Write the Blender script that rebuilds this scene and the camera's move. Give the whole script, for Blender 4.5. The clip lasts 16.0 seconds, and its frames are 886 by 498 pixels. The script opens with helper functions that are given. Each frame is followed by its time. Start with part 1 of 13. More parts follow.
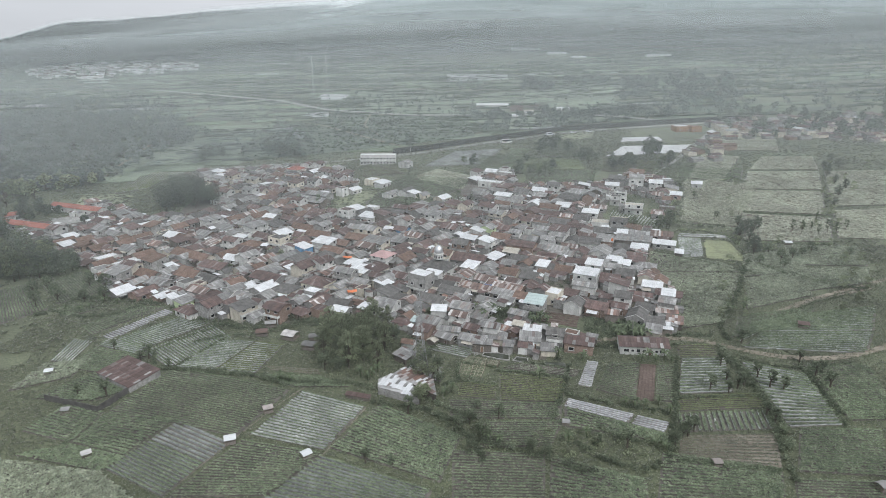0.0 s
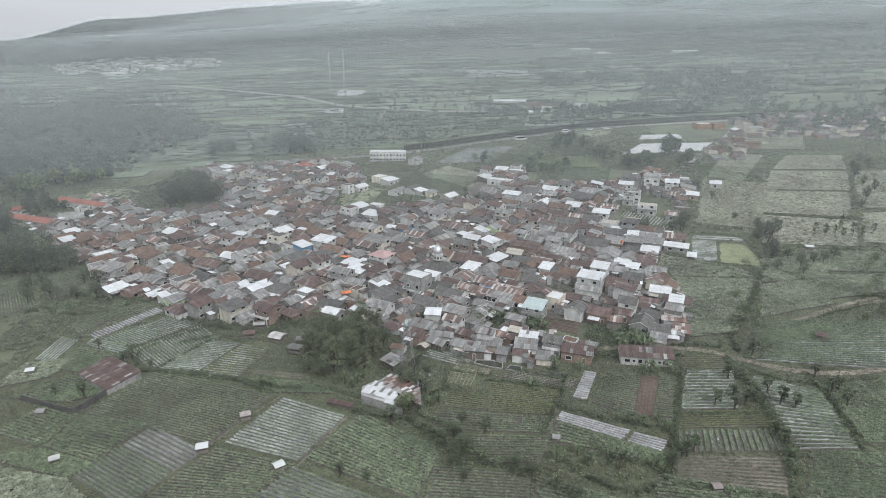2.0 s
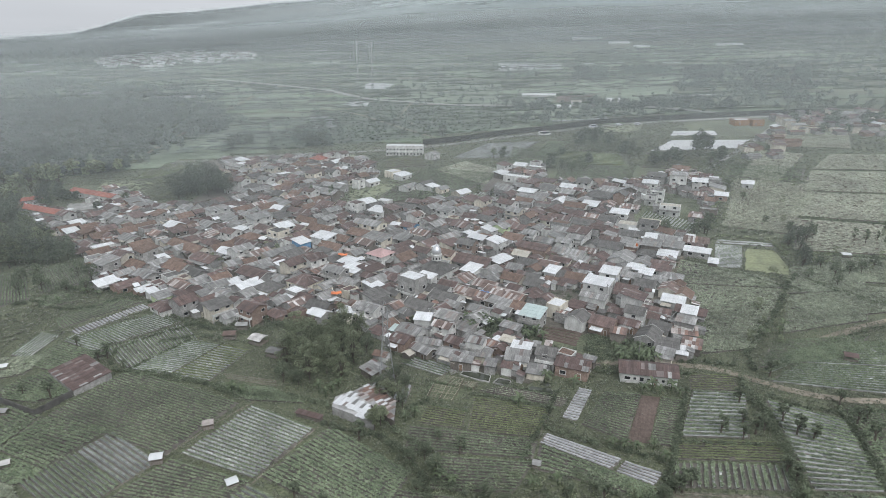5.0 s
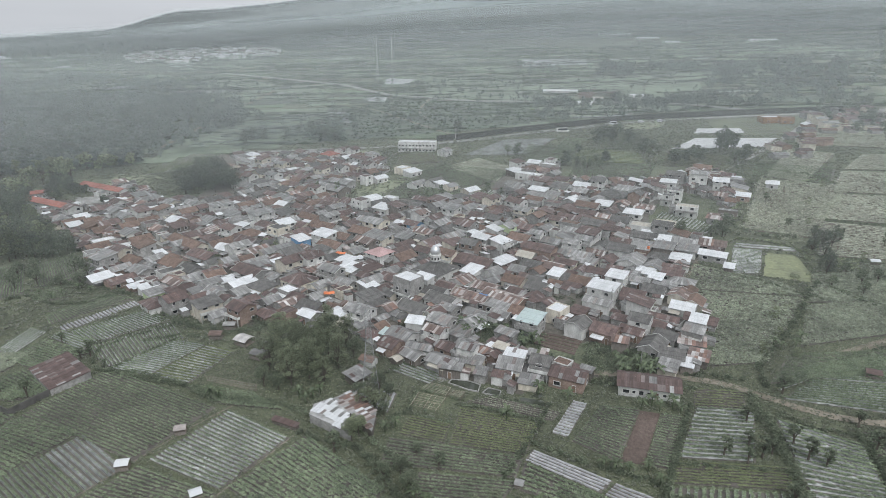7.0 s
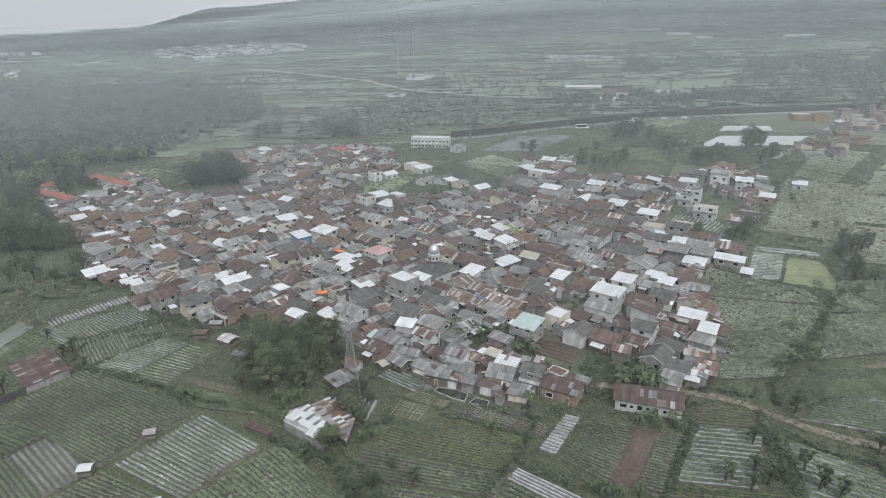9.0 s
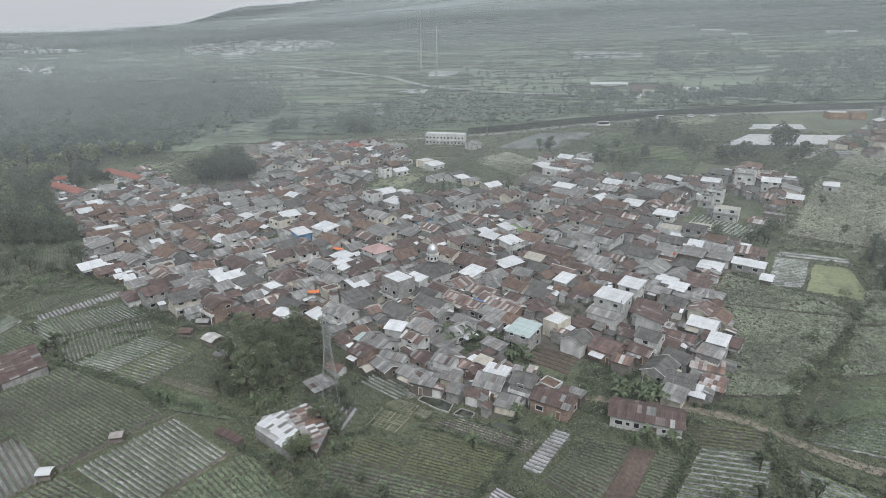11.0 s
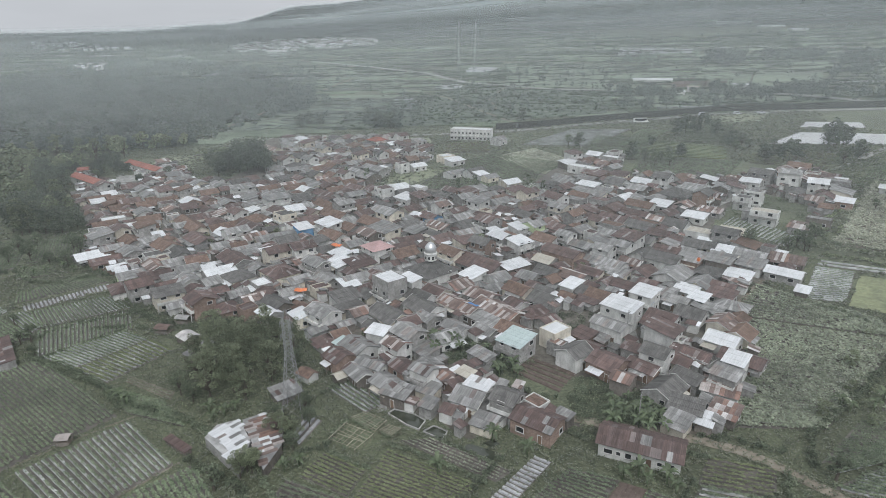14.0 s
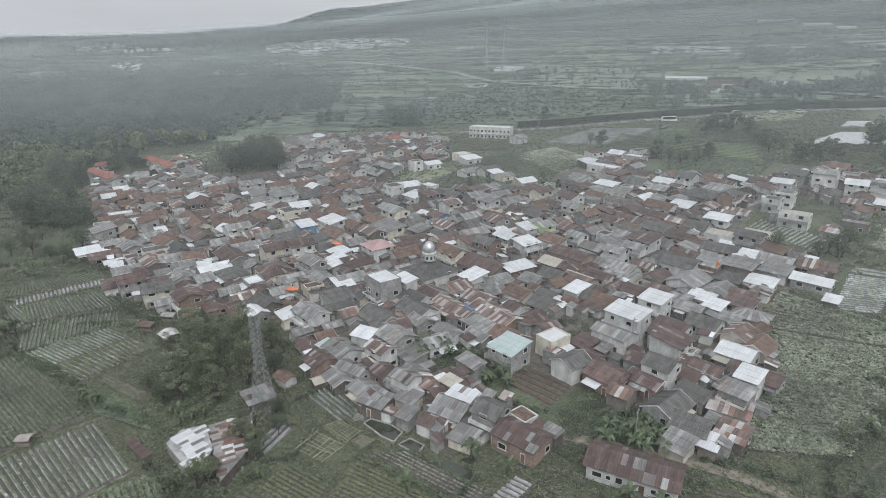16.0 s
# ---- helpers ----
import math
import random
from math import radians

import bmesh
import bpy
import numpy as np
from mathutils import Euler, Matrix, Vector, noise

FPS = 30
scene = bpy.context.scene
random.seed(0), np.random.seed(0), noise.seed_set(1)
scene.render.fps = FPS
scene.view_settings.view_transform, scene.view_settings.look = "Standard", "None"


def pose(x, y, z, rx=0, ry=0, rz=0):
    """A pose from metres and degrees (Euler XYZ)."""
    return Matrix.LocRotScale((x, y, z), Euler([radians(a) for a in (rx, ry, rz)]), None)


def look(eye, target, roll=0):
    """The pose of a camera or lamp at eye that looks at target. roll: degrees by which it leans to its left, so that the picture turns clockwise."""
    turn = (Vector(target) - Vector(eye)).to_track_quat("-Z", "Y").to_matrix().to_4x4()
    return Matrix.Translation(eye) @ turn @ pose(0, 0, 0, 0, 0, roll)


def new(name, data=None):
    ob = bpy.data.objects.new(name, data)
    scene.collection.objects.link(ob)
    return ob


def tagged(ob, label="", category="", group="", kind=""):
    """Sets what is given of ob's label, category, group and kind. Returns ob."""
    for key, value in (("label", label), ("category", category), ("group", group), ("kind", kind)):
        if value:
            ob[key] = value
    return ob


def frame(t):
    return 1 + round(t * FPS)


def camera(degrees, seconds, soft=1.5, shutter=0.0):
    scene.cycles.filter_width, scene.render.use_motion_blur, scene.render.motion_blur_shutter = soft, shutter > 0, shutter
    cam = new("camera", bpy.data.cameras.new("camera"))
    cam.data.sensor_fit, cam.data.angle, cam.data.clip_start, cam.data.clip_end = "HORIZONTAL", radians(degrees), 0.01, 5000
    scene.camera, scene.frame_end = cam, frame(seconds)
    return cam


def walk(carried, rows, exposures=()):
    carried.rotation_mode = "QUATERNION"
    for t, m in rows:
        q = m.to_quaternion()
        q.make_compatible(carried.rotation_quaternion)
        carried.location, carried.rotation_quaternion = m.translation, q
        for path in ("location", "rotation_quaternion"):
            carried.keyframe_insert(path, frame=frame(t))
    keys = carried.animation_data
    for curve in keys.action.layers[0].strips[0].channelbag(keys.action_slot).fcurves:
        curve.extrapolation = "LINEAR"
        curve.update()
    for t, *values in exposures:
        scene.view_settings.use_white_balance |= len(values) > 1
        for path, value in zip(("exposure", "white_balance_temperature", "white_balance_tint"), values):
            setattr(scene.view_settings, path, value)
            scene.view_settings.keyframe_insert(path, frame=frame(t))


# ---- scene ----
cam = camera(72.3, 16.0, soft=0.55)
METRES, EYE, TILT, LEAN, TURN = 110.0, 102.5, -18.0, 0.0, 0.0
ROWS = [
    (0.0, 0.0, 0.0, 0.0, 0.0, 0.0, -0.0),
    (0.5, 0.0224, 0.0204, 0.0032, 0.55, -0.07, -0.16),
    (1.0, 0.0446, 0.0411, 0.0066, 1.11, -0.16, -0.33),
    (1.5, 0.0667, 0.0621, 0.0099, 1.67, -0.23, -0.5),
    (2.0, 0.0885, 0.0834, 0.0133, 2.24, -0.3, -0.68),
    (2.5, 0.1101, 0.1048, 0.0165, 2.81, -0.39, -0.86),
    (3.0, 0.1317, 0.1263, 0.0197, 3.41, -0.48, -1.06),
    (3.5, 0.153, 0.1481, 0.0228, 4.0, -0.56, -1.25),
    (4.0, 0.174, 0.1701, 0.026, 4.6, -0.65, -1.44),
    (6.5, 0.2761, 0.2846, 0.0416, 7.71, -1.1, -2.42),
    (7.0, 0.2959, 0.3083, 0.0443, 8.35, -1.2, -2.62),
    (7.5, 0.3154, 0.3322, 0.047, 8.99, -1.3, -2.82),
    (8.0, 0.3345, 0.3565, 0.0498, 9.64, -1.4, -3.02),
    (8.5, 0.3533, 0.381, 0.0521, 10.29, -1.5, -3.22),
    (9.0, 0.3719, 0.406, 0.054, 10.96, -1.59, -3.43),
    (11.5, 0.4615, 0.5354, 0.0623, 14.47, -1.98, -4.49),
    (12.0, 0.4781, 0.5621, 0.0633, 15.2, -2.05, -4.7),
    (12.5, 0.4948, 0.5891, 0.0642, 15.94, -2.12, -4.91),
    (13.0, 0.5111, 0.6163, 0.0652, 16.69, -2.19, -5.11),
    (13.5, 0.5271, 0.6439, 0.0657, 17.44, -2.26, -5.32),
    (14.0, 0.5429, 0.6718, 0.066, 18.22, -2.3, -5.52),
    (14.5, 0.5582, 0.7, 0.066, 19.0, -2.33, -5.71),
    (15.0, 0.5733, 0.7286, 0.066, 19.81, -2.37, -5.9),
    (15.5, 0.5878, 0.7575, 0.0658, 20.62, -2.41, -6.1),
    (16.0, 0.6022, 0.7867, 0.0655, 21.45, -2.44, -6.3),
]
walk(cam, [(t, pose(0, 0, EYE, TILT, LEAN, TURN) @ pose(METRES * x, METRES * y, METRES * z, 90 + pitch, roll, yaw)) for t, x, y, z, yaw, pitch, roll in ROWS],
     exposures=[(0.0, 0.62, 6140, 11), (6.5, 0.55, 6140, 11), (16.0, 0.45, 6140, 11)])

# ---- sky and light ----
world = bpy.data.worlds.new("overcast_sky")
scene.world = world
world.use_nodes = True
wn, wl = world.node_tree.nodes, world.node_tree.links
wn.clear()
SUN_UP, SUN_ROUND = 52.0, 150.0
sky = wn.new("ShaderNodeTexSky")
sky.sky_type, sky.sun_disc = "NISHITA", False
sky.sun_elevation, sky.sun_rotation = radians(SUN_UP), radians(SUN_ROUND)
sky.air_density, sky.dust_density, sky.ozone_density = 1.0, 6.0, 1.0
grey = wn.new("ShaderNodeHueSaturation")
grey.inputs["Saturation"].default_value = 0.12
wl.new(sky.outputs["Color"], grey.inputs["Color"])
cover = wn.new("ShaderNodeMixRGB")
cover.inputs["Fac"].default_value = 0.72
cover.inputs["Color2"].default_value = (5.85, 5.95, 5.97, 1)
wl.new(grey.outputs["Color"], cover.inputs["Color1"])
wtex = wn.new("ShaderNodeTexCoord")
wmap = wn.new("ShaderNodeMapping")
wmap.inputs["Scale"].default_value = (1.0, 1.0, 5.0)
wl.new(wtex.outputs["Generated"], wmap.inputs["Vector"])
cloud = wn.new("ShaderNodeTexNoise")
cloud.inputs["Scale"].default_value, cloud.inputs["Detail"].default_value = 2.2, 6.0
wl.new(wmap.outputs["Vector"], cloud.inputs["Vector"])
cloud_ramp = wn.new("ShaderNodeValToRGB")
cloud_ramp.color_ramp.elements[0].position, cloud_ramp.color_ramp.elements[0].color = 0.3, (0.9, 0.9, 0.9, 1)
cloud_ramp.color_ramp.elements[1].position, cloud_ramp.color_ramp.elements[1].color = 0.7, (1.06, 1.06, 1.06, 1)
wl.new(cloud.outputs["Fac"], cloud_ramp.inputs["Fac"])
clouds = wn.new("ShaderNodeMixRGB")
clouds.blend_type = "MULTIPLY"
clouds.inputs["Fac"].default_value = 1.0
wl.new(cover.outputs["Color"], clouds.inputs["Color1"])
wl.new(cloud_ramp.outputs["Color"], clouds.inputs["Color2"])
up = wn.new("ShaderNodeSeparateXYZ")
wl.new(wtex.outputs["Generated"], up.inputs[0])
overcast = wn.new("ShaderNodeMapRange")
for key, val in zip(("From Min", "From Max", "To Min", "To Max"), (0.0, 1.0, 0.74, 1.16)):
    overcast.inputs[key].default_value = val
wl.new(up.outputs["Z"], overcast.inputs["Value"])
dome_light = wn.new("ShaderNodeVectorMath")
dome_light.operation = "SCALE"
wl.new(clouds.outputs["Color"], dome_light.inputs[0])
wl.new(overcast.outputs["Result"], dome_light.inputs["Scale"])
back = wn.new("ShaderNodeBackground")
back.inputs["Strength"].default_value = 0.128
wl.new(dome_light.outputs["Vector"], back.inputs["Color"])
wout = wn.new("ShaderNodeOutputWorld")
wl.new(back.outputs["Background"], wout.inputs["Surface"])

sun_data = bpy.data.lights.new("sun", "SUN")
sun_data.energy, sun_data.angle, sun_data.color = 0.8, radians(18), (1.0, 0.97, 0.92)
sun = new("sun", sun_data)
az = radians(SUN_ROUND)
sun.matrix_world = look((0, 0, 0), (-math.sin(az) * math.cos(radians(SUN_UP)), -math.cos(az) * math.cos(radians(SUN_UP)), -math.sin(radians(SUN_UP))))

# ---- materials ----
DIRT_LIGHT = (0.30, 0.27, 0.23)


def surface(name, colours, scale=1.0, rough=0.8, bump=0.2, stain=0.25, stain_scale=0.15, island=0.0, odd=0.0, stretch=(1, 1, 1),
            metal=0.0, sheen=0.0, spec=0.3, space="Object", island_colours=None, through_light=0.0, sheeted=False, patch=0.4):
    """A procedural surface: colours (dark to light) over noise, broad stains, variation by piece (island) and by object (odd)."""
    m = bpy.data.materials.new(name)
    m.use_nodes = True
    n, l = m.node_tree.nodes, m.node_tree.links
    b = n["Principled BSDF"]
    tc = n.new("ShaderNodeTexCoord")
    geo = n.new("ShaderNodeNewGeometry")
    vec = geo.outputs["Position"] if space == "World" else tc.outputs["Object"]
    mp = n.new("ShaderNodeMapping")
    mp.inputs["Scale"].default_value = stretch
    l.new(vec, mp.inputs["Vector"])
    fine = n.new("ShaderNodeTexNoise")
    fine.inputs["Scale"].default_value, fine.inputs["Detail"].default_value, fine.inputs["Roughness"].default_value = scale, 5.0, 0.65
    l.new(mp.outputs["Vector"], fine.inputs["Vector"])
    if sheeted:
        fall, whose, shift = n.new("ShaderNodeUVMap"), n.new("ShaderNodeObjectInfo"), n.new("ShaderNodeVectorMath")
        shift.operation = "MULTIPLY_ADD"
        shift.inputs[1].default_value = (6.5, 0.7, 1)
        spin = n.new("ShaderNodeVectorMath")
        spin.operation = "SCALE"
        spin.inputs[0].default_value = (37, 91, 53)
        l.new(whose.outputs["Random"], spin.inputs["Scale"])
        l.new(fall.outputs["UV"], shift.inputs[0])
        l.new(spin.outputs["Vector"], shift.inputs[2])
        l.new(shift.outputs["Vector"], fine.inputs["Vector"])
    ramp = n.new("ShaderNodeValToRGB")
    els = ramp.color_ramp.elements
    while len(els) < len(colours):
        els.new(0.5)
    for i, c in enumerate(colours):
        els[i].position, els[i].color = 0.3 + 0.4 * i / max(1, len(colours) - 1), (*c, 1)
    l.new(fine.outputs["Fac"], ramp.inputs["Fac"])
    col = ramp.outputs["Color"]
    lot = geo.outputs["Random Per Island"]
    if sheeted:
        uv = n.new("ShaderNodeUVMap")
        cell = n.new("ShaderNodeVectorMath")
        cell.operation = "FLOOR"
        run = n.new("ShaderNodeVectorMath")
        run.operation = "MULTIPLY"
        run.inputs[1].default_value = (1, 0.4, 1)
        l.new(uv.outputs["UV"], run.inputs[0])
        l.new(run.outputs["Vector"], cell.inputs[0])
        who = n.new("ShaderNodeObjectInfo")
        draw = n.new("ShaderNodeTexWhiteNoise")
        draw.noise_dimensions = "4D"
        l.new(cell.outputs["Vector"], draw.inputs["Vector"])
        l.new(who.outputs["Random"], draw.inputs["W"])
        lot = draw.outputs["Value"]
    if island_colours:
        iramp = n.new("ShaderNodeValToRGB")
        iramp.color_ramp.interpolation = "CONSTANT"
        ie = iramp.color_ramp.elements
        while len(ie) < len(island_colours):
            ie.new(0.5)
        for i, (p, c) in enumerate(island_colours):
            ie[i].position, ie[i].color = p, (*c, 1)
        l.new(lot, iramp.inputs["Fac"])
        imix = n.new("ShaderNodeMixRGB")
        imix.inputs["Fac"].default_value = patch
        l.new(col, imix.inputs["Color1"])
        l.new(iramp.outputs["Color"], imix.inputs["Color2"])
        col = imix.outputs["Color"]
    broad = n.new("ShaderNodeTexNoise")
    broad.inputs["Scale"].default_value, broad.inputs["Detail"].default_value = stain_scale, 4.0
    l.new(vec, broad.inputs["Vector"])
    val = n.new("ShaderNodeMapRange")
    val.inputs["From Min"].default_value, val.inputs["From Max"].default_value = 0.3, 0.7
    val.inputs["To Min"].default_value, val.inputs["To Max"].default_value = 1 - stain, 1 + stain
    l.new(broad.outputs["Fac"], val.inputs["Value"])
    value = val.outputs["Result"]
    for amount, out in ((island, lot), (odd, n.new("ShaderNodeObjectInfo").outputs["Random"])):
        if amount:
            r = n.new("ShaderNodeMapRange")
            r.inputs["To Min"].default_value, r.inputs["To Max"].default_value = 1 - amount, 1 + amount
            l.new(out, r.inputs["Value"])
            mul = n.new("ShaderNodeMath")
            mul.operation = "MULTIPLY"
            l.new(value, mul.inputs[0])
            l.new(r.outputs["Result"], mul.inputs[1])
            value = mul.outputs["Value"]
    hsv = n.new("ShaderNodeHueSaturation")
    l.new(value, hsv.inputs["Value"])
    l.new(col, hsv.inputs["Color"])
    l.new(hsv.outputs["Color"], b.inputs["Base Color"])
    b.inputs["Roughness"].default_value = rough
    b.inputs["Metallic"].default_value = metal
    b.inputs["Specular IOR Level"].default_value = spec
    b.inputs["Sheen Weight"].default_value = sheen
    b.inputs["Sheen Roughness"].default_value = 0.6
    if bump:
        bp = n.new("ShaderNodeBump")
        bp.inputs["Strength"].default_value, bp.inputs["Distance"].default_value = bump, 0.1
        l.new(fine.outputs["Fac"], bp.inputs["Height"])
        l.new(bp.outputs["Normal"], b.inputs["Normal"])
    if through_light:
        tr = n.new("ShaderNodeBsdfTranslucent")
        mx = n.new("ShaderNodeMixShader")
        mx.inputs["Fac"].default_value = through_light
        l.new(hsv.outputs["Color"], tr.inputs["Color"])
        l.new(b.outputs["BSDF"], mx.inputs[1])
        l.new(tr.outputs["BSDF"], mx.inputs[2])
        l.new(mx.outputs["Shader"], n["Material Output"].inputs["Surface"])
    return m


SHEEN = 0.3
M = {
    "ground": surface("grassland", [(0.031, 0.039, 0.023), (0.063, 0.076, 0.041), (0.104, 0.116, 0.068), (0.145, 0.146, 0.09)], 1.9, 0.9, 0.9, 0.3, 0.05, sheen=0.1, space="World"),
    "yard": surface("trodden_earth", [(0.055, 0.048, 0.039), (0.103, 0.094, 0.077), (0.146, 0.134, 0.113)], 0.5, 0.9, 0.3, 0.3, 0.06, sheen=0.1, space="World"),
    "track": surface("dirt_track", [(0.123, 0.107, 0.082), (0.213, 0.189, 0.148), (0.271, 0.246, 0.205)], 0.6, 0.9, 0.2, 0.25, 0.1, space="World"),
    "asphalt": surface("worn_asphalt", [(0.162, 0.161, 0.156), (0.27, 0.268, 0.254), (0.351, 0.348, 0.325)], 0.8, 0.85, 0.1, 0.2, 0.1, space="World"),
    "soil": surface("damp_soil", [(0.06, 0.055, 0.047), (0.105, 0.095, 0.083), (0.15, 0.135, 0.12)], 0.9, 0.9, 0.5, 0.25, 0.1, sheen=0.15, space="World"),
    "soil_dry": surface("dry_crumbled_soil", [(0.1, 0.09, 0.07), (0.17, 0.155, 0.125), (0.24, 0.22, 0.185)], 1.0, 0.9, 0.5, 0.25, 0.1, space="World"),
    "crop_mid": surface("broad_cabbage_leaves", [(0.142, 0.167, 0.114), (0.222, 0.250, 0.174), (0.345, 0.370, 0.278)], 0.5, 0.7, 0.0, 0.3, 0.06, island=0.35, sheen=SHEEN, space="World", through_light=0.2),
    "red_soil": surface("red_tilled_soil", [(0.07, 0.053, 0.045), (0.105, 0.08, 0.068), (0.14, 0.11, 0.095)], 1.2, 0.9, 0.5, 0.2, 0.12, space="World"),
    "mulch": surface("silver_plastic_mulch", [(0.221, 0.23, 0.23), (0.386, 0.396, 0.391), (0.57, 0.58, 0.57)], 0.7, 0.45, 0.3, 0.35, 0.12, spec=0.5, space="World"),
    "mulch_grey": surface("dusty_plastic_mulch", [(0.120, 0.130, 0.127), (0.198, 0.208, 0.204), (0.300, 0.312, 0.301)], 0.7, 0.5, 0.3, 0.3, 0.12, spec=0.5, space="World"),
    "cover": surface("white_row_cover", [(0.22, 0.225, 0.23), (0.31, 0.315, 0.32), (0.42, 0.425, 0.43)], 0.9, 0.5, 0.2, 0.2, 0.2, space="World"),
    "bright_cover": surface("bright_plastic_cover", [(0.360, 0.368, 0.368), (0.440, 0.448, 0.448), (0.520, 0.528, 0.520)], 0.9, 0.5, 0.1, 0.12, 0.05, space="World"),
    "wood_floor": surface("shaded_undergrowth", [(0.042, 0.053, 0.039), (0.070, 0.084, 0.063), (0.105, 0.123, 0.092)], 0.2, 0.9, 0.4, 0.3, 0.03, space="World"),
    "crop": surface("cabbage_leaves", [(0.091, 0.121, 0.072), (0.147, 0.187, 0.109), (0.222, 0.262, 0.168)], 0.5, 0.7, 0.0, 0.3, 0.05, island=0.35, sheen=SHEEN, space="World", through_light=0.2),
    "crop_pale": surface("pale_cabbage_leaves", [(0.251, 0.273, 0.199), (0.364, 0.382, 0.288), (0.477, 0.479, 0.389)], 0.5, 0.7, 0.0, 0.25, 0.05, island=0.3, sheen=SHEEN, space="World", through_light=0.2),
    "crop_yellow": surface("yellowing_leaves", [(0.097, 0.121, 0.048), (0.138, 0.165, 0.073), (0.189, 0.216, 0.109)], 0.5, 0.7, 0.0, 0.25, 0.08, island=0.3, sheen=SHEEN, space="World", through_light=0.2),
    "far_green": surface("terrace_crops", [(0.048, 0.074, 0.042), (0.091, 0.126, 0.070), (0.144, 0.177, 0.108)], 0.12, 0.85, 0.3, 0.3, 0.02, island=0.3, sheen=0.08, space="World"),
    "far_pale": surface("pale_terrace_crops", [(0.082, 0.108, 0.072), (0.129, 0.158, 0.109), (0.184, 0.215, 0.158)], 0.15, 0.85, 0.3, 0.3, 0.02, sheen=0.08, space="World"),
    "far_dark": surface("terrace_shrubs", [(0.028, 0.041, 0.027), (0.057, 0.076, 0.050), (0.092, 0.116, 0.077)], 0.12, 0.85, 0.4, 0.3, 0.02, island=0.3, sheen=0.08, space="World"),
    "grass_blade": surface("wild_grass", [(0.054, 0.066, 0.036), (0.093, 0.107, 0.058), (0.139, 0.147, 0.087)], 0.3, 0.8, 0.0, 0.35, 0.04, island=0.35, sheen=0.6, space="World", through_light=0.2),
    "hay_grass": surface("mown_yellow_grass", [(0.095, 0.112, 0.050), (0.150, 0.168, 0.076), (0.215, 0.228, 0.115)], 0.8, 0.85, 0.4, 0.4, 0.12, sheen=0.2, space="World"),
    "wet_stone": surface("dark_mossy_stonework", [(0.022, 0.023, 0.020), (0.040, 0.041, 0.037), (0.065, 0.066, 0.060)], 1.2, 0.85, 0.4, 0.3, 0.2),
    "bamboo_pole": surface("weathered_bamboo", [(0.20, 0.19, 0.145), (0.29, 0.275, 0.21), (0.38, 0.36, 0.28)], 2.0, 0.7, 0.1, 0.25, 0.5, odd=0.25),
    "grass": surface("meadow_grass", [(0.086, 0.103, 0.047), (0.132, 0.155, 0.069), (0.19, 0.213, 0.1)], 0.8, 0.8, 0.4, 0.3, 0.05, sheen=SHEEN, space="World"),
    # Greyer and paler than near leaves: distance haze is put into the colour.
    "hazy_leaf": surface("haze_paled_leaves", [(0.106, 0.125, 0.111), (0.150, 0.175, 0.150), (0.200, 0.225, 0.195)], 0.1, 0.9, 0.0, 0.2, 0.03, island=0.2, sheen=0.25, through_light=0.4),
    "leaf": surface("tree_leaves", [(0.083, 0.102, 0.068), (0.128, 0.153, 0.100), (0.184, 0.210, 0.140)], 0.6, 0.65, 0.0, 0.3, 0.12, island=0.6, odd=0.2, sheen=0.15, through_light=0.35),
    "leaf_dark": surface("dark_tree_leaves", [(0.062, 0.078, 0.055), (0.098, 0.118, 0.082), (0.145, 0.168, 0.118)], 0.6, 0.65, 0.0, 0.3, 0.12, island=0.4, odd=0.2, sheen=0.3, through_light=0.3),
    "leaf_olive": surface("olive_leaves", [(0.168, 0.192, 0.124), (0.248, 0.280, 0.180), (0.335, 0.370, 0.250)], 0.6, 0.65, 0.0, 0.3, 0.12, island=0.6, odd=0.2, sheen=0.15, through_light=0.55),
    "leaf_banana": surface("banana_leaves", [(0.053, 0.075, 0.038), (0.09, 0.12, 0.06), (0.15, 0.18, 0.105)], 0.8, 0.5, 0.0, 0.2, 0.3, island=0.3, odd=0.15, spec=0.5, through_light=0.25),
    "bark": surface("bark", [(0.07, 0.06, 0.05), (0.13, 0.115, 0.095)], 3.0, 0.9, 0.6, 0.2, 0.5),
    "wood": surface("weathered_timber", [(0.12, 0.1, 0.08), (0.22, 0.19, 0.16)], 4.0, 0.85, 0.3, 0.2, 0.4, stretch=(1, 1, 6)),
    "plaster_white": surface("whitewashed_plaster", [(0.39, 0.39, 0.371), (0.515, 0.515, 0.494), (0.609, 0.609, 0.587)], 0.8, 0.85, 0.1, 0.2, 0.35, odd=0.12, stretch=(1, 1, 0.35)),
    "plaster_cream": surface("cream_plaster", [(0.42, 0.39, 0.32), (0.55, 0.51, 0.43), (0.63, 0.6, 0.52)], 0.8, 0.85, 0.1, 0.2, 0.35, odd=0.2, stretch=(1, 1, 0.35)),
    "plaster_green": surface("pale_green_plaster", [(0.42, 0.5, 0.3), (0.5, 0.58, 0.36)], 0.8, 0.85, 0.1, 0.15, 0.35),
    "plaster_blue": surface("blue_plaster", [(0.12, 0.25, 0.42), (0.18, 0.33, 0.5)], 0.8, 0.8, 0.1, 0.15, 0.35),
    "concrete": surface("raw_concrete_block", [(0.189, 0.184, 0.175), (0.283, 0.278, 0.265), (0.359, 0.353, 0.339)], 1.5, 0.9, 0.3, 0.25, 0.35, odd=0.2),
    "orange_wall": surface("orange_painted_plaster", [(0.218, 0.122, 0.069), (0.272, 0.165, 0.099)], 0.8, 0.85, 0.1, 0.2, 0.35),
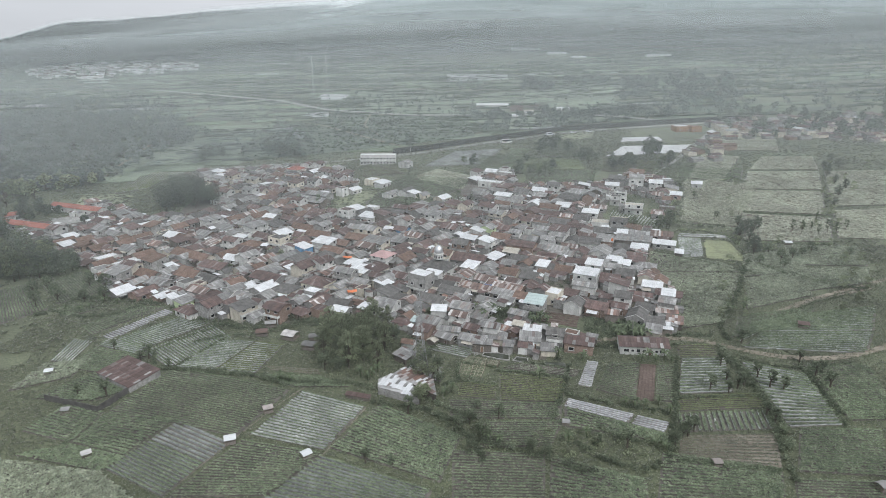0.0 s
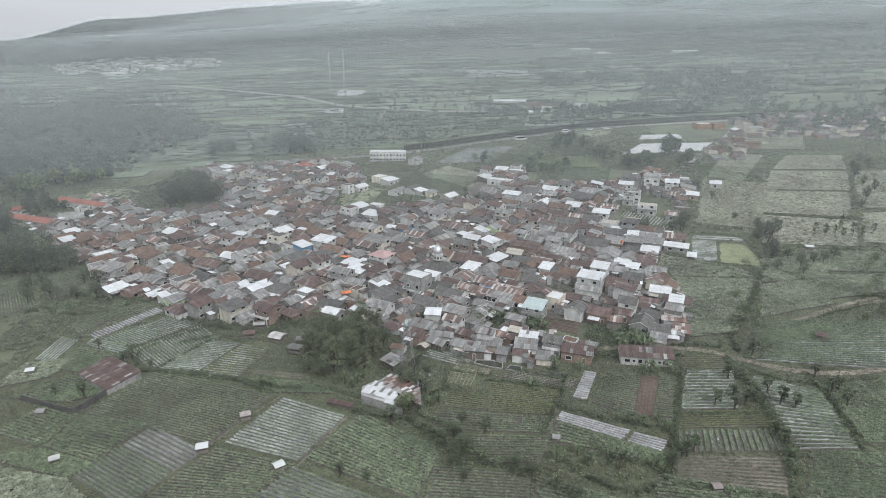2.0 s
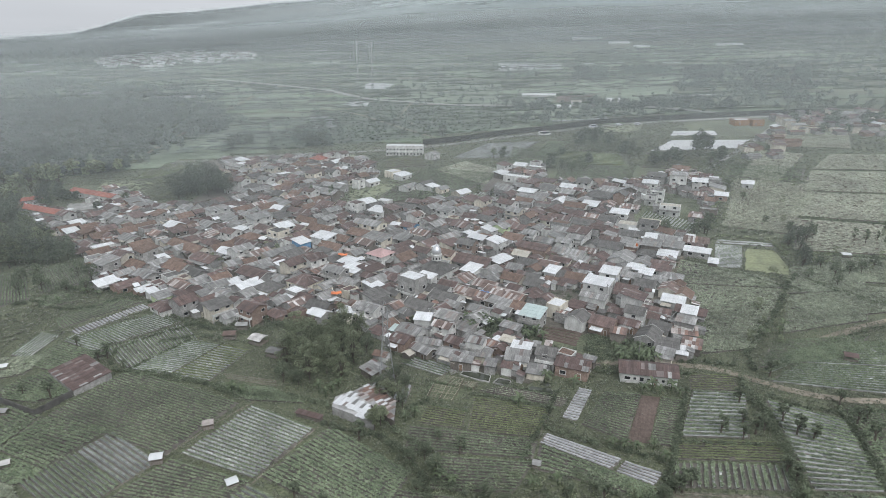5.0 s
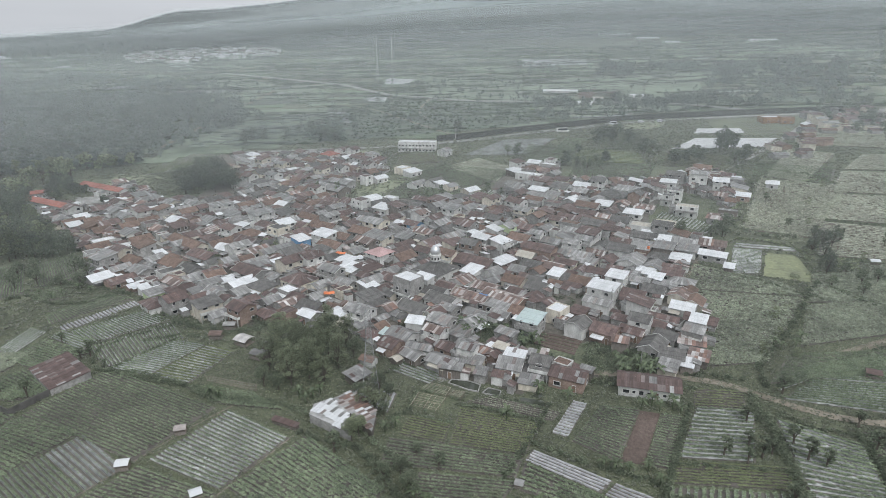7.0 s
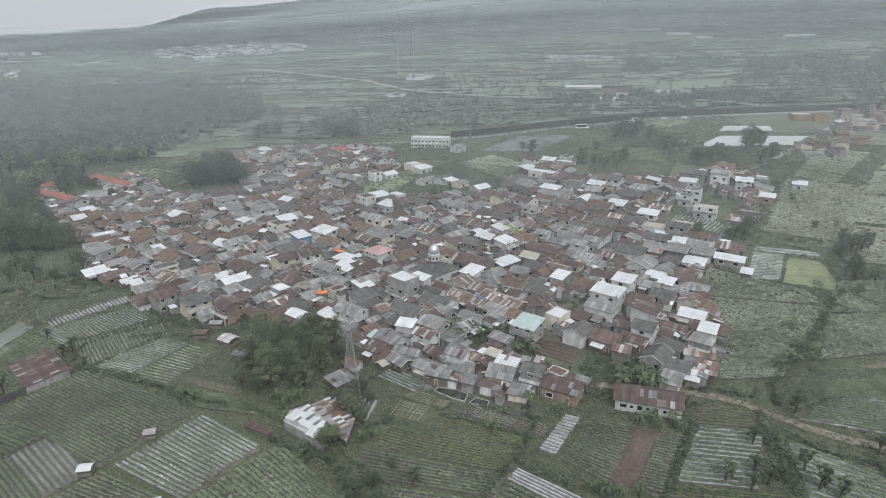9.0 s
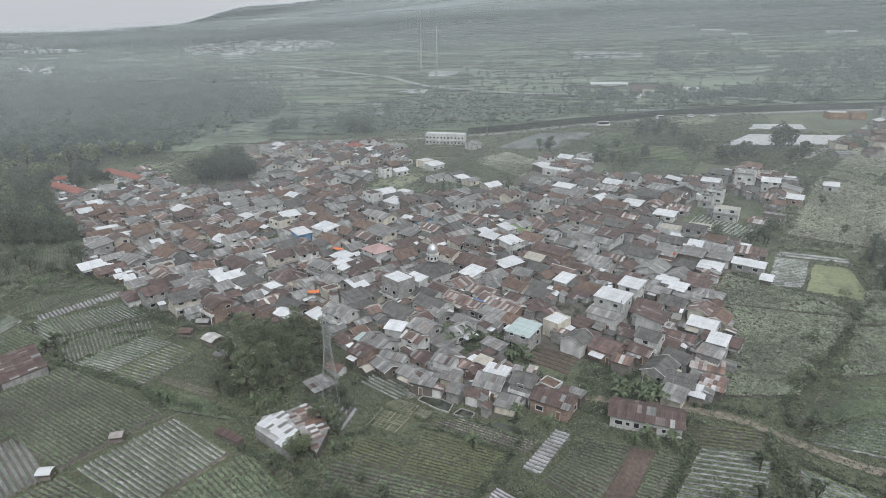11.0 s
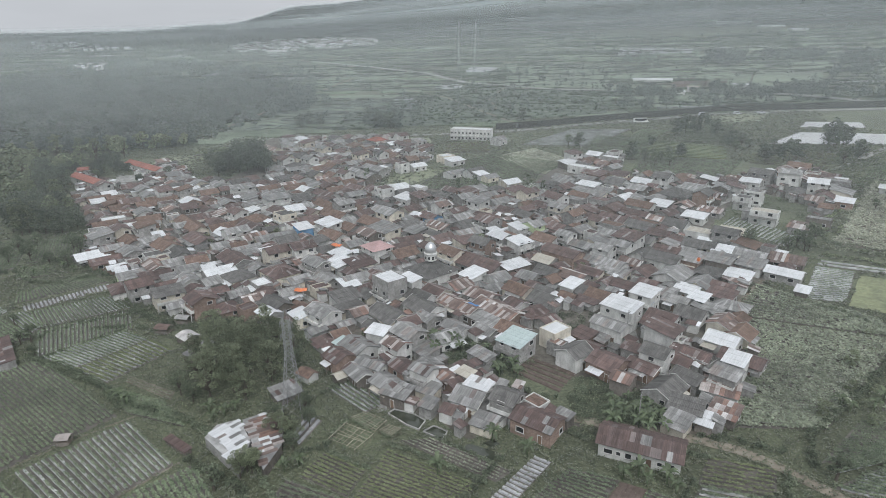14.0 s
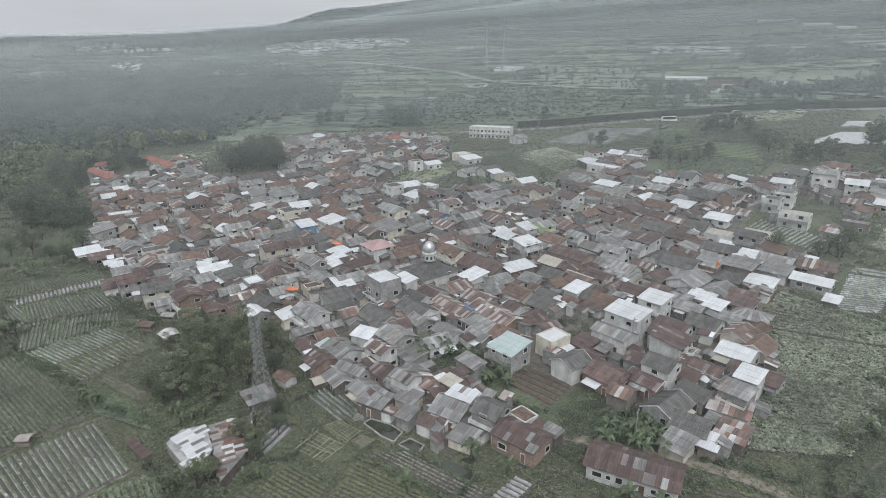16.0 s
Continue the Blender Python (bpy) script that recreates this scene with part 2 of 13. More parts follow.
    "brick": surface("bare_brickwork", [(0.167, 0.122, 0.098), (0.254, 0.186, 0.152), (0.323, 0.254, 0.215)], 2.0, 0.9, 0.3, 0.25, 0.35, odd=0.2),
    "board": surface("dark_board_wall", [(0.081, 0.071, 0.063), (0.161, 0.144, 0.127), (0.23, 0.207, 0.184)], 2.0, 0.85, 0.3, 0.25, 0.35, odd=0.25, stretch=(4, 4, 0.5)),
    "rust": surface("rusted_corrugated_sheet", [(0.045, 0.030, 0.028), (0.089, 0.059, 0.054), (0.152, 0.110, 0.106)], 0.9, 0.65, 0.15, 0.3, 0.5, sheeted=True, island=0.1, odd=0.22, stretch=(5.0, 0.45, 0.45),
                    island_colours=[(0.0, (0.105, 0.076, 0.067)), (0.4, (0.14, 0.096, 0.083)), (0.7, (0.09, 0.073, 0.067)), (0.9, (0.24, 0.225, 0.215)), (0.97, (0.46, 0.46, 0.45))]),
    "rust_bright": surface("patchy_rusted_sheet", [(0.106, 0.072, 0.059), (0.220, 0.162, 0.138), (0.370, 0.333, 0.317)], 0.8, 0.6, 0.15, 0.3, 0.5, sheeted=True, island=0.1, odd=0.15, stretch=(5.0, 0.45, 0.45), patch=0.72,
                    island_colours=[(0.0, (0.1, 0.068, 0.058)), (0.32, (0.2, 0.115, 0.088)), (0.5, (0.13, 0.1, 0.09)), (0.66, (0.33, 0.31, 0.295)), (0.86, (0.5, 0.5, 0.49)), (0.93, (0.085, 0.06, 0.053))]),
    "zinc": surface("weathered_zinc_sheet", [(0.078, 0.075, 0.069), (0.165, 0.161, 0.152), (0.325, 0.320, 0.302)], 0.8, 0.5, 0.15, 0.3, 0.5, sheeted=True, island=0.1, odd=0.2, stretch=(5.0, 0.45, 0.45), spec=0.5,
                    island_colours=[(0.0, (0.15, 0.151, 0.149)), (0.4, (0.22, 0.22, 0.216)), (0.72, (0.35, 0.354, 0.35)), (0.88, (0.16, 0.118, 0.103)), (0.95, (0.1, 0.1, 0.097))]),
    "white": surface("new_bright_metal_sheet", [(0.445, 0.459, 0.465), (0.545, 0.559, 0.566), (0.635, 0.642, 0.648)], 0.7, 0.4, 0.1, 0.12, 0.25, sheeted=True, island=0.07, odd=0.08, stretch=(5.0, 0.45, 0.45), spec=0.5),
    "dark": surface("dark_fibre_cement_sheet", [(0.057, 0.054, 0.052), (0.096, 0.093, 0.088), (0.143, 0.138, 0.132)], 0.9, 0.75, 0.2, 0.3, 0.5, sheeted=True, island=0.1, odd=0.2, stretch=(2, 0.6, 0.6)),
    "tile": surface("old_brown_clay_tile", [(0.084, 0.06, 0.048), (0.135, 0.092, 0.073), (0.186, 0.132, 0.106)], 1.4, 0.85, 0.4, 0.3, 0.5, sheeted=True, island=0.1, odd=0.2, stretch=(1, 3, 3)),
    "redtile": surface("orange_red_clay_tile", [(0.2, 0.085, 0.065), (0.28, 0.115, 0.09), (0.34, 0.16, 0.13)], 1.2, 0.8, 0.3, 0.2, 0.2, sheeted=True, island=0.08, odd=0.1, stretch=(1, 3, 3)),
    "pink": surface("faded_pink_tile", [(0.36, 0.24, 0.23), (0.46, 0.32, 0.31)], 1.2, 0.8, 0.2, 0.2, 0.2, sheeted=True, island=0.08),
    "teal": surface("pale_teal_sheet", [(0.33, 0.40, 0.39), (0.42, 0.49, 0.48)], 0.8, 0.5, 0.1, 0.12, 0.2, sheeted=True, island=0.06, stretch=(5.0, 0.45, 0.45)),
    "cream_roof": surface("dusty_cream_sheet", [(0.33, 0.31, 0.26), (0.42, 0.395, 0.34)], 0.8, 0.6, 0.1, 0.15, 0.2, sheeted=True, island=0.08),
    "pane": surface("dark_window_glass", [(0.02, 0.022, 0.025), (0.035, 0.037, 0.04)], 0.5, 0.12, 0.0, 0.1, 0.3, odd=0.3, spec=0.6),
    "frame_paint": surface("painted_frame", [(0.45, 0.44, 0.42), (0.6, 0.59, 0.57)], 3.0, 0.6, 0.1, 0.1, 0.5, odd=0.3),
    "door_paint": surface("painted_door", [(0.12, 0.08, 0.055), (0.2, 0.14, 0.1)], 3.0, 0.6, 0.1, 0.1, 0.5, odd=0.5),
    "steel": surface("galvanised_steel", [(0.2, 0.205, 0.205), (0.3, 0.305, 0.305)], 2.0, 0.6, 0.0, 0.1, 0.4, spec=0.5),
    "blue_tarp": surface("blue_tarpaulin", [(0.05, 0.16, 0.38), (0.09, 0.24, 0.5)], 1.0, 0.5, 0.2, 0.15, 0.4),
    "orange_tarp": surface("orange_plastic", [(0.5, 0.14, 0.05), (0.62, 0.2, 0.08)], 1.0, 0.5, 0.2, 0.15, 0.4),
    "water": surface("pond_water", [(0.03, 0.035, 0.025), (0.05, 0.055, 0.04)], 0.5, 0.06, 0.02, 0.2, 0.2, spec=0.6, space="World"),
    "dome": surface("polished_dome_metal", [(0.5, 0.51, 0.52), (0.6, 0.61, 0.62)], 1.0, 0.3, 0.0, 0.1, 0.4, metal=0.7),
}


# ---- the lie of the land ----
RISE_Y = (-1500, 60, 135, 165, 200, 250, 350, 463, 700, 900, 1300)
RISE_Z = (-60, 3.4, 8.0, 9.9, 11.7, 14.4, 21.2, 29.5, 46, 64, 93)
FAR_Y = (1300, 2000, 3000, 4800)
FAR_Z = (0, 72, 197, 430)


HILL_X, HILL_Z = (-2600, -2060, -2010, -1960, -1860, -1740, -1540, -1300, -1100, -780, -300), (0, 2, 16, 60, 108, 138, 128, 108, 95, 60, 0)
SHELF_X, SHELF_Z = (-3200, -2400, -1800, -1550, -1300, -1150, -700), (35, 35, 33, 30, 27, 20, 0)


def bell(y, cy, ry):
    return np.exp(-((y - cy) / ry) ** 2)


def land(x, y):
    """Height of the ground: a mountain's foot that rises away from the first eye and to its right, with a wooded hill far off."""
    z = np.interp(y, RISE_Y, RISE_Z) + 0.024 * np.clip(x, -1600, 3000)
    z = z + np.interp(y, FAR_Y, FAR_Z) * np.interp(x, (-2000, -1500, -700, -300), (0.08, 0.28, 0.8, 1.0))
    return z + np.interp(x, HILL_X, HILL_Z) * bell(y, 3050, 480) + np.interp(x, SHELF_X, SHELF_Z) * bell(y, 1750, 420)


def mesh_from(name, verts, faces, material, smooth=False, slots=None):
    me = bpy.data.meshes.new(name)
    me.from_pydata(verts, [], faces)
    for m in ([material] if not isinstance(material, (list, tuple)) else material):
        me.materials.append(m)
    if slots is not None:
        me.polygons.foreach_set("material_index", slots)
    if smooth:
        me.polygons.foreach_set("use_smooth", [True] * len(me.polygons))
    me.update()
    return me


def part(name, data, parent, label="", at=None):
    """Links mesh data as one part under a thing, in the thing's own space."""
    ob = new(name, data)
    ob.parent = parent
    if at is not None:
        ob.matrix_local = at
    return tagged(ob, label)


def spread(lo, hi, near_lo, near_hi, step, growth):
    out = list(np.arange(near_lo, near_hi + 0.1, step))
    s, v = step, near_hi
    while v < hi:
        s *= growth
        v += s
        out.append(min(v, hi))
    s, v = step, near_lo
    while v > lo:
        s *= growth
        v -= s
        out.insert(0, max(v, lo))
    return np.array(out)


def sheet_mesh(name, xs, ys, material, lift=0.0, rough=0.0):
    gx, gy = np.meshgrid(xs, ys)
    gz = land(gx, gy) + lift
    if rough:
        gz = gz + rough * np.array([[noise.noise((a * 0.05, b * 0.05, 0)) for a in xs] for b in ys])
    nx, ny = len(xs), len(ys)
    verts = np.stack([gx.ravel(), gy.ravel(), gz.ravel()], 1).tolist()
    faces = [(j * nx + i, j * nx + i + 1, (j + 1) * nx + i + 1, (j + 1) * nx + i) for j in range(ny - 1) for i in range(nx - 1)]
    return mesh_from(name, verts, faces, material, smooth=True)


ground = new("ground", sheet_mesh("ground", spread(-4600, 4600, -400, 460, 7, 1.12), spread(-900, 4750, 60, 760, 7, 1.12), M["ground"]))
tagged(ground, "grassy green valley floor rising to a misty mountain", "ground", kind="structure")


def inside(px, py, poly):
    odd = False
    for i in range(len(poly)):
        (x1, y1), (x2, y2) = poly[i - 1], poly[i]
        if (y1 > py) != (y2 > py) and px < (x2 - x1) * (py - y1) / (y2 - y1) + x1:
            odd = not odd
    return odd


def lay(name, poly, material, lift, step, label, category, kind="structure"):
    """A thin layer of ground that follows the land inside a polygon."""
    bm = bmesh.new()
    vs = [bm.verts.new((x, y, 0)) for x, y in poly]
    bm.faces.new(vs)
    lo = [min(p[k] for p in poly) for k in (0, 1)]
    hi = [max(p[k] for p in poly) for k in (0, 1)]
    for k in (0, 1):
        for c in np.arange(lo[k] + step, hi[k], step):
            co, no = [0, 0, 0], [0, 0, 0]
            co[k], no[k] = c, 1
            bmesh.ops.bisect_plane(bm, geom=bm.verts[:] + bm.edges[:] + bm.faces[:], plane_co=co, plane_no=no)
    bm.normal_update()
    if sum(f.normal.z for f in bm.faces) < 0:
        bmesh.ops.reverse_faces(bm, faces=bm.faces[:])
    for v in bm.verts:
        v.co.z = land(v.co.x, v.co.y) + lift
    me = bpy.data.meshes.new(name)
    bm.to_mesh(me)
    bm.free()
    me.materials.append(material)
    return tagged(new(name, me), label, category, kind=kind)


ROAD_POINTS = []


def ribbon(name, pts, width, material, lift, label, category="road"):
    """A road or path of one width along a line of points."""
    fine = []
    for (x1, y1), (x2, y2) in zip(pts, pts[1:]):
        n = max(1, int(math.hypot(x2 - x1, y2 - y1) / 6))
        fine += [(x1 + (x2 - x1) * i / n, y1 + (y2 - y1) * i / n) for i in range(n)]
    fine.append(pts[-1])
    p = np.array(fine)
    for _ in range(3):
        p[1:-1] = 0.25 * p[:-2] + 0.5 * p[1:-1] + 0.25 * p[2:]
    ROAD_POINTS.extend((a, b, width / 2) for a, b in p.tolist())
    d = np.gradient(p, axis=0)
    d /= np.linalg.norm(d, axis=1)[:, None]
    side = np.stack([-d[:, 1], d[:, 0]], 1)
    verts, faces = [], []
    for i in range(len(p)):
        wob = 1 + 0.12 * noise.noise((p[i][0] * 0.1, p[i][1] * 0.1, 3))
        for s in (-1, -0.35, 0.35, 1):
            q = p[i] + side[i] * s * width / 2 * wob
            verts.append((q[0], q[1], float(land(q[0], q[1])) + lift - (0.12 if abs(s) == 1 else 0)))
        if i:
            a, b = 4 * (i - 1), 4 * i
            faces += [(a + k + 1, a + k, b + k, b + k + 1) for k in range(3)]
    return tagged(new(name, mesh_from(name, verts, faces, material, smooth=True)), label, category, kind="structure")


# ---- fields ----
def leaf_star(rng, pts, size, tall, blades=5):
    """Many small plants: each a star of bent leaves. pts: (n, 3) feet."""
    n = len(pts)
    verts = np.zeros((n, blades, 4, 3))
    turn = rng.uniform(0, 6.28, (n, 1)) + np.arange(blades) * 6.283 / blades
    s = size * rng.uniform(0.65, 1.25, (n, 1))
    h = tall * rng.uniform(0.6, 1.3, (n, blades))
    cx, cy = np.cos(turn), np.sin(turn)
    w = 0.38
    for k, (r, side, up) in enumerate(((0.05, 0, 0.15), (0.6, -w, 1.0), (1.0, 0, 0.75), (0.6, w, 1.0))):
        verts[:, :, k, 0] = pts[:, None, 0] + s * (r * cx - side * cy)
        verts[:, :, k, 1] = pts[:, None, 1] + s * (r * cy + side * cx)
        verts[:, :, k, 2] = pts[:, None, 2] + h * up
    verts = verts.reshape(-1, 3)
    return verts, np.arange(len(verts)).reshape(-1, 4)


FIELD_KINDS = {
    "scrub": (1.3, 0.7, 0.2, "soil_dry", "crop_pale", 0.6, 0.62, 0.8, 1),
    "thin": (0.85, 0.46, 0.22, "cover", "crop", 9.0, 0.2, 0.2, 1),
    "strips": (1.08, 0.62, 0.25, "cover", "crop", 9.0, 0.2, 0.2, 1),
    "plastic": (1.35, 1.28, 0.2, "bright_cover", "crop", 9.0, 0.2, 0.2, 1),
    "mulch_fine": (1.45, 0.56, 0.24, "mulch", "crop", 0.4, 0.52, 0.4, 1),
    # pitch of rows, bed width, bed height, bed material, crop material, plant spacing, plant size, plant height, rows of plants on a bed
    "cabbage": (0.98, 0.65, 0.18, "soil", "crop", 0.46, 0.52, 0.4, 1),
    "pale": (1.15, 0.75, 0.18, "soil_dry", "crop_pale", 0.6, 0.68, 0.36, 1),
    "rows": (0.92, 0.52, 0.22, "soil", "crop", 0.4, 0.36, 0.34, 1),
    "yellow": (1.05, 0.6, 0.2, "soil", "crop_yellow", 0.5, 0.38, 0.3, 1),
    "mulch": (1.06, 0.5, 0.24, "mulch", "crop", 0.46, 0.36, 0.32, 1),
    "grey": (1.2, 0.72, 0.26, "mulch_grey", "crop", 0.7, 0.28, 0.2, 1),
    "cover": (1.35, 0.7, 0.3, "cover", "crop", 2.2, 0.2, 0.1, 1),
    "young": (0.82, 0.45, 0.18, "soil", "crop_yellow", 0.36, 0.36, 0.26, 1),
    "broad": (1.2, 0.65, 0.18, "soil", "crop_mid", 0.6, 0.68, 0.56, 1),
    "pale_rows": (1.0, 0.44, 0.24, "mulch", "crop", 0.46, 0.38, 0.34, 1),
    "sheeted": (1.3, 0.82, 0.24, "mulch", "crop", 0.6, 0.42, 0.32, 1),
    "dotted": (0.95, 0.5, 0.2, "soil", "crop_mid", 0.5, 0.27, 0.24, 1),
    "striped": (1.2, 0.5, 0.22, "mulch", "crop_yellow", 0.45, 0.48, 0.36, 1),
    "terrace": (1.9, 1.0, 0.5, "grass", "crop", 0.4, 0.4, 0.5, 1),
    "wide_mulch": (1.05, 0.6, 0.25, "mulch", "crop", 0.5, 0.26, 0.26, 1),
    "dusk": (1.0, 0.52, 0.24, "mulch_grey", "crop", 0.44, 0.38, 0.34, 1),
    "bare": (0.9, 0.7, 0.07, "red_soil", "crop_yellow", 5.0, 0.1, 0.08, 1),
    "fallow": (1.1, 0.8, 0.06, "soil_dry", "grass_blade", 0.5, 0.36, 0.3, 1),
    "tilled": (1.7, 1.3, 0.28, "red_soil", "crop_yellow", 1.6, 0.12, 0.1, 2),
}


FIELD_PLOTS = []


def field(corners, crop, along=0, label="", extra=None):
    """A plot of ridged beds inside four corners. along: 0 if the rows run with the first side, 1 with the second."""
    pitch, bed, high, bed_mat, crop_mat, gap, size, tall, lines = FIELD_KINDS[crop]
    c = np.array(corners, float)
    FIELD_PLOTS.append(corners)
    rng = np.random.default_rng(int(abs(c[0, 0] * 31 + c[0, 1] * 17)) + 1)
    if along:
        c = np.roll(c, -1, axis=0)
    across = 0.5 * (np.linalg.norm(c[3] - c[0]) + np.linalg.norm(c[2] - c[1]))
    length = 0.5 * (np.linalg.norm(c[1] - c[0]) + np.linalg.norm(c[2] - c[3]))
    if c[:, 1].mean() > 270:
        pitch, bed, gap, size = pitch * 1.5, bed * 1.5, gap * 1.7, size * 1.5
    rows = max(2, int(across / pitch))
    segs = max(4, int(length / 2.2))
    u = np.linspace(0.01, 0.99, segs + 1)
    verts, faces, plants = [], [], []
    half = 0.5 * bed / across
    prof = ((-1.0, -0.08), (-0.72, high), (0.72, high), (1.0, -0.08))
    for r in range(rows):
        v0 = (r + 0.5) / rows
        start, stop = rng.uniform(0.0, 0.03), 1 - rng.uniform(0.0, 0.03)
        base = len(verts)
        uu = start + (stop - start) * u
        wob = rng.normal(0, 0.035, segs + 1)
        for i, t in enumerate(uu):
            for s, up in prof:
                v = v0 + half * s + wob[i] / across
                p = (1 - v) * ((1 - t) * c[0] + t * c[1]) + v * ((1 - t) * c[3] + t * c[2])
                verts.append((p[0], p[1], float(land(p[0], p[1])) + 0.1 + up + (rng.normal(0, 0.03) if up > 0 else 0)))
            if i:
                a, b = base + 4 * (i - 1), base + 4 * i
                faces += [(a + k, b + k, b + k + 1, a + k + 1) for k in range(3)]
        for ln in range(lines):
            off = 0 if lines == 1 else (ln - 0.5) * 0.6
            m = max(3, int(length * (stop - start) / gap))
            t = start + (stop - start) * (np.arange(m) + 0.5 + rng.normal(0, 0.18, m)) / m
            keep = rng.uniform(0, 1, m) > 0.07
            t = t[keep]
            v = v0 + off * half * 2 / max(half, 1e-6) * half + rng.normal(0, 0.07, len(t)) / across
            t, v = t[:, None], v[:, None]
            p = (1 - v) * ((1 - t) * c[0] + t * c[1]) + v * ((1 - t) * c[3] + t * c[2])
            plants.append(np.column_stack([p, land(p[:, 0], p[:, 1]) + 0.06 + high]))
    thing = new("crop_field")
    mid = c.mean(axis=0)
    base_z = float(land(*mid))
    thing.location = (mid[0], mid[1], base_z)
    shift = np.array([mid[0], mid[1], base_z])
    tagged(thing, label or "plot of leafy vegetables in ridged rows", "crop field", "vegetable plots", "stuff")
    n = 6
    g = [(i / n, j / n) for j in range(n + 1) for i in range(n + 1)]
    sv = []
    for t, v in g:
        p = (1 - v) * ((1 - t) * c[0] + t * c[1]) + v * ((1 - t) * c[3] + t * c[2])
        sv.append((p[0] - mid[0], p[1] - mid[1], float(land(*p)) + 0.07 - base_z))
    sf = [(j * (n + 1) + i, j * (n + 1) + i + 1, (j + 1) * (n + 1) + i + 1, (j + 1) * (n + 1) + i) for j in range(n) for i in range(n)]
    part("soil", mesh_from("soil", sv, sf, M["red_soil" if crop in ("tilled", "bare") else "soil_dry" if crop == "fallow" else "soil"], smooth=True), thing)
    part("planting_beds", mesh_from("planting_beds", (np.array(verts) - shift).tolist(), faces, M[bed_mat]), thing)["kind"] = "stuff"
    pv, pf = leaf_star(rng, np.concatenate(plants) - shift, size, tall)
    part("plants", mesh_from("plants", pv.tolist(), pf.tolist(), M[crop_mat]), thing)["kind"] = "stuff"
    return thing


# ---- houses ----
def box(verts, faces, x0, x1, y0, y1, z0, z1):
    b = len(verts)
    verts += [(x0, y0, z0), (x1, y0, z0), (x1, y1, z0), (x0, y1, z0), (x0, y0, z1), (x1, y0, z1), (x1, y1, z1), (x0, y1, z1)]
    faces += [(b, b + 3, b + 2, b + 1), (b + 4, b + 5, b + 6, b + 7), (b, b + 1, b + 5, b + 4), (b + 1, b + 2, b + 6, b + 5), (b + 2, b + 3, b + 7, b + 6), (b + 3, b, b + 4, b + 7)]


def box_mesh(name, boxes, material, slots=None):
    verts, faces, idx = [], [], []
    for k, bx in enumerate(boxes):
        box(verts, faces, *bx)
        if slots:
            idx += [slots[k]] * 6
    return mesh_from(name, verts, faces, material, slots=idx if slots else None)


def slope(rng, roof, a, b, c, d, wide=0.95, deep=2.1, thick=0.05, loose=0.03):
    """A roof slope a-b (eave) to d-c (ridge): one slab whose courses lap like steps. roof collects vertices, faces and sheet coordinates."""
    verts, faces, uvs = roof
    a, b, c, d = (np.array(v, float) for v in (a, b, c, d))
    nrm = np.cross(b - a, d - a)
    nrm /= np.linalg.norm(nrm)
    cols = max(1, round(max(np.linalg.norm(b - a), np.linalg.norm(c - d)) / wide))
    rows = max(1, round(np.linalg.norm(d - a) / deep))
    u0, v0 = rng.integers(0, 900), rng.integers(0, 900)
    base = len(verts)
    lines = []
    for j in range(rows):
        for v, up in ((j / rows, 0.045 if j else 0.0), ((j + 1) / rows, 0.0)):
            lines.append((v, up, j))
    for v, up, j in lines:
        for i in range(cols + 1):
            u = i / cols
            q = (1 - v) * ((1 - u) * a + u * b) + v * ((1 - u) * d + u * c) + nrm * (up + rng.uniform(0, loose))
            verts.append(tuple(q))
    n = cols + 1
    for k in range(len(lines) - 1):
        for i in range(cols):
            faces.append((base + k * n + i, base + k * n + i + 1, base + (k + 1) * n + i + 1, base + (k + 1) * n + i))
            j = lines[k + 1][2]
            lo = 0.02 if k % 2 == 0 else 0.0
            hi = 0.98 if k % 2 == 0 else 0.02
            uvs.append([(u0 + i + 0.01, v0 + j + lo), (u0 + i + 0.99, v0 + j + lo), (u0 + i + 0.99, v0 + j + hi), (u0 + i + 0.01, v0 + j + hi)])
    under = len(verts)
    verts += [tuple(p - nrm * thick) for p in (a, b, c, d)]
    last = base + (len(lines) - 1) * n
    ring = [base, base + n - 1, last + n - 1, last]
    faces.append((under, under + 3, under + 2, under + 1))
    uvs.append([(u0, v0)] * 4)
    for k in range(4):
        j = (k + 1) % 4
        faces.append((under + k, under + j, ring[j], ring[k]))
        uvs.append([(u0 + 0.5, v0 + 0.5)] * 4)


def roof_mesh(roof, material):
    me = mesh_from("roof", roof[0], roof[1], material)
    uv = me.uv_layers.new(name="sheets")
    flat = [c for face in roof[2] for xy in face for c in xy]
    uv.data.foreach_set("uv", flat)
    return me


def sheet_unit(material):
    """One roofing sheet, 1 by 1, ribbed along its fall, to be stretched to size."""
    verts, faces = [], []
    ribs = 7
    for k in range(ribs):
        x = k / (ribs - 1)
        z = 0.3 if k % 2 else 0.0
        verts += [(x, 0, z + 0.7), (x, 1, z + 0.0)]
        if k:
            a = 2 * (k - 1)
            faces.append((a, a + 2, a + 3, a + 1))
    k = len(verts)
    verts += [(0, 0, 0.3), (1, 0, 0.3), (1, 1, -0.5), (0, 1, -0.5)]
    faces += [(k, k + 3, k + 2, k + 1), (k, k + 1, 2 * ribs - 2, 0), (k + 2, k + 3, 1, 2 * ribs - 1)]
    me = mesh_from("roof_sheet", verts, faces, M[material])
    uv = me.uv_layers.new(name="sheets")
    uv.data.foreach_set("uv", [c for loop in me.loops for c in (0.05 + 0.9 * verts[loop.vertex_index][0], 0.05 + 0.9 * verts[loop.vertex_index][1])])
    return me


SHEET_UNITS = {}


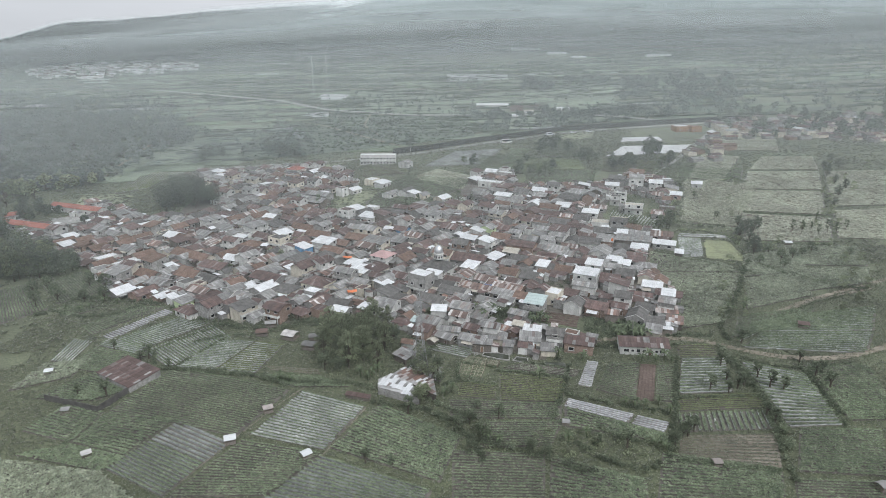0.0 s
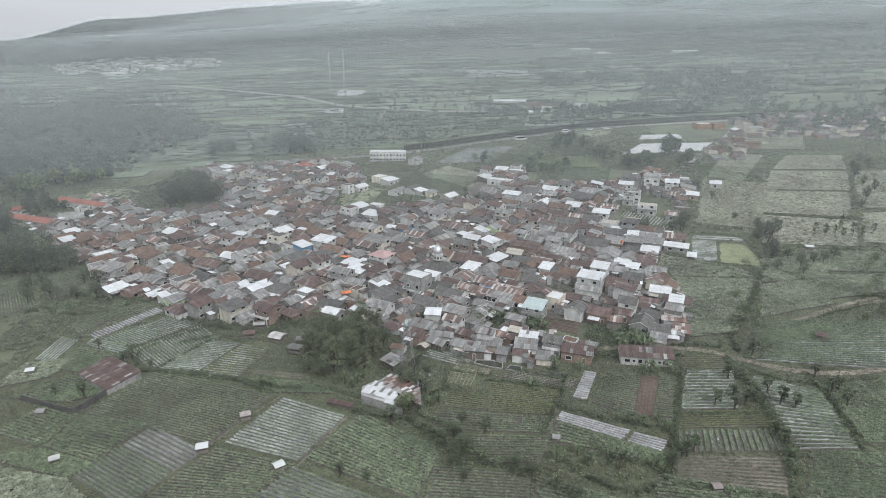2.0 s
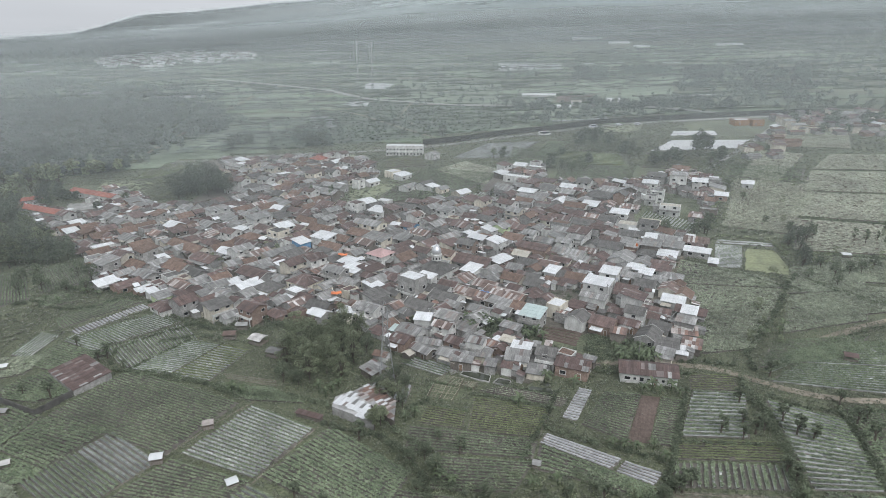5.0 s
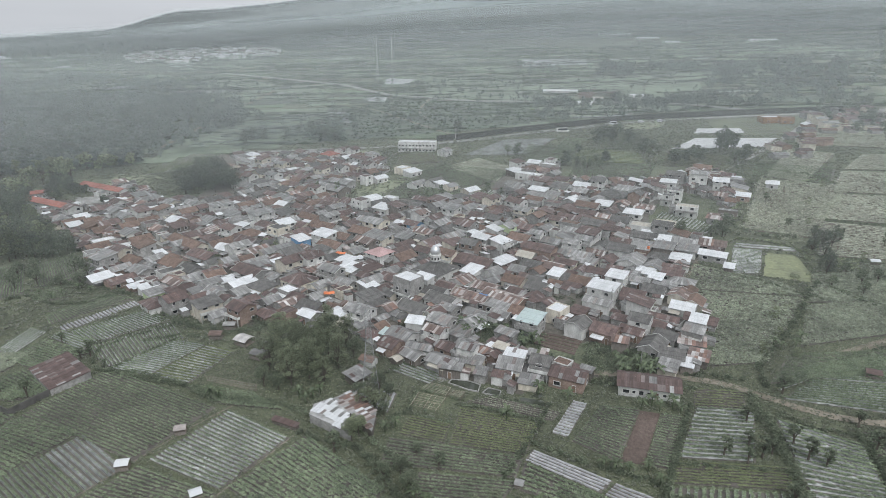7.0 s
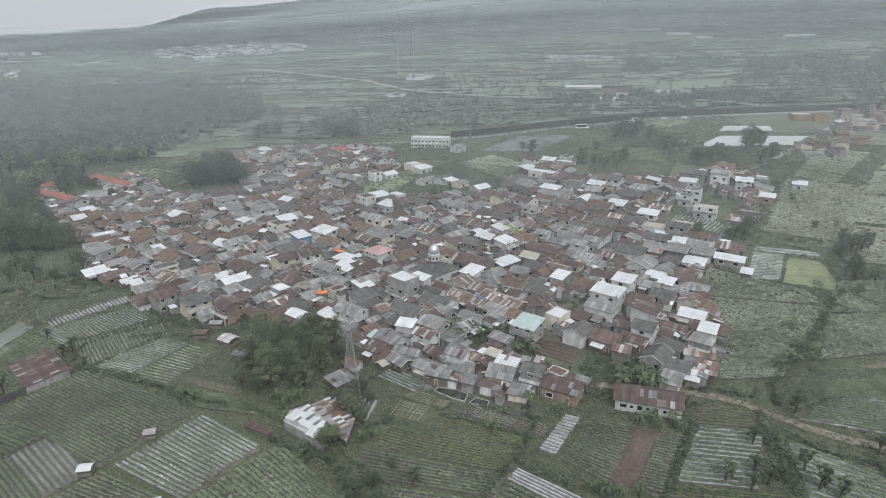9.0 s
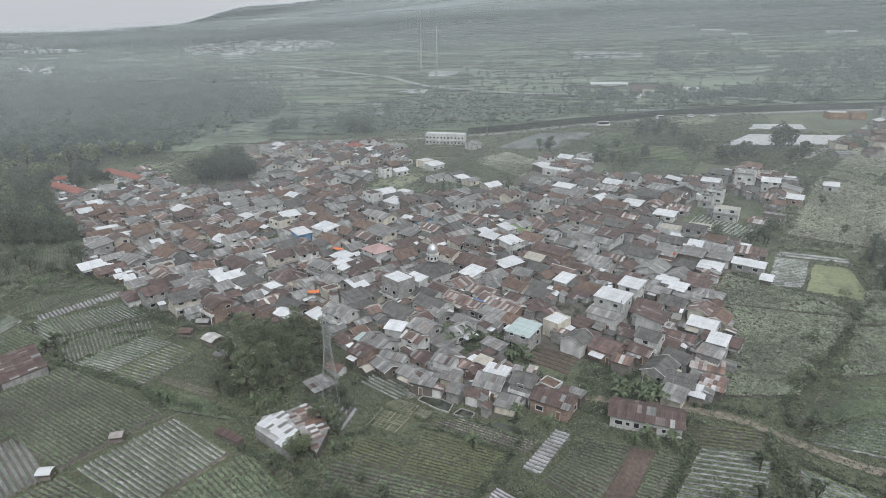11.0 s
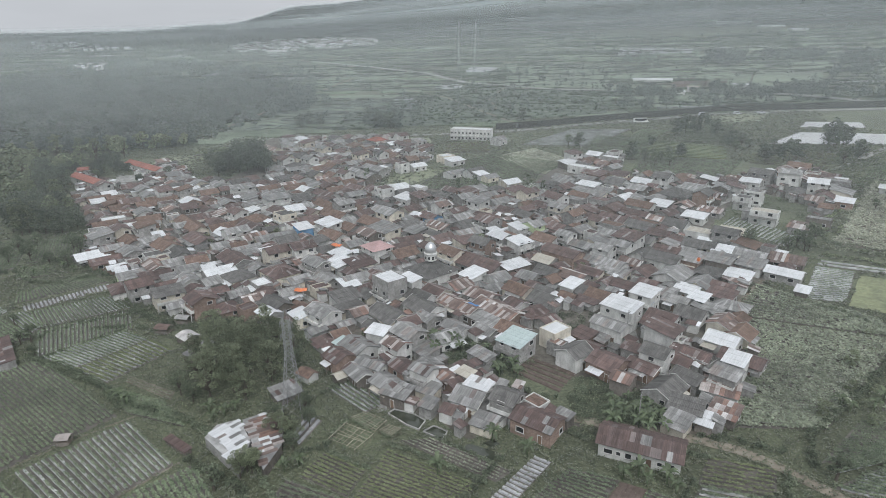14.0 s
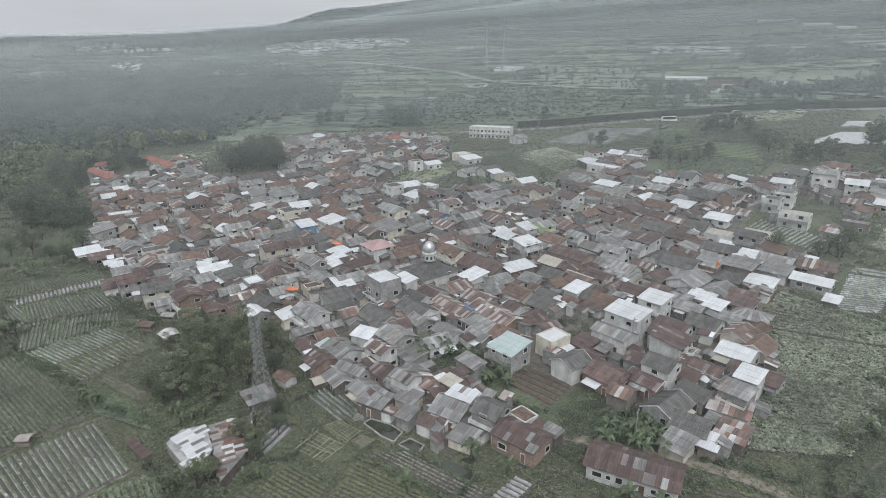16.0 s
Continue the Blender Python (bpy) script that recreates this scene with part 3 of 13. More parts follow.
def lay_sheets(rng, roof_part, material, a, b, c, d, wide=0.95, deep=2.1, odd=None):
    """Single sheets over a slope, each an object of its own under the roof."""
    a, b, c, d = (np.array(v, float) for v in (a, b, c, d))
    ex, ey = b - a, d - a
    lx, ly = np.linalg.norm(ex), np.linalg.norm(ey)
    ex, ey = ex / lx, ey / ly
    ez = np.cross(ex, ey)
    cols, rows = max(1, round(lx / wide)), max(1, round(ly / deep))
    for j in range(rows):
        for i in range(cols):
            m = material if not odd or rng.uniform() > 0.06 else odd
            if m not in SHEET_UNITS:
                SHEET_UNITS[m] = sheet_unit(m)
            o = a + ex * lx * (i / cols - 0.01) + ey * (ly * j / rows - (0.06 if j else 0.0)) + ez * (0.06 + rng.uniform(0, 0.02) + 0.012 * (i % 2))
            at = Matrix(((*[ex[0] * lx / cols * 1.04, ey[0] * (ly / rows + 0.06), ez[0] * 0.07], o[0]), (*[ex[1] * lx / cols * 1.04, ey[1] * (ly / rows + 0.06), ez[1] * 0.07], o[1]),
                         (*[ex[2] * lx / cols * 1.04, ey[2] * (ly / rows + 0.06), ez[2] * 0.07], o[2]), (0, 0, 0, 1)))
            part("roof_sheet", SHEET_UNITS[m], roof_part, at=at)


def inset_panel(name, x0, x1, z0, z1, rim, proud, sunk, mats, open_back=False):
    """A frame that stands proud of the wall round a panel set back in it, in one piece."""
    o = [(x0, z0), (x1, z0), (x1, z1), (x0, z1)]
    i = [(x0 + rim, z0 + rim), (x1 - rim, z0 + rim), (x1 - rim, z1 - rim), (x0 + rim, z1 - rim)]
    verts = [(x, 0, z) for x, z in o] + [(x, -proud, z) for x, z in o] + [(x, -proud, z) for x, z in i] + [(x, -sunk, z) for x, z in i]
    faces, idx = [], []
    for k in range(4):
        j = (k + 1) % 4
        faces += [(k, j, j + 4, k + 4), (k + 4, j + 4, j + 8, k + 8), (k + 8, j + 8, j + 12, k + 12)]
        idx += [0, 0, 0]
    if not open_back:
        faces.append((12, 13, 14, 15))
        idx.append(1)
    return mesh_from(name, verts, faces, mats, slots=idx)


WINDOW_DARK = inset_panel("window", -0.5, 0.5, -0.5, 0.5, 0.08, 0.07, 0.02, [M["frame_paint"], M["pane"]])
WINDOW_FRAME = inset_panel("window_frame", -0.5, 0.5, -0.5, 0.5, 0.08, 0.07, 0.01, [M["frame_paint"], M["pane"]], True)
WINDOW_PANE = box_mesh("pane", [(-0.42, 0.42, -0.025, 0.0, -0.42, 0.42)], M["pane"])
WINDOW_SILL = box_mesh("sill", [(-0.58, 0.58, -0.15, 0.0, -0.58, -0.502)], M["concrete"])
DOOR = inset_panel("door", -0.52, 0.52, 0.0, 2.1, 0.08, 0.08, 0.02, [M["frame_paint"], M["door_paint"]])

ROOF_WORDS = {"rust": "rusty brown corrugated roof", "rust_bright": "patchy rusted and silver roof", "zinc": "weathered grey metal roof", "white": "bright white metal roof",
              "dark": "dark grey sheet roof", "tile": "old brown tile roof", "redtile": "orange-red tile roof", "pink": "faded pink tile roof", "teal": "pale teal roof",
              "cream_roof": "dusty cream roof", "blue_tarp": "blue roof"}
WALL_WORDS = {"plaster_white": "whitewashed", "plaster_cream": "cream-plastered", "concrete": "bare concrete", "brick": "bare brick", "board": "dark boarded",
              "plaster_green": "pale green", "plaster_blue": "blue-painted"}


HOUSE_LOTS = []


def house(x, y, w, d, yaw, h, roof="rust", wall="concrete", form="gable", pitch=22, over=0.6, near=False, sheeted=False, windows=True, doors=True, name="", label="", category="house", group="village houses"):
    """A house: w metres along its ridge, d across, walls h high to the eave. form: gable, shed (falls to the front), hip or flat."""
    rng = np.random.default_rng(int(abs(x) * 97 + abs(y) * 131) + 7)
    if group == "village houses" and form != "flat" and not label:
        if near:
            h, over = h - 0.2, 0.4
        else:
            h, w, d = h - 0.3, w * 1.06, d * 1.1
        pitch += 4 if form == "gable" and roof in ("tile", "dark") else 0
    cs, sn = math.cos(radians(yaw)), math.sin(radians(yaw))
    foot = min(float(land(x + cs * a - sn * b, y + sn * a + cs * b)) for a in (-w / 2, w / 2) for b in (-d / 2, d / 2))
    if not name:
        name = "two_storey_house" if h > 4.6 else "flat_roofed_house" if form == "flat" else "outbuilding" if w * d < 30 else "mono_pitch_house" if form == "shed" else "house"
    thing = new(name)
    thing.matrix_world = pose(x, y, foot, 0, 0, yaw)
    words = label or f"{WALL_WORDS[wall]} village {name.replace('_', ' ')} with {ROOF_WORDS[roof]}"
    tagged(thing, words, category, group)
    HOUSE_LOTS.append((x, y, w, d, cs, sn))
    X, Y = w / 2, d / 2
    rise = math.tan(radians(pitch)) * (Y if form in ("gable", "hip") else d)
    verts, faces = [], []
    box(verts, faces, -X, X, -Y, Y, -0.4, h)
    if form == "gable":
        k = len(verts)
        verts += [(-X, -Y, h), (-X, Y, h), (-X, 0, h + rise), (X, -Y, h), (X, Y, h), (X, 0, h + rise)]
        faces += [(k + 1, k, k + 2), (k + 3, k + 4, k + 5)]
    elif form == "shed":
        k = len(verts)
        verts += [(-X, -Y, h), (-X, Y, h), (-X, Y, h + rise), (X, -Y, h), (X, Y, h), (X, Y, h + rise)]
        faces += [(k + 1, k, k + 2), (k + 3, k + 4, k + 5), (k + 4, k + 1, k + 2, k + 5)]
    elif form == "flat":
        for bx in ((-X, X, -Y, -Y + 0.18, h, h + 0.5), (-X, X, Y - 0.18, Y, h, h + 0.5), (-X, -X + 0.18, -Y + 0.18, Y - 0.18, h, h + 0.5), (X - 0.18, X, -Y + 0.18, Y - 0.18, h, h + 0.5)):
            box(verts, faces, *bx)
    part("wall", mesh_from("wall", verts, faces, M[wall]), thing)
    ox, oy = X + over * 0.8, Y + over
    e = h - math.tan(radians(pitch)) * over + 0.06
    big = (0.95, 2.1) if roof not in ("tile", "redtile", "pink") else (2.6, 1.2)
    top = h + rise + 0.06
    if form == "gable":
        quads = [((-ox, -oy, e), (ox, -oy, e), (ox, 0, top), (-ox, 0, top)), ((ox, oy, e), (-ox, oy, e), (-ox, 0, top), (ox, 0, top))]
    elif form == "shed":
        e2 = h + math.tan(radians(pitch)) * (d + over) + 0.06
        quads = [((-ox, -oy, e), (ox, -oy, e), (ox, oy, e2), (-ox, oy, e2))]
    elif form == "hip":
        r = max(0.15, X - Y * 0.9)
        quads = [((-ox, -oy, e), (ox, -oy, e), (r, 0, top), (-r, 0, top)), ((ox, oy, e), (-ox, oy, e), (-r, 0, top), (r, 0, top)),
                 ((ox, -oy, e), (ox, oy, e), (r, 0.02, top), (r, -0.02, top)), ((-ox, oy, e), (-ox, -oy, e), (-r, -0.02, top), (-r, 0.02, top))]
    else:
        quads = [((-X + 0.18, -Y + 0.18, h + 0.12), (X - 0.18, -Y + 0.18, h + 0.12), (X - 0.18, Y - 0.18, h + 0.3), (-X + 0.18, Y - 0.18, h + 0.3))]
    for q in quads:
        shape = ([], [], [])
        slope(rng, shape, *q, *big)
        piece = part("roof", roof_mesh(shape, M[roof]), thing)
        if sheeted and form in ("gable", "shed"):
            lay_sheets(rng, piece, roof, *q, odd={"zinc": "rust", "rust": "zinc", "white": "zinc", "rust_bright": "white"}.get(roof))
    if form in ("gable", "hip") and y < 265:
        r = ox if form == "gable" else max(0.15, X - Y * 0.9)
        t = h + rise + 0.06
        cap = [(-r, -0.22, t - 0.06), (-r, 0, t + 0.06), (-r, 0.22, t - 0.06), (r, -0.22, t - 0.06), (r, 0, t + 0.06), (r, 0.22, t - 0.06)]
        part("ridge_cap", mesh_from("ridge_cap", cap, [(0, 3, 4, 1), (1, 4, 5, 2)], M[roof]), thing)
    if form == "gable" and y < 235 and rng.uniform() < 0.45 and windows:
        for s in (-1, 1):
            zt, fx = h + rise + 0.1, s * (ox + 0.02)
            fv = [(fx, -oy, e - 0.1), (fx, 0, zt - 0.1), (fx, oy, e - 0.1), (fx, -oy, e + 0.1), (fx, 0, zt + 0.1), (fx, oy, e + 0.1)]
            fv += [(u + s * 0.05, v, w_) for u, v, w_ in fv]
            part("fascia", mesh_from("fascia", fv, [(0, 1, 4, 3), (1, 2, 5, 4), (6, 9, 10, 7), (7, 10, 11, 8), (3, 4, 10, 9), (4, 5, 11, 10), (0, 6, 7, 1), (1, 7, 8, 2)], M["frame_paint"]), thing)
    if windows and y < 290 and w > 5.5 and h < 4.6 and rng.uniform() < 0.5 and not label:
        pw, reach = w * rng.uniform(0.4, 0.9), rng.uniform(1.2, 2.2)
        x0 = rng.uniform(-X, X - pw)
        shape = ([], [], [])
        zp = min(h - 0.25, 2.5)
        slope(rng, shape, (x0, -Y - reach, zp - 0.35), (x0 + pw, -Y - reach, zp - 0.35), (x0 + pw, -Y + 0.02, zp), (x0, -Y + 0.02, zp))
        porch = part("porch_roof", roof_mesh(shape, M[("zinc", "white", "rust", "zinc", "cream_roof")[int(rng.integers(0, 5))]]), thing)
        for px in (x0 + 0.15, x0 + pw - 0.15):
            if near:
                part("post", box_mesh("post", [(px - 0.05, px + 0.05, -Y - reach + 0.1, -Y - reach + 0.2, -0.4, zp - 0.36)], M["wood"]), porch)
    storeys = 2 if h > 4.5 else 1
    if storeys == 2 and windows and y < 330 and not label and w > 4:
        reach, z = rng.uniform(0.9, 1.6), 2.75
        rail = [(-X, X, -Y - reach, -Y, z - 0.14, z), (-X, X, -Y - reach, -Y - reach + 0.1, z, z + 0.75), (-X, -X + 0.1, -Y - reach + 0.1, -Y, z, z + 0.75), (X - 0.1, X, -Y - reach + 0.1, -Y, z, z + 0.75)]
        rail += [(px - 0.1, px + 0.1, -Y - reach, -Y - reach + 0.2, -0.4, z - 0.14) for px in (-X + 0.1, X - 0.1)]
        part("balcony", box_mesh("balcony", rail, M["plaster_white" if rng.uniform() < 0.6 else "concrete"]), thing)
    if windows and w * d > 24:
        for s in range(storeys):
            z = 1.55 + 2.9 * s
            count = max(1, int(w / 3.2)) if near else 2 if w > 6.5 else 1
            spots = [(-X + w * (i + 0.5) / count, -Y, 0) for i in range(count)] + [(X, (0.22 if d > 4 else 0) * d, 90)]
            if near and rng.uniform() < 0.6:
                spots.append((-X, -0.2 * d, -90))
            for i, (a, b, turn) in enumerate(spots):
                if doors and s == 0 and y < 250 and turn == 0 and i == count // 2 and w * d > 26:
                    part("door", DOOR, thing, at=pose(a, b, 0.0, 0, 0, turn))
                    continue
                at = pose(a, b, z, 0, 0, turn) @ Matrix.Diagonal((rng.uniform(1.0, 1.9), 1, rng.uniform(1.0, 1.35), 1))
                if near:
                    win = part("window", WINDOW_FRAME, thing, at=at)
                    part("pane", WINDOW_PANE, win)
                    part("sill", WINDOW_SILL, win)
                else:
                    part("window", WINDOW_DARK, thing, at=at)
    return thing


# ---- plants ----
def leaf_cards(rng, centres, radii, per, size, flat=0.5):
    """Leaves scattered through round clumps: small bent quads at every angle."""
    pts, cen = [], []
    for c, r in zip(centres, radii):
        v = rng.normal(0, 1, (per, 3))
        v /= np.linalg.norm(v, axis=1)[:, None]
        v *= (r * rng.uniform(0.45, 1.0, (per, 1)) ** 0.5)
        v[:, 2] *= 0.75
        pts.append(np.array(c) + v)
    p = np.concatenate(pts)
    n = len(p)
    a = rng.normal(0, 1, (n, 3))
    a[:, 2] *= flat
    a /= np.linalg.norm(a, axis=1)[:, None]
    b = np.cross(a, rng.normal(0, 1, (n, 3)) + np.array([0, 0, 1.2]))
    b /= np.linalg.norm(b, axis=1)[:, None]
    s = size * rng.uniform(0.6, 1.3, (n, 1))
    bend = np.cross(a, b) * s * 0.25
    quads = np.stack([p - a * s, p + b * s * 0.6 - bend, p + a * s, p - b * s * 0.6 - bend], 1)
    return quads.reshape(-1, 3), np.arange(4 * n).reshape(-1, 4)


def limb(verts, faces, p, q, r0, r1, sides=6):
    p, q = np.array(p, float), np.array(q, float)
    d = (q - p) / np.linalg.norm(q - p)
    u = np.cross(d, (0.31, 0.9, 0.29))
    u /= np.linalg.norm(u)
    v = np.cross(d, u)
    k = len(verts)
    for c, r in ((p, r0), (q, r1)):
        for i in range(sides):
            t = 6.2832 * i / sides
            verts.append(tuple(c + r * (math.cos(t) * u + math.sin(t) * v)))
    faces += [(k + i, k + (i + 1) % sides, k + sides + (i + 1) % sides, k + sides + i) for i in range(sides)]


def tree_data(seed, tall, spread_r, clumps, per, leaf, leaf_mat, bole=0.35, thick=0.25):
    """Mesh data of a broad-leaved tree: trunk with limbs, and a crown of leaf clumps, fine and coarse."""
    rng = np.random.default_rng(seed)
    tv, tf = [], []
    fork = tall * bole
    limb(tv, tf, (0, 0, -0.3), (0.1, 0.05, fork), thick, thick * 0.7, 8)
    cen, rad = [], []
    for i in range(clumps):
        ang, up = rng.uniform(0, 6.28), rng.uniform(0, 1)
        r = spread_r * math.sqrt(rng.uniform(0.02, 1)) * (1 - 0.55 * abs(up - 0.35))
        c = (r * math.cos(ang), r * math.sin(ang), tall * (bole + 0.08 + (0.9 - bole) * up))
        cen.append(c)
        rad.append(spread_r * rng.uniform(0.16, 0.36))
        if i % 2 == 0 and bole > 0.15:
            limb(tv, tf, (0.1, 0.05, fork * rng.uniform(0.85, 1.0)), c, thick * 0.45, thick * 0.12, 5)
    crowns = []
    for count, size in ((per, leaf), (per // 4, leaf * 1.8)):
        lv, lf = leaf_cards(rng, cen, rad, count, size)
        crowns.append(mesh_from("crown", lv.tolist(), lf.tolist(), M[leaf_mat]))
    return mesh_from("trunk", tv, tf, M["bark"], smooth=True), *crowns


def plant_tree(data, x, y, size, name, label, category="tree", group="trees"):
    thing = new(name)
    thing.matrix_world = pose(x, y, float(land(x, y)), 0, 0, (x * 37 + y * 53) % 360) @ Matrix.Scale(size, 4)
    tagged(thing, label, category, group)
    part("trunk", data[0], thing)
    part("crown", data[2 if len(data) > 2 and y > 225 else 1], thing)
    return thing


def leafy(data, x, y, size, group):
    return plant_tree(data, x, y, size, "tree", "tall dark green leafy tree", "tree", group)


def bamboo(data, x, y, size, group):
    return plant_tree(data, x, y, size, "bamboo_clump", "tall feathery olive-green bamboo clump", "tree", group)


def banana(data, x, y, size):
    return plant_tree(data, x, y, size, "banana_plant", "broad-leaved green banana plant", "banana plant", "banana plants")


def banana_data(seed, leaves=8):
    rng = np.random.default_rng(seed)
    tv, tf = [], []
    limb(tv, tf, (0, 0, -0.2), (0.05, 0, 2.4), 0.16, 0.1, 7)
    lv, lf = [], []
    for i in range(leaves):
        ang = 6.28 * i / leaves + rng.uniform(-0.3, 0.3)
        reach, up, drop = rng.uniform(1.5, 2.3), rng.uniform(0.7, 1.6), rng.uniform(0.3, 1.2)
        k = len(lv)
        for j in range(6):
            t = j / 5
            r, z = reach * t, 2.3 + up * math.sin(t * 2.2) - drop * t * t
            wd = 0.33 * math.sin(math.pi * min(1, 0.12 + t * 0.9)) + 0.03
            for s in (-1, 0, 1):
                lv.append((r * math.cos(ang) - s * wd * math.sin(ang), r * math.sin(ang) + s * wd * math.cos(ang), z + (0.1 if s == 0 else 0)))
            if j:
                a, b = k + 3 * (j - 1), k + 3 * j
                lf += [(a, a + 1, b + 1, b), (a + 1, a + 2, b + 2, b + 1)]
    return mesh_from("stem", tv, tf, M["leaf_banana"], smooth=True), mesh_from("leaves", lv, lf, M["leaf_banana"])


def bush_strip(pts, width, height, seed, name="hedge", label="overgrown green hedge between plots", mat="leaf", dense=1.0, leaf=0.2):
    """An uneven hedge of leafy clumps along a line, of kind stuff."""
    rng = np.random.default_rng(seed)
    cen, rad = [], []
    for (x1, y1), (x2, y2) in zip(pts, pts[1:]):
        ln = math.hypot(x2 - x1, y2 - y1)
        for _ in range(max(1, int(ln / (width * 0.45) * dense))):
            t = rng.uniform()
            r = width * rng.uniform(0.3, 0.62)
            x = x1 + (x2 - x1) * t + rng.normal(0, width * 0.22)
            y = y1 + (y2 - y1) * t + rng.normal(0, width * 0.22)
            cen.append((x, y, float(land(x, y)) + height * rng.uniform(0.2, 0.62)))
            rad.append(r)
    lv, lf = leaf_cards(rng, cen, rad, 64, leaf)
    x0, y0 = pts[0]
    z0 = float(land(x0, y0))
    thing = new(name, mesh_from(name, (lv - np.array([x0, y0, z0])).tolist(), lf.tolist(), M[mat]))
    thing.location = (x0, y0, z0)
    return tagged(thing, label, "hedge", "hedges", "stuff")


# ---- single things ----
def at_ground(name, x, y, yaw=0.0, label="", category="", group="", kind=""):
    thing = new(name)
    thing.matrix_world = pose(x, y, float(land(x, y)), 0, 0, yaw)
    return tagged(thing, label, category, group, kind)


def bar(verts, faces, p, q, r):
    limb(verts, faces, p, q, r, r, 4)


def pylon(x, y, yaw, base, tall, arms, label, mat="steel", thick=0.055, name="transmission_tower"):
    """A lattice tower: four tapering legs, cross bracing and cross arms."""
    thing = at_ground(name, x, y, yaw, label, "tower", "towers")
    waist, head = tall * 0.62, base * 0.16

    def half(z):
        return base / 2 + (head - base / 2) * min(1.0, z / waist) if z < waist else head - (head - 0.12) * max(0, (z - tall * 0.9) / (tall * 0.1))

    for sx, sy in ((-1, -1), (1, -1), (1, 1), (-1, 1)):
        v, f = [], []
        for z0, z1 in ((-0.3, waist), (waist, tall * 0.9), (tall * 0.9, tall)):
            a, b = half(max(z0, 0)), half(z1)
            bar(v, f, (sx * a, sy * a, z0), (sx * b, sy * b, z1), thick)
        part("leg", mesh_from("leg", v, f, M[mat]), thing)
    v, f = [], []
    z = 0.0
    while z < tall * 0.9:
        step = max(0.9, 1.5 * half(z))
        z1 = min(z + step, tall * 0.9)
        a, b = half(z), half(z1)
        for (sx, sy), (tx, ty) in (((-1, -1), (1, -1)), ((1, -1), (1, 1)), ((1, 1), (-1, 1)), ((-1, 1), (-1, -1))):
            bar(v, f, (sx * a, sy * a, z), (tx * b, ty * b, z1), thick * 0.6)
            bar(v, f, (tx * a, ty * a, z), (sx * b, sy * b, z1), thick * 0.6)
            bar(v, f, (sx * b, sy * b, z1), (tx * b, ty * b, z1), thick * 0.6)
        z = z1
    part("bracing", mesh_from("bracing", v, f, M[mat]), thing)["kind"] = "stuff"
    for z, reach in arms:
        for s in (-1, 1):
            v, f = [], []
            a = half(z)
            tip = (s * reach, 0, z + 0.25)
            for sy in (-1, 1):
                bar(v, f, (s * a, sy * a, z), tip, thick * 0.7)
                bar(v, f, (s * a, sy * a, z + 1.0), tip, thick * 0.6)
            bar(v, f, tip, (s * reach, 0, z - 1.0), thick * 0.9)
            part("cross_arm", mesh_from("cross_arm", v, f, M[mat]), thing)
    return thing


def field_hut(x, y, w, d, yaw, high, roof, label):
    """A little open shelter: four posts, a curved sheet roof and a bench of boards."""
    thing = at_ground("field_hut", x, y, yaw, label, "hut", "field huts")
    post = box_mesh("post", [(-0.05, 0.05, -0.05, 0.05, -0.2, high)], M["wood"])
    for sx in (-1, 1):
        for sy in (-1, 1):
            part("post", post, thing, at=pose(sx * (w / 2 - 0.15), sy * (d / 2 - 0.15), 0))
    n, v, f = 8, [], []
    for i in range(n + 1):
        t = i / n - 0.5
        z = high + 0.45 * (1 - (2 * t) ** 2) * d / 2.4
        for k, up in ((-w / 2, 0.03), (w / 2, 0.03), (w / 2, 0), (-w / 2, 0)):
            v.append((k, t * d * 1.15, z + up))
        if i:
            a, b = 4 * (i - 1), 4 * i
            f += [(a + k, a + (k + 1) % 4, b + (k + 1) % 4, b + k) for k in range(4)]
    f += [(3, 2, 1, 0), (4 * n, 4 * n + 1, 4 * n + 2, 4 * n + 3)]
    part("roof", mesh_from("roof", v, f, M[roof]), thing)
    part("bench", box_mesh("bench", [(-w / 2 + 0.1, w / 2 - 0.1, -d / 2 + 0.1, d / 2 - 0.1, 0.4, 0.48)], M["wood"]), thing)
    part("side_panel", box_mesh("side_panel", [(-w / 2 + 0.1, w / 2 - 0.1, -d / 2 + 0.06, -d / 2 + 0.1, 0.1, high * 0.6)], M["board"]), thing)
    return thing


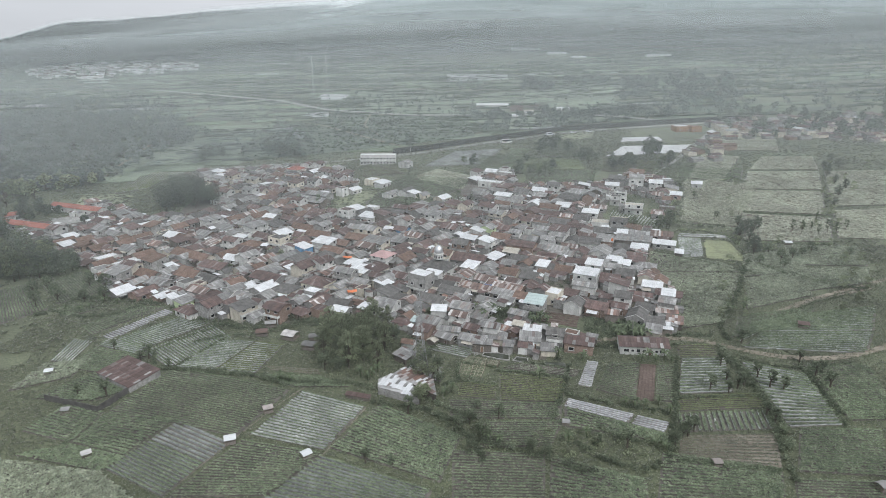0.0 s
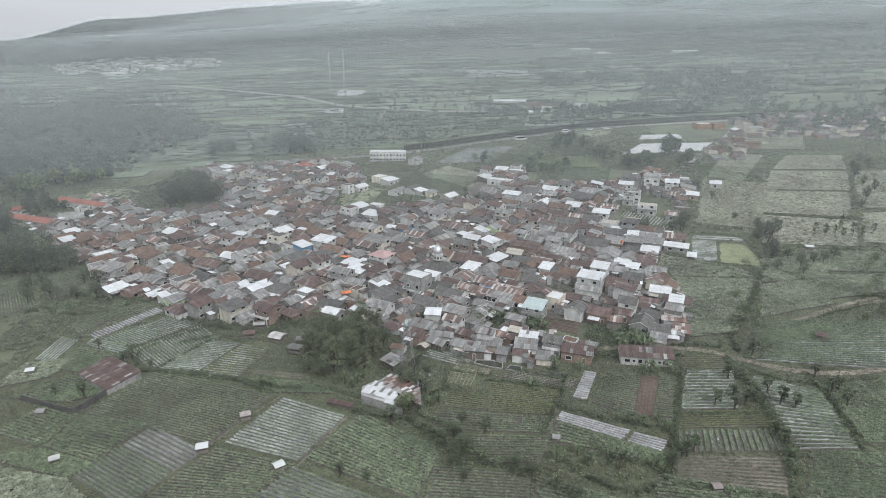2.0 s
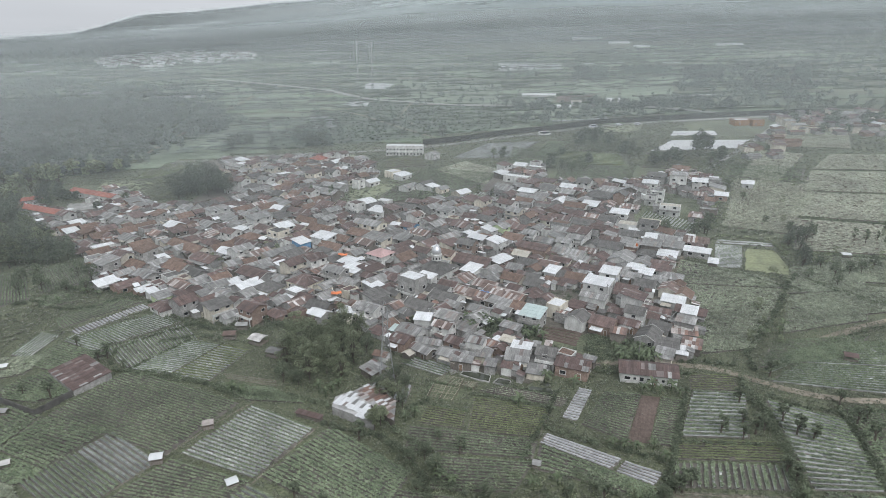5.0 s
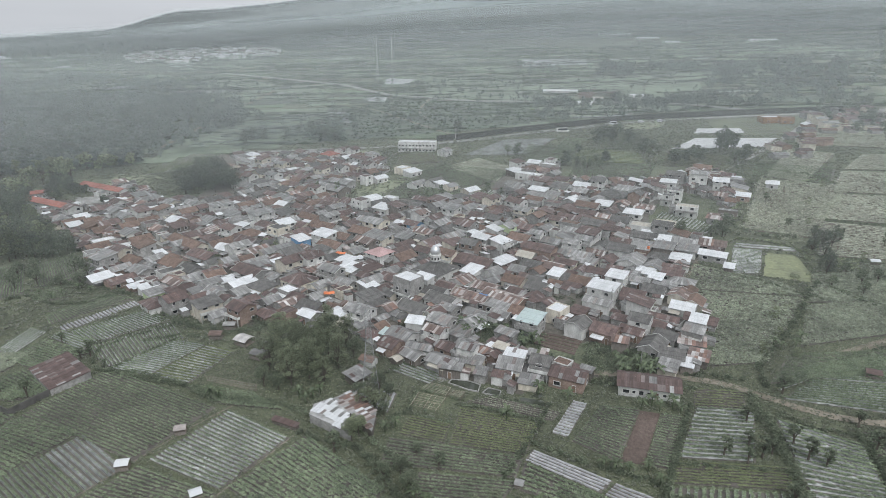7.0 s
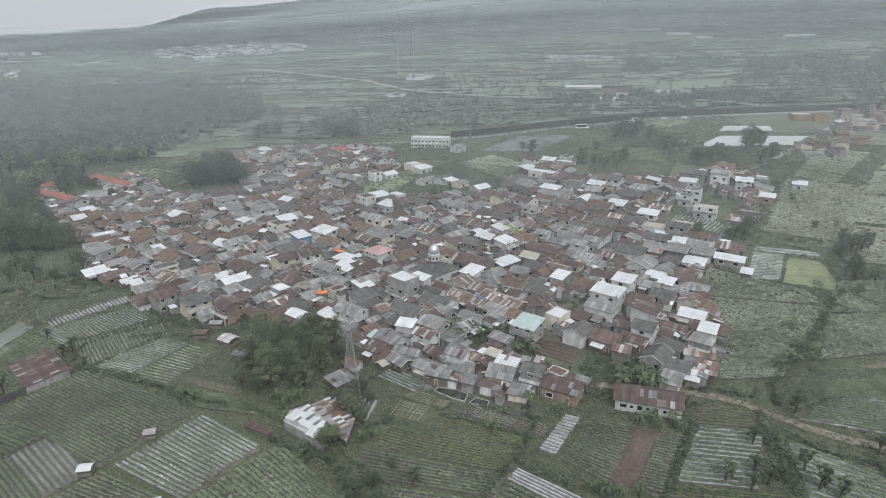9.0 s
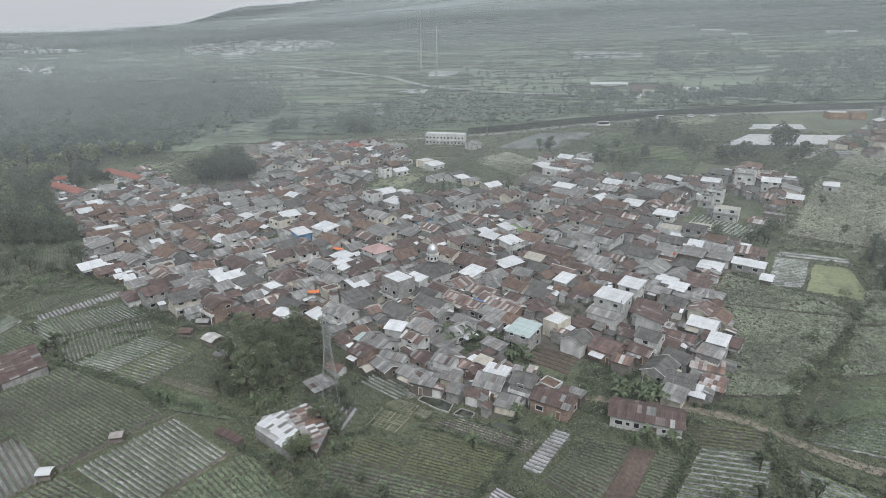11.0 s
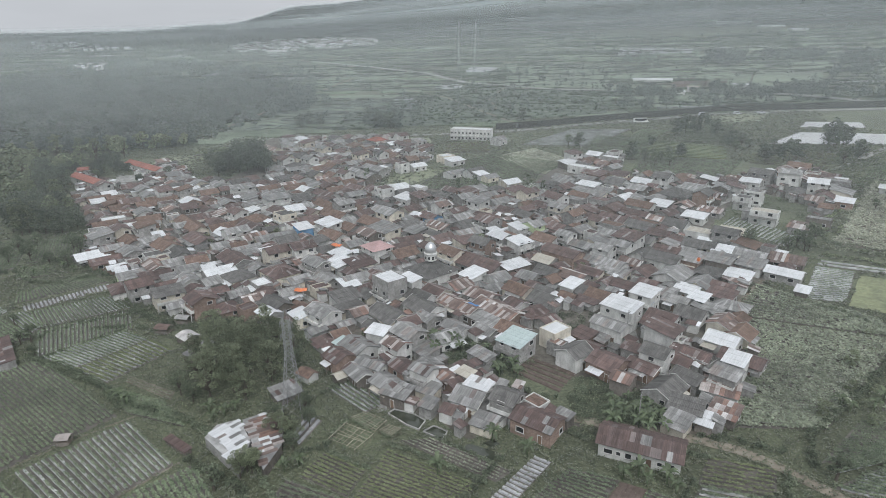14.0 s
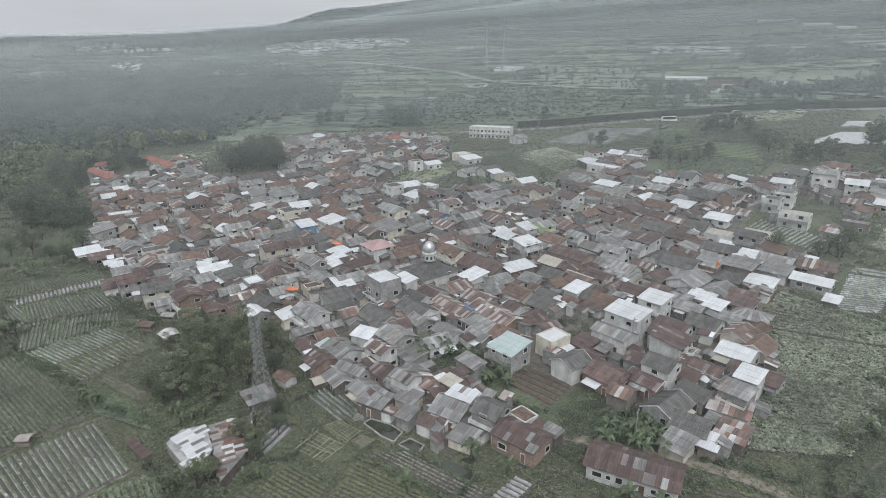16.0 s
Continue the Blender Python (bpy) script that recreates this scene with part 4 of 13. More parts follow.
def sheet_shed(outline, yaw, high, fall, sheet, odd, wall, label):
    """A low shed of uneven outline under loose, lapped sheets that rise a little from the front."""
    mid = np.mean(outline, axis=0)
    thing = at_ground("farm_shed", float(mid[0]), float(mid[1]), yaw, label, "shed", "farm sheds")
    rng = np.random.default_rng(int(abs(mid[0]) * 50) + 3)
    cs, sn = math.cos(radians(yaw)), math.sin(radians(yaw))
    flat = [((x - mid[0]) * cs + (y - mid[1]) * sn, -(x - mid[0]) * sn + (y - mid[1]) * cs) for x, y in outline]
    lo, deep = min(q for _, q in flat), max(q for _, q in flat) - min(q for _, q in flat)

    def top(b):
        return high + fall * (b - lo) / deep

    n = len(flat)
    wv = [(a, b, -0.5) for a, b in flat] + [(a, b, top(b) - 0.06) for a, b in flat]
    part("wall", mesh_from("wall", wv, [(k, (k + 1) % n, n + (k + 1) % n, n + k) for k in range(n)], M[wall]), thing)
    rv = [(a * 1.02, b * 1.02, top(b) - 0.05) for a, b in flat] + [(a * 1.02, b * 1.02, top(b)) for a, b in flat]
    rf = [tuple(range(n - 1, -1, -1)), tuple(range(n, 2 * n))] + [(k, (k + 1) % n, n + (k + 1) % n, n + k) for k in range(n)]
    me = mesh_from("roof", rv, rf, M["zinc"])
    me.uv_layers.new(name="sheets")
    roof = part("roof", me, thing)
    a = min(q for q, _ in flat)
    while a < max(q for q, _ in flat):
        b = lo - rng.uniform(0, 0.6)
        while b < lo + deep:
            long = rng.uniform(1.6, 2.4)
            if all(inside(a + u, b + v, flat) for u, v in ((0.1, 0.5), (0.85, 0.5), (0.1, long - 0.5), (0.85, long - 0.5))):
                m = sheet if rng.uniform() > 0.22 else odd
                if m not in SHEET_UNITS:
                    SHEET_UNITS[m] = sheet_unit(m)
                part("roof_sheet", SHEET_UNITS[m], roof, at=pose(a, b, top(b) + 0.05 + rng.uniform(0, 0.05), math.degrees(math.atan2(fall, deep)), 0, rng.normal(0, 0.9)) @ Matrix.Diagonal((0.98, long + 0.15, 0.07, 1)))
            b += long
        a += 0.92
    return thing


def boundary_wall(pts, high, thick, mat, label, name="boundary_wall"):
    x0, y0 = pts[0]
    z0 = float(land(x0, y0))
    v, f = [], []
    for (xa, ya), (xb, yb) in zip(pts, pts[1:]):
        n = max(1, int(math.hypot(xb - xa, yb - ya) / 5))
        for i in range(n):
            p = np.array((xa + (xb - xa) * i / n, ya + (yb - ya) * i / n))
            q = np.array((xa + (xb - xa) * (i + 1) / n, ya + (yb - ya) * (i + 1) / n))
            s = np.array((-(q - p)[1], (q - p)[0]))
            s = s / np.linalg.norm(s) * thick / 2
            k = len(v)
            for e in (p - s, q - s, q + s, p + s):
                v.append((e[0] - x0, e[1] - y0, float(land(*e)) - 0.3 - z0))
            for e in (p - s, q - s, q + s, p + s):
                v.append((e[0] - x0, e[1] - y0, float(land(*e)) + high - z0))
            f += [(k, k + 3, k + 2, k + 1), (k + 4, k + 5, k + 6, k + 7), (k, k + 1, k + 5, k + 4), (k + 1, k + 2, k + 6, k + 5), (k + 2, k + 3, k + 7, k + 6), (k + 3, k, k + 4, k + 7)]
    bm = bmesh.new()
    me = mesh_from(name, v, f, M[mat])
    bm.from_mesh(me)
    bmesh.ops.remove_doubles(bm, verts=bm.verts[:], dist=0.02)
    bm.to_mesh(me)
    bm.free()
    ob = new(name, me)
    ob.location = (x0, y0, z0)
    return tagged(ob, label, "wall", kind="structure")


def unroofed_cells(x, y, w, d, yaw, cols, rows, high):
    """Concrete-block rooms left without a roof."""
    thing = at_ground("unfinished_building", x, y, yaw, "unfinished building of bare concrete cells without roof", "building", "landmarks")
    for i in range(cols + 1):
        a = -w / 2 + w * i / cols
        part("wall", box_mesh("wall", [(a - 0.09, a + 0.09, -d / 2 - 0.09, d / 2 + 0.09, -0.4, high)], M["concrete"]), thing)
    for j in range(rows + 1):
        b = -d / 2 + d * j / rows
        for i in range(cols):
            a = -w / 2 + w * i / cols
            part("wall", box_mesh("wall", [(a + 0.09, a + w / cols - 0.09, b - 0.09, b + 0.09, -0.4, high - 0.01)], M["concrete"]), thing)
    part("floor_slab", box_mesh("floor_slab", [(-w / 2 + 0.09, w / 2 - 0.09, -d / 2 + 0.09, d / 2 - 0.09, -0.35, high - 1.4)], M["concrete"]), thing)
    return thing


def van(x, y, yaw, paint, name="van", label="white van on the main road", ln=4.6, high=1.9):
    thing = at_ground(name, x, y, yaw, label, "vehicle", "vehicles on the road")
    thing.location.z += 0.32
    w = 0.85
    prof = [(-ln / 2, 0.35), (ln / 2, 0.35), (ln / 2, 0.95), (ln / 2 - 0.9, 1.05), (ln / 2 - 1.5, high), (-ln / 2 + 0.1, high), (-ln / 2, 1.2)]
    v = [(a, s * w * (0.9 if z > 1.3 else 1), z) for s in (-1, 1) for a, z in prof]
    n = len(prof)
    f = [tuple(range(n)), tuple(range(2 * n - 1, n - 1, -1))] + [(i, i + n, (i + 1) % n + n, (i + 1) % n) for i in range(n)]
    part("body", mesh_from("body", v, f, M[paint]), thing)
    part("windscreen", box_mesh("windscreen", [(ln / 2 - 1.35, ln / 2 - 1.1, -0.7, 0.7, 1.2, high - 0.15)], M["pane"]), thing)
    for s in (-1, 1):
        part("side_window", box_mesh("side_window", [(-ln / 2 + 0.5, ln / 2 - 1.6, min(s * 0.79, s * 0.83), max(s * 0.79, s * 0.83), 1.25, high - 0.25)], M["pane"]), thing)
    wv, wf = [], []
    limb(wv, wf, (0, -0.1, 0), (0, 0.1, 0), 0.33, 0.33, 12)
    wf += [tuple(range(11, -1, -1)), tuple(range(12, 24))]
    wheel = mesh_from("wheel", wv, wf, M["dark"])
    for a in (-ln / 2 + 0.8, ln / 2 - 0.8):
        for s in (-1, 1):
            part("wheel", wheel, thing, at=pose(a, s * 0.8, 0.33))
    return thing


def utility_pole(x, y, tall=8.0):
    thing = at_ground("utility_pole", x, y, (x * 7) % 90, "grey concrete utility pole with a crossbar", "pole", "utility poles")
    v, f = [], []
    limb(v, f, (0, 0, -0.3), (0, 0, tall), 0.14, 0.09, 8)
    part("pole", mesh_from("pole", v, f, M["concrete"]), thing)
    part("crossbar", box_mesh("crossbar", [(-0.8, 0.8, -0.06, 0.06, tall - 0.7, tall - 0.55)], M["steel"]), thing)
    return thing


def trellis(corners, leafy_share, high=1.1):
    """A bamboo trellis over a plot; leafy_share tells how much of it the vines have covered."""
    c = np.array(corners, float)
    mid = c.mean(axis=0)
    rng = np.random.default_rng(int(abs(mid[0] * 13 + mid[1])))
    thing = at_ground("bamboo_trellis", mid[0], mid[1], 0, "pale bamboo trellis over climbing beans", "trellis", "trellises")
    z0 = float(land(*mid))

    def spot(u, v, up):
        p = (1 - v) * ((1 - u) * c[0] + u * c[1]) + v * ((1 - u) * c[3] + u * c[2])
        return (p[0] - mid[0], p[1] - mid[1], float(land(*p)) - z0 + up)

    for k in range(7):
        t = k / 6
        for a, b in ((spot(t + rng.normal(0, 0.03), 0, high), spot(t + rng.normal(0, 0.03), 1, high + rng.normal(0, 0.06))), (spot(-0.04, t + rng.normal(0, 0.03), high + 0.05), spot(1.04, t + rng.normal(0, 0.03), high + 0.05))):
            v, f = [], []
            bar(v, f, a, b, 0.055)
            part("rail", mesh_from("rail", v, f, M["bamboo_pole"]), thing)
    for k in range(7):
        for m in (0, 3, 6):
            v, f = [], []
            bar(v, f, spot(k / 6, m / 6, -0.2), spot(k / 6, m / 6, high), 0.05)
            part("post", mesh_from("post", v, f, M["wood"]), thing)
    count = int(90 * leafy_share)
    cen = [spot(rng.uniform(), rng.uniform() * 0.9, rng.uniform(0.2, high * (0.5 + 0.5 * leafy_share))) for _ in range(count)]
    lv, lf = leaf_cards(rng, cen, [0.55] * count, 30, 0.13)
    part("vines", mesh_from("vines", lv.tolist(), lf.tolist(), M["crop"]), thing)["kind"] = "stuff"
    return thing


def water_tank(x, y, z, mat, label):
    thing = new("water_tank")
    thing.matrix_world = pose(x, y, z)
    tagged(thing, label, "water tank", "water tanks")
    v, f = [], []
    limb(v, f, (0, 0, 0), (0, 0, 1.1), 0.5, 0.5, 14)
    limb(v, f, (0, 0, 1.1), (0, 0, 1.35), 0.5, 0.2, 14)
    f += [tuple(range(13, -1, -1)), tuple(range(42, 56))]
    part("tank", mesh_from("tank", v, f, M[mat], smooth=False), thing)
    part("lid", box_mesh("lid", [(-0.2, 0.2, -0.2, 0.2, 1.35, 1.42)], M["dark"]), thing)
    return thing


def far_trees(spots, seed, tall, wide, mat, name, label, per=16, clumps=7, leaf=0.26):
    """Distant trees, joined: trunks and leafy clumps. spots: x, y, size."""
    rng = np.random.default_rng(seed)
    cen, rad, tv, tf = [], [], [], []
    x0, y0 = spots[0][:2]
    z0 = float(land(x0, y0))
    for x, y, s in spots:
        z = float(land(x, y)) - z0
        limb(tv, tf, (x - x0, y - y0, z - 0.4), (x - x0, y - y0, z + tall * s * 0.6), 0.22 * s, 0.1 * s, 4)
        for _ in range(clumps):
            up = rng.uniform(0.28, 1.0)
            r = wide * s * (1.0 - 0.6 * abs(up - 0.5)) * math.sqrt(rng.uniform())
            a = rng.uniform(0, 6.28)
            cen.append((x - x0 + r * math.cos(a), y - y0 + r * math.sin(a), z + tall * s * up))
            rad.append(wide * s * rng.uniform(0.35, 0.6))
    lv, lf = leaf_cards(rng, cen, rad, per, wide * leaf)
    thing = new(name)
    thing.location = (x0, y0, z0)
    tagged(thing, label, "trees", "distant trees", "stuff")
    part("trunks", mesh_from("trunks", tv, tf, M["bark"]), thing)["kind"] = "stuff"
    part("foliage", mesh_from("foliage", lv.tolist(), lf.tolist(), M[mat]), thing)["kind"] = "stuff"
    return thing


def far_parcels(spots, mat, lift, label, name="terraced_fields"):
    """Distant plots of one crop: thin raised slabs that follow the slope, joined. spots: x, y, length, depth, yaw."""
    v, f = [], []
    x0, y0 = spots[0][:2]
    z0 = float(land(x0, y0))
    for x, y, w, d, yaw in spots:
        cs, sn = math.cos(radians(yaw)), math.sin(radians(yaw))
        k = len(v)
        nx, ny = 6, 3
        for j in range(ny + 1):
            for i in range(nx + 1):
                a, b = w * (i / nx - 0.5), d * (j / ny - 0.5)
                px, py = x + cs * a - sn * b, y + sn * a + cs * b
                v.append((px - x0, py - y0, float(land(px, py)) + lift - z0))
        f += [(k + j * (nx + 1) + i, k + j * (nx + 1) + i + 1, k + (j + 1) * (nx + 1) + i + 1, k + (j + 1) * (nx + 1) + i) for j in range(ny) for i in range(nx)]
        e = len(v)
        for i in range(nx + 1):
            p = v[k + i]
            v.append((p[0], p[1], p[2] - lift - 0.6))
        f += [(e + i, e + i + 1, k + i + 1, k + i) for i in range(nx)]
    ob = new(name, mesh_from(name, v, f, M[mat], smooth=False))
    ob.location = (x0, y0, z0)
    return tagged(ob, label, "fields", "distant fields", "stuff")


def far_village(spots, label):
    """A village too far off to pick apart: small gabled blocks, joined by roof and wall."""
    x0, y0 = spots[0][:2]
    z0 = float(land(x0, y0))
    thing = at_ground("distant_village", x0, y0, 0, label, "village", "distant villages", "stuff")
    rng = np.random.default_rng(int(abs(x0)))
    lots = {"white": ([], []), "zinc": ([], []), "rust": ([], [])}
    wv, wf = [], []
    for x, y, w, d, h in spots:
        z = float(land(x, y)) - z0
        yaw = rng.uniform(-0.6, 0.6)
        cs, sn = math.cos(yaw), math.sin(yaw)

        def q(a, b, c):
            return (x - x0 + cs * a - sn * b, y - y0 + sn * a + cs * b, z + c)
        k = len(wv)
        wv += [q(a, b, c) for c in (-0.5, h) for a, b in ((-w / 2, -d / 2), (w / 2, -d / 2), (w / 2, d / 2), (-w / 2, d / 2))]
        wf += [(k + i, k + (i + 1) % 4, k + 4 + (i + 1) % 4, k + 4 + i) for i in range(4)]
        rv, rf = lots[rng.choice(["white", "zinc", "rust"], p=[0.3, 0.4, 0.3])]
        k = len(rv)
        e, t = 0.6, h + d * 0.2
        rv += [q(-w / 2 - e, -d / 2 - e, h - 0.1), q(w / 2 + e, -d / 2 - e, h - 0.1), q(w / 2 + e, 0, t), q(-w / 2 - e, 0, t), q(-w / 2 - e, d / 2 + e, h - 0.1), q(w / 2 + e, d / 2 + e, h - 0.1)]
        rf += [(k, k + 1, k + 2, k + 3), (k + 3, k + 2, k + 5, k + 4)]
    part("walls", mesh_from("walls", wv, wf, M["plaster_white"]), thing)["kind"] = "stuff"
    for key, (rv, rf) in lots.items():
        if rv:
            me = mesh_from("roofs", rv, rf, M[key])
            me.uv_layers.new(name="sheets")
            part("roofs", me, thing)["kind"] = "stuff"
    return thing


def rough_grass(name, lo, hi, count, seed, size, tall, mat, keep_out, label):
    """Tufts of tall grass and weeds on all open ground of a stretch, outside the given plots."""
    rng = np.random.default_rng(seed)
    pts = rng.uniform(lo, hi, (count, 2))
    boxes = [(min(p[0] for p in q), max(p[0] for p in q), min(p[1] for p in q), max(p[1] for p in q), q) for q in keep_out]
    good = []
    for x, y in pts:
        if noise.noise((x * 0.06, y * 0.06, seed)) < -0.5:
            continue
        if any(a < x < b and c < y < d and inside(x, y, q) for a, b, c, d, q in boxes):
            continue
        good.append((x, y))
    g = np.array(good)
    zero = np.array([g[0][0], g[0][1], float(land(*g[0]))])
    feet = np.column_stack([g, land(g[:, 0], g[:, 1]) + 0.02]) - zero
    v, f = leaf_star(rng, feet, size, tall, 4)
    ob = new(name, mesh_from(name, v.tolist(), f.tolist(), M[mat]))
    ob.location = zero
    return tagged(ob, label, "grass", "rough grass", "stuff")


def mist(name, xs, far, lift, label, thick, fade_in, fade_out, seed, tone=0.5, thin_west=1.0, west_from=-1300, west_to=300):
    """Thin added sheet that imitates haze over the slope, thickening away from the valley."""
    m = bpy.data.materials.new("haze_sheet")
    m.use_nodes = True
    n, l = m.node_tree.nodes, m.node_tree.links
    n.remove(n["Principled BSDF"])
    geo = n.new("ShaderNodeNewGeometry")
    sep = n.new("ShaderNodeSeparateXYZ")
    l.new(geo.outputs["Position"], sep.inputs[0])

    def span(source, values, smooth=True):
        r = n.new("ShaderNodeMapRange")
        r.interpolation_type = "SMOOTHSTEP" if smooth else "LINEAR"
        for key, val in zip(("From Min", "From Max", "To Min", "To Max"), values):
            r.inputs[key].default_value = val
        l.new(source, r.inputs["Value"])
        return r.outputs["Result"]

    def math_node(kind, a, b):
        q = n.new("ShaderNodeMath")
        q.operation = kind
        l.new(a, q.inputs[0])
        l.new(b, q.inputs[1])
        return q.outputs["Value"]

    mp = n.new("ShaderNodeMapping")
    mp.inputs["Scale"].default_value = (0.0016, 0.0024, 0.004)
    mp.inputs["Location"].default_value = (seed, seed * 0.7, 0)
    l.new(geo.outputs["Position"], mp.inputs["Vector"])
    nz = n.new("ShaderNodeTexNoise")
    nz.inputs["Scale"].default_value, nz.inputs["Detail"].default_value = 1.0, 4.0
    l.new(mp.outputs["Vector"], nz.inputs["Vector"])
    # Sheet opacity rises with distance to stand in for aerial haze.
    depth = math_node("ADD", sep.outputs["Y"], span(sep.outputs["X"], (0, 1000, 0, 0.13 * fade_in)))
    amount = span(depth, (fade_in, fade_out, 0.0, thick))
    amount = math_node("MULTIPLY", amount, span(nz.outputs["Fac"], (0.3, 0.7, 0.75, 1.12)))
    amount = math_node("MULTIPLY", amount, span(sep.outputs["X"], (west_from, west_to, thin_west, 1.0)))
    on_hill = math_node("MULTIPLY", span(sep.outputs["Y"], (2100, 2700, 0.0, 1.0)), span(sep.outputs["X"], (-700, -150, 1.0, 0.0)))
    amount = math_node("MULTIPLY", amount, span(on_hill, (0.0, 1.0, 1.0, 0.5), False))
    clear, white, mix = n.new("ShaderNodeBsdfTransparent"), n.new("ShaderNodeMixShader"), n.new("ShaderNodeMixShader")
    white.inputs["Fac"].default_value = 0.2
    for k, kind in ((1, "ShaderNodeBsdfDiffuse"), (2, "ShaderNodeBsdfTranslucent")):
        haze_bsdf = n.new(kind)
        haze_bsdf.inputs["Color"].default_value = (tone * 0.915, tone * 1.0, tone * 0.99, 1)
        l.new(haze_bsdf.outputs["BSDF"], white.inputs[k])
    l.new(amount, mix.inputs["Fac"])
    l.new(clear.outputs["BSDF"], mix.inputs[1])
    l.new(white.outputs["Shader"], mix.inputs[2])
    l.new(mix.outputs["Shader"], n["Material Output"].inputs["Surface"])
    verts, nx, ny = [], 150, 70
    for j in range(ny):
        for x in np.linspace(*xs, nx):
            start = 0.86 * fade_in
            y = start + (far - start) * (j / (ny - 1)) ** 1.5
            verts.append((x, y, float(land(x, y)) + lift * min(1.0, 0.4 + j / 14) * float(np.interp(x, (-1300, 0), (0.45, 1.0)) * (1 - (1 - np.interp(y, (1800, 2600), (1.0, 0.7))) * np.interp(x, (-900, -300), (1, 0))))))
    faces = [(j * nx + i, j * nx + i + 1, (j + 1) * nx + i + 1, (j + 1) * nx + i) for j in range(ny - 1) for i in range(nx - 1)]
    ob = new(name, mesh_from(name, verts, faces, m, smooth=True))
    return tagged(ob, label, "mist", kind="structure")


def far_hedges(lots, seed, mat, label):
    """Distant hedge banks along the edges of terraces: long low ridges with an uneven top, joined. lots: x, y, length, depth, yaw."""
    rng = np.random.default_rng(seed)
    x0, y0 = lots[0][:2]
    z0 = float(land(x0, y0))
    v, f = [], []
    for x, y, w, d, yaw in lots:
        cs, sn = math.cos(radians(yaw)), math.sin(radians(yaw))
        n = max(4, int(w / 6))
        high = rng.uniform(0.8, 2.2)
        k = len(v)
        for i in range(n + 1):
            a = w * (i / n - 0.5)
            bend = 2.5 * math.sin(i * 0.35 + x)
            top = high * rng.uniform(0.3, 1.5)
            for b, up in ((-1.2, -0.3), (-0.6, top * 0.8), (0.5, top), (1.3, -0.3)):
                px, py = x + cs * a - sn * (b + bend), y + sn * a + cs * (b + bend)
                v.append((px - x0, py - y0, float(land(px, py)) + up - z0))
            if i:
                c, e = k + 4 * (i - 1), k + 4 * i
                f += [(c + j + 1, c + j, e + j, e + j + 1) for j in range(3)]
    ob = new("terrace_hedges", mesh_from("terrace_hedges", v, f, M[mat]))
    ob.location = (x0, y0, z0)
    return tagged(ob, label, "hedges", "distant hedges", "stuff")


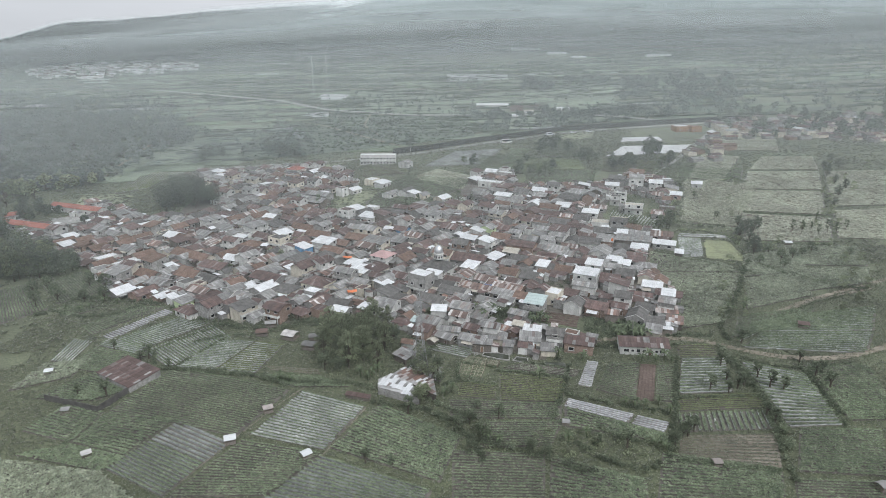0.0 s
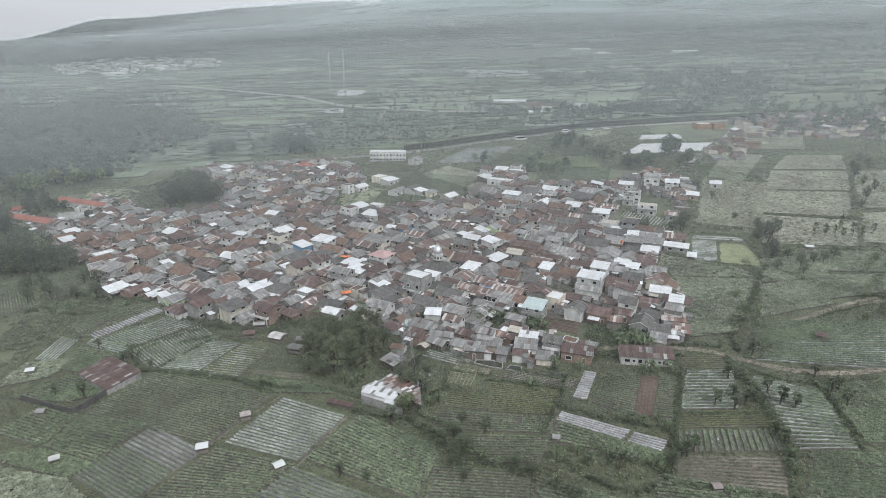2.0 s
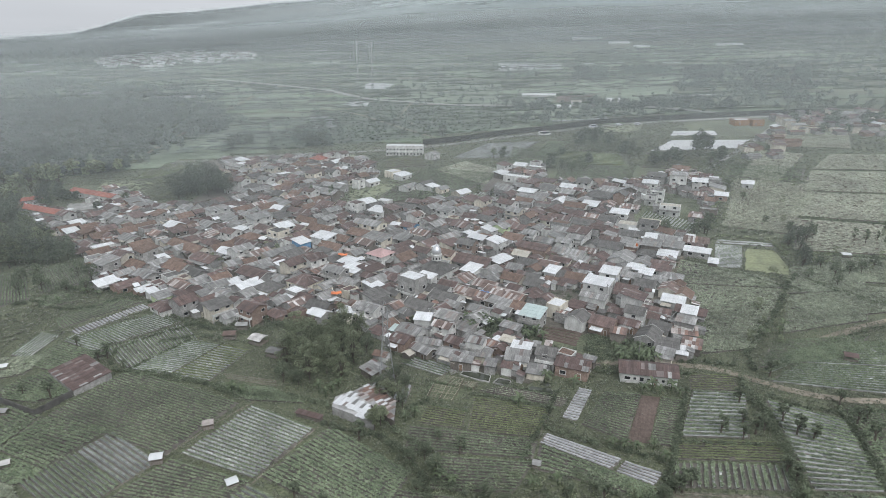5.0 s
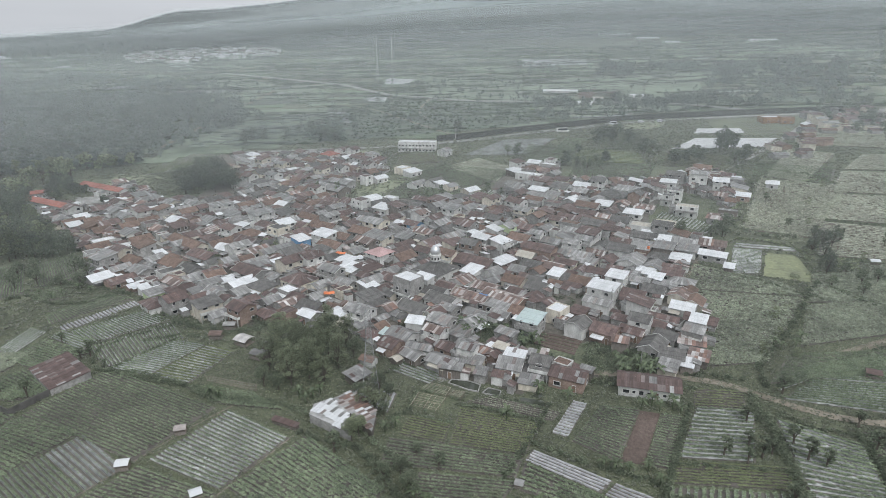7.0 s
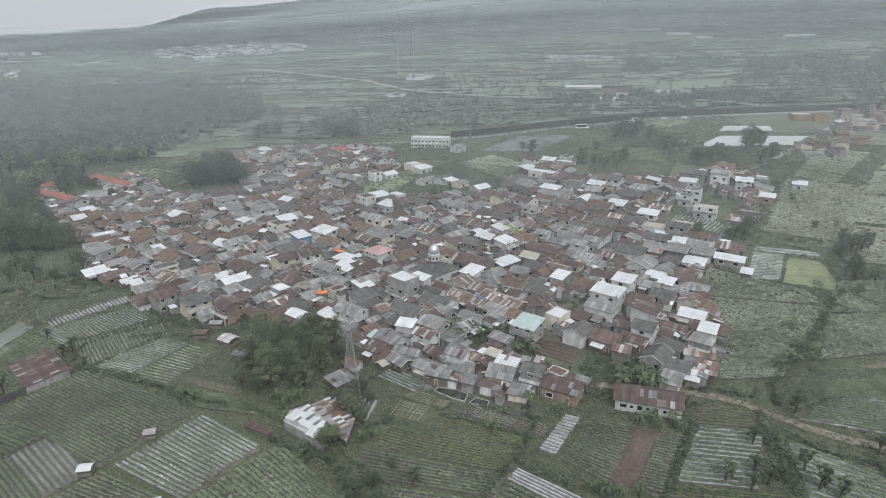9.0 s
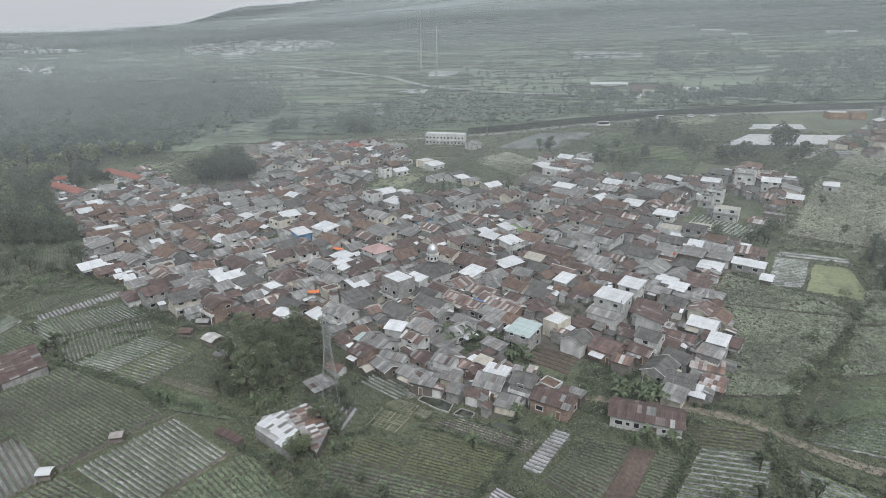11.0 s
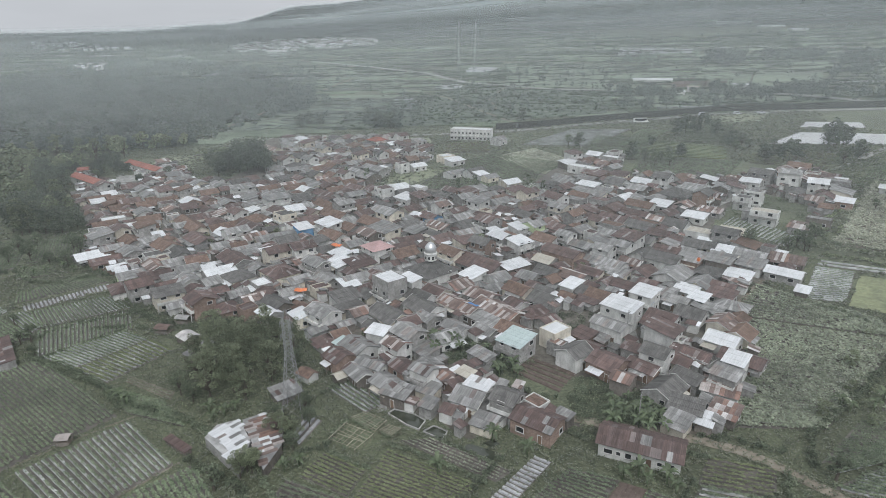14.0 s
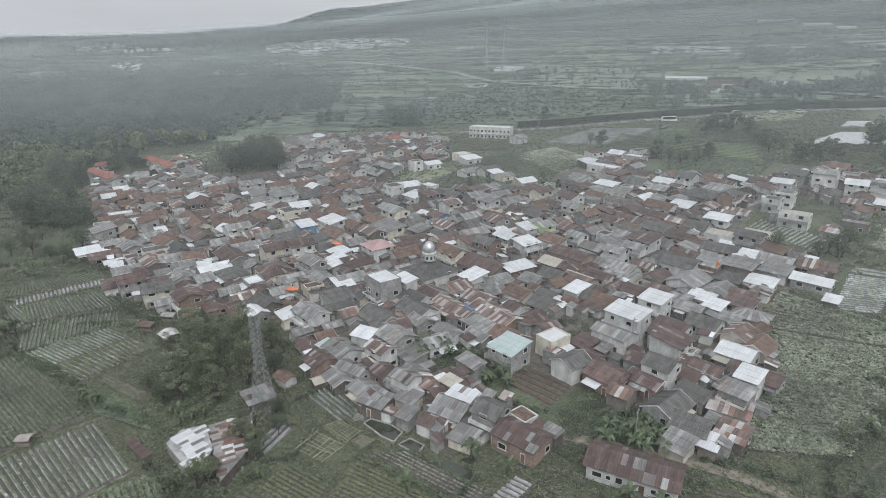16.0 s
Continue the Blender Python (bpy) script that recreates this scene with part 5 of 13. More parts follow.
def lean_tos(lot_poly, gardens, tries, seed):
    """Small sheds, lean-tos and loose sheet roofs that fill the alleys between the houses, joined by material."""
    rng = np.random.default_rng(seed)
    xs, ys = [p[0] for p in lot_poly], [p[1] for p in lot_poly]
    lots = np.array(HOUSE_LOTS)
    ways = np.array(ROAD_POINTS)
    x0, y0 = float(np.mean(xs)), float(np.mean(ys))
    z0 = float(land(x0, y0))
    thing = at_ground("lean_to_sheds", x0, y0, 0, "small lean-to sheds and patched sheet roofs in the alleys", "sheds", "village houses", "stuff")
    roofs = {key: ([], []) for key in ("rust", "zinc", "white", "dark", "rust_bright")}
    walls = {key: ([], []) for key in ("concrete", "plaster_white", "board")}
    done = []
    for x, y in rng.uniform((min(xs), min(ys)), (max(xs), max(ys)), (tries, 2)):
        if not inside(x, y, lot_poly) or any(inside(x, y, q) for q in gardens):
            continue
        dx, dy = x - lots[:, 0], y - lots[:, 1]
        u, v = np.abs(dx * lots[:, 4] + dy * lots[:, 5]), np.abs(-dx * lots[:, 5] + dy * lots[:, 4])
        room = np.maximum(u - lots[:, 2] / 2, v - lots[:, 3] / 2)
        near = int(np.argmin(room))
        if room[near] < 0.7 or room[near] > 4.5 or np.any(np.hypot(x - ways[:, 0], y - ways[:, 1]) < ways[:, 2] + 0.9):
            continue
        w, d = rng.uniform(1.6, 3.6), rng.uniform(1.2, 2.6)
        if any(abs(x - a) + abs(y - b) < 2.4 for a, b in done):
            continue
        done.append((x, y))
        turn = math.atan2(lots[near, 5], lots[near, 4]) + rng.choice([0, 1.5708]) + rng.normal(0, 0.08)
        cs, sn = math.cos(turn), math.sin(turn)
        high, fall = rng.uniform(1.9, 2.7), rng.uniform(0.15, 0.6)
        z = float(land(x, y)) - z0

        def q(a, b, c):
            return (x - x0 + cs * a - sn * b, y - y0 + sn * a + cs * b, z + c)
        wv, wf = walls[rng.choice(list(walls), p=[0.45, 0.35, 0.2])]
        k = len(wv)
        wv += [q(a, b, -0.3) for a, b in ((-w / 2, -d / 2), (w / 2, -d / 2), (w / 2, d / 2), (-w / 2, d / 2))]
        wv += [q(-w / 2, -d / 2, high), q(w / 2, -d / 2, high), q(w / 2, d / 2, high + fall), q(-w / 2, d / 2, high + fall)]
        wf += [(k + i, k + (i + 1) % 4, k + 4 + (i + 1) % 4, k + 4 + i) for i in range(4)]
        e = 0.25
        n = max(2, round((w + 2 * e) / 0.85))
        for i in range(n):
            rv, rf = roofs[rng.choice(list(roofs), p=[0.34, 0.3, 0.12, 0.1, 0.14])] if i == 0 or rng.uniform() < 0.15 else (rv, rf)
            a, b = -w / 2 - e + (w + 2 * e) * i / n, -w / 2 - e + (w + 2 * e) * (i + 1) / n + 0.04
            lift = 0.05 + 0.025 * (i % 2) + rng.uniform(0, 0.03)
            k = len(rv)
            lo, hi = -d / 2 - e * rng.uniform(0.6, 1.6), d / 2 + e
            rv += [q(p, r, high + fall * (r + d / 2) / d + up) for up in (lift, lift + 0.04) for p, r in ((a, lo), (b, lo), (b, hi), (a, hi))]
            rf += [(k + 4, k + 5, k + 6, k + 7), (k + 3, k + 2, k + 1, k), (k, k + 1, k + 5, k + 4), (k + 1, k + 2, k + 6, k + 5), (k + 3, k, k + 4, k + 7)]
    for lot, word in ((walls, "walls"), (roofs, "roofs")):
        for key, (v, f) in lot.items():
            me = mesh_from(word, v, f, M[key])
            uv = me.uv_layers.new(name="sheets")
            if word == "roofs":
                corner = ((0.1, 0.1), (0.9, 0.1), (0.9, 0.9), (0.1, 0.9))
                uv.data.foreach_set("uv", [c for k, loop in enumerate(me.loops) for c in (k // 20 + corner[k % 4][0], 7 * (k // 20) + corner[k % 4][1])])
            part(word, me, thing)["kind"] = "stuff"
    return thing


def awning(x, y, z, w, d, yaw, mat, label):
    """A sagging sheet of plastic on four thin poles above a roof or yard."""
    thing = new("tarpaulin")
    thing.matrix_world = pose(x, y, z, 0, 0, yaw)
    tagged(thing, label, "tarpaulin", "tarpaulins")
    n, v, f = 6, [], []
    for j in range(n + 1):
        for i in range(n + 1):
            a, b = i / n - 0.5, j / n - 0.5
            v.append((a * w, b * d, 0.35 * (1 - 4 * b * b) - 0.12 * math.cos(a * 9)))
    f = [(j * (n + 1) + i, j * (n + 1) + i + 1, (j + 1) * (n + 1) + i + 1, (j + 1) * (n + 1) + i) for j in range(n) for i in range(n)]
    part("sheet", mesh_from("sheet", v, f, M[mat], smooth=True), thing)
    for sx in (-1, 1):
        for sy in (-1, 1):
            pv, pf = [], []
            limb(pv, pf, (sx * w * 0.48, sy * d * 0.48, -3.6), (sx * w * 0.48, sy * d * 0.48, -0.05), 0.04, 0.04, 5)
            part("pole", mesh_from("pole", pv, pf, M["wood"]), thing)
    return thing


# ---- roads, paths and yards ----
VILLAGE = [(-200.5, 284.7), (-152.4, 250.7), (-129.5, 224.9), (-115.0, 221.7), (-104.3, 213.7), (-90.9, 203.6), (-71.3, 201.5), (-55.6, 198.0), (-40.2, 205.6), (-23.8, 202.3), (-8.7, 183.7), (-3.2, 186.8), (8.0, 174.1), (15.3, 174.0), (20.9, 174.8), (31.4, 169.4), (39.0, 177.5), (48.6, 179.0), (59.5, 180.6), (77.0, 183.2), (83.8, 194.3), (87.3, 215.7), (85.5, 222.3), (85.7, 237.8), (90.2, 258.4), (102.2, 262.2), (105.7, 278.2)]
VILLAGE += [(89.0, 288.0), (111.8, 306.3), (139.1, 351.2), (136.0, 379.5), (117.8, 400.6), (77.5, 386.8), (40.7, 402.8), (16.1, 383.4), (6.1, 336.5), (-16.3, 349.2), (-36.7, 358.0), (-41.1, 328.2), (-65.8, 330.9), (-68.1, 356.0), (-55.3, 379.3), (-67.9, 411.1), (-108.5, 428.8), (-135.1, 415.6), (-190.2, 425.9), (-149.5, 367.9), (-148.5, 324.5), (-167.6, 328.0), (-206.7, 352.5), (-213.4, 319.5), (-247.7, 327.2)]
lay("village_yard", VILLAGE, M["yard"], 0.05, 12, "trodden earth and paving between the houses", "yard")
ribbon("road", [(38.1, 183.4), (52.6, 180.3), (61.7, 181.8), (74.3, 181.6), (81.6, 181.4), (86.4, 180.2), (91.3, 175.0), (96.2, 170.4), (103.9, 166.6), (114.8, 165.7), (126.7, 167.6), (145.1, 175.0)], 2.5, M["track"], 0.3, "pale dirt lane round the vegetable plots", "road")
ribbon("road", [(114.3, 195.6), (123.7, 201.3), (137.8, 209.0), (154.6, 215.0), (178.5, 225.4)], 1.9, M["track"], 0.25, "pale dirt lane between the plots", "road")
ribbon("road", [(11.1, 173.4), (-3.4, 193.4), (-18.6, 208.5), (-39.3, 221.9), (-58.2, 226.4), (-78.4, 231.1), (-98.0, 242.0), (-115.1, 254.7), (-148.2, 278.0), (-173.5, 291.2), (-198.5, 301.8)], 2.6, M["asphalt"], 0.12, "narrow grey village street", "road")
ribbon("road", [(67.4, 191.9), (62.9, 205.8), (58.6, 226.2), (55.1, 252.0), (49.4, 277.9), (40.2, 296.1), (32.4, 309.6), (23.4, 329.0), (4.9, 345.8), (-18.2, 359.2), (-40.6, 374.3)], 2.6, M["asphalt"], 0.125, "narrow grey village street", "road")
ribbon("road", [(-11.4, 215.2), (-8.8, 234.8), (-3.0, 245.2), (14.7, 252.3), (34.1, 276.4), (51.7, 284.2), (65.8, 298.5), (78.0, 317.5), (94.8, 343.4), (111.0, 362.9), (124.5, 376.7), (138.6, 390.3), (160.9, 421.0), (181.3, 449.0), (213.8, 498.6), (238.3, 538.1)], 3.4, M["asphalt"], 0.13, "pale concrete street leaving the village", "road")
ribbon("road", [(82.3, 213.3), (81.5, 233.2), (88.1, 246.7), (94.9, 261.4)], 2.0, M["track"], 0.14, "reddish footpath beside a vegetable plot", "road")
ribbon("road", [(-226.7, 415.0), (-181.8, 426.2), (-139.3, 434.1), (-95.9, 438.8), (-66.0, 446.2), (-36.3, 455.4), (-6.7, 468.2), (23.4, 487.2), (57.6, 503.2), (96.6, 524.0), (142.4, 536.8), (204.3, 549.5), (271.8, 559.7)], 5.5, M["asphalt"], 0.3, "grey main road along the foot of the slope", "road")
ribbon("road", [(-518.4, 953.1), (-397.6, 856.0), (-276.6, 795.0), (-187.3, 724.9), (-117.3, 662.3), (-48.8, 634.8), (8.9, 610.2), (89.9, 555.1)], 5.0, M["track"], 0.3, "pale road across the far slope", "road")
ribbon("path", [(109.5, 194.2), (121.2, 198.1), (132.5, 203.8), (147.4, 210.0), (163.8, 216.4)], 1.6, M["track"], 0.13, "narrow dirt path", "path")
ribbon("path", [(-62.4, 119.2), (-54.1, 135.6), (-43.5, 155.6), (-38.8, 160.2)], 0.5, M["soil_dry"], 0.13, "narrow dirt path", "path")
ribbon("path", [(-33.3, 120.7), (-28.0, 132.7), (-21.0, 148.1)], 0.5, M["soil_dry"], 0.13, "narrow dirt path", "path")

# ---- vegetable plots ----
SILVER_ROWS = "plot of leafy plants on silver plastic mulch"
GREY_ROWS = "plot of dark leafy rows on dusty grey plastic"
field([(-63.5, 114.6), (-39.9, 114.4), (-30.2, 128.5), (-52.2, 134.4)], "rows")
field([(-72.3, 143.2), (-54.3, 133.3), (-58.6, 125.7), (-76.7, 135.3)], "grey", 0, "plot with dusty grey plastic mulch rows")
field([(-76.7, 135.1), (-58.7, 125.5), (-64.3, 114.6), (-82.8, 124.4)], "dusk", 0, GREY_ROWS)
field([(-96.5, 134.5), (-80.2, 128.9), (-73.2, 143.2), (-94.0, 147.2)], "cabbage")
field([(-93.9, 147.9), (-54.1, 135.6), (-44.8, 156.1), (-84.4, 169.7)], "rows")
field([(-100.9, 112.4), (-68.5, 112.2), (-82.3, 122.7), (-113.3, 128.8)], "broad")
field([(-85.2, 170.2), (-70.9, 167.7), (-63.4, 185.0), (-74.2, 187.1)], "pale_rows", 0, SILVER_ROWS)
field([(-70.7, 167.7), (-57.5, 165.5), (-52.8, 182.1), (-63.2, 185.0)], "striped", 0, "plot of yellowish plants in pale plastic rows")
field([(-59.5, 164.5), (-38.0, 163.0), (-27.3, 157.0), (-43.4, 157.4)], "rows")
field([(-55.3, 169.7), (-38.9, 167.2), (-37.4, 164.0), (-53.4, 167.1)], "fallow", 0, "bare brown strip of dry soil")
field([(-85.9, 169.4), (-72.0, 188.1), (-82.4, 198.1), (-99.1, 180.3)], "pale_rows", 1, SILVER_ROWS)
field([(-100.2, 181.2), (-83.3, 199.1), (-96.8, 204.5), (-112.7, 188.8)], "pale_rows", 1, SILVER_ROWS)
field([(-122.8, 191.9), (-105.6, 212.6), (-119.5, 214.5), (-129.2, 197.8)], "rows", 1)
field([(-127.0, 175.1), (-119.8, 173.6), (-119.8, 187.6), (-127.6, 190.1)], "mulch", 1, SILVER_ROWS)
field([(-116.7, 184.8), (-98.9, 177.9), (-100.0, 184.1), (-115.2, 189.0)], "mulch", 0, SILVER_ROWS)
field([(-119.9, 171.0), (-105.5, 166.8), (-96.1, 177.2), (-116.2, 183.3)], "cabbage")
field([(-129.9, 157.9), (-114.4, 165.2), (-113.4, 176.2), (-127.6, 172.8)], "broad")
field([(-162.6, 200.0), (-150.7, 213.1), (-173.7, 239.0), (-185.3, 231.0)], "rows", 1)
field([(-150.1, 217.9), (-134.9, 231.4), (-155.7, 250.9), (-168.6, 237.1)], "rows", 1)
field([(-140.4, 205.9), (-130.3, 212.4), (-139.7, 221.0), (-147.6, 213.0)], "rows")
field([(-28.6, 130.3), (-0.7, 117.5), (4.8, 133.7), (-18.0, 148.5)], "cabbage")
field([(-30.5, 127.9), (-2.3, 115.0), (-7.0, 104.9), (-42.7, 112.8)], "dusk", 0, GREY_ROWS)
field([(43.7, 153.1), (53.4, 147.4), (60.4, 166.4), (51.3, 166.9)], "rows")
field([(53.6, 147.4), (58.7, 147.3), (65.1, 165.4), (60.5, 166.1)], "bare", 1, "bare strip of red-brown turned soil")
field([(59.0, 147.3), (64.3, 146.2), (70.2, 164.4), (65.4, 165.4)], "rows")
field([(66.4, 150.2), (82.2, 150.4), (87.5, 168.7), (74.1, 169.0)], "mulch_fine", 0, SILVER_ROWS)
field([(60.8, 133.6), (85.6, 134.3), (87.0, 142.0), (62.8, 141.2)], "mulch_fine", 1, SILVER_ROWS)
field([(57.1, 124.1), (80.1, 120.3), (85.3, 132.6), (60.8, 132.7)], "fallow", 0, "dry fallow plot with sparse brown weeds")
field([(89.4, 134.7), (103.8, 135.1), (107.0, 158.5), (91.2, 166.4)], "mulch_fine", 0, SILVER_ROWS)
field([(-50.9, 136.4), (-29.8, 129.6), (-21.4, 147.2), (-41.2, 155.7)], "mulch", 0, SILVER_ROWS)
field([(-113.2, 139.6), (-96.9, 134.2), (-94.5, 147.2), (-107.4, 152.0)], "cabbage")
field([(-109.3, 130.1), (-83.1, 123.4), (-79.2, 128.3), (-96.6, 133.8)], "cabbage")
field([(-118.6, 191.0), (-114.0, 188.3), (-100.6, 208.5), (-105.0, 211.4)], "strips", 0, "strip of white covered seed beds")
field([(-119.3, 154.3), (-100.4, 152.5), (-90.2, 159.5), (-107.8, 168.8)], "cabbage")
field([(3.8, 151.2), (5.2, 158.3), (15.3, 156.0), (15.0, 149.0)], "young", 1, "plot of pale young seedlings in rows")
field([(16.0, 148.9), (17.0, 162.5), (36.5, 158.3), (33.4, 147.3)], "young", 1, "plot of pale young seedlings in rows")
field([(18.0, 165.4), (24.0, 167.9), (41.5, 163.4), (39.4, 159.8)], "dotted", 1, "plot of small pale seedlings on dark soil")
field([(2.0, 141.3), (31.6, 140.1), (33.0, 146.4), (1.9, 150.0)], "rows", 0)
field([(8.6, 129.1), (27.3, 129.5), (31.9, 139.1), (11.0, 139.7)], "rows", 0)
field([(31.8, 136.9), (57.7, 129.4), (56.7, 133.1), (33.4, 145.2)], "cabbage")
field([(33.2, 145.8), (49.0, 137.9), (51.8, 141.6), (35.1, 149.5)], "thin", 0, "long white covered seed beds in a plot")
field([(49.5, 137.5), (57.1, 133.6), (59.8, 137.8), (52.2, 141.2)], "thin", 0, "long white covered seed beds in a plot")
field([(39.2, 155.5), (42.9, 154.3), (48.2, 167.6), (44.8, 168.6)], "strips", 0, "strip of white covered seed beds")
field([(63.3, 142.2), (87.8, 142.9), (88.0, 149.7), (65.2, 149.1)], "young", 0, "plot of pale young seedlings in rows")
field([(73.6, 169.2), (85.8, 169.1), (86.9, 176.7), (75.3, 176.8)], "yellow", 0, "small plot of yellowing vegetables")
field([(106.2, 136.9), (119.4, 136.7), (128.1, 162.8), (108.9, 163.4)], "cabbage")
field([(95.2, 174.4), (131.7, 168.8), (143.0, 182.6), (105.9, 183.7)], "mulch_fine", 0, SILVER_ROWS)
field([(95.8, 177.9), (105.7, 184.3), (129.3, 197.6), (106.2, 190.1)], "mulch_fine", 0, SILVER_ROWS)
field([(106.2, 184.3), (143.3, 183.2), (155.9, 200.9), (124.9, 195.4)], "mulch_fine", 0, SILVER_ROWS)
field([(80.4, 187.2), (97.6, 191.1), (121.4, 231.8), (87.5, 235.0)], "broad", 0)
field([(84.7, 236.0), (121.6, 233.2), (119.9, 242.3), (92.4, 257.9)], "broad", 0)
field([(103.7, 251.2), (114.3, 251.4), (121.6, 273.3), (111.0, 275.2)], "sheeted", 0, SILVER_ROWS)
field([(111.4, 276.5), (133.4, 272.8), (135.1, 277.3), (114.1, 281.2)], "sheeted", 0, SILVER_ROWS)
field([(154.2, 311.8), (196.9, 302.1), (219.1, 342.4), (174.0, 348.1)], "pale", 0, "broad plot of pale green cabbages")
field([(175.9, 351.2), (220.7, 345.4), (241.0, 385.1), (197.4, 388.8)], "pale", 0, "broad plot of pale green cabbages")
field([(199.6, 392.5), (243.2, 388.7), (259.0, 424.3), (223.8, 425.8)], "pale", 0, "broad plot of pale green cabbages")
field([(139.8, 269.1), (178.4, 264.6), (196.8, 297.6), (156.3, 306.9)], "pale", 0, "broad plot of pale green cabbages")
field([(147.3, 263.1), (185.1, 257.8), (176.3, 236.7), (134.3, 241.0)], "broad", 0)
field([(116.2, 209.1), (166.4, 220.6), (174.8, 234.3), (131.0, 235.9)], "broad", 0)
field([(183.3, 269.4), (218.1, 263.8), (246.6, 311.3), (203.6, 307.5)], "pale", 0, "broad plot of pale green cabbages")
field([(208.1, 315.6), (249.3, 315.3), (284.4, 383.8), (244.0, 385.0)], "pale", 0, "broad plot of pale green cabbages")
field([(94.7, 180.8), (123.1, 187.8), (134.0, 201.0), (104.3, 195.9)], "rows", 0)
field([(109.2, 200.6), (138.3, 210.4), (147.6, 230.6), (120.1, 226.9)], "broad", 0)
field([(120.8, 228.8), (148.5, 232.4), (159.0, 255.2), (131.2, 251.9)], "broad", 0)
field([(155.0, 378.6), (170.5, 366.0), (209.5, 426.9), (188.1, 439.3)], "pale", 0, "broad plot of pale green cabbages")
field([(19.6, 400.5), (53.5, 396.0), (59.3, 434.8), (27.1, 452.1)], "rows", 0)
field([(104.0, 397.5), (137.2, 390.2), (149.1, 419.2), (114.2, 433.9)], "yellow", 0)
field([(-206.4, 370.8), (-190.4, 382.0), (-180.9, 424.6), (-217.9, 424.9)], "striped", 1, "terraced plot of pale rows")
field([(200.1, 449.6), (244.2, 441.3), (265.1, 486.9), (225.4, 493.3)], "pale", 0, "broad plot of pale green cabbages")
field([(2.0, 109.0), (22.4, 108.5), (25.2, 126.5), (2.3, 128.8)], "rows", 0)
field([(23.2, 108.5), (44.9, 107.4), (47.2, 116.9), (26.5, 125.9)], "cabbage")
field([(46.5, 107.9), (74.4, 106.7), (79.9, 119.6), (53.9, 126.3)], "cabbage")
field([(76.8, 106.6), (103.0, 105.3), (109.5, 114.1), (80.9, 116.6)], "rows", 0)
field([(83.0, 118.8), (102.8, 116.4), (112.0, 133.0), (91.9, 134.3)], "cabbage")
field([(34.1, 194.9), (46.1, 189.6), (48.8, 198.4), (36.8, 202.7)], "tilled", 0, "tilled red-brown garden plot in rows")
field([(-5.5, 177.7), (7.8, 171.6), (10.4, 176.0), (-0.5, 181.8)], "pale_rows", 0, SILVER_ROWS)
field([(-4.5, 160.2), (-0.6, 158.6), (0.0, 167.0), (-4.4, 167.1)], "cover", 1, "strip of white covered seed beds")
field([(91.3, 318.0), (111.7, 300.9), (104.4, 289.5), (86.8, 308.7)], "wide_mulch", 1, SILVER_ROWS)
field([(80.5, 296.2), (90.3, 287.2), (93.7, 294.1), (84.3, 303.1)], "wide_mulch", 1, SILVER_ROWS)
field([(120.1, 296.0), (145.3, 286.8), (189.1, 359.2), (150.6, 372.3)], "scrub", 0, "tall pale creeping vegetables on trellises")
field([(-45.2, 332.5), (-15.2, 328.5), (2.0, 345.6), (-40.9, 362.0)], "rows", 0)
field([(3.3, 336.3), (23.4, 329.0), (30.6, 344.9), (7.4, 348.9)], "mulch", 1, SILVER_ROWS)
field([(-45.7, 368.3), (1.4, 350.5), (22.4, 383.7), (-25.8, 399.5)], "rows", 0)
field([(-21.2, 393.4), (-3.8, 413.9), (18.3, 395.4), (12.0, 361.2)], "pale", 0)
field([(-14.1, 421.9), (27.1, 424.7), (46.0, 470.2), (8.8, 465.3)], "grey", 0, "stony grey plot")
field([(54.6, 406.5), (96.2, 402.5), (97.4, 430.8), (58.9, 438.5)], "terrace", 0, "terraced plot of grass banks and dark rows")
field([(71.5, 440.6), (102.4, 440.0), (106.0, 487.7), (76.7, 489.5)], "rows", 0)
field([(41.6, 425.9), (53.4, 428.3), (68.8, 466.5), (52.4, 470.0)], "cabbage")
field([(-53.5, 398.2), (-26.5, 403.4), (-34.7, 426.9), (-55.9, 421.7)], "yellow", 0)

lay("meadow", [(-67.1, 326.2), (-54.9, 325.3), (-47.1, 339.1), (-37.7, 362.2), (-51.6, 365.7), (-64.3, 354.1)], M["grass"], 0.12, 10, "short grassy meadow among the houses", "meadow")
lay("meadow", [(114.3, 249.2), (130.7, 244.6), (132.4, 269.0), (121.9, 270.8)], M["hay_grass"], 0.12, 10, "mown yellow-green meadow", "meadow")
lay("meadow", [(-216.9, 346.1), (-181.3, 342.9), (-193.3, 371.5), (-225.4, 372.3)], M["grass"], 0.12, 10, "grassy clearing by the school", "meadow")
lay("meadow", [(72.4, 489.7), (121.9, 501.6), (131.7, 532.4), (81.5, 511.4)], M["grass"], 0.14, 12, "bright grassy strip below the main road", "meadow")
lay("meadow", [(-102.9, 413.9), (-62.8, 412.7), (-74.3, 433.1), (-106.8, 435.2)], M["grass"], 0.14, 12, "yellowish grass behind the houses", "meadow")
field([(117.7, 439.4), (174.7, 444.1), (192.5, 469.3), (138.1, 469.4)], "plastic", 0, "broad bed under pale grey plastic")
field([(140.7, 484.8), (175.7, 486.2), (176.9, 500.7), (146.8, 500.9)], "plastic", 0, "long bed under bright white plastic")
field([(148.9, 379.7), (181.5, 363.1), (197.4, 395.4), (157.0, 404.1)], "rows", 0)
field([(49.7, 369.7), (93.6, 369.6), (102.4, 399.1), (55.4, 407.6)], "rows", 0)
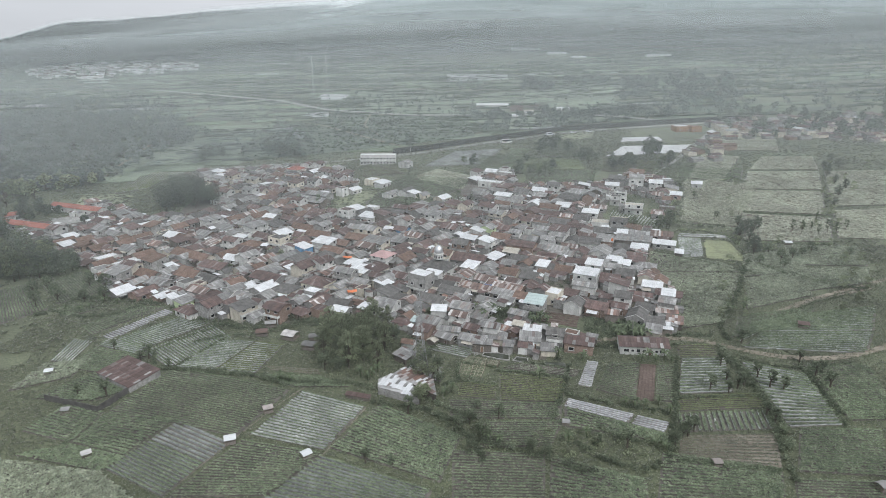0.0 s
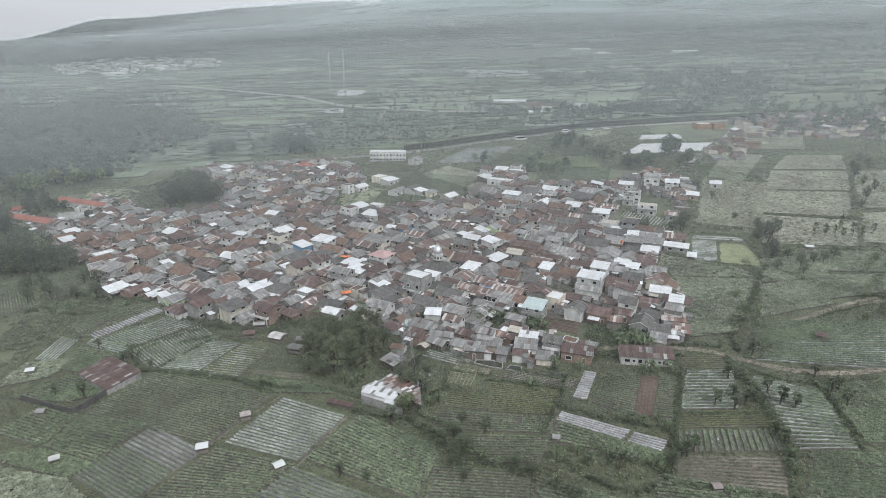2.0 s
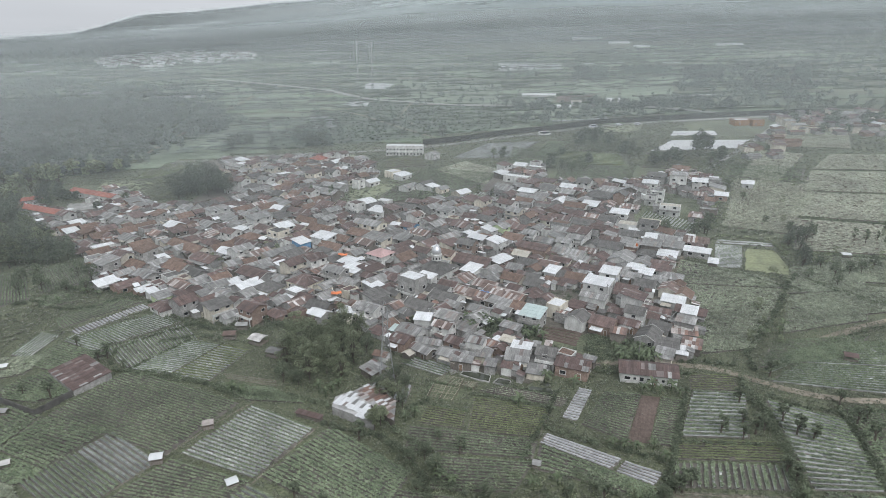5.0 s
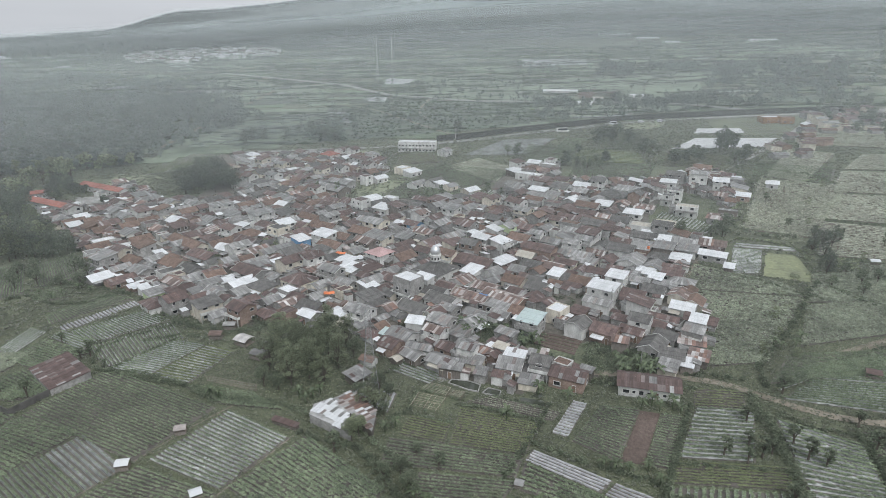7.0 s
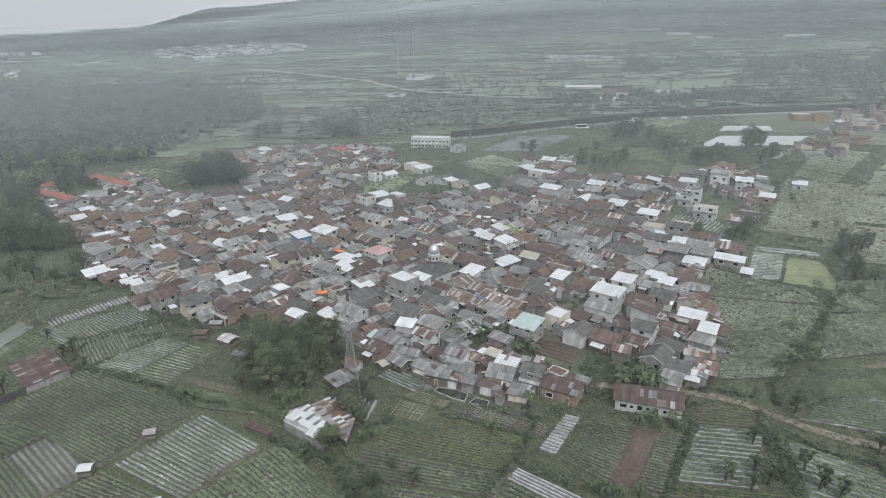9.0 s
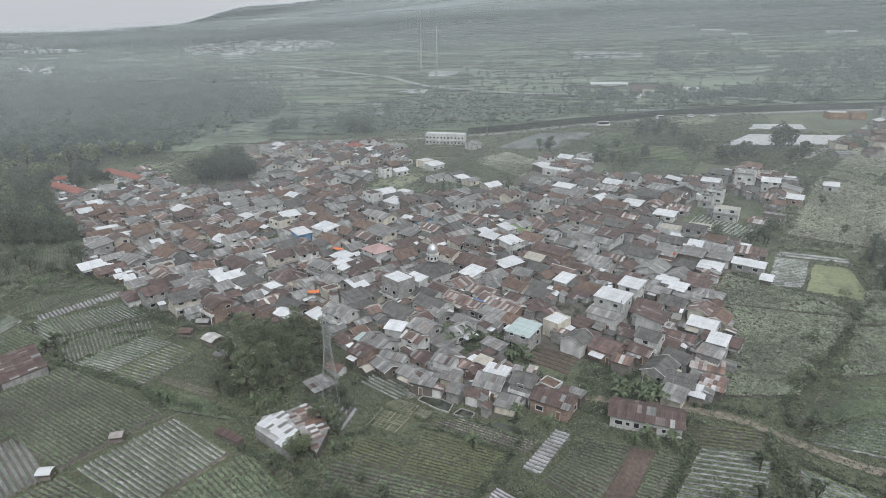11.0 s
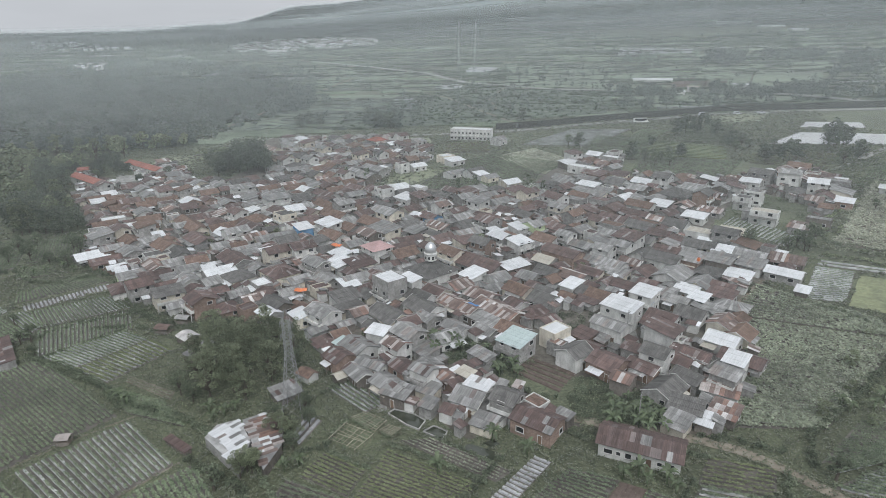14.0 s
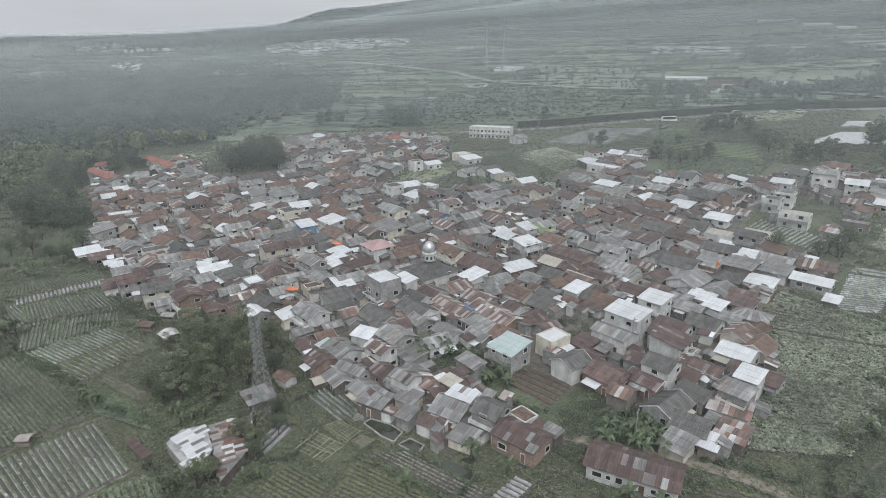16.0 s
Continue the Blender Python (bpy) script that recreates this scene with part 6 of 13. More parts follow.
lay("garden_ground", [(13.2, 198.0), (18.3, 205.9), (25.6, 204.9), (30.9, 198.6), (36.3, 203.4), (47.8, 196.8), (52.9, 198.1), (57.6, 195.3), (68.0, 193.7), (68.4, 184.6), (59.2, 182.1), (48.4, 180.0), (45.8, 182.8), (40.8, 187.8), (32.8, 190.9), (26.7, 192.9), (18.9, 194.7)], M["ground"], 0.09, 6, "weedy green garden ground among the houses", "ground")
lay("garden_ground", [(46.7, 367.4), (96.2, 367.7), (120.0, 388.1), (130.3, 431.1), (45.6, 423.6)], M["ground"], 0.09, 6, "weedy green garden ground among the houses", "ground")
lay("garden_ground", [(129.3, 390.7), (149.0, 355.8), (165.3, 409.7), (134.7, 421.7)], M["ground"], 0.09, 6, "weedy green garden ground among the houses", "ground")
lay("garden_ground", [(85.5, 320.2), (104.4, 350.6), (120.3, 333.8), (113.0, 293.9), (82.5, 290.2)], M["ground"], 0.09, 6, "weedy green garden ground among the houses", "ground")

# ---- village houses ----
house(63.6, 174.6, 14.6, 6.8, -6, 3.2, "rust", "plaster_white", near=True, sheeted=True, label="long white house with rusty brown roof beside the lane")
house(43.8, 175.7, 8.9, 6.3, -18, 3.6, "rust", "brick", near=True, sheeted=True)
house(36.7, 179.4, 5.4, 5.6, -16, 4.9, "dark", "concrete", near=True)
house(34.2, 176.9, 6.5, 3.6, -22, 2.6, "dark", "plaster_white", "shed", pitch=9, near=True)
house(28.7, 180.2, 6.4, 7.6, -11, 3.2, "zinc", "plaster_white", near=True, sheeted=True)
house(29.6, 182.6, 5.4, 3.4, -15, 4.2, "white", "plaster_white", "shed", pitch=9, near=True, sheeted=True)
house(33.5, 173.3, 4.6, 4.0, -12, 2.3, "zinc", "plaster_cream", "shed", pitch=9, near=True, sheeted=True)
house(20.9, 175.0, 3.0, 3.2, -12, 3.0, "zinc", "concrete", "shed", pitch=9, near=True, sheeted=True)
house(18.7, 180.6, 4.4, 3.8, -13, 2.6, "zinc", "plaster_cream", "shed", pitch=9, near=True, sheeted=True)
house(23.4, 184.1, 3.4, 3.6, 58, 3.0, "rust", "brick", near=True, sheeted=True)
house(25.4, 186.7, 3.7, 2.7, -26, 4.0, "cream_roof", "concrete", "shed", pitch=9, near=True)
house(-1.4, 198.3, 5.1, 4.0, -6, 4.6, "white", "plaster_white", "shed", pitch=9, near=True)
house(-4.2, 192.4, 7.7, 6.3, -29, 3.4, "zinc", "plaster_white", near=True, sheeted=True)
house(5.8, 193.1, 5.9, 4.7, -24, 5.0, "rust_bright", "plaster_white", near=True, sheeted=True)
house(2.3, 186.4, 7.2, 3.8, -13, 3.0, "zinc", "plaster_white", near=True, sheeted=True)
house(0.7, 182.4, 6.7, 4.3, -35, 2.8, "zinc", "board", near=True, sheeted=True)
house(10.0, 179.6, 8.4, 5.0, -27, 3.0, "zinc", "plaster_white", near=True, sheeted=True)
house(9.9, 187.3, 5.7, 4.5, -31, 3.0, "rust", "brick", near=True, sheeted=True)
house(16.3, 184.3, 5.2, 4.1, -20, 5.0, "zinc", "plaster_white", near=True, sheeted=True)
house(20.7, 186.2, 6.6, 3.8, -34, 3.0, "rust_bright", "plaster_white", near=True, sheeted=True)
house(12.8, 177.2, 6.1, 4.5, -9, 3.2, "zinc", "board", "shed", pitch=9, near=True, sheeted=True)
house(-6.3, 186.6, 5.7, 5.8, -27, 3.6, "rust", "brick", near=True, sheeted=True)
house(-9.0, 193.1, 3.6, 3.2, -23, 3.0, "teal", "plaster_white", "shed", pitch=9, near=True)
house(-11.2, 179.8, 4.1, 2.9, -19, 2.2, "tile", "plaster_white", near=True)
house(-3.3, 181.3, 3.0, 2.7, 57, 2.0, "cream_roof", "board", near=True)
house(-12.1, 171.9, 5.4, 4.1, 59, 2.0, "zinc", "board", "shed", pitch=9, near=True, sheeted=True, name="animal_shed", windows=False, doors=False, category="shed", group="farm sheds")
house(-8.5, 221.9, 8.2, 6.6, -32, 8.0, "white", "concrete", "flat", pitch=5, near=True)
house(-3.7, 210.2, 10.7, 7.2, -30, 3.0, "dark", "plaster_cream", near=True)
house(4.3, 216.4, 10.8, 7.2, -32, 3.3, "dark", "plaster_white", near=True)
house(13.6, 220.2, 13.2, 6.3, -30, 3.0, "rust_bright", "concrete", near=True)
house(24.7, 220.5, 14.6, 7.6, -34, 3.0, "rust_bright", "brick", near=True)
house(22.2, 213.8, 13.3, 4.1, -30, 3.0, "zinc", "board", "shed", pitch=9, near=True)
house(16.3, 208.1, 7.4, 5.0, -30, 3.0, "zinc", "plaster_white", near=True)
house(15.4, 202.5, 6.5, 5.8, 54, 3.4, "zinc", "plaster_white", near=True)
house(6.5, 214.3, 6.0, 4.5, 60, 3.0, "rust_bright", "plaster_white", near=True)
house(33.4, 202.4, 6.8, 6.8, -23, 5.0, "teal", "concrete", "shed", pitch=9, near=True)
house(26.4, 196.3, 6.4, 3.2, -30, 3.2, "zinc", "concrete", "shed", pitch=9, near=True)
house(30.8, 210.4, 7.4, 6.5, -27, 3.0, "tile", "concrete", near=True)
house(41.6, 210.3, 6.3, 4.9, 59, 4.4, "white", "plaster_cream", "flat", pitch=5, near=True)
house(47.5, 202.0, 6.3, 5.9, 57, 4.2, "dark", "plaster_white", near=True)
house(55.4, 200.6, 7.3, 7.2, -28, 3.6, "rust", "brick", near=True)
house(56.5, 224.4, 8.9, 5.9, -26, 6.0, "white", "plaster_white", "shed", pitch=9, near=True)
house(54.4, 216.5, 8.7, 5.0, -26, 4.6, "zinc", "plaster_white", near=True)
house(65.6, 204.3, 5.9, 5.8, -24, 5.6, "dark", "plaster_white", near=True)
house(60.8, 209.1, 4.7, 4.5, -26, 3.0, "rust", "concrete", near=True)
house(63.2, 201.5, 6.9, 5.2, -28, 3.0, "rust", "brick", near=True)
house(59.0, 194.3, 4.3, 4.5, -19, 3.8, "rust_bright", "board", near=True, sheeted=True)
house(82.1, 205.0, 4.4, 4.9, -22, 5.4, "white", "plaster_white", "shed", pitch=9, near=True)
house(79.7, 199.4, 5.5, 4.1, -26, 5.0, "zinc", "concrete", "shed", pitch=9, near=True)
house(78.7, 196.5, 7.2, 4.9, -13, 3.0, "rust_bright", "plaster_white", "shed", pitch=9, near=True)
house(80.7, 217.7, 7.1, 6.7, -24, 3.4, "white", "plaster_white", near=True)
house(67.7, 193.8, 7.8, 6.3, 64, 3.0, "dark", "concrete", near=True)
house(72.6, 199.8, 6.4, 5.0, -33, 3.0, "dark", "concrete", near=True)
house(71.7, 188.4, 6.5, 4.7, -13, 3.0, "dark", "concrete", "shed", pitch=9, near=True)
house(79.0, 189.2, 5.1, 5.0, -21, 2.6, "rust_bright", "board", "shed", pitch=9, near=True, sheeted=True)
house(75.3, 185.4, 3.0, 4.0, -17, 2.4, "white", "board", "shed", pitch=9, near=True, sheeted=True)
house(51.3, 258.0, 8.8, 7.2, -29, 3.4, "zinc", "plaster_white")
house(41.7, 238.7, 4.1, 4.9, -27, 4.0, "white", "plaster_white", "shed", pitch=9)
house(41.0, 247.6, 8.1, 5.8, -28, 3.0, "rust_bright", "concrete")
house(45.8, 237.8, 6.1, 5.4, -25, 3.0, "dark", "concrete")
house(50.2, 235.6, 6.1, 5.9, -26, 3.0, "tile", "concrete")
house(56.7, 244.3, 6.7, 5.0, -24, 3.0, "rust", "concrete")
house(62.0, 234.6, 6.2, 5.6, -25, 5.6, "white", "plaster_white", "shed", pitch=9, near=True)
house(63.0, 245.9, 4.8, 4.9, -24, 3.4, "rust", "brick")
house(69.6, 253.6, 9.7, 7.2, 65, 3.8, "zinc", "plaster_white")
house(67.1, 264.5, 9.0, 6.7, -24, 4.0, "dark", "plaster_white")
house(74.5, 264.8, 6.2, 4.7, -23, 4.2, "zinc", "brick", "shed", pitch=9)
house(83.2, 265.8, 6.7, 5.6, -22, 4.4, "zinc", "board", "shed", pitch=9)
house(92.0, 266.7, 6.6, 5.4, -24, 3.4, "zinc", "plaster_white", "shed", pitch=9)
house(87.8, 258.2, 6.4, 4.5, -21, 3.0, "white", "plaster_white", "shed", pitch=9)
house(77.2, 250.0, 7.8, 6.7, 65, 3.0, "zinc", "plaster_cream")
house(83.2, 249.3, 5.7, 5.2, -24, 3.0, "rust", "concrete")
house(82.2, 243.8, 6.3, 4.7, -24, 3.0, "rust", "plaster_white", "shed", pitch=9)
house(73.1, 244.3, 5.6, 4.0, -23, 3.2, "white", "plaster_white", "shed", pitch=9)
house(70.6, 237.4, 6.1, 4.9, -26, 3.2, "zinc", "concrete")
house(76.2, 240.3, 4.1, 4.1, -25, 3.0, "white", "plaster_white", "shed", pitch=9)
house(67.4, 241.6, 5.3, 4.1, -25, 3.0, "zinc", "plaster_white", "shed", pitch=9)
house(59.3, 294.8, 9.6, 6.3, -28, 3.0, "dark", "plaster_cream")
house(71.0, 298.8, 7.2, 6.5, -24, 3.2, "dark", "plaster_white")
house(65.4, 303.4, 7.9, 4.9, -25, 3.0, "rust_bright", "plaster_white")
house(67.6, 311.2, 6.9, 5.2, 62, 3.0, "rust", "concrete")
house(77.5, 309.0, 7.4, 4.9, -22, 3.0, "white", "plaster_white", "shed", pitch=9)
house(71.5, 335.2, 12.0, 10.0, -26, 3.6, "dark", "concrete", "hip")
house(78.0, 341.1, 9.6, 6.3, -25, 4.0, "zinc", "plaster_white", "shed", pitch=9)
house(46.4, 346.8, 8.2, 7.2, -29, 3.6, "dark", "plaster_white")
house(34.6, 341.5, 8.8, 4.5, -28, 3.4, "white", "plaster_white", "shed", pitch=9)
house(39.7, 328.7, 8.1, 5.4, -29, 3.4, "zinc", "plaster_cream")
house(22.9, 344.9, 8.9, 5.4, -31, 3.4, "zinc", "plaster_white")
house(65.0, 320.1, 7.0, 5.6, -24, 3.2, "white", "concrete", "shed", pitch=9)
house(57.8, 317.9, 9.9, 5.8, -27, 3.4, "tile", "plaster_white")
house(49.1, 301.8, 10.1, 5.8, -28, 3.0, "rust", "plaster_white")
house(56.3, 308.8, 9.9, 5.0, -24, 3.0, "rust", "plaster_white")
house(42.9, 299.9, 8.6, 5.9, -30, 3.0, "rust", "plaster_cream")
house(34.7, 275.3, 5.0, 4.7, -30, 5.4, "zinc", "plaster_white")
house(40.4, 272.8, 8.6, 5.4, -29, 3.0, "zinc", "concrete")
house(48.4, 266.4, 5.5, 5.0, -26, 5.2, "zinc", "plaster_white")
house(53.6, 270.6, 5.9, 4.9, -26, 5.2, "zinc", "plaster_white")
house(50.6, 284.0, 8.1, 5.8, -28, 3.2, "zinc", "plaster_cream")
house(60.2, 281.5, 7.2, 5.8, -26, 3.0, "dark", "plaster_white")
house(65.6, 288.7, 6.9, 5.6, -25, 3.0, "rust", "plaster_white")
house(78.3, 290.9, 8.5, 6.3, -21, 3.4, "cream_roof", "plaster_white", "flat", pitch=5)
house(76.5, 281.1, 5.9, 5.9, -22, 3.0, "dark", "concrete")
house(68.0, 273.9, 7.5, 5.6, -23, 3.0, "rust", "plaster_white")
house(76.2, 272.3, 7.0, 5.4, -20, 3.0, "zinc", "concrete")
house(80.6, 279.9, 4.5, 5.4, -21, 3.0, "dark", "plaster_cream")
house(85.0, 277.0, 5.5, 4.7, -20, 3.0, "white", "plaster_cream", "shed", pitch=9)
house(88.8, 295.3, 8.3, 5.9, -19, 3.0, "cream_roof", "plaster_cream", "flat", pitch=5)
house(83.7, 317.1, 7.8, 5.4, -24, 3.0, "rust_bright", "concrete")
house(95.7, 328.1, 5.5, 5.4, -24, 4.8, "dark", "plaster_white", "flat", pitch=5)
house(99.5, 315.3, 10.6, 5.4, -15, 3.4, "zinc", "concrete", "flat", pitch=5)
house(100.0, 334.3, 6.7, 4.9, -21, 5.4, "zinc", "plaster_white", "flat", pitch=5)
house(28.0, 274.7, 8.5, 6.3, -31, 3.4, "tile", "plaster_white")
house(35.8, 261.8, 11.7, 6.3, -28, 4.6, "rust", "brick")
house(31.0, 257.8, 6.0, 5.4, -27, 3.0, "cream_roof", "concrete")
house(26.1, 294.7, 7.7, 5.8, 57, 3.0, "rust_bright", "concrete")
house(52.2, 253.1, 9.2, 4.5, -29, 3.0, "zinc", "plaster_cream", "shed", pitch=9)
house(61.0, 255.2, 6.4, 5.9, 59, 3.0, "rust", "plaster_white")
house(57.5, 261.3, 6.4, 5.4, -25, 3.0, "rust_bright", "concrete")
house(116.2, 359.0, 7.8, 5.9, -19, 7.6, "zinc", "plaster_white")
house(101.2, 357.3, 7.1, 4.5, -18, 3.4, "white", "plaster_white", "shed", pitch=9)
house(93.0, 358.2, 6.9, 4.5, -15, 3.0, "rust", "concrete", "shed", pitch=9)
house(134.2, 361.8, 10.0, 5.4, -22, 3.4, "zinc", "concrete", "flat", pitch=5)
house(122.2, 337.3, 5.3, 5.4, -25, 3.0, "rust_bright", "concrete")
house(151.2, 355.9, 5.2, 4.5, -21, 3.4, "white", "plaster_white", "shed", pitch=9)
house(99.7, 334.9, 4.2, 5.0, -20, 5.4, "zinc", "plaster_white")
house(131.5, 335.1, 5.5, 4.5, -21, 3.4, "white", "brick", "shed", pitch=9)
house(101.1, 312.2, 9.2, 5.4, -19, 4.8, "cream_roof", "plaster_white", "flat", pitch=5)
house(110.8, 303.1, 5.6, 4.9, -23, 3.4, "rust_bright", "concrete", "shed", pitch=9)
house(118.6, 311.9, 7.9, 4.5, -20, 3.2, "zinc", "board", "flat", pitch=5)
house(103.2, 274.2, 8.8, 6.3, -20, 3.0, "rust_bright", "board")
house(103.6, 252.6, 3.0, 3.6, -21, 2.2, "white", "board", "shed", pitch=9, name="field_shelter", windows=False, doors=False, category="shelter", group="farm sheds")
house(-1.8, 238.4, 12.0, 12.0, -30, 4.6, "dark", "plaster_white", "hip", name="mosque", label="white-walled mosque with dark hipped roof and silver dome", category="mosque", group="landmarks")
house(-26.1, 251.2, 7.6, 7.0, -31, 5.4, "pink", "plaster_white", "hip")
house(-31.3, 268.6, 10.8, 6.3, -31, 5.0, "zinc", "plaster_cream", "shed", pitch=9)
house(-55.2, 269.6, 8.9, 5.6, -29, 5.0, "white", "plaster_white", "shed", pitch=9)
house(-23.6, 229.1, 8.5, 7.2, 58, 3.2, "zinc", "plaster_cream", near=True)
house(-34.7, 239.7, 7.6, 5.8, -30, 3.2, "white", "concrete", "shed", pitch=9)
house(-38.2, 246.9, 6.7, 4.5, -31, 3.2, "white", "plaster_white", "shed", pitch=9)
house(-23.5, 224.8, 5.1, 6.1, 56, 3.4, "white", "concrete", "shed", pitch=9, near=True)
house(11.5, 239.7, 5.4, 5.6, -30, 3.8, "white", "plaster_white", "shed", pitch=9)
house(19.0, 240.4, 5.6, 5.9, 57, 3.2, "zinc", "plaster_white")
house(22.5, 248.5, 8.5, 4.1, 54, 4.2, "white", "board", "shed", pitch=9)
house(11.8, 249.5, 14.7, 9.0, -27, 3.4, "rust", "concrete")
house(21.9, 282.8, 5.6, 5.4, 59, 5.4, "zinc", "plaster_green")
house(16.9, 279.4, 4.5, 4.9, 55, 5.0, "white", "plaster_white", "shed", pitch=9)
house(20.3, 266.3, 6.4, 5.0, 57, 5.0, "white", "plaster_white", "shed", pitch=9)
house(-5.2, 303.7, 6.9, 5.6, -27, 5.8, "zinc", "plaster_white", "shed", pitch=9)
house(1.3, 312.3, 8.5, 5.8, 56, 3.4, "zinc", "plaster_white")
house(-38.8, 308.8, 8.2, 5.8, -28, 3.8, "white", "plaster_white", "shed", pitch=9)
house(-48.0, 323.6, 8.6, 5.4, 53, 3.4, "white", "plaster_white", "shed", pitch=9)
house(-38.8, 323.7, 6.8, 4.9, -26, 3.4, "white", "plaster_white", "flat", pitch=5)
house(-61.7, 305.2, 7.1, 5.6, 54, 5.2, "zinc", "concrete")
house(-68.5, 320.4, 9.9, 5.4, -25, 3.4, "rust", "plaster_cream")
house(-41.4, 292.3, 10.2, 5.4, -27, 3.4, "zinc", "plaster_cream")
house(-20.8, 290.0, 7.4, 5.4, -28, 3.0, "rust", "plaster_blue")
house(-8.5, 291.5, 7.6, 5.9, 56, 3.2, "zinc", "concrete")
house(-23.2, 304.3, 7.4, 5.4, 55, 3.4, "zinc", "concrete")
house(-13.3, 280.7, 8.6, 5.8, -29, 3.0, "rust_bright", "concrete")
house(-1.0, 274.1, 9.0, 5.9, 53, 3.8, "zinc", "plaster_white")
house(9.1, 277.8, 3.8, 4.9, 56, 3.2, "white", "concrete", "shed", pitch=9)
house(-8.8, 268.0, 8.5, 6.7, 59, 3.2, "rust", "plaster_cream")
house(-0.3, 258.0, 9.6, 5.4, -29, 3.0, "zinc", "plaster_white")
house(-19.9, 264.6, 8.6, 5.4, 53, 3.2, "rust", "plaster_white")
house(-17.1, 252.5, 8.2, 6.3, 57, 3.2, "tile", "plaster_white")
house(-11.7, 240.0, 4.4, 4.9, 56, 3.2, "zinc", "plaster_white")
house(4.4, 226.5, 6.9, 6.1, -28, 3.4, "rust", "plaster_cream", near=True)
house(-3.9, 226.4, 6.5, 3.6, -31, 6.4, "white", "plaster_white", "shed", pitch=9, near=True)
house(-0.2, 223.1, 11.3, 6.8, -27, 3.2, "dark", "plaster_white", near=True)
house(8.8, 233.0, 7.2, 6.8, 59, 3.0, "rust_bright", "plaster_white", near=True)
house(18.0, 227.8, 9.0, 6.7, -28, 3.0, "rust_bright", "concrete", near=True)
house(27.4, 234.0, 7.6, 6.5, -29, 3.0, "tile", "plaster_cream", near=True)
house(28.4, 243.6, 5.3, 5.4, -27, 3.2, "zinc", "concrete")
house(-37.7, 256.4, 6.2, 5.6, 58, 3.4, "zinc", "plaster_cream")
house(-49.3, 263.1, 10.8, 5.9, -30, 3.2, "tile", "plaster_white")
house(-69.4, 294.9, 13.3, 5.6, -28, 3.2, "tile", "plaster_cream")
house(-60.0, 284.3, 12.6, 6.3, -24, 3.2, "tile", "plaster_white")
house(-39.4, 278.5, 12.8, 6.7, -27, 3.2, "tile", "concrete")
house(-25.7, 279.0, 6.7, 5.8, 55, 3.2, "dark", "plaster_white")
house(-31.8, 296.6, 6.3, 5.6, 57, 3.4, "rust", "plaster_cream")
house(-78.2, 308.4, 12.7, 5.6, -28, 3.4, "rust", "plaster_white")
house(-139.5, 253.3, 10.6, 5.9, 56, 3.2, "white", "plaster_white", "flat", pitch=5)
house(-118.0, 243.1, 7.1, 5.9, 66, 3.2, "zinc", "plaster_white")
house(-117.6, 247.8, 3.3, 4.5, 56, 3.2, "white", "plaster_white", "shed", pitch=9)
house(-95.6, 222.6, 10.5, 6.3, -30, 3.2, "rust_bright", "concrete", near=True)
house(-91.4, 226.2, 6.9, 7.2, 59, 3.2, "zinc", "plaster_white", near=True)
house(-82.4, 222.9, 6.6, 6.3, 56, 3.4, "zinc", "plaster_white", near=True)
house(-81.5, 211.0, 8.1, 5.2, 59, 2.9, "rust", "brick", near=True)
house(-97.9, 213.8, 7.3, 5.0, 59, 3.0, "zinc", "plaster_green", "shed", pitch=9, near=True)
house(-103.8, 215.9, 3.4, 4.1, 54, 3.4, "white", "plaster_white", "shed", pitch=9, near=True)
house(-68.4, 216.6, 5.1, 7.2, 64, 3.0, "zinc", "concrete", near=True)
house(-61.6, 221.9, 9.0, 8.0, -27, 3.4, "dark", "plaster_cream", "hip", near=True)
house(-50.2, 228.2, 10.5, 9.0, -28, 3.4, "rust", "plaster_cream", "hip", near=True)
house(-71.9, 234.3, 13.8, 8.1, -30, 3.2, "rust", "concrete", near=True)
house(-94.0, 293.4, 10.3, 5.4, 58, 5.6, "zinc", "plaster_white", "shed", pitch=9)
house(-104.5, 277.7, 6.3, 5.8, 53, 3.2, "cream_roof", "concrete")
house(-99.2, 281.2, 6.7, 5.0, -26, 3.2, "white", "concrete", "shed", pitch=9)
house(-89.9, 272.9, 9.0, 7.6, -28, 3.4, "tile", "plaster_white", "hip")
house(-77.1, 281.3, 6.8, 5.0, 52, 5.4, "white", "plaster_white", "shed", pitch=9)
house(-63.9, 265.4, 5.3, 5.4, 56, 4.2, "white", "plaster_blue", "shed", pitch=9)
house(-71.1, 258.6, 16.1, 5.9, 55, 3.0, "zinc", "plaster_cream")
house(-98.5, 248.4, 12.0, 6.8, -27, 3.2, "rust", "concrete")
house(-58.9, 248.7, 11.0, 7.7, 57, 3.2, "rust", "plaster_white")
house(-63.9, 242.3, 4.2, 4.1, 57, 3.4, "white", "plaster_white", "shed", pitch=9)
house(-85.9, 243.6, 5.5, 6.3, 58, 3.2, "zinc", "plaster_cream")
house(-153.4, 303.5, 12.5, 5.4, 53, 3.2, "white", "concrete", "shed", pitch=9)
house(-106.1, 239.3, 9.9, 6.7, -25, 3.4, "tile", "plaster_white")
house(-113.5, 261.7, 21.3, 6.3, -32, 3.2, "tile", "plaster_cream")
house(-117.1, 259.2, 4.6, 5.4, 61, 3.2, "zinc", "plaster_white")
house(-137.1, 263.1, 8.3, 5.9, 56, 3.2, "tile", "plaster_cream")
house(-153.7, 279.5, 7.9, 5.9, 60, 3.2, "tile", "concrete")
house(-152.5, 259.9, 9.1, 5.0, 55, 3.2, "white", "plaster_white", "flat", pitch=5)
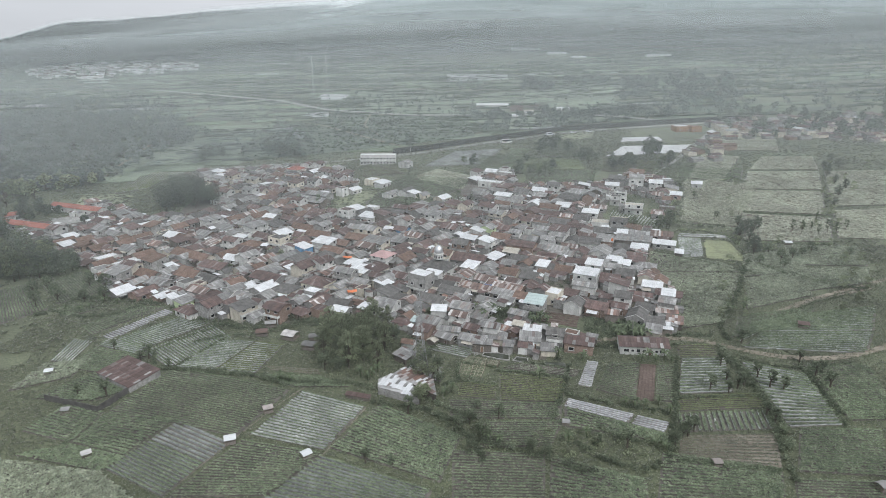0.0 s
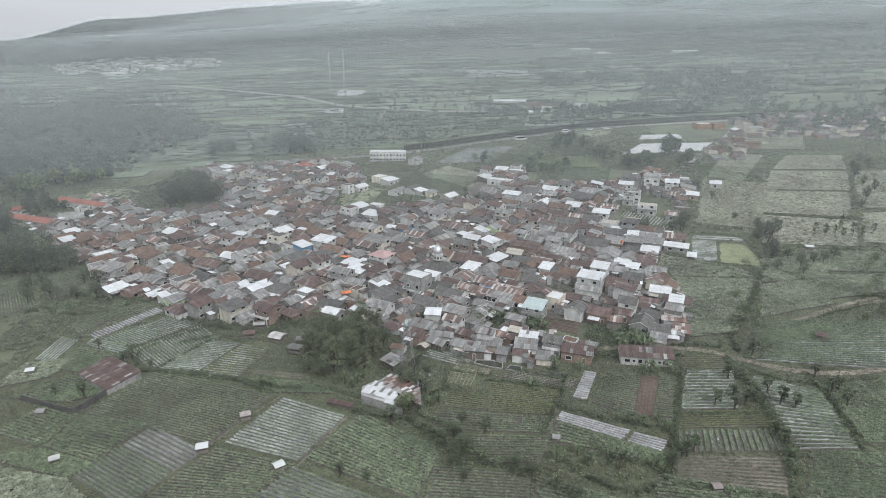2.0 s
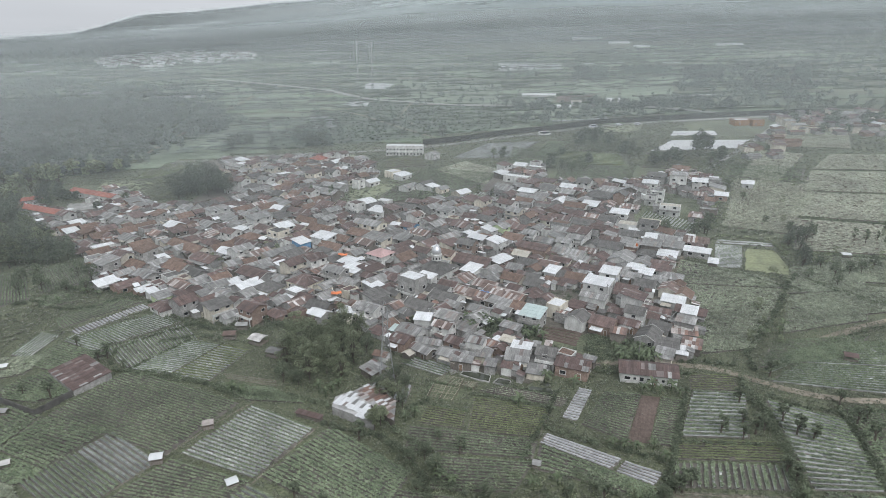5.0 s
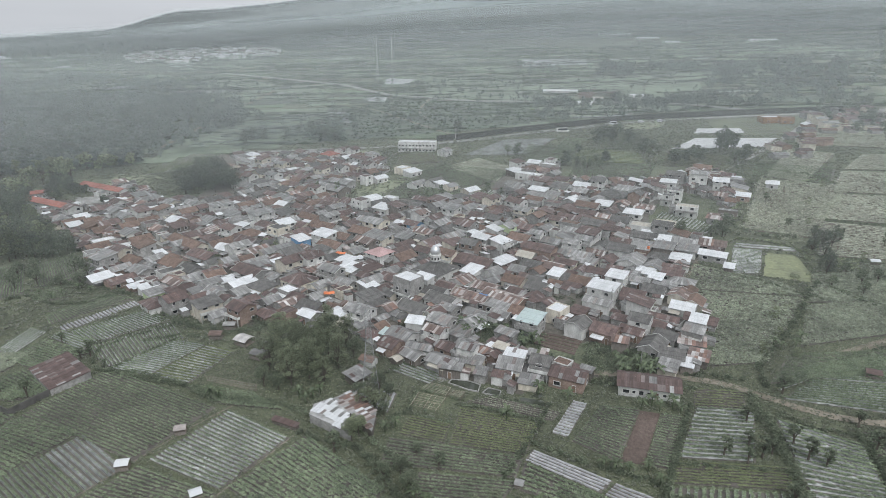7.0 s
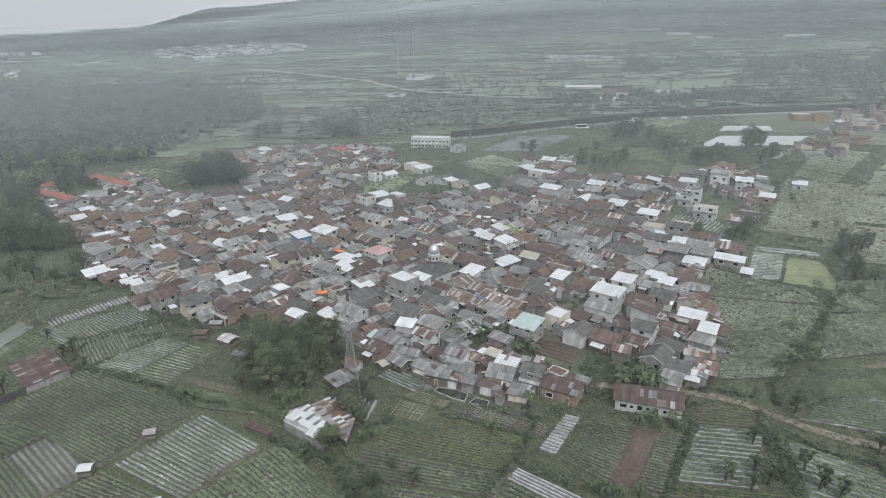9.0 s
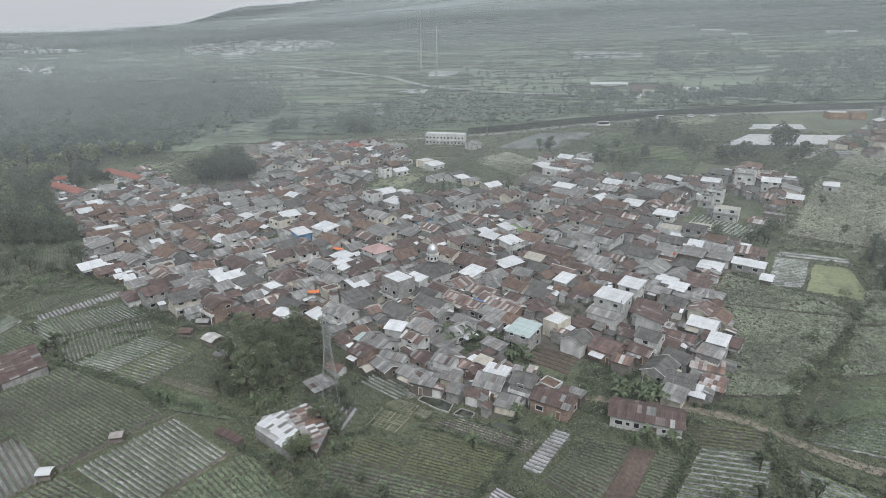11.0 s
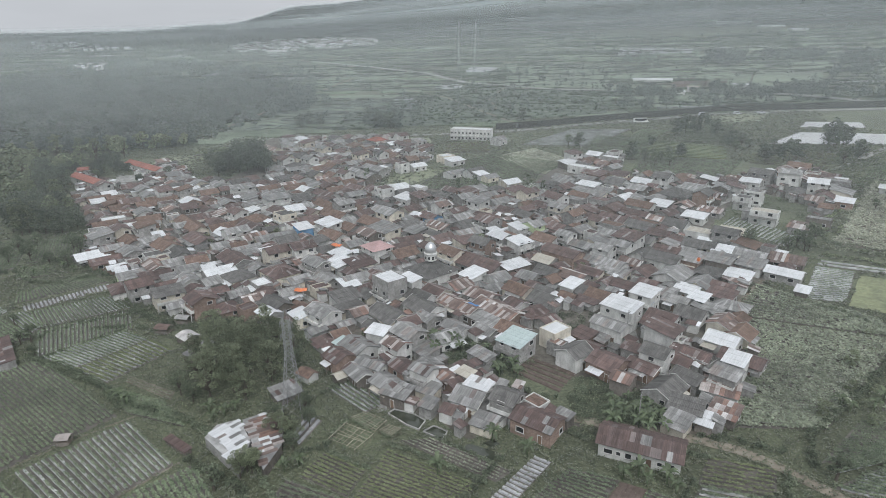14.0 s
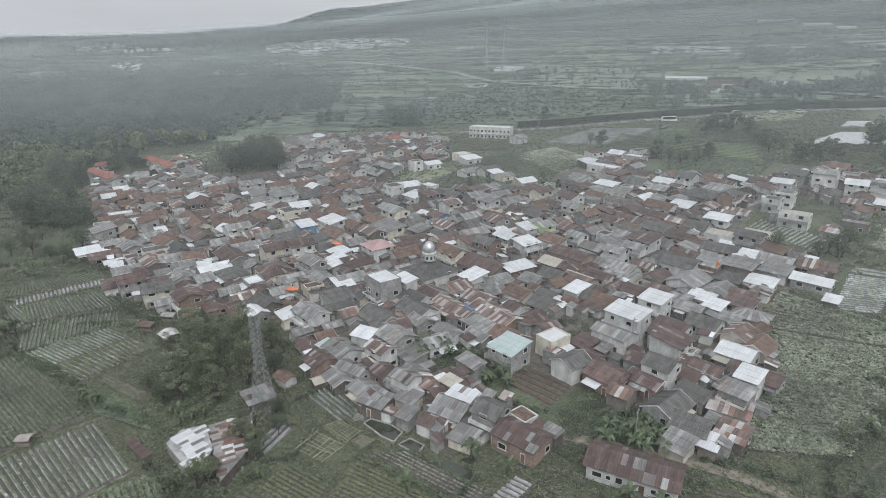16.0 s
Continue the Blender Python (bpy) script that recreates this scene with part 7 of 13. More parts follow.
house(-185.5, 289.3, 5.7, 5.0, 58, 3.2, "white", "plaster_white", "shed", pitch=9)
house(-180.8, 278.2, 5.3, 5.0, 57, 3.2, "white", "concrete", "shed", pitch=9)
house(-125.6, 232.6, 8.2, 5.8, 64, 3.2, "zinc", "brick", near=True)
house(-123.8, 240.3, 10.3, 5.9, -30, 3.2, "tile", "concrete")
house(-116.1, 271.0, 9.0, 5.9, 56, 3.2, "rust", "concrete")
house(-98.2, 262.1, 10.4, 5.9, 58, 3.2, "tile", "plaster_white")
house(-79.3, 255.2, 8.6, 5.9, 62, 3.2, "rust_bright", "plaster_white")
house(-88.7, 265.7, 13.7, 6.5, -28, 3.2, "rust", "concrete")
house(-99.2, 315.7, 9.8, 5.6, 57, 3.4, "tile", "plaster_white")
house(-120.7, 305.6, 9.9, 5.0, 56, 5.2, "zinc", "plaster_white", "shed", pitch=9)
house(-140.1, 312.9, 8.3, 5.4, -30, 3.4, "zinc", "plaster_white")
house(-136.2, 300.1, 7.4, 5.8, 56, 3.4, "tile", "plaster_white")
house(-111.0, 311.0, 8.3, 5.4, 56, 3.4, "tile", "concrete")
house(-39.1, 215.8, 5.9, 5.8, 57, 3.2, "zinc", "plaster_white", near=True)
house(-41.1, 224.2, 7.1, 5.9, 61, 3.2, "zinc", "plaster_cream", near=True)
house(-45.1, 214.4, 7.0, 4.9, -29, 3.0, "rust", "concrete", near=True)
house(-54.0, 211.4, 5.7, 5.6, 55, 3.0, "zinc", "concrete", near=True)
house(-47.7, 210.4, 7.2, 5.8, 58, 3.0, "rust_bright", "concrete", near=True)
house(-61.8, 206.9, 8.0, 5.0, -27, 3.0, "rust", "plaster_cream", near=True)
house(-36.7, 202.0, 6.0, 4.9, -26, 3.6, "white", "concrete", near=True)
house(-27.5, 203.2, 6.1, 4.0, -33, 3.4, "white", "plaster_cream", "shed", pitch=9, near=True)
house(-20.5, 203.9, 8.5, 6.3, -26, 5.0, "zinc", "plaster_white", near=True)
house(-13.3, 202.3, 4.9, 3.2, 57, 3.0, "zinc", "board", near=True)
house(-12.7, 209.3, 5.0, 5.4, 56, 3.2, "rust_bright", "concrete", near=True)
house(2.8, 207.3, 5.6, 5.9, 57, 3.2, "rust", "plaster_white", near=True)
house(7.3, 211.2, 5.7, 5.0, -32, 3.2, "zinc", "concrete", near=True)
house(-208.0, 336.4, 37.0, 6.3, 338.5, 3.6, "redtile", "plaster_white", name="school_building", category="school", group="school buildings", label="long whitewashed school wing with orange-red tile roof")
house(-217.0, 307.4, 37.0, 6.3, 340, 3.6, "redtile", "plaster_white", name="school_building", category="school", group="school buildings", label="long whitewashed school wing with orange-red tile roof")
house(-238.8, 325.8, 10.1, 5.4, 41, 3.6, "redtile", "plaster_white", name="school_building", category="school", group="school buildings", label="short whitewashed school wing with orange-red tile roof")
house(-100.6, 412.6, 9.0, 8.0, -27, 4.0, "redtile", "plaster_white", "hip")
house(-46.5, 434.5, 25.0, 8.1, 2, 6.6, "white", "plaster_white", "flat", pitch=5, name="office_block", category="building", group="landmarks", label="long white two-storey block above the village", windows=False, doors=False)
house(-26.2, 421.9, 6.0, 7.2, 59, 4.0, "zinc", "plaster_white")
house(-45.0, 380.2, 8.0, 6.3, 56, 3.6, "white", "plaster_cream", "flat", pitch=5)
house(-37.8, 374.0, 8.8, 5.4, 58, 3.6, "white", "plaster_white", "shed", pitch=9)
house(-21.7, 355.3, 9.1, 6.3, 59, 3.4, "dark", "plaster_white")
house(-17.0, 351.3, 5.6, 4.9, 56, 3.2, "white", "plaster_white", "shed", pitch=9)
house(-11.9, 348.0, 6.0, 5.0, 55, 3.2, "zinc", "plaster_cream")
house(-0.5, 340.5, 7.8, 5.9, 54, 3.4, "white", "plaster_cream")
house(-31.0, 352.7, 9.2, 5.4, 57, 3.2, "zinc", "plaster_white")
house(-74.9, 340.3, 18.3, 8.1, -31, 4.0, "zinc", "board")
house(-72.8, 350.4, 14.3, 6.3, -29, 4.2, "zinc", "concrete")
house(-60.4, 356.3, 5.6, 5.0, 58, 5.0, "rust", "plaster_white", "flat", pitch=5)
house(-54.4, 361.5, 7.7, 5.4, 57, 3.4, "white", "plaster_white")
house(-157.4, 384.7, 15.9, 6.3, -31, 3.6, "rust_bright", "plaster_cream")
house(-149.6, 393.7, 14.3, 5.4, -28, 4.4, "zinc", "plaster_white")
house(-131.6, 387.3, 11.4, 5.4, 54, 3.4, "zinc", "plaster_cream")
house(-127.3, 345.4, 16.6, 6.3, -29, 3.4, "zinc", "plaster_white")
house(21.0, 378.6, 8.7, 5.4, 55, 3.2, "white", "board", "shed", pitch=9)
house(29.4, 368.8, 14.6, 5.8, -26, 3.4, "white", "plaster_white", "flat", pitch=5)
house(40.6, 389.8, 9.3, 5.4, -25, 3.2, "white", "concrete", "flat", pitch=5)
house(22.2, 351.3, 8.4, 5.4, -35, 3.4, "zinc", "plaster_white")
house(-89.8, 216.6, 8.8, 5.5, 61, 2.9, "rust", "concrete", "shed", pitch=9)
house(-131.1, 325.8, 6.0, 6.0, 61, 3.1, "rust", "plaster_cream")
house(-109.4, 274.3, 7.8, 5.6, -36, 3.5, "rust_bright", "concrete", "shed", pitch=9)
house(-116.2, 409.1, 7.7, 5.4, -34, 3.1, "dark", "plaster_cream")
house(-118.4, 223.1, 9.1, 5.8, 61, 3.1, "rust", "brick")
house(-86.5, 329.4, 9.0, 5.7, 57, 3.2, "rust_bright", "concrete")
house(-61.0, 311.6, 7.3, 5.4, -27, 3.1, "rust", "brick")
house(-85.6, 380.3, 8.1, 5.5, -28, 3.3, "rust", "concrete", "shed", pitch=9)
house(-131.4, 307.8, 7.1, 5.3, 55, 3.3, "rust", "concrete")
house(-206.1, 347.7, 6.6, 5.6, 56, 3.4, "rust_bright", "plaster_white", "shed", pitch=9)
house(-67.8, 366.1, 7.0, 4.8, 56, 3.5, "rust", "plaster_cream", "hip")
house(-59.4, 201.4, 6.4, 5.9, -28, 5.7, "rust", "brick")
house(-93.5, 331.2, 6.0, 5.0, 56, 3.3, "rust_bright", "plaster_white")
house(86.3, 287.0, 7.2, 5.0, -23, 5.7, "dark", "concrete")
house(-102.3, 386.2, 6.9, 6.5, 60, 3.4, "dark", "plaster_cream")
house(-156.7, 294.4, 6.1, 6.5, 61, 5.3, "rust", "plaster_white", "shed", pitch=9)
house(6.2, 329.6, 8.9, 6.1, 59, 2.9, "rust", "plaster_cream", "shed", pitch=9)
house(126.6, 342.2, 6.9, 5.7, 68, 3.1, "rust", "plaster_white")
house(-126.3, 364.6, 7.8, 6.4, 63, 5.2, "dark", "plaster_cream")
house(-125.1, 406.7, 7.5, 5.6, 63, 3.4, "zinc", "concrete")
house(81.0, 329.7, 7.3, 5.1, 67, 5.8, "dark", "brick")
house(-20.8, 217.3, 7.2, 5.4, 56, 3.2, "dark", "plaster_white", "shed", pitch=9)
house(-86.5, 418.0, 6.1, 6.2, 60, 5.8, "rust", "plaster_white")
house(-111.8, 377.2, 9.0, 5.9, 63, 3.2, "white", "concrete", "flat", pitch=5)
house(18.7, 313.0, 8.3, 5.5, -34, 2.9, "rust", "plaster_white", "hip")
house(-119.8, 278.8, 6.5, 5.3, -29, 3.3, "rust", "plaster_white")
house(21.8, 387.5, 7.5, 5.0, 54, 5.7, "rust", "plaster_white", "shed", pitch=9)
house(-102.9, 288.4, 8.2, 6.1, 64, 3.5, "zinc", "concrete", "flat", pitch=5)
house(-70.5, 268.7, 7.7, 4.9, -32, 3.2, "rust", "plaster_white", "flat", pitch=5)
house(-87.9, 396.2, 8.6, 6.4, -35, 2.9, "rust", "plaster_white")
house(-103.4, 370.5, 6.5, 5.7, -29, 3.4, "rust", "plaster_white")
house(-35.9, 284.4, 8.8, 6.5, -30, 5.8, "zinc", "plaster_cream")
house(-85.7, 300.2, 8.0, 6.2, 58, 3.2, "dark", "brick", "shed", pitch=9)
house(-27.7, 240.9, 7.9, 5.9, 60, 3.2, "rust", "plaster_white", "shed", pitch=9)
house(-111.9, 297.6, 7.8, 5.2, -33, 3.1, "zinc", "plaster_white", "shed", pitch=9)
house(57.6, 351.5, 7.9, 6.4, -27, 3.1, "white", "plaster_white")
house(-11.2, 328.2, 6.7, 6.5, 52, 3.0, "zinc", "concrete", "shed", pitch=9)
house(-147.7, 246.9, 6.0, 6.2, 55, 3.0, "zinc", "plaster_white", "flat", pitch=5)
house(-182.7, 312.7, 6.8, 5.4, -33, 3.5, "rust", "plaster_white")
house(-196.0, 339.6, 6.6, 5.1, -35, 3.2, "zinc", "plaster_white", "hip")
house(-132.5, 399.0, 8.0, 6.1, -28, 3.4, "zinc", "plaster_white")
house(-118.6, 396.9, 6.4, 5.6, 61, 2.8, "rust", "concrete", "flat", pitch=5)
house(-116.2, 359.2, 7.6, 6.1, -28, 5.6, "zinc", "plaster_white")
house(4.3, 284.6, 7.6, 6.5, -35, 5.4, "rust", "concrete")
house(-163.8, 273.8, 7.4, 5.5, 59, 3.0, "tile", "concrete")
house(-12.5, 308.7, 6.5, 5.6, 54, 5.8, "zinc", "concrete")
house(89.2, 346.2, 6.3, 5.7, 72, 3.4, "zinc", "board")
house(73.9, 322.4, 6.2, 5.5, 69, 2.9, "rust_bright", "concrete")
house(16.0, 289.1, 6.3, 6.4, 55, 3.1, "zinc", "brick")
house(-77.9, 397.4, 7.0, 5.5, -32, 5.8, "rust", "plaster_white")
house(-133.6, 245.2, 7.4, 5.2, -30, 5.9, "rust", "plaster_cream")
house(124.8, 386.9, 8.5, 5.6, -22, 3.1, "tile", "brick")
house(-99.6, 337.1, 6.7, 6.3, -35, 3.4, "dark", "plaster_cream")
house(-111.7, 349.7, 8.0, 4.8, -30, 3.1, "zinc", "plaster_cream")
house(56.1, 340.7, 6.9, 6.6, -25, 3.2, "zinc", "board")
house(37.5, 379.8, 6.0, 5.4, -23, 3.1, "rust_bright", "brick")
house(-83.0, 386.5, 7.9, 5.2, 62, 3.2, "rust_bright", "board")
house(-120.6, 350.4, 8.4, 5.1, -27, 3.3, "dark", "plaster_white", "shed", pitch=9)
house(-172.9, 277.5, 6.5, 4.8, -29, 3.2, "tile", "brick", "shed", pitch=9)
house(116.9, 347.6, 8.8, 5.0, 72, 3.2, "dark", "concrete", "hip")
house(-90.1, 337.1, 6.3, 5.4, -31, 3.5, "tile", "plaster_white")
house(-111.9, 364.3, 8.2, 5.6, -28, 3.5, "rust", "plaster_cream")
house(-148.1, 297.4, 6.2, 5.8, -27, 5.3, "tile", "concrete", "shed", pitch=9)
house(-99.1, 396.0, 6.6, 5.8, 62, 3.3, "zinc", "brick", "flat", pitch=5)
house(-113.1, 329.9, 8.8, 5.1, 62, 3.2, "dark", "concrete")
house(47.2, 313.5, 8.7, 6.5, 65, 3.2, "rust", "brick")
house(34.1, 352.2, 6.8, 6.0, -30, 3.0, "zinc", "board")
house(50.9, 327.6, 8.4, 5.8, 65, 3.0, "white", "concrete")
house(84.3, 210.1, 8.4, 5.2, -24, 3.3, "rust", "concrete")
house(-166.5, 282.1, 8.5, 5.6, 60, 3.2, "rust", "plaster_cream")
house(122.1, 366.8, 6.9, 6.1, 73, 2.8, "rust_bright", "board")
house(-175.1, 300.1, 8.8, 6.2, -31, 3.2, "zinc", "concrete")
house(-148.6, 286.8, 8.0, 5.5, 55, 3.3, "tile", "plaster_white")
house(-51.4, 313.6, 6.9, 6.4, -33, 5.5, "rust", "plaster_white", "flat", pitch=5)
house(-115.5, 231.9, 8.5, 5.8, -27, 3.2, "zinc", "concrete")
house(-103.7, 421.6, 6.4, 6.2, 63, 3.3, "rust", "concrete")
house(60.6, 269.3, 7.5, 5.8, 66, 2.8, "dark", "plaster_white")
house(-177.5, 324.7, 7.8, 5.5, 59, 3.4, "zinc", "brick", "shed", pitch=9)
house(-87.8, 407.0, 7.5, 5.6, 61, 3.2, "white", "concrete")
house(109.5, 374.0, 7.7, 5.5, 62, 3.2, "white", "plaster_white")
house(-23.9, 315.9, 7.1, 5.4, -28, 2.9, "dark", "board")
house(-99.9, 363.0, 8.1, 5.8, -28, 2.9, "rust", "plaster_cream")
house(-103.8, 303.9, 7.0, 6.6, 58, 3.4, "zinc", "plaster_cream", "hip")
house(-118.1, 290.3, 8.4, 5.8, -33, 2.9, "zinc", "brick")
house(-148.5, 400.0, 7.8, 5.6, -31, 3.0, "white", "concrete", "shed", pitch=9)
house(-174.5, 267.8, 7.8, 5.9, -29, 3.3, "rust", "plaster_cream")
house(-80.2, 373.6, 6.6, 5.4, -34, 6.0, "dark", "plaster_white")
house(-85.5, 350.6, 8.0, 5.4, -31, 3.0, "dark", "concrete", "shed", pitch=9)
house(-97.2, 299.4, 8.8, 6.2, -35, 3.1, "rust", "concrete")
house(31.0, 386.3, 7.1, 5.9, -28, 3.0, "tile", "brick", "hip")
house(-164.7, 292.5, 8.8, 5.0, -34, 3.2, "zinc", "plaster_white")
house(-126.4, 250.4, 8.1, 5.9, -34, 6.0, "tile", "concrete", "shed", pitch=9)
house(46.9, 361.5, 7.1, 5.0, -22, 2.9, "rust", "plaster_cream", "shed", pitch=9)
house(-18.9, 298.2, 6.3, 5.3, 59, 5.3, "rust_bright", "plaster_white")
house(-185.5, 303.2, 9.0, 6.5, 56, 3.1, "rust", "plaster_white")
house(-6.1, 320.6, 8.7, 5.4, 55, 3.1, "zinc", "concrete")
house(-172.0, 317.5, 6.6, 5.8, 64, 3.0, "zinc", "concrete")
house(63.4, 329.0, 7.6, 5.0, 66, 3.2, "zinc", "brick", "hip")
house(-91.8, 362.2, 8.9, 5.3, 63, 3.2, "zinc", "brick")
house(7.0, 302.9, 7.0, 5.4, -26, 3.1, "rust", "plaster_white")
house(-92.5, 306.5, 6.2, 5.4, -33, 3.2, "tile", "concrete", "flat", pitch=5)
house(-153.0, 322.0, 6.6, 6.3, -34, 2.9, "rust", "concrete", "hip")
house(37.4, 358.8, 6.7, 6.4, -34, 3.5, "rust", "brick", "shed", pitch=9)
house(28.2, 304.3, 6.9, 5.6, -31, 5.5, "zinc", "plaster_cream")
house(-58.6, 384.3, 8.0, 5.0, -32, 3.0, "zinc", "plaster_white")
house(-109.7, 399.2, 8.9, 5.1, -27, 3.2, "tile", "plaster_cream", "shed", pitch=9)
house(3.9, 293.2, 7.5, 5.4, -26, 3.0, "rust", "plaster_white")
house(-127.9, 375.4, 8.2, 4.8, -30, 3.3, "rust", "plaster_white")
house(-51.8, 244.5, 7.3, 6.1, 55, 5.9, "rust", "plaster_white")
house(-160.8, 262.6, 7.2, 5.3, -32, 3.1, "rust", "plaster_white")
house(-93.7, 205.9, 8.6, 5.4, -35, 3.1, "rust", "plaster_white", "hip")
house(-129.7, 280.6, 6.6, 6.5, -32, 5.9, "white", "brick")
house(-71.7, 392.1, 7.0, 4.9, -33, 6.0, "rust", "plaster_white", "shed", pitch=9)
house(-75.0, 244.5, 9.2, 5.0, 56, 2.9, "zinc", "concrete")
house(-50.0, 288.9, 8.9, 5.6, 66, 2.9, "rust", "concrete")
house(-184.8, 325.6, 8.7, 5.6, -30, 3.2, "rust", "plaster_cream", "hip")
house(-129.7, 291.4, 7.1, 4.9, -27, 3.4, "rust", "brick")
house(74.1, 230.7, 6.4, 6.2, -24, 2.9, "dark", "plaster_white")
house(-147.0, 270.9, 7.6, 5.9, -32, 3.2, "zinc", "plaster_white")
house(81.2, 226.8, 6.5, 5.0, 65, 3.4, "rust_bright", "plaster_cream")
house(-84.9, 322.0, 8.7, 5.8, -34, 3.2, "rust", "brick")
house(-135.6, 275.8, 6.6, 5.9, -32, 3.3, "rust_bright", "concrete")
house(-91.4, 370.8, 8.3, 5.2, -35, 5.8, "rust", "plaster_cream", "shed", pitch=9)
house(-185.2, 282.7, 9.0, 6.6, 58, 2.9, "tile", "plaster_white")
house(-31.7, 307.5, 6.6, 5.8, 62, 5.3, "rust", "board", "shed", pitch=9)
house(-195.7, 287.2, 7.7, 5.9, -33, 3.4, "zinc", "plaster_cream", "hip")
house(73.4, 209.9, 8.1, 5.3, -23, 3.0, "rust", "plaster_white")
house(17.7, 272.4, 8.9, 6.4, -34, 3.4, "tile", "plaster_white")
house(42.0, 319.6, 8.0, 5.4, -26, 3.5, "rust", "concrete", "flat", pitch=5)
house(65.6, 351.8, 6.7, 6.4, -23, 5.6, "dark", "plaster_white")
house(-3.8, 330.1, 6.8, 6.4, -34, 3.1, "dark", "plaster_cream", "hip")
house(-63.0, 374.1, 6.1, 6.3, 57, 3.0, "tile", "board")
house(0.4, 252.2, 7.8, 5.3, -29, 5.3, "tile", "plaster_cream")
house(-104.7, 348.1, 7.0, 5.0, 63, 3.4, "tile", "plaster_cream")
house(-196.3, 296.5, 6.6, 6.0, -30, 5.6, "rust", "plaster_white")
house(100.6, 263.1, 8.9, 5.1, -23, 3.1, "white", "concrete")
house(-43.5, 298.3, 8.7, 5.1, -27, 3.2, "dark", "board")
house(-159.6, 407.2, 8.9, 6.2, 54, 3.2, "zinc", "concrete", "shed", pitch=9)
house(-77.4, 408.7, 7.7, 5.8, 64, 3.4, "tile", "brick", "shed", pitch=9)
house(-161.0, 316.5, 8.9, 6.3, 58, 2.9, "rust", "plaster_white", "hip")
house(-142.7, 410.6, 7.6, 5.2, -36, 3.2, "rust_bright", "plaster_white")
house(-102.5, 375.9, 6.4, 4.9, -29, 3.4, "zinc", "plaster_white", "shed", pitch=9)
house(-115.3, 421.9, 6.2, 6.5, -27, 3.1, "zinc", "concrete")
house(33.4, 325.8, 7.9, 4.8, -30, 3.4, "tile", "plaster_white")
house(12.1, 319.9, 8.0, 4.9, 62, 5.9, "rust", "plaster_cream")
house(-93.4, 343.9, 6.1, 5.2, 59, 3.0, "zinc", "plaster_white")
house(-39.7, 233.6, 7.9, 4.9, -27, 5.5, "zinc", "concrete")
house(-50.5, 218.3, 6.4, 4.9, -31, 3.4, "white", "concrete", "flat", pitch=5)
house(-75.5, 379.5, 8.3, 6.5, -30, 3.0, "tile", "plaster_cream")
house(-162.0, 306.2, 8.1, 6.3, 55, 3.2, "dark", "plaster_cream")
house(-79.1, 361.1, 9.1, 5.2, -28, 3.1, "tile", "concrete")
house(14.3, 307.2, 8.4, 5.0, 55, 2.8, "rust", "concrete")
house(-64.2, 399.8, 6.8, 6.3, -32, 3.4, "rust", "concrete", "shed", pitch=9)
house(-17.1, 232.6, 6.5, 5.3, -34, 3.3, "rust", "concrete")
house(46.0, 276.9, 6.1, 4.9, 62, 3.2, "zinc", "plaster_cream", "shed", pitch=9)
house(8.4, 261.7, 6.8, 5.1, -26, 5.9, "dark", "brick")
house(-137.9, 392.5, 7.1, 6.3, -28, 5.9, "rust", "plaster_cream", "shed", pitch=9)
house(-17.1, 212.7, 7.5, 5.2, 57, 2.9, "dark", "plaster_cream", "hip")
house(-22.6, 324.3, 8.0, 5.3, -27, 3.3, "rust", "concrete")
house(29.6, 287.4, 8.3, 6.5, -32, 3.4, "rust", "concrete")
house(66.0, 362.7, 6.9, 5.7, 65, 3.4, "zinc", "plaster_cream")
house(45.9, 252.0, 7.5, 4.9, -27, 2.9, "rust", "plaster_cream")
house(-166.5, 415.3, 7.3, 6.3, 63, 3.0, "rust", "concrete")
house(12.9, 269.6, 7.0, 5.2, -34, 5.4, "white", "concrete")
house(-113.8, 337.8, 6.4, 5.0, 58, 5.3, "zinc", "board")
house(39.2, 310.1, 6.1, 5.3, 62, 2.9, "rust", "board", "shed", pitch=9)
house(-144.0, 281.6, 6.6, 6.0, 57, 3.4, "rust", "concrete", "flat", pitch=5)
house(85.1, 359.2, 6.3, 5.3, 73, 3.2, "white", "board", "shed", pitch=9)
house(-46.7, 271.7, 6.5, 5.7, -28, 3.2, "tile", "concrete")
house(-139.4, 363.0, 8.9, 6.5, -29, 3.2, "tile", "concrete")
house(55.3, 276.7, 7.9, 6.2, -28, 5.6, "rust", "plaster_white", "shed", pitch=9)
house(-132.7, 318.4, 9.0, 5.8, 63, 3.4, "dark", "plaster_white")
house(-145.1, 319.4, 7.7, 6.3, -33, 3.1, "dark", "plaster_white")
house(80.2, 354.8, 7.5, 5.1, -25, 2.8, "rust", "plaster_white")
house(-142.1, 305.8, 6.4, 5.1, 58, 2.8, "zinc", "plaster_white")
house(-129.3, 355.9, 6.0, 6.3, -27, 5.7, "rust", "plaster_white")
house(32.8, 334.2, 6.5, 4.8, 62, 3.1, "zinc", "plaster_cream", "shed", pitch=9)
house(-105.2, 318.7, 9.2, 5.6, 54, 3.3, "rust_bright", "plaster_white")
house(42.6, 334.1, 7.1, 6.3, -28, 3.3, "zinc", "brick")
house(-69.1, 314.3, 7.4, 5.8, -28, 3.1, "rust", "plaster_cream")
house(-131.5, 416.9, 8.3, 4.9, -28, 3.3, "dark", "plaster_white")
house(-112.2, 385.7, 6.6, 5.9, 62, 3.2, "rust", "plaster_cream")
house(18.5, 341.5, 7.0, 5.0, -31, 3.4, "dark", "concrete", "hip")
house(-141.1, 384.5, 7.0, 4.9, 62, 3.3, "zinc", "brick")
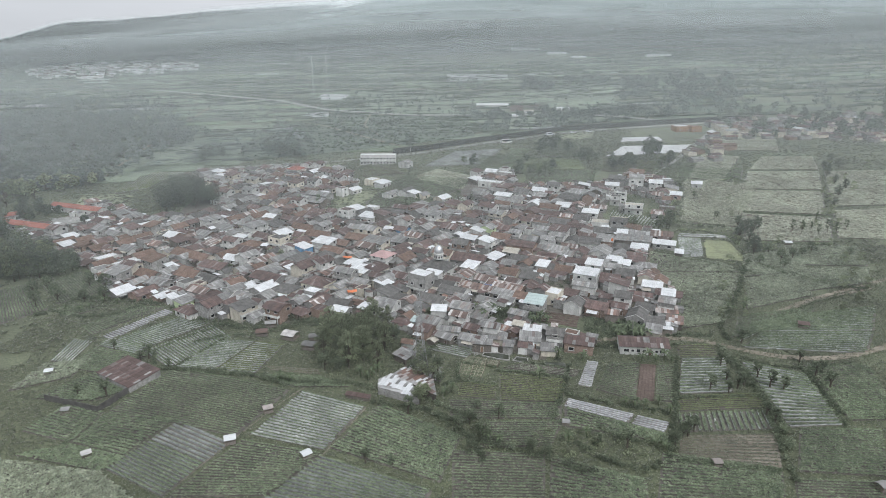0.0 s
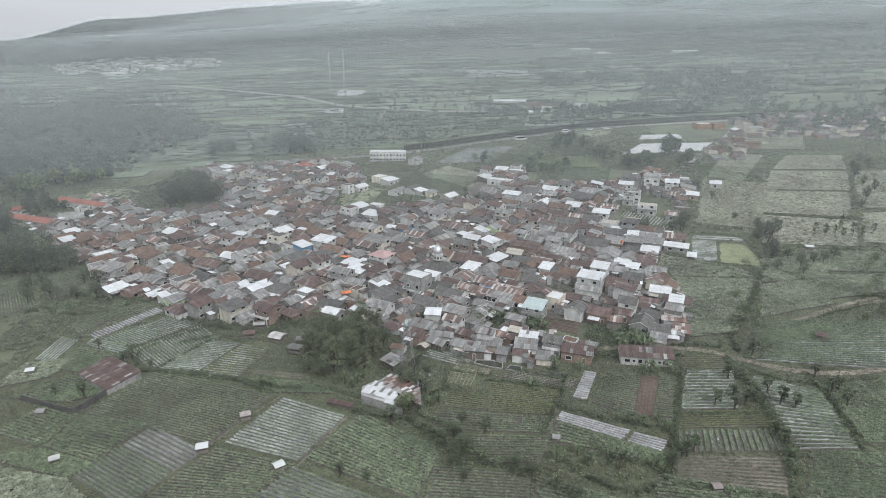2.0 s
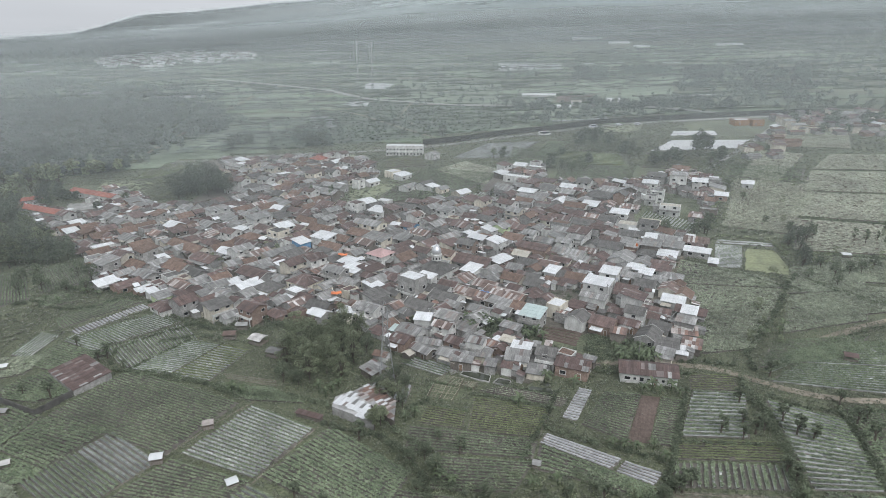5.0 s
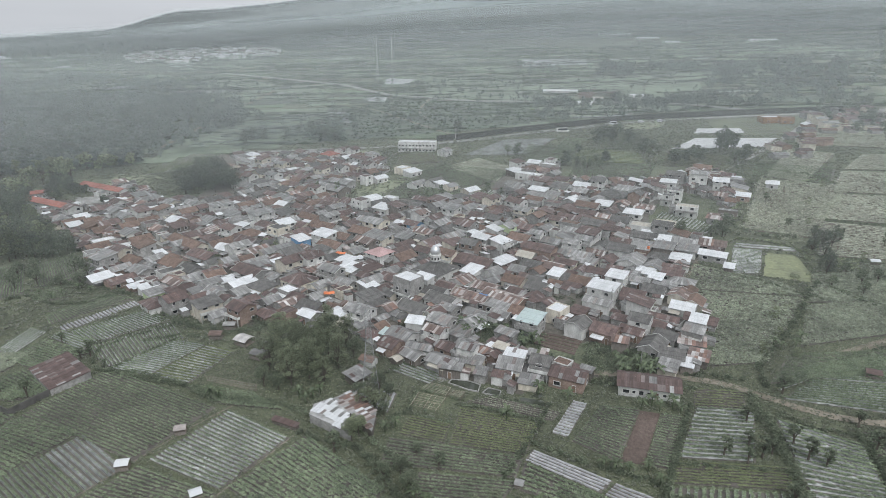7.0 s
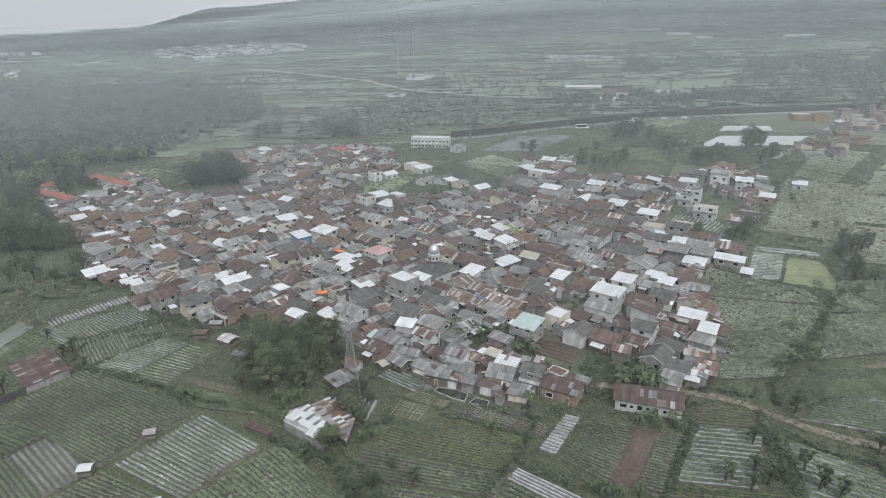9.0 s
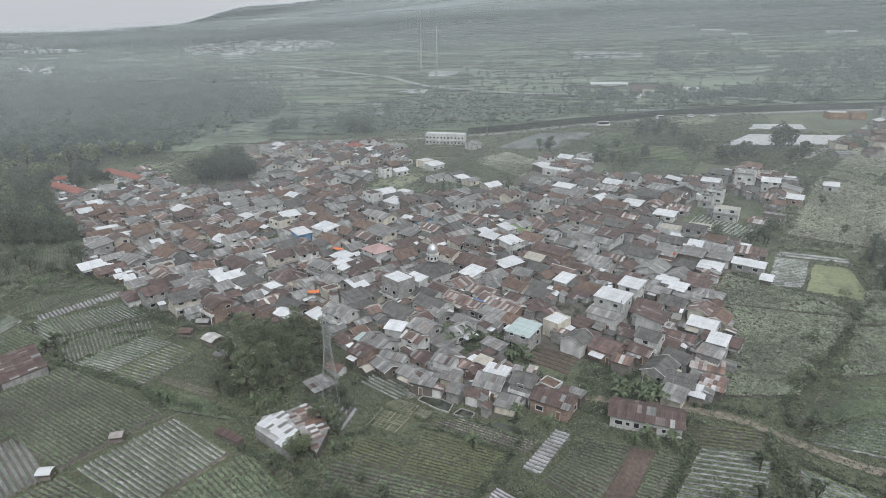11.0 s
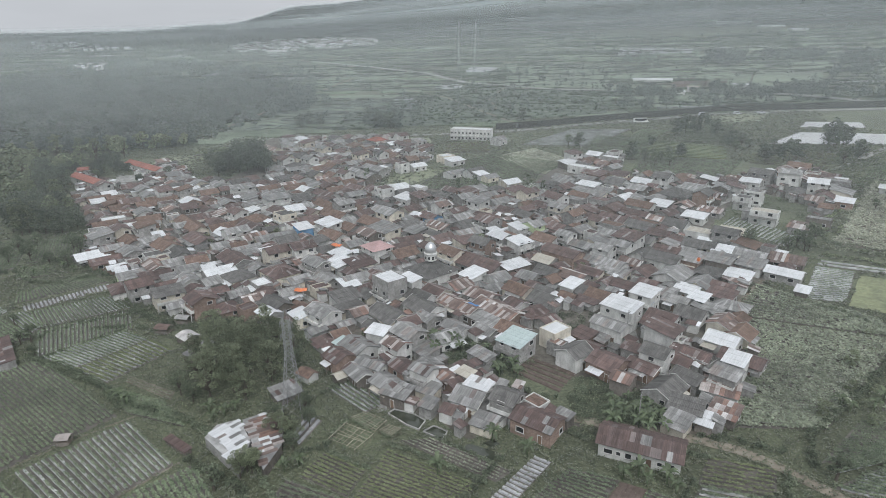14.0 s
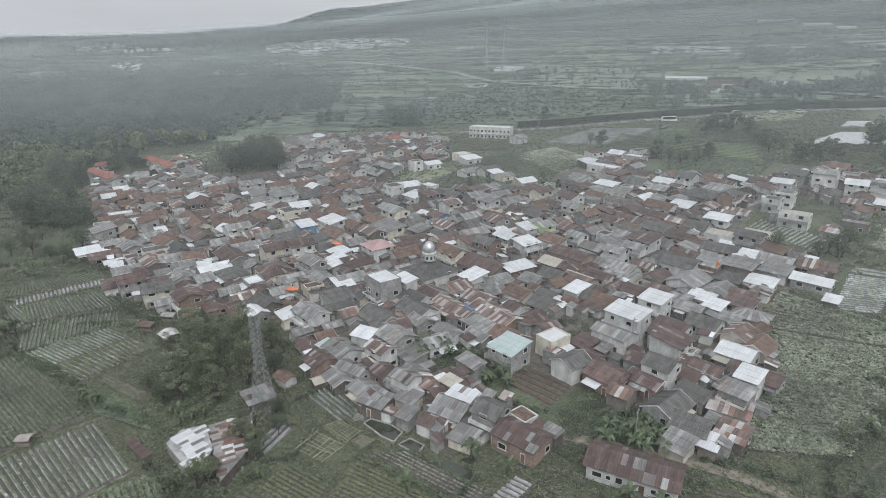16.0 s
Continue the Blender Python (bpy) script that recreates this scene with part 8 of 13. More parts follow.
house(-104.9, 330.4, 7.1, 4.9, -29, 3.3, "rust", "brick")
house(118.2, 380.7, 6.8, 5.8, 72, 3.1, "rust_bright", "brick")
house(-128.6, 225.0, 7.8, 6.5, 62, 3.0, "white", "concrete")
house(-64.4, 253.8, 7.6, 6.5, 59, 3.5, "dark", "plaster_white")
house(-154.4, 413.7, 8.1, 6.5, -29, 3.3, "white", "plaster_cream", "hip")
house(106.5, 365.3, 8.8, 5.8, -26, 5.3, "dark", "concrete")
house(67.0, 215.1, 6.2, 6.2, 66, 5.7, "rust", "plaster_white", "shed", pitch=9)
house(-136.1, 237.8, 8.5, 6.5, -28, 5.7, "zinc", "concrete", "shed", pitch=9)
house(-77.5, 315.2, 7.8, 5.1, 61, 3.3, "tile", "concrete")
house(-100.6, 356.3, 7.1, 5.6, -29, 2.9, "tile", "concrete")
house(58.0, 362.5, 6.3, 5.1, 65, 3.2, "tile", "plaster_white")
house(67.1, 227.1, 6.7, 5.7, -25, 2.9, "rust", "plaster_white")
house(-71.4, 224.6, 8.7, 5.6, 61, 3.2, "white", "concrete")
house(-88.0, 285.0, 7.9, 6.3, -36, 2.8, "rust", "plaster_cream")
house(34.2, 297.7, 7.3, 4.8, 61, 5.3, "tile", "concrete")
house(-4.4, 283.0, 6.4, 6.0, 56, 3.3, "dark", "concrete")
house(-122.1, 420.0, 8.5, 6.0, -36, 3.5, "rust", "plaster_white")
house(-103.4, 231.5, 8.7, 5.4, 56, 3.1, "dark", "plaster_white", "flat", pitch=5)
house(-86.6, 254.4, 8.2, 6.1, 60, 5.3, "zinc", "plaster_white")
house(133.5, 348.3, 8.8, 6.6, 70, 3.4, "zinc", "plaster_cream", "shed", pitch=9)
house(-56.8, 300.2, 8.9, 5.6, 55, 3.5, "rust", "plaster_white")
house(-60.0, 291.2, 7.1, 5.0, 62, 5.9, "zinc", "concrete")
house(-102.0, 403.6, 7.4, 5.4, 58, 3.0, "dark", "concrete", "shed", pitch=9)
house(-76.4, 326.5, 6.1, 5.9, 60, 3.3, "tile", "plaster_white")
house(-75.5, 302.2, 8.4, 5.1, -28, 3.1, "rust", "plaster_white", "shed", pitch=9)
house(-72.4, 203.1, 7.6, 5.0, 55, 5.3, "dark", "plaster_cream", "shed", pitch=9)
house(126.1, 354.2, 6.7, 6.2, -16, 5.3, "white", "plaster_white")
house(84.4, 238.0, 7.7, 5.4, -21, 2.9, "zinc", "concrete", "hip")
house(-144.7, 377.1, 8.9, 5.9, 61, 3.2, "rust", "plaster_white")
house(31.9, 319.9, 7.8, 5.3, -30, 3.1, "zinc", "concrete", "flat", pitch=5)
house(32.4, 395.8, 7.1, 5.9, -26, 3.4, "white", "plaster_white")
house(-68.5, 275.6, 7.3, 6.4, 55, 3.4, "rust", "plaster_cream")
house(35.4, 229.9, 6.3, 6.3, -28, 3.0, "dark", "plaster_white")
house(15.1, 299.5, 8.3, 5.3, -34, 2.9, "dark", "brick")
house(-86.0, 205.5, 6.4, 6.6, 59, 5.7, "rust", "concrete")
house(-120.1, 320.0, 8.7, 6.4, 57, 3.1, "rust", "concrete", "hip")
house(-150.8, 253.6, 8.5, 5.4, 59, 3.3, "tile", "concrete")
house(-7.4, 247.3, 6.2, 5.1, 55, 3.1, "rust", "plaster_white")
house(-133.7, 369.5, 8.1, 4.9, 61, 3.1, "tile", "concrete", "shed", pitch=9)
house(24.6, 336.9, 7.4, 6.1, 61, 3.4, "rust", "concrete")
house(14.3, 327.5, 7.1, 5.2, 58, 2.9, "zinc", "plaster_white")
house(-91.1, 313.1, 6.4, 6.1, -30, 3.3, "white", "concrete")
house(42.6, 373.0, 8.3, 5.1, 66, 3.3, "zinc", "concrete")
house(-167.4, 311.5, 6.7, 5.6, -34, 3.0, "rust_bright", "plaster_white")
house(-121.5, 383.6, 8.0, 5.2, -27, 5.5, "zinc", "plaster_cream")
house(-135.6, 283.9, 6.1, 5.6, -32, 2.9, "dark", "brick")
house(-71.3, 284.3, 6.6, 5.9, -25, 3.5, "rust", "plaster_cream")
house(6.9, 198.5, 6.4, 5.6, -29, 5.8, "zinc", "concrete")
house(37.9, 287.3, 7.4, 5.3, 61, 2.9, "zinc", "concrete")
house(-19.6, 238.5, 7.3, 4.9, 55, 3.0, "zinc", "plaster_white")
house(-13.5, 316.4, 8.9, 4.9, -36, 5.5, "rust", "brick", "shed", pitch=9)
house(-58.3, 240.2, 8.9, 5.9, 58, 5.8, "rust", "plaster_cream")
house(-74.9, 368.8, 7.9, 5.8, 58, 2.9, "rust", "plaster_cream")
house(95.2, 350.7, 6.9, 6.0, 70, 2.9, "rust", "plaster_white", "shed", pitch=9)
house(-152.6, 313.6, 7.2, 6.3, -34, 3.4, "zinc", "plaster_cream")
house(134.4, 371.9, 6.1, 5.6, -19, 2.9, "rust", "concrete")
house(-33.2, 228.0, 8.1, 6.1, -33, 2.8, "zinc", "concrete")
house(-117.9, 375.1, 7.8, 4.9, 63, 3.0, "zinc", "board")
house(-79.7, 290.2, 8.0, 5.8, 56, 3.3, "zinc", "plaster_white")
house(-124.6, 273.8, 6.2, 5.6, 56, 5.6, "rust", "board", "shed", pitch=9)
house(-84.5, 229.4, 6.3, 4.9, 56, 3.5, "tile", "plaster_white")
house(-105.4, 266.2, 7.4, 5.4, -36, 3.5, "rust", "concrete", "hip")
house(-126.1, 394.4, 7.1, 5.6, -32, 3.1, "tile", "plaster_cream", "shed", pitch=9)
house(-51.9, 203.4, 6.6, 5.0, -34, 2.8, "rust", "brick", "hip")
house(-77.6, 274.3, 7.5, 6.6, -30, 5.4, "dark", "plaster_cream", "flat", pitch=5)
house(-52.9, 277.2, 8.6, 5.2, 63, 3.2, "zinc", "board")
house(-138.3, 291.1, 7.3, 5.7, 57, 3.0, "dark", "plaster_cream", "flat", pitch=5)
house(-121.6, 332.2, 8.5, 5.0, 62, 3.2, "zinc", "concrete")
house(-93.8, 419.4, 8.5, 6.3, 60, 5.3, "rust", "plaster_white")
house(-42.6, 317.1, 7.5, 6.4, 53, 3.3, "dark", "concrete")
house(-12.2, 297.9, 8.5, 4.9, 61, 3.5, "rust", "plaster_white")
house(92.5, 284.2, 7.8, 6.5, 67, 2.9, "tile", "plaster_white", "shed", pitch=9)
house(-69.7, 404.2, 6.5, 5.3, 59, 5.9, "zinc", "plaster_white", "shed", pitch=9)
house(-52.7, 256.0, 6.5, 6.2, -35, 2.9, "dark", "plaster_white", "shed", pitch=9)
house(-110.7, 285.4, 7.1, 6.6, 55, 3.0, "rust", "plaster_white")
house(-124.3, 313.1, 6.1, 6.1, -35, 3.5, "rust", "plaster_white")
house(-19.9, 258.5, 7.7, 5.7, 54, 3.0, "rust", "board")
house(-59.1, 319.0, 6.2, 6.4, -35, 3.5, "rust", "plaster_white")
house(-99.0, 272.6, 6.9, 5.3, -26, 5.9, "rust", "plaster_white")
house(24.5, 315.3, 8.0, 6.4, -36, 5.9, "rust", "plaster_white")
house(-115.2, 303.1, 8.1, 5.3, 55, 3.0, "zinc", "plaster_white", "hip")
house(-21.0, 273.8, 6.1, 5.5, -27, 3.0, "zinc", "concrete", "shed", pitch=9)
house(-84.3, 368.9, 6.4, 5.9, 58, 3.0, "zinc", "plaster_cream")
house(0.9, 267.9, 7.5, 5.5, 56, 3.4, "rust", "plaster_cream", "shed", pitch=9)
house(92.9, 275.2, 8.4, 5.4, -21, 3.2, "zinc", "board")
house(-66.0, 382.7, 6.5, 5.7, -33, 5.7, "rust", "plaster_white")
house(79.9, 259.1, 6.7, 6.2, -22, 3.3, "dark", "concrete", "hip")
house(41.4, 401.3, 7.8, 5.1, 63, 3.2, "rust", "plaster_white", "flat", pitch=5)
house(-117.9, 389.3, 6.4, 5.1, -27, 5.3, "rust", "concrete")
house(-94.4, 381.5, 6.8, 5.3, -30, 3.1, "tile", "plaster_white", "shed", pitch=9)
house(-81.4, 334.7, 6.8, 5.3, -31, 6.0, "rust", "plaster_white")
house(29.2, 374.6, 8.0, 4.9, -28, 3.0, "dark", "plaster_cream")
house(-9.6, 259.7, 6.8, 4.9, -31, 3.2, "rust", "plaster_white")
house(-92.6, 321.5, 8.5, 5.0, -35, 3.0, "zinc", "plaster_cream", "shed", pitch=9)
house(-96.6, 235.0, 8.4, 5.0, -33, 2.9, "dark", "concrete")
house(-176.1, 283.7, 6.4, 5.4, 56, 3.4, "tile", "concrete")
house(85.0, 222.9, 6.3, 5.0, 66, 2.9, "tile", "plaster_cream")
house(72.2, 358.2, 6.8, 6.6, 65, 3.1, "tile", "plaster_white")
house(-76.5, 215.9, 6.2, 5.6, -31, 3.2, "zinc", "plaster_white")
house(48.8, 293.3, 8.4, 5.0, -29, 3.0, "tile", "concrete", "flat", pitch=5)
house(-98.9, 348.0, 6.9, 6.1, -29, 2.9, "rust", "plaster_white")
house(-99.4, 325.6, 6.2, 5.2, -33, 3.0, "zinc", "concrete", "shed", pitch=9)
house(-109.5, 410.3, 7.7, 5.7, -36, 3.2, "tile", "plaster_white")
house(-34.5, 262.8, 8.6, 5.8, -31, 5.3, "rust_bright", "board")
house(-93.7, 257.0, 6.3, 5.7, -26, 3.1, "white", "concrete")
house(-38.0, 207.6, 7.9, 5.7, -25, 3.4, "dark", "board")
house(33.3, 248.8, 6.8, 5.4, -26, 3.0, "dark", "board")
house(-109.9, 342.4, 6.0, 5.3, 58, 3.0, "zinc", "concrete", "shed", pitch=9)
house(-46.6, 249.5, 6.8, 5.2, 55, 2.8, "dark", "concrete")
house(-201.9, 289.1, 5.1, 3.3, 58, 2.5, "zinc", "board")
house(-17.6, 226.0, 5.2, 3.8, 58, 2.7, "rust", "concrete", "hip")
house(-110.2, 220.2, 5.8, 3.0, 61, 2.7, "white", "brick")
house(-206.3, 289.9, 5.9, 3.4, 62, 2.6, "dark", "brick")
house(-186.5, 339.6, 4.5, 3.6, 53, 2.9, "rust_bright", "plaster_white")
house(-104.7, 381.1, 4.4, 3.1, -30, 2.7, "rust_bright", "concrete")
house(0.1, 319.4, 5.2, 3.2, 55, 2.8, "tile", "plaster_cream")
house(-25.0, 209.2, 3.9, 3.8, -32, 2.9, "tile", "concrete")
house(-12.7, 197.7, 3.8, 4.3, 59, 2.6, "tile", "plaster_cream")
house(-204.4, 341.9, 3.7, 3.8, -29, 2.7, "rust", "concrete")
house(-14.0, 193.2, 5.4, 3.7, -30, 3.0, "rust", "plaster_white", "hip")
house(-191.7, 280.2, 5.8, 4.3, -34, 2.6, "rust", "plaster_cream", "shed", pitch=9)
house(34.7, 235.5, 4.7, 4.0, -26, 2.9, "dark", "concrete")
house(-62.6, 273.6, 5.3, 3.2, 59, 2.9, "tile", "concrete")
house(-109.0, 356.5, 5.2, 3.3, -32, 2.4, "white", "plaster_cream", "hip")
house(68.1, 324.6, 4.1, 4.1, -27, 2.8, "zinc", "concrete")
house(-54.1, 295.2, 5.6, 3.8, -27, 2.6, "tile", "plaster_white")
house(-48.4, 238.7, 5.3, 3.1, 60, 2.7, "rust_bright", "concrete", "shed", pitch=9)
house(51.3, 354.5, 5.5, 3.6, 66, 2.5, "tile", "concrete")
house(29.9, 381.1, 4.6, 3.1, -27, 2.8, "rust", "plaster_white")
house(-158.1, 256.5, 5.4, 4.3, -36, 2.9, "rust", "board")
house(-87.9, 343.0, 4.8, 3.8, -30, 3.0, "tile", "board")
house(124.4, 328.8, 4.2, 4.5, -22, 2.9, "tile", "concrete")
house(-111.6, 416.9, 4.0, 3.2, -33, 2.8, "zinc", "board", "flat", pitch=5)
house(21.1, 299.7, 5.3, 3.0, -36, 2.5, "zinc", "plaster_white")
house(-12.6, 272.9, 5.9, 3.6, -35, 2.7, "dark", "concrete")
house(-75.3, 385.8, 5.2, 3.6, -32, 2.6, "rust", "plaster_cream")
house(32.5, 282.1, 5.7, 3.6, 58, 2.8, "zinc", "board", "hip")
house(136.1, 355.4, 3.7, 3.0, -24, 3.0, "dark", "plaster_white")
house(-99.2, 418.9, 4.9, 3.6, 61, 2.5, "zinc", "plaster_cream", "shed", pitch=9)
house(-89.6, 208.9, 4.1, 3.7, 59, 2.8, "rust_bright", "concrete", "flat", pitch=5)
house(85.9, 272.2, 5.4, 3.8, 71, 2.8, "zinc", "plaster_white", "shed", pitch=9)
house(-3.0, 295.3, 5.1, 3.8, -26, 2.6, "rust", "board", "shed", pitch=9)
house(-178.5, 306.9, 4.9, 4.2, -32, 2.6, "zinc", "concrete")
house(50.9, 246.1, 5.0, 3.3, 64, 2.7, "rust", "plaster_white")
house(-127.6, 267.8, 3.8, 4.0, 55, 2.8, "zinc", "plaster_cream")
house(-31.6, 255.5, 5.3, 3.2, -29, 2.6, "dark", "board")
house(-132.0, 408.2, 5.6, 4.5, -35, 2.5, "dark", "concrete")
house(-30.6, 318.5, 5.7, 3.5, -35, 2.9, "dark", "board")
house(-5.4, 204.0, 4.6, 3.1, -34, 2.7, "dark", "plaster_white")
house(-168.8, 421.1, 4.0, 3.6, -29, 2.7, "zinc", "plaster_white")
house(99.0, 363.5, 4.1, 4.3, -17, 2.5, "tile", "concrete")
house(34.8, 243.0, 4.2, 4.3, 62, 3.0, "tile", "concrete")
house(-69.9, 211.3, 3.8, 4.5, -28, 2.9, "rust", "plaster_white")
house(28.5, 391.9, 5.6, 3.8, -30, 2.8, "zinc", "concrete", "shed", pitch=9)
house(48.3, 212.9, 4.5, 3.7, -30, 2.7, "rust", "brick", "shed", pitch=9)
house(-19.6, 197.9, 4.5, 3.4, 64, 2.9, "zinc", "plaster_white")
house(-157.4, 269.9, 4.4, 3.2, 57, 2.7, "rust_bright", "plaster_cream")
house(-18.0, 244.2, 4.7, 3.7, 53, 2.6, "rust", "plaster_white")
house(-181.8, 332.6, 5.1, 4.2, -31, 2.9, "rust_bright", "brick", "shed", pitch=9)
house(15.3, 190.5, 4.2, 4.1, -32, 2.6, "zinc", "plaster_white")
house(-51.7, 306.0, 5.3, 3.4, -34, 2.7, "dark", "board")
house(46.1, 355.9, 5.9, 3.6, 62, 2.5, "zinc", "plaster_white", "shed", pitch=9)
house(102.1, 268.7, 4.8, 3.2, 71, 2.7, "rust", "plaster_white")
house(-125.7, 337.1, 5.4, 4.3, -28, 2.9, "rust", "concrete", "flat", pitch=5)
house(0.0, 231.5, 4.4, 3.7, 53, 3.0, "tile", "board", "flat", pitch=5)
house(24.6, 270.1, 4.9, 3.5, 61, 2.8, "zinc", "concrete", "hip")
house(63.5, 337.0, 3.8, 4.5, 65, 2.8, "tile", "brick")
house(31.1, 238.4, 3.6, 4.0, -29, 2.8, "rust", "plaster_cream")
house(-15.0, 221.3, 5.1, 4.1, -34, 2.6, "dark", "plaster_cream")
house(-82.5, 403.8, 5.8, 4.0, 60, 2.4, "tile", "plaster_cream")
house(-17.4, 313.9, 4.1, 3.9, 56, 3.0, "dark", "board", "shed", pitch=9)
house(-79.2, 267.9, 3.8, 3.7, -28, 2.6, "rust", "plaster_white")
house(-113.8, 322.5, 5.3, 3.4, -36, 2.6, "rust", "plaster_white")
house(80.1, 348.4, 5.7, 3.6, -30, 2.8, "rust", "concrete")
house(35.4, 312.8, 3.9, 3.1, -31, 2.6, "rust_bright", "plaster_white")
house(-31.4, 221.4, 5.3, 3.7, 56, 2.8, "rust", "plaster_cream", "flat", pitch=5)
house(29.9, 354.5, 4.8, 3.2, 60, 2.8, "zinc", "plaster_white", "shed", pitch=9)
house(-179.9, 296.7, 5.9, 3.1, 57, 2.8, "dark", "plaster_cream")
house(12.8, 195.5, 4.2, 4.3, -31, 3.0, "zinc", "concrete", "shed", pitch=9)
house(38.3, 218.1, 4.6, 4.3, 57, 2.8, "rust", "concrete")
house(71.4, 205.9, 3.7, 4.0, -26, 3.0, "rust", "plaster_cream")
house(25.1, 261.1, 5.7, 3.2, 63, 2.6, "rust", "brick")
house(43.9, 382.5, 4.2, 4.5, -24, 2.9, "rust", "concrete")
house(-178.5, 315.9, 3.8, 3.2, 62, 2.6, "rust_bright", "plaster_cream", "shed", pitch=9)
house(-88.2, 386.2, 4.0, 3.4, -27, 2.4, "rust", "concrete")
house(66.3, 293.5, 4.3, 3.6, 65, 2.9, "rust", "brick", "shed", pitch=9)
house(-109.2, 245.0, 6.0, 4.1, -26, 2.9, "tile", "plaster_cream")
house(-119.7, 365.4, 3.9, 3.6, -29, 3.0, "tile", "board", "shed", pitch=9)
house(-106.6, 224.1, 4.8, 4.3, -33, 2.7, "rust", "plaster_white", "flat", pitch=5)
house(-191.5, 341.0, 3.9, 4.1, -33, 2.8, "rust", "plaster_white")
house(-203.1, 294.5, 5.7, 4.2, -33, 2.8, "rust", "plaster_white")
house(-20.2, 310.2, 4.3, 3.5, -29, 2.7, "rust", "concrete")
house(-68.6, 378.2, 4.4, 3.1, 56, 2.8, "rust", "brick")
house(-93.8, 405.7, 3.8, 3.7, -28, 2.6, "rust", "concrete")
house(73.0, 346.2, 4.9, 4.0, 67, 2.6, "zinc", "plaster_white")
house(56.4, 325.1, 5.3, 3.4, -27, 2.9, "zinc", "concrete")
house(-80.9, 296.6, 5.5, 3.7, -33, 2.4, "zinc", "plaster_white")
house(-93.5, 354.8, 3.7, 4.1, 55, 2.7, "dark", "plaster_white")
house(-133.7, 378.9, 3.7, 3.2, 61, 2.5, "zinc", "plaster_cream")
house(-3.8, 314.9, 5.4, 3.1, 56, 2.5, "tile", "plaster_white")
house(-116.4, 313.4, 4.5, 4.5, -36, 3.0, "white", "plaster_cream")
house(-172.6, 309.1, 4.0, 3.0, 58, 2.8, "rust", "concrete", "shed", pitch=9)
house(-159.4, 419.0, 3.8, 3.9, -29, 2.8, "zinc", "plaster_white")
house(-70.6, 360.2, 4.3, 3.4, 60, 2.8, "zinc", "concrete")
house(21.5, 320.6, 3.7, 3.6, 60, 2.6, "rust", "concrete")
house(-83.2, 356.0, 4.1, 3.9, -27, 2.5, "rust", "plaster_white")
house(-141.0, 398.2, 5.3, 3.2, 56, 2.7, "rust", "concrete")
house(-125.5, 324.0, 5.5, 3.1, 57, 2.5, "dark", "plaster_white")
house(-131.2, 270.5, 4.7, 3.0, 56, 2.5, "rust_bright", "plaster_white", "flat", pitch=5)
house(39.6, 266.8, 5.0, 3.9, -32, 2.7, "zinc", "plaster_cream")
house(-114.4, 354.2, 3.8, 3.6, -29, 2.7, "rust", "concrete")
house(-97.0, 286.4, 4.3, 3.6, -25, 3.0, "zinc", "plaster_white", "flat", pitch=5)
house(-9.9, 285.3, 3.7, 3.0, 57, 2.9, "zinc", "plaster_white", "shed", pitch=9)
house(-27.2, 234.6, 4.4, 4.2, -29, 2.8, "rust", "board")
house(-31.5, 289.8, 4.6, 4.1, -36, 2.4, "zinc", "plaster_white")
house(-91.2, 402.0, 4.1, 3.8, 63, 2.8, "dark", "board", "shed", pitch=9)
house(-170.1, 302.0, 3.8, 4.6, 58, 3.0, "tile", "brick", "hip")
house(-39.9, 265.5, 3.9, 3.2, -29, 3.0, "rust", "plaster_white", "shed", pitch=9)
house(-89.2, 232.7, 5.2, 3.9, 58, 2.7, "rust", "plaster_cream")
house(-41.7, 239.8, 4.4, 3.5, -28, 2.9, "tile", "concrete", "flat", pitch=5)
house(43.0, 257.9, 4.6, 3.6, 60, 2.5, "rust", "plaster_cream", "shed", pitch=9)
house(77.0, 363.8, 5.0, 4.5, -24, 2.5, "rust_bright", "plaster_white")
house(-116.1, 237.7, 5.7, 3.9, -25, 2.5, "zinc", "concrete")
house(118.2, 374.7, 4.9, 3.6, -16, 2.7, "tile", "plaster_white")
house(-29.1, 301.5, 4.3, 3.5, 55, 2.7, "zinc", "plaster_cream")
house(-62.3, 212.5, 4.8, 4.2, 56, 2.7, "rust", "concrete")
house(42.4, 284.4, 4.1, 4.2, -28, 2.7, "rust", "plaster_white", "flat", pitch=5)
house(70.7, 285.6, 4.6, 4.1, 66, 2.5, "rust", "concrete", "shed", pitch=9)
house(-94.2, 409.6, 3.9, 4.3, -34, 2.7, "rust_bright", "board")
house(-72.5, 330.6, 4.0, 4.2, -32, 2.4, "rust_bright", "plaster_white", "shed", pitch=9)
house(46.3, 243.2, 4.6, 4.3, -27, 2.4, "rust", "concrete", "hip")
house(-129.9, 257.1, 4.2, 3.7, 58, 2.5, "tile", "plaster_cream")
house(4.9, 319.7, 3.8, 3.8, -31, 2.6, "rust", "concrete")
house(-124.6, 298.3, 4.9, 3.6, 55, 2.4, "rust", "concrete")
house(-106.5, 336.6, 4.2, 3.2, -27, 2.7, "dark", "plaster_white")
house(-70.4, 241.3, 4.9, 3.1, 57, 2.9, "zinc", "plaster_white", "shed", pitch=9)
house(68.6, 246.0, 3.9, 4.5, 67, 2.9, "zinc", "concrete")
house(-120.1, 284.8, 4.0, 4.0, 55, 2.6, "zinc", "concrete")
house(-79.0, 205.7, 4.6, 4.5, -30, 2.8, "dark", "plaster_cream")
house(-136.0, 232.3, 4.0, 3.8, -29, 2.8, "zinc", "plaster_white")
house(54.5, 231.8, 4.1, 4.0, -27, 2.6, "zinc", "brick", "hip")
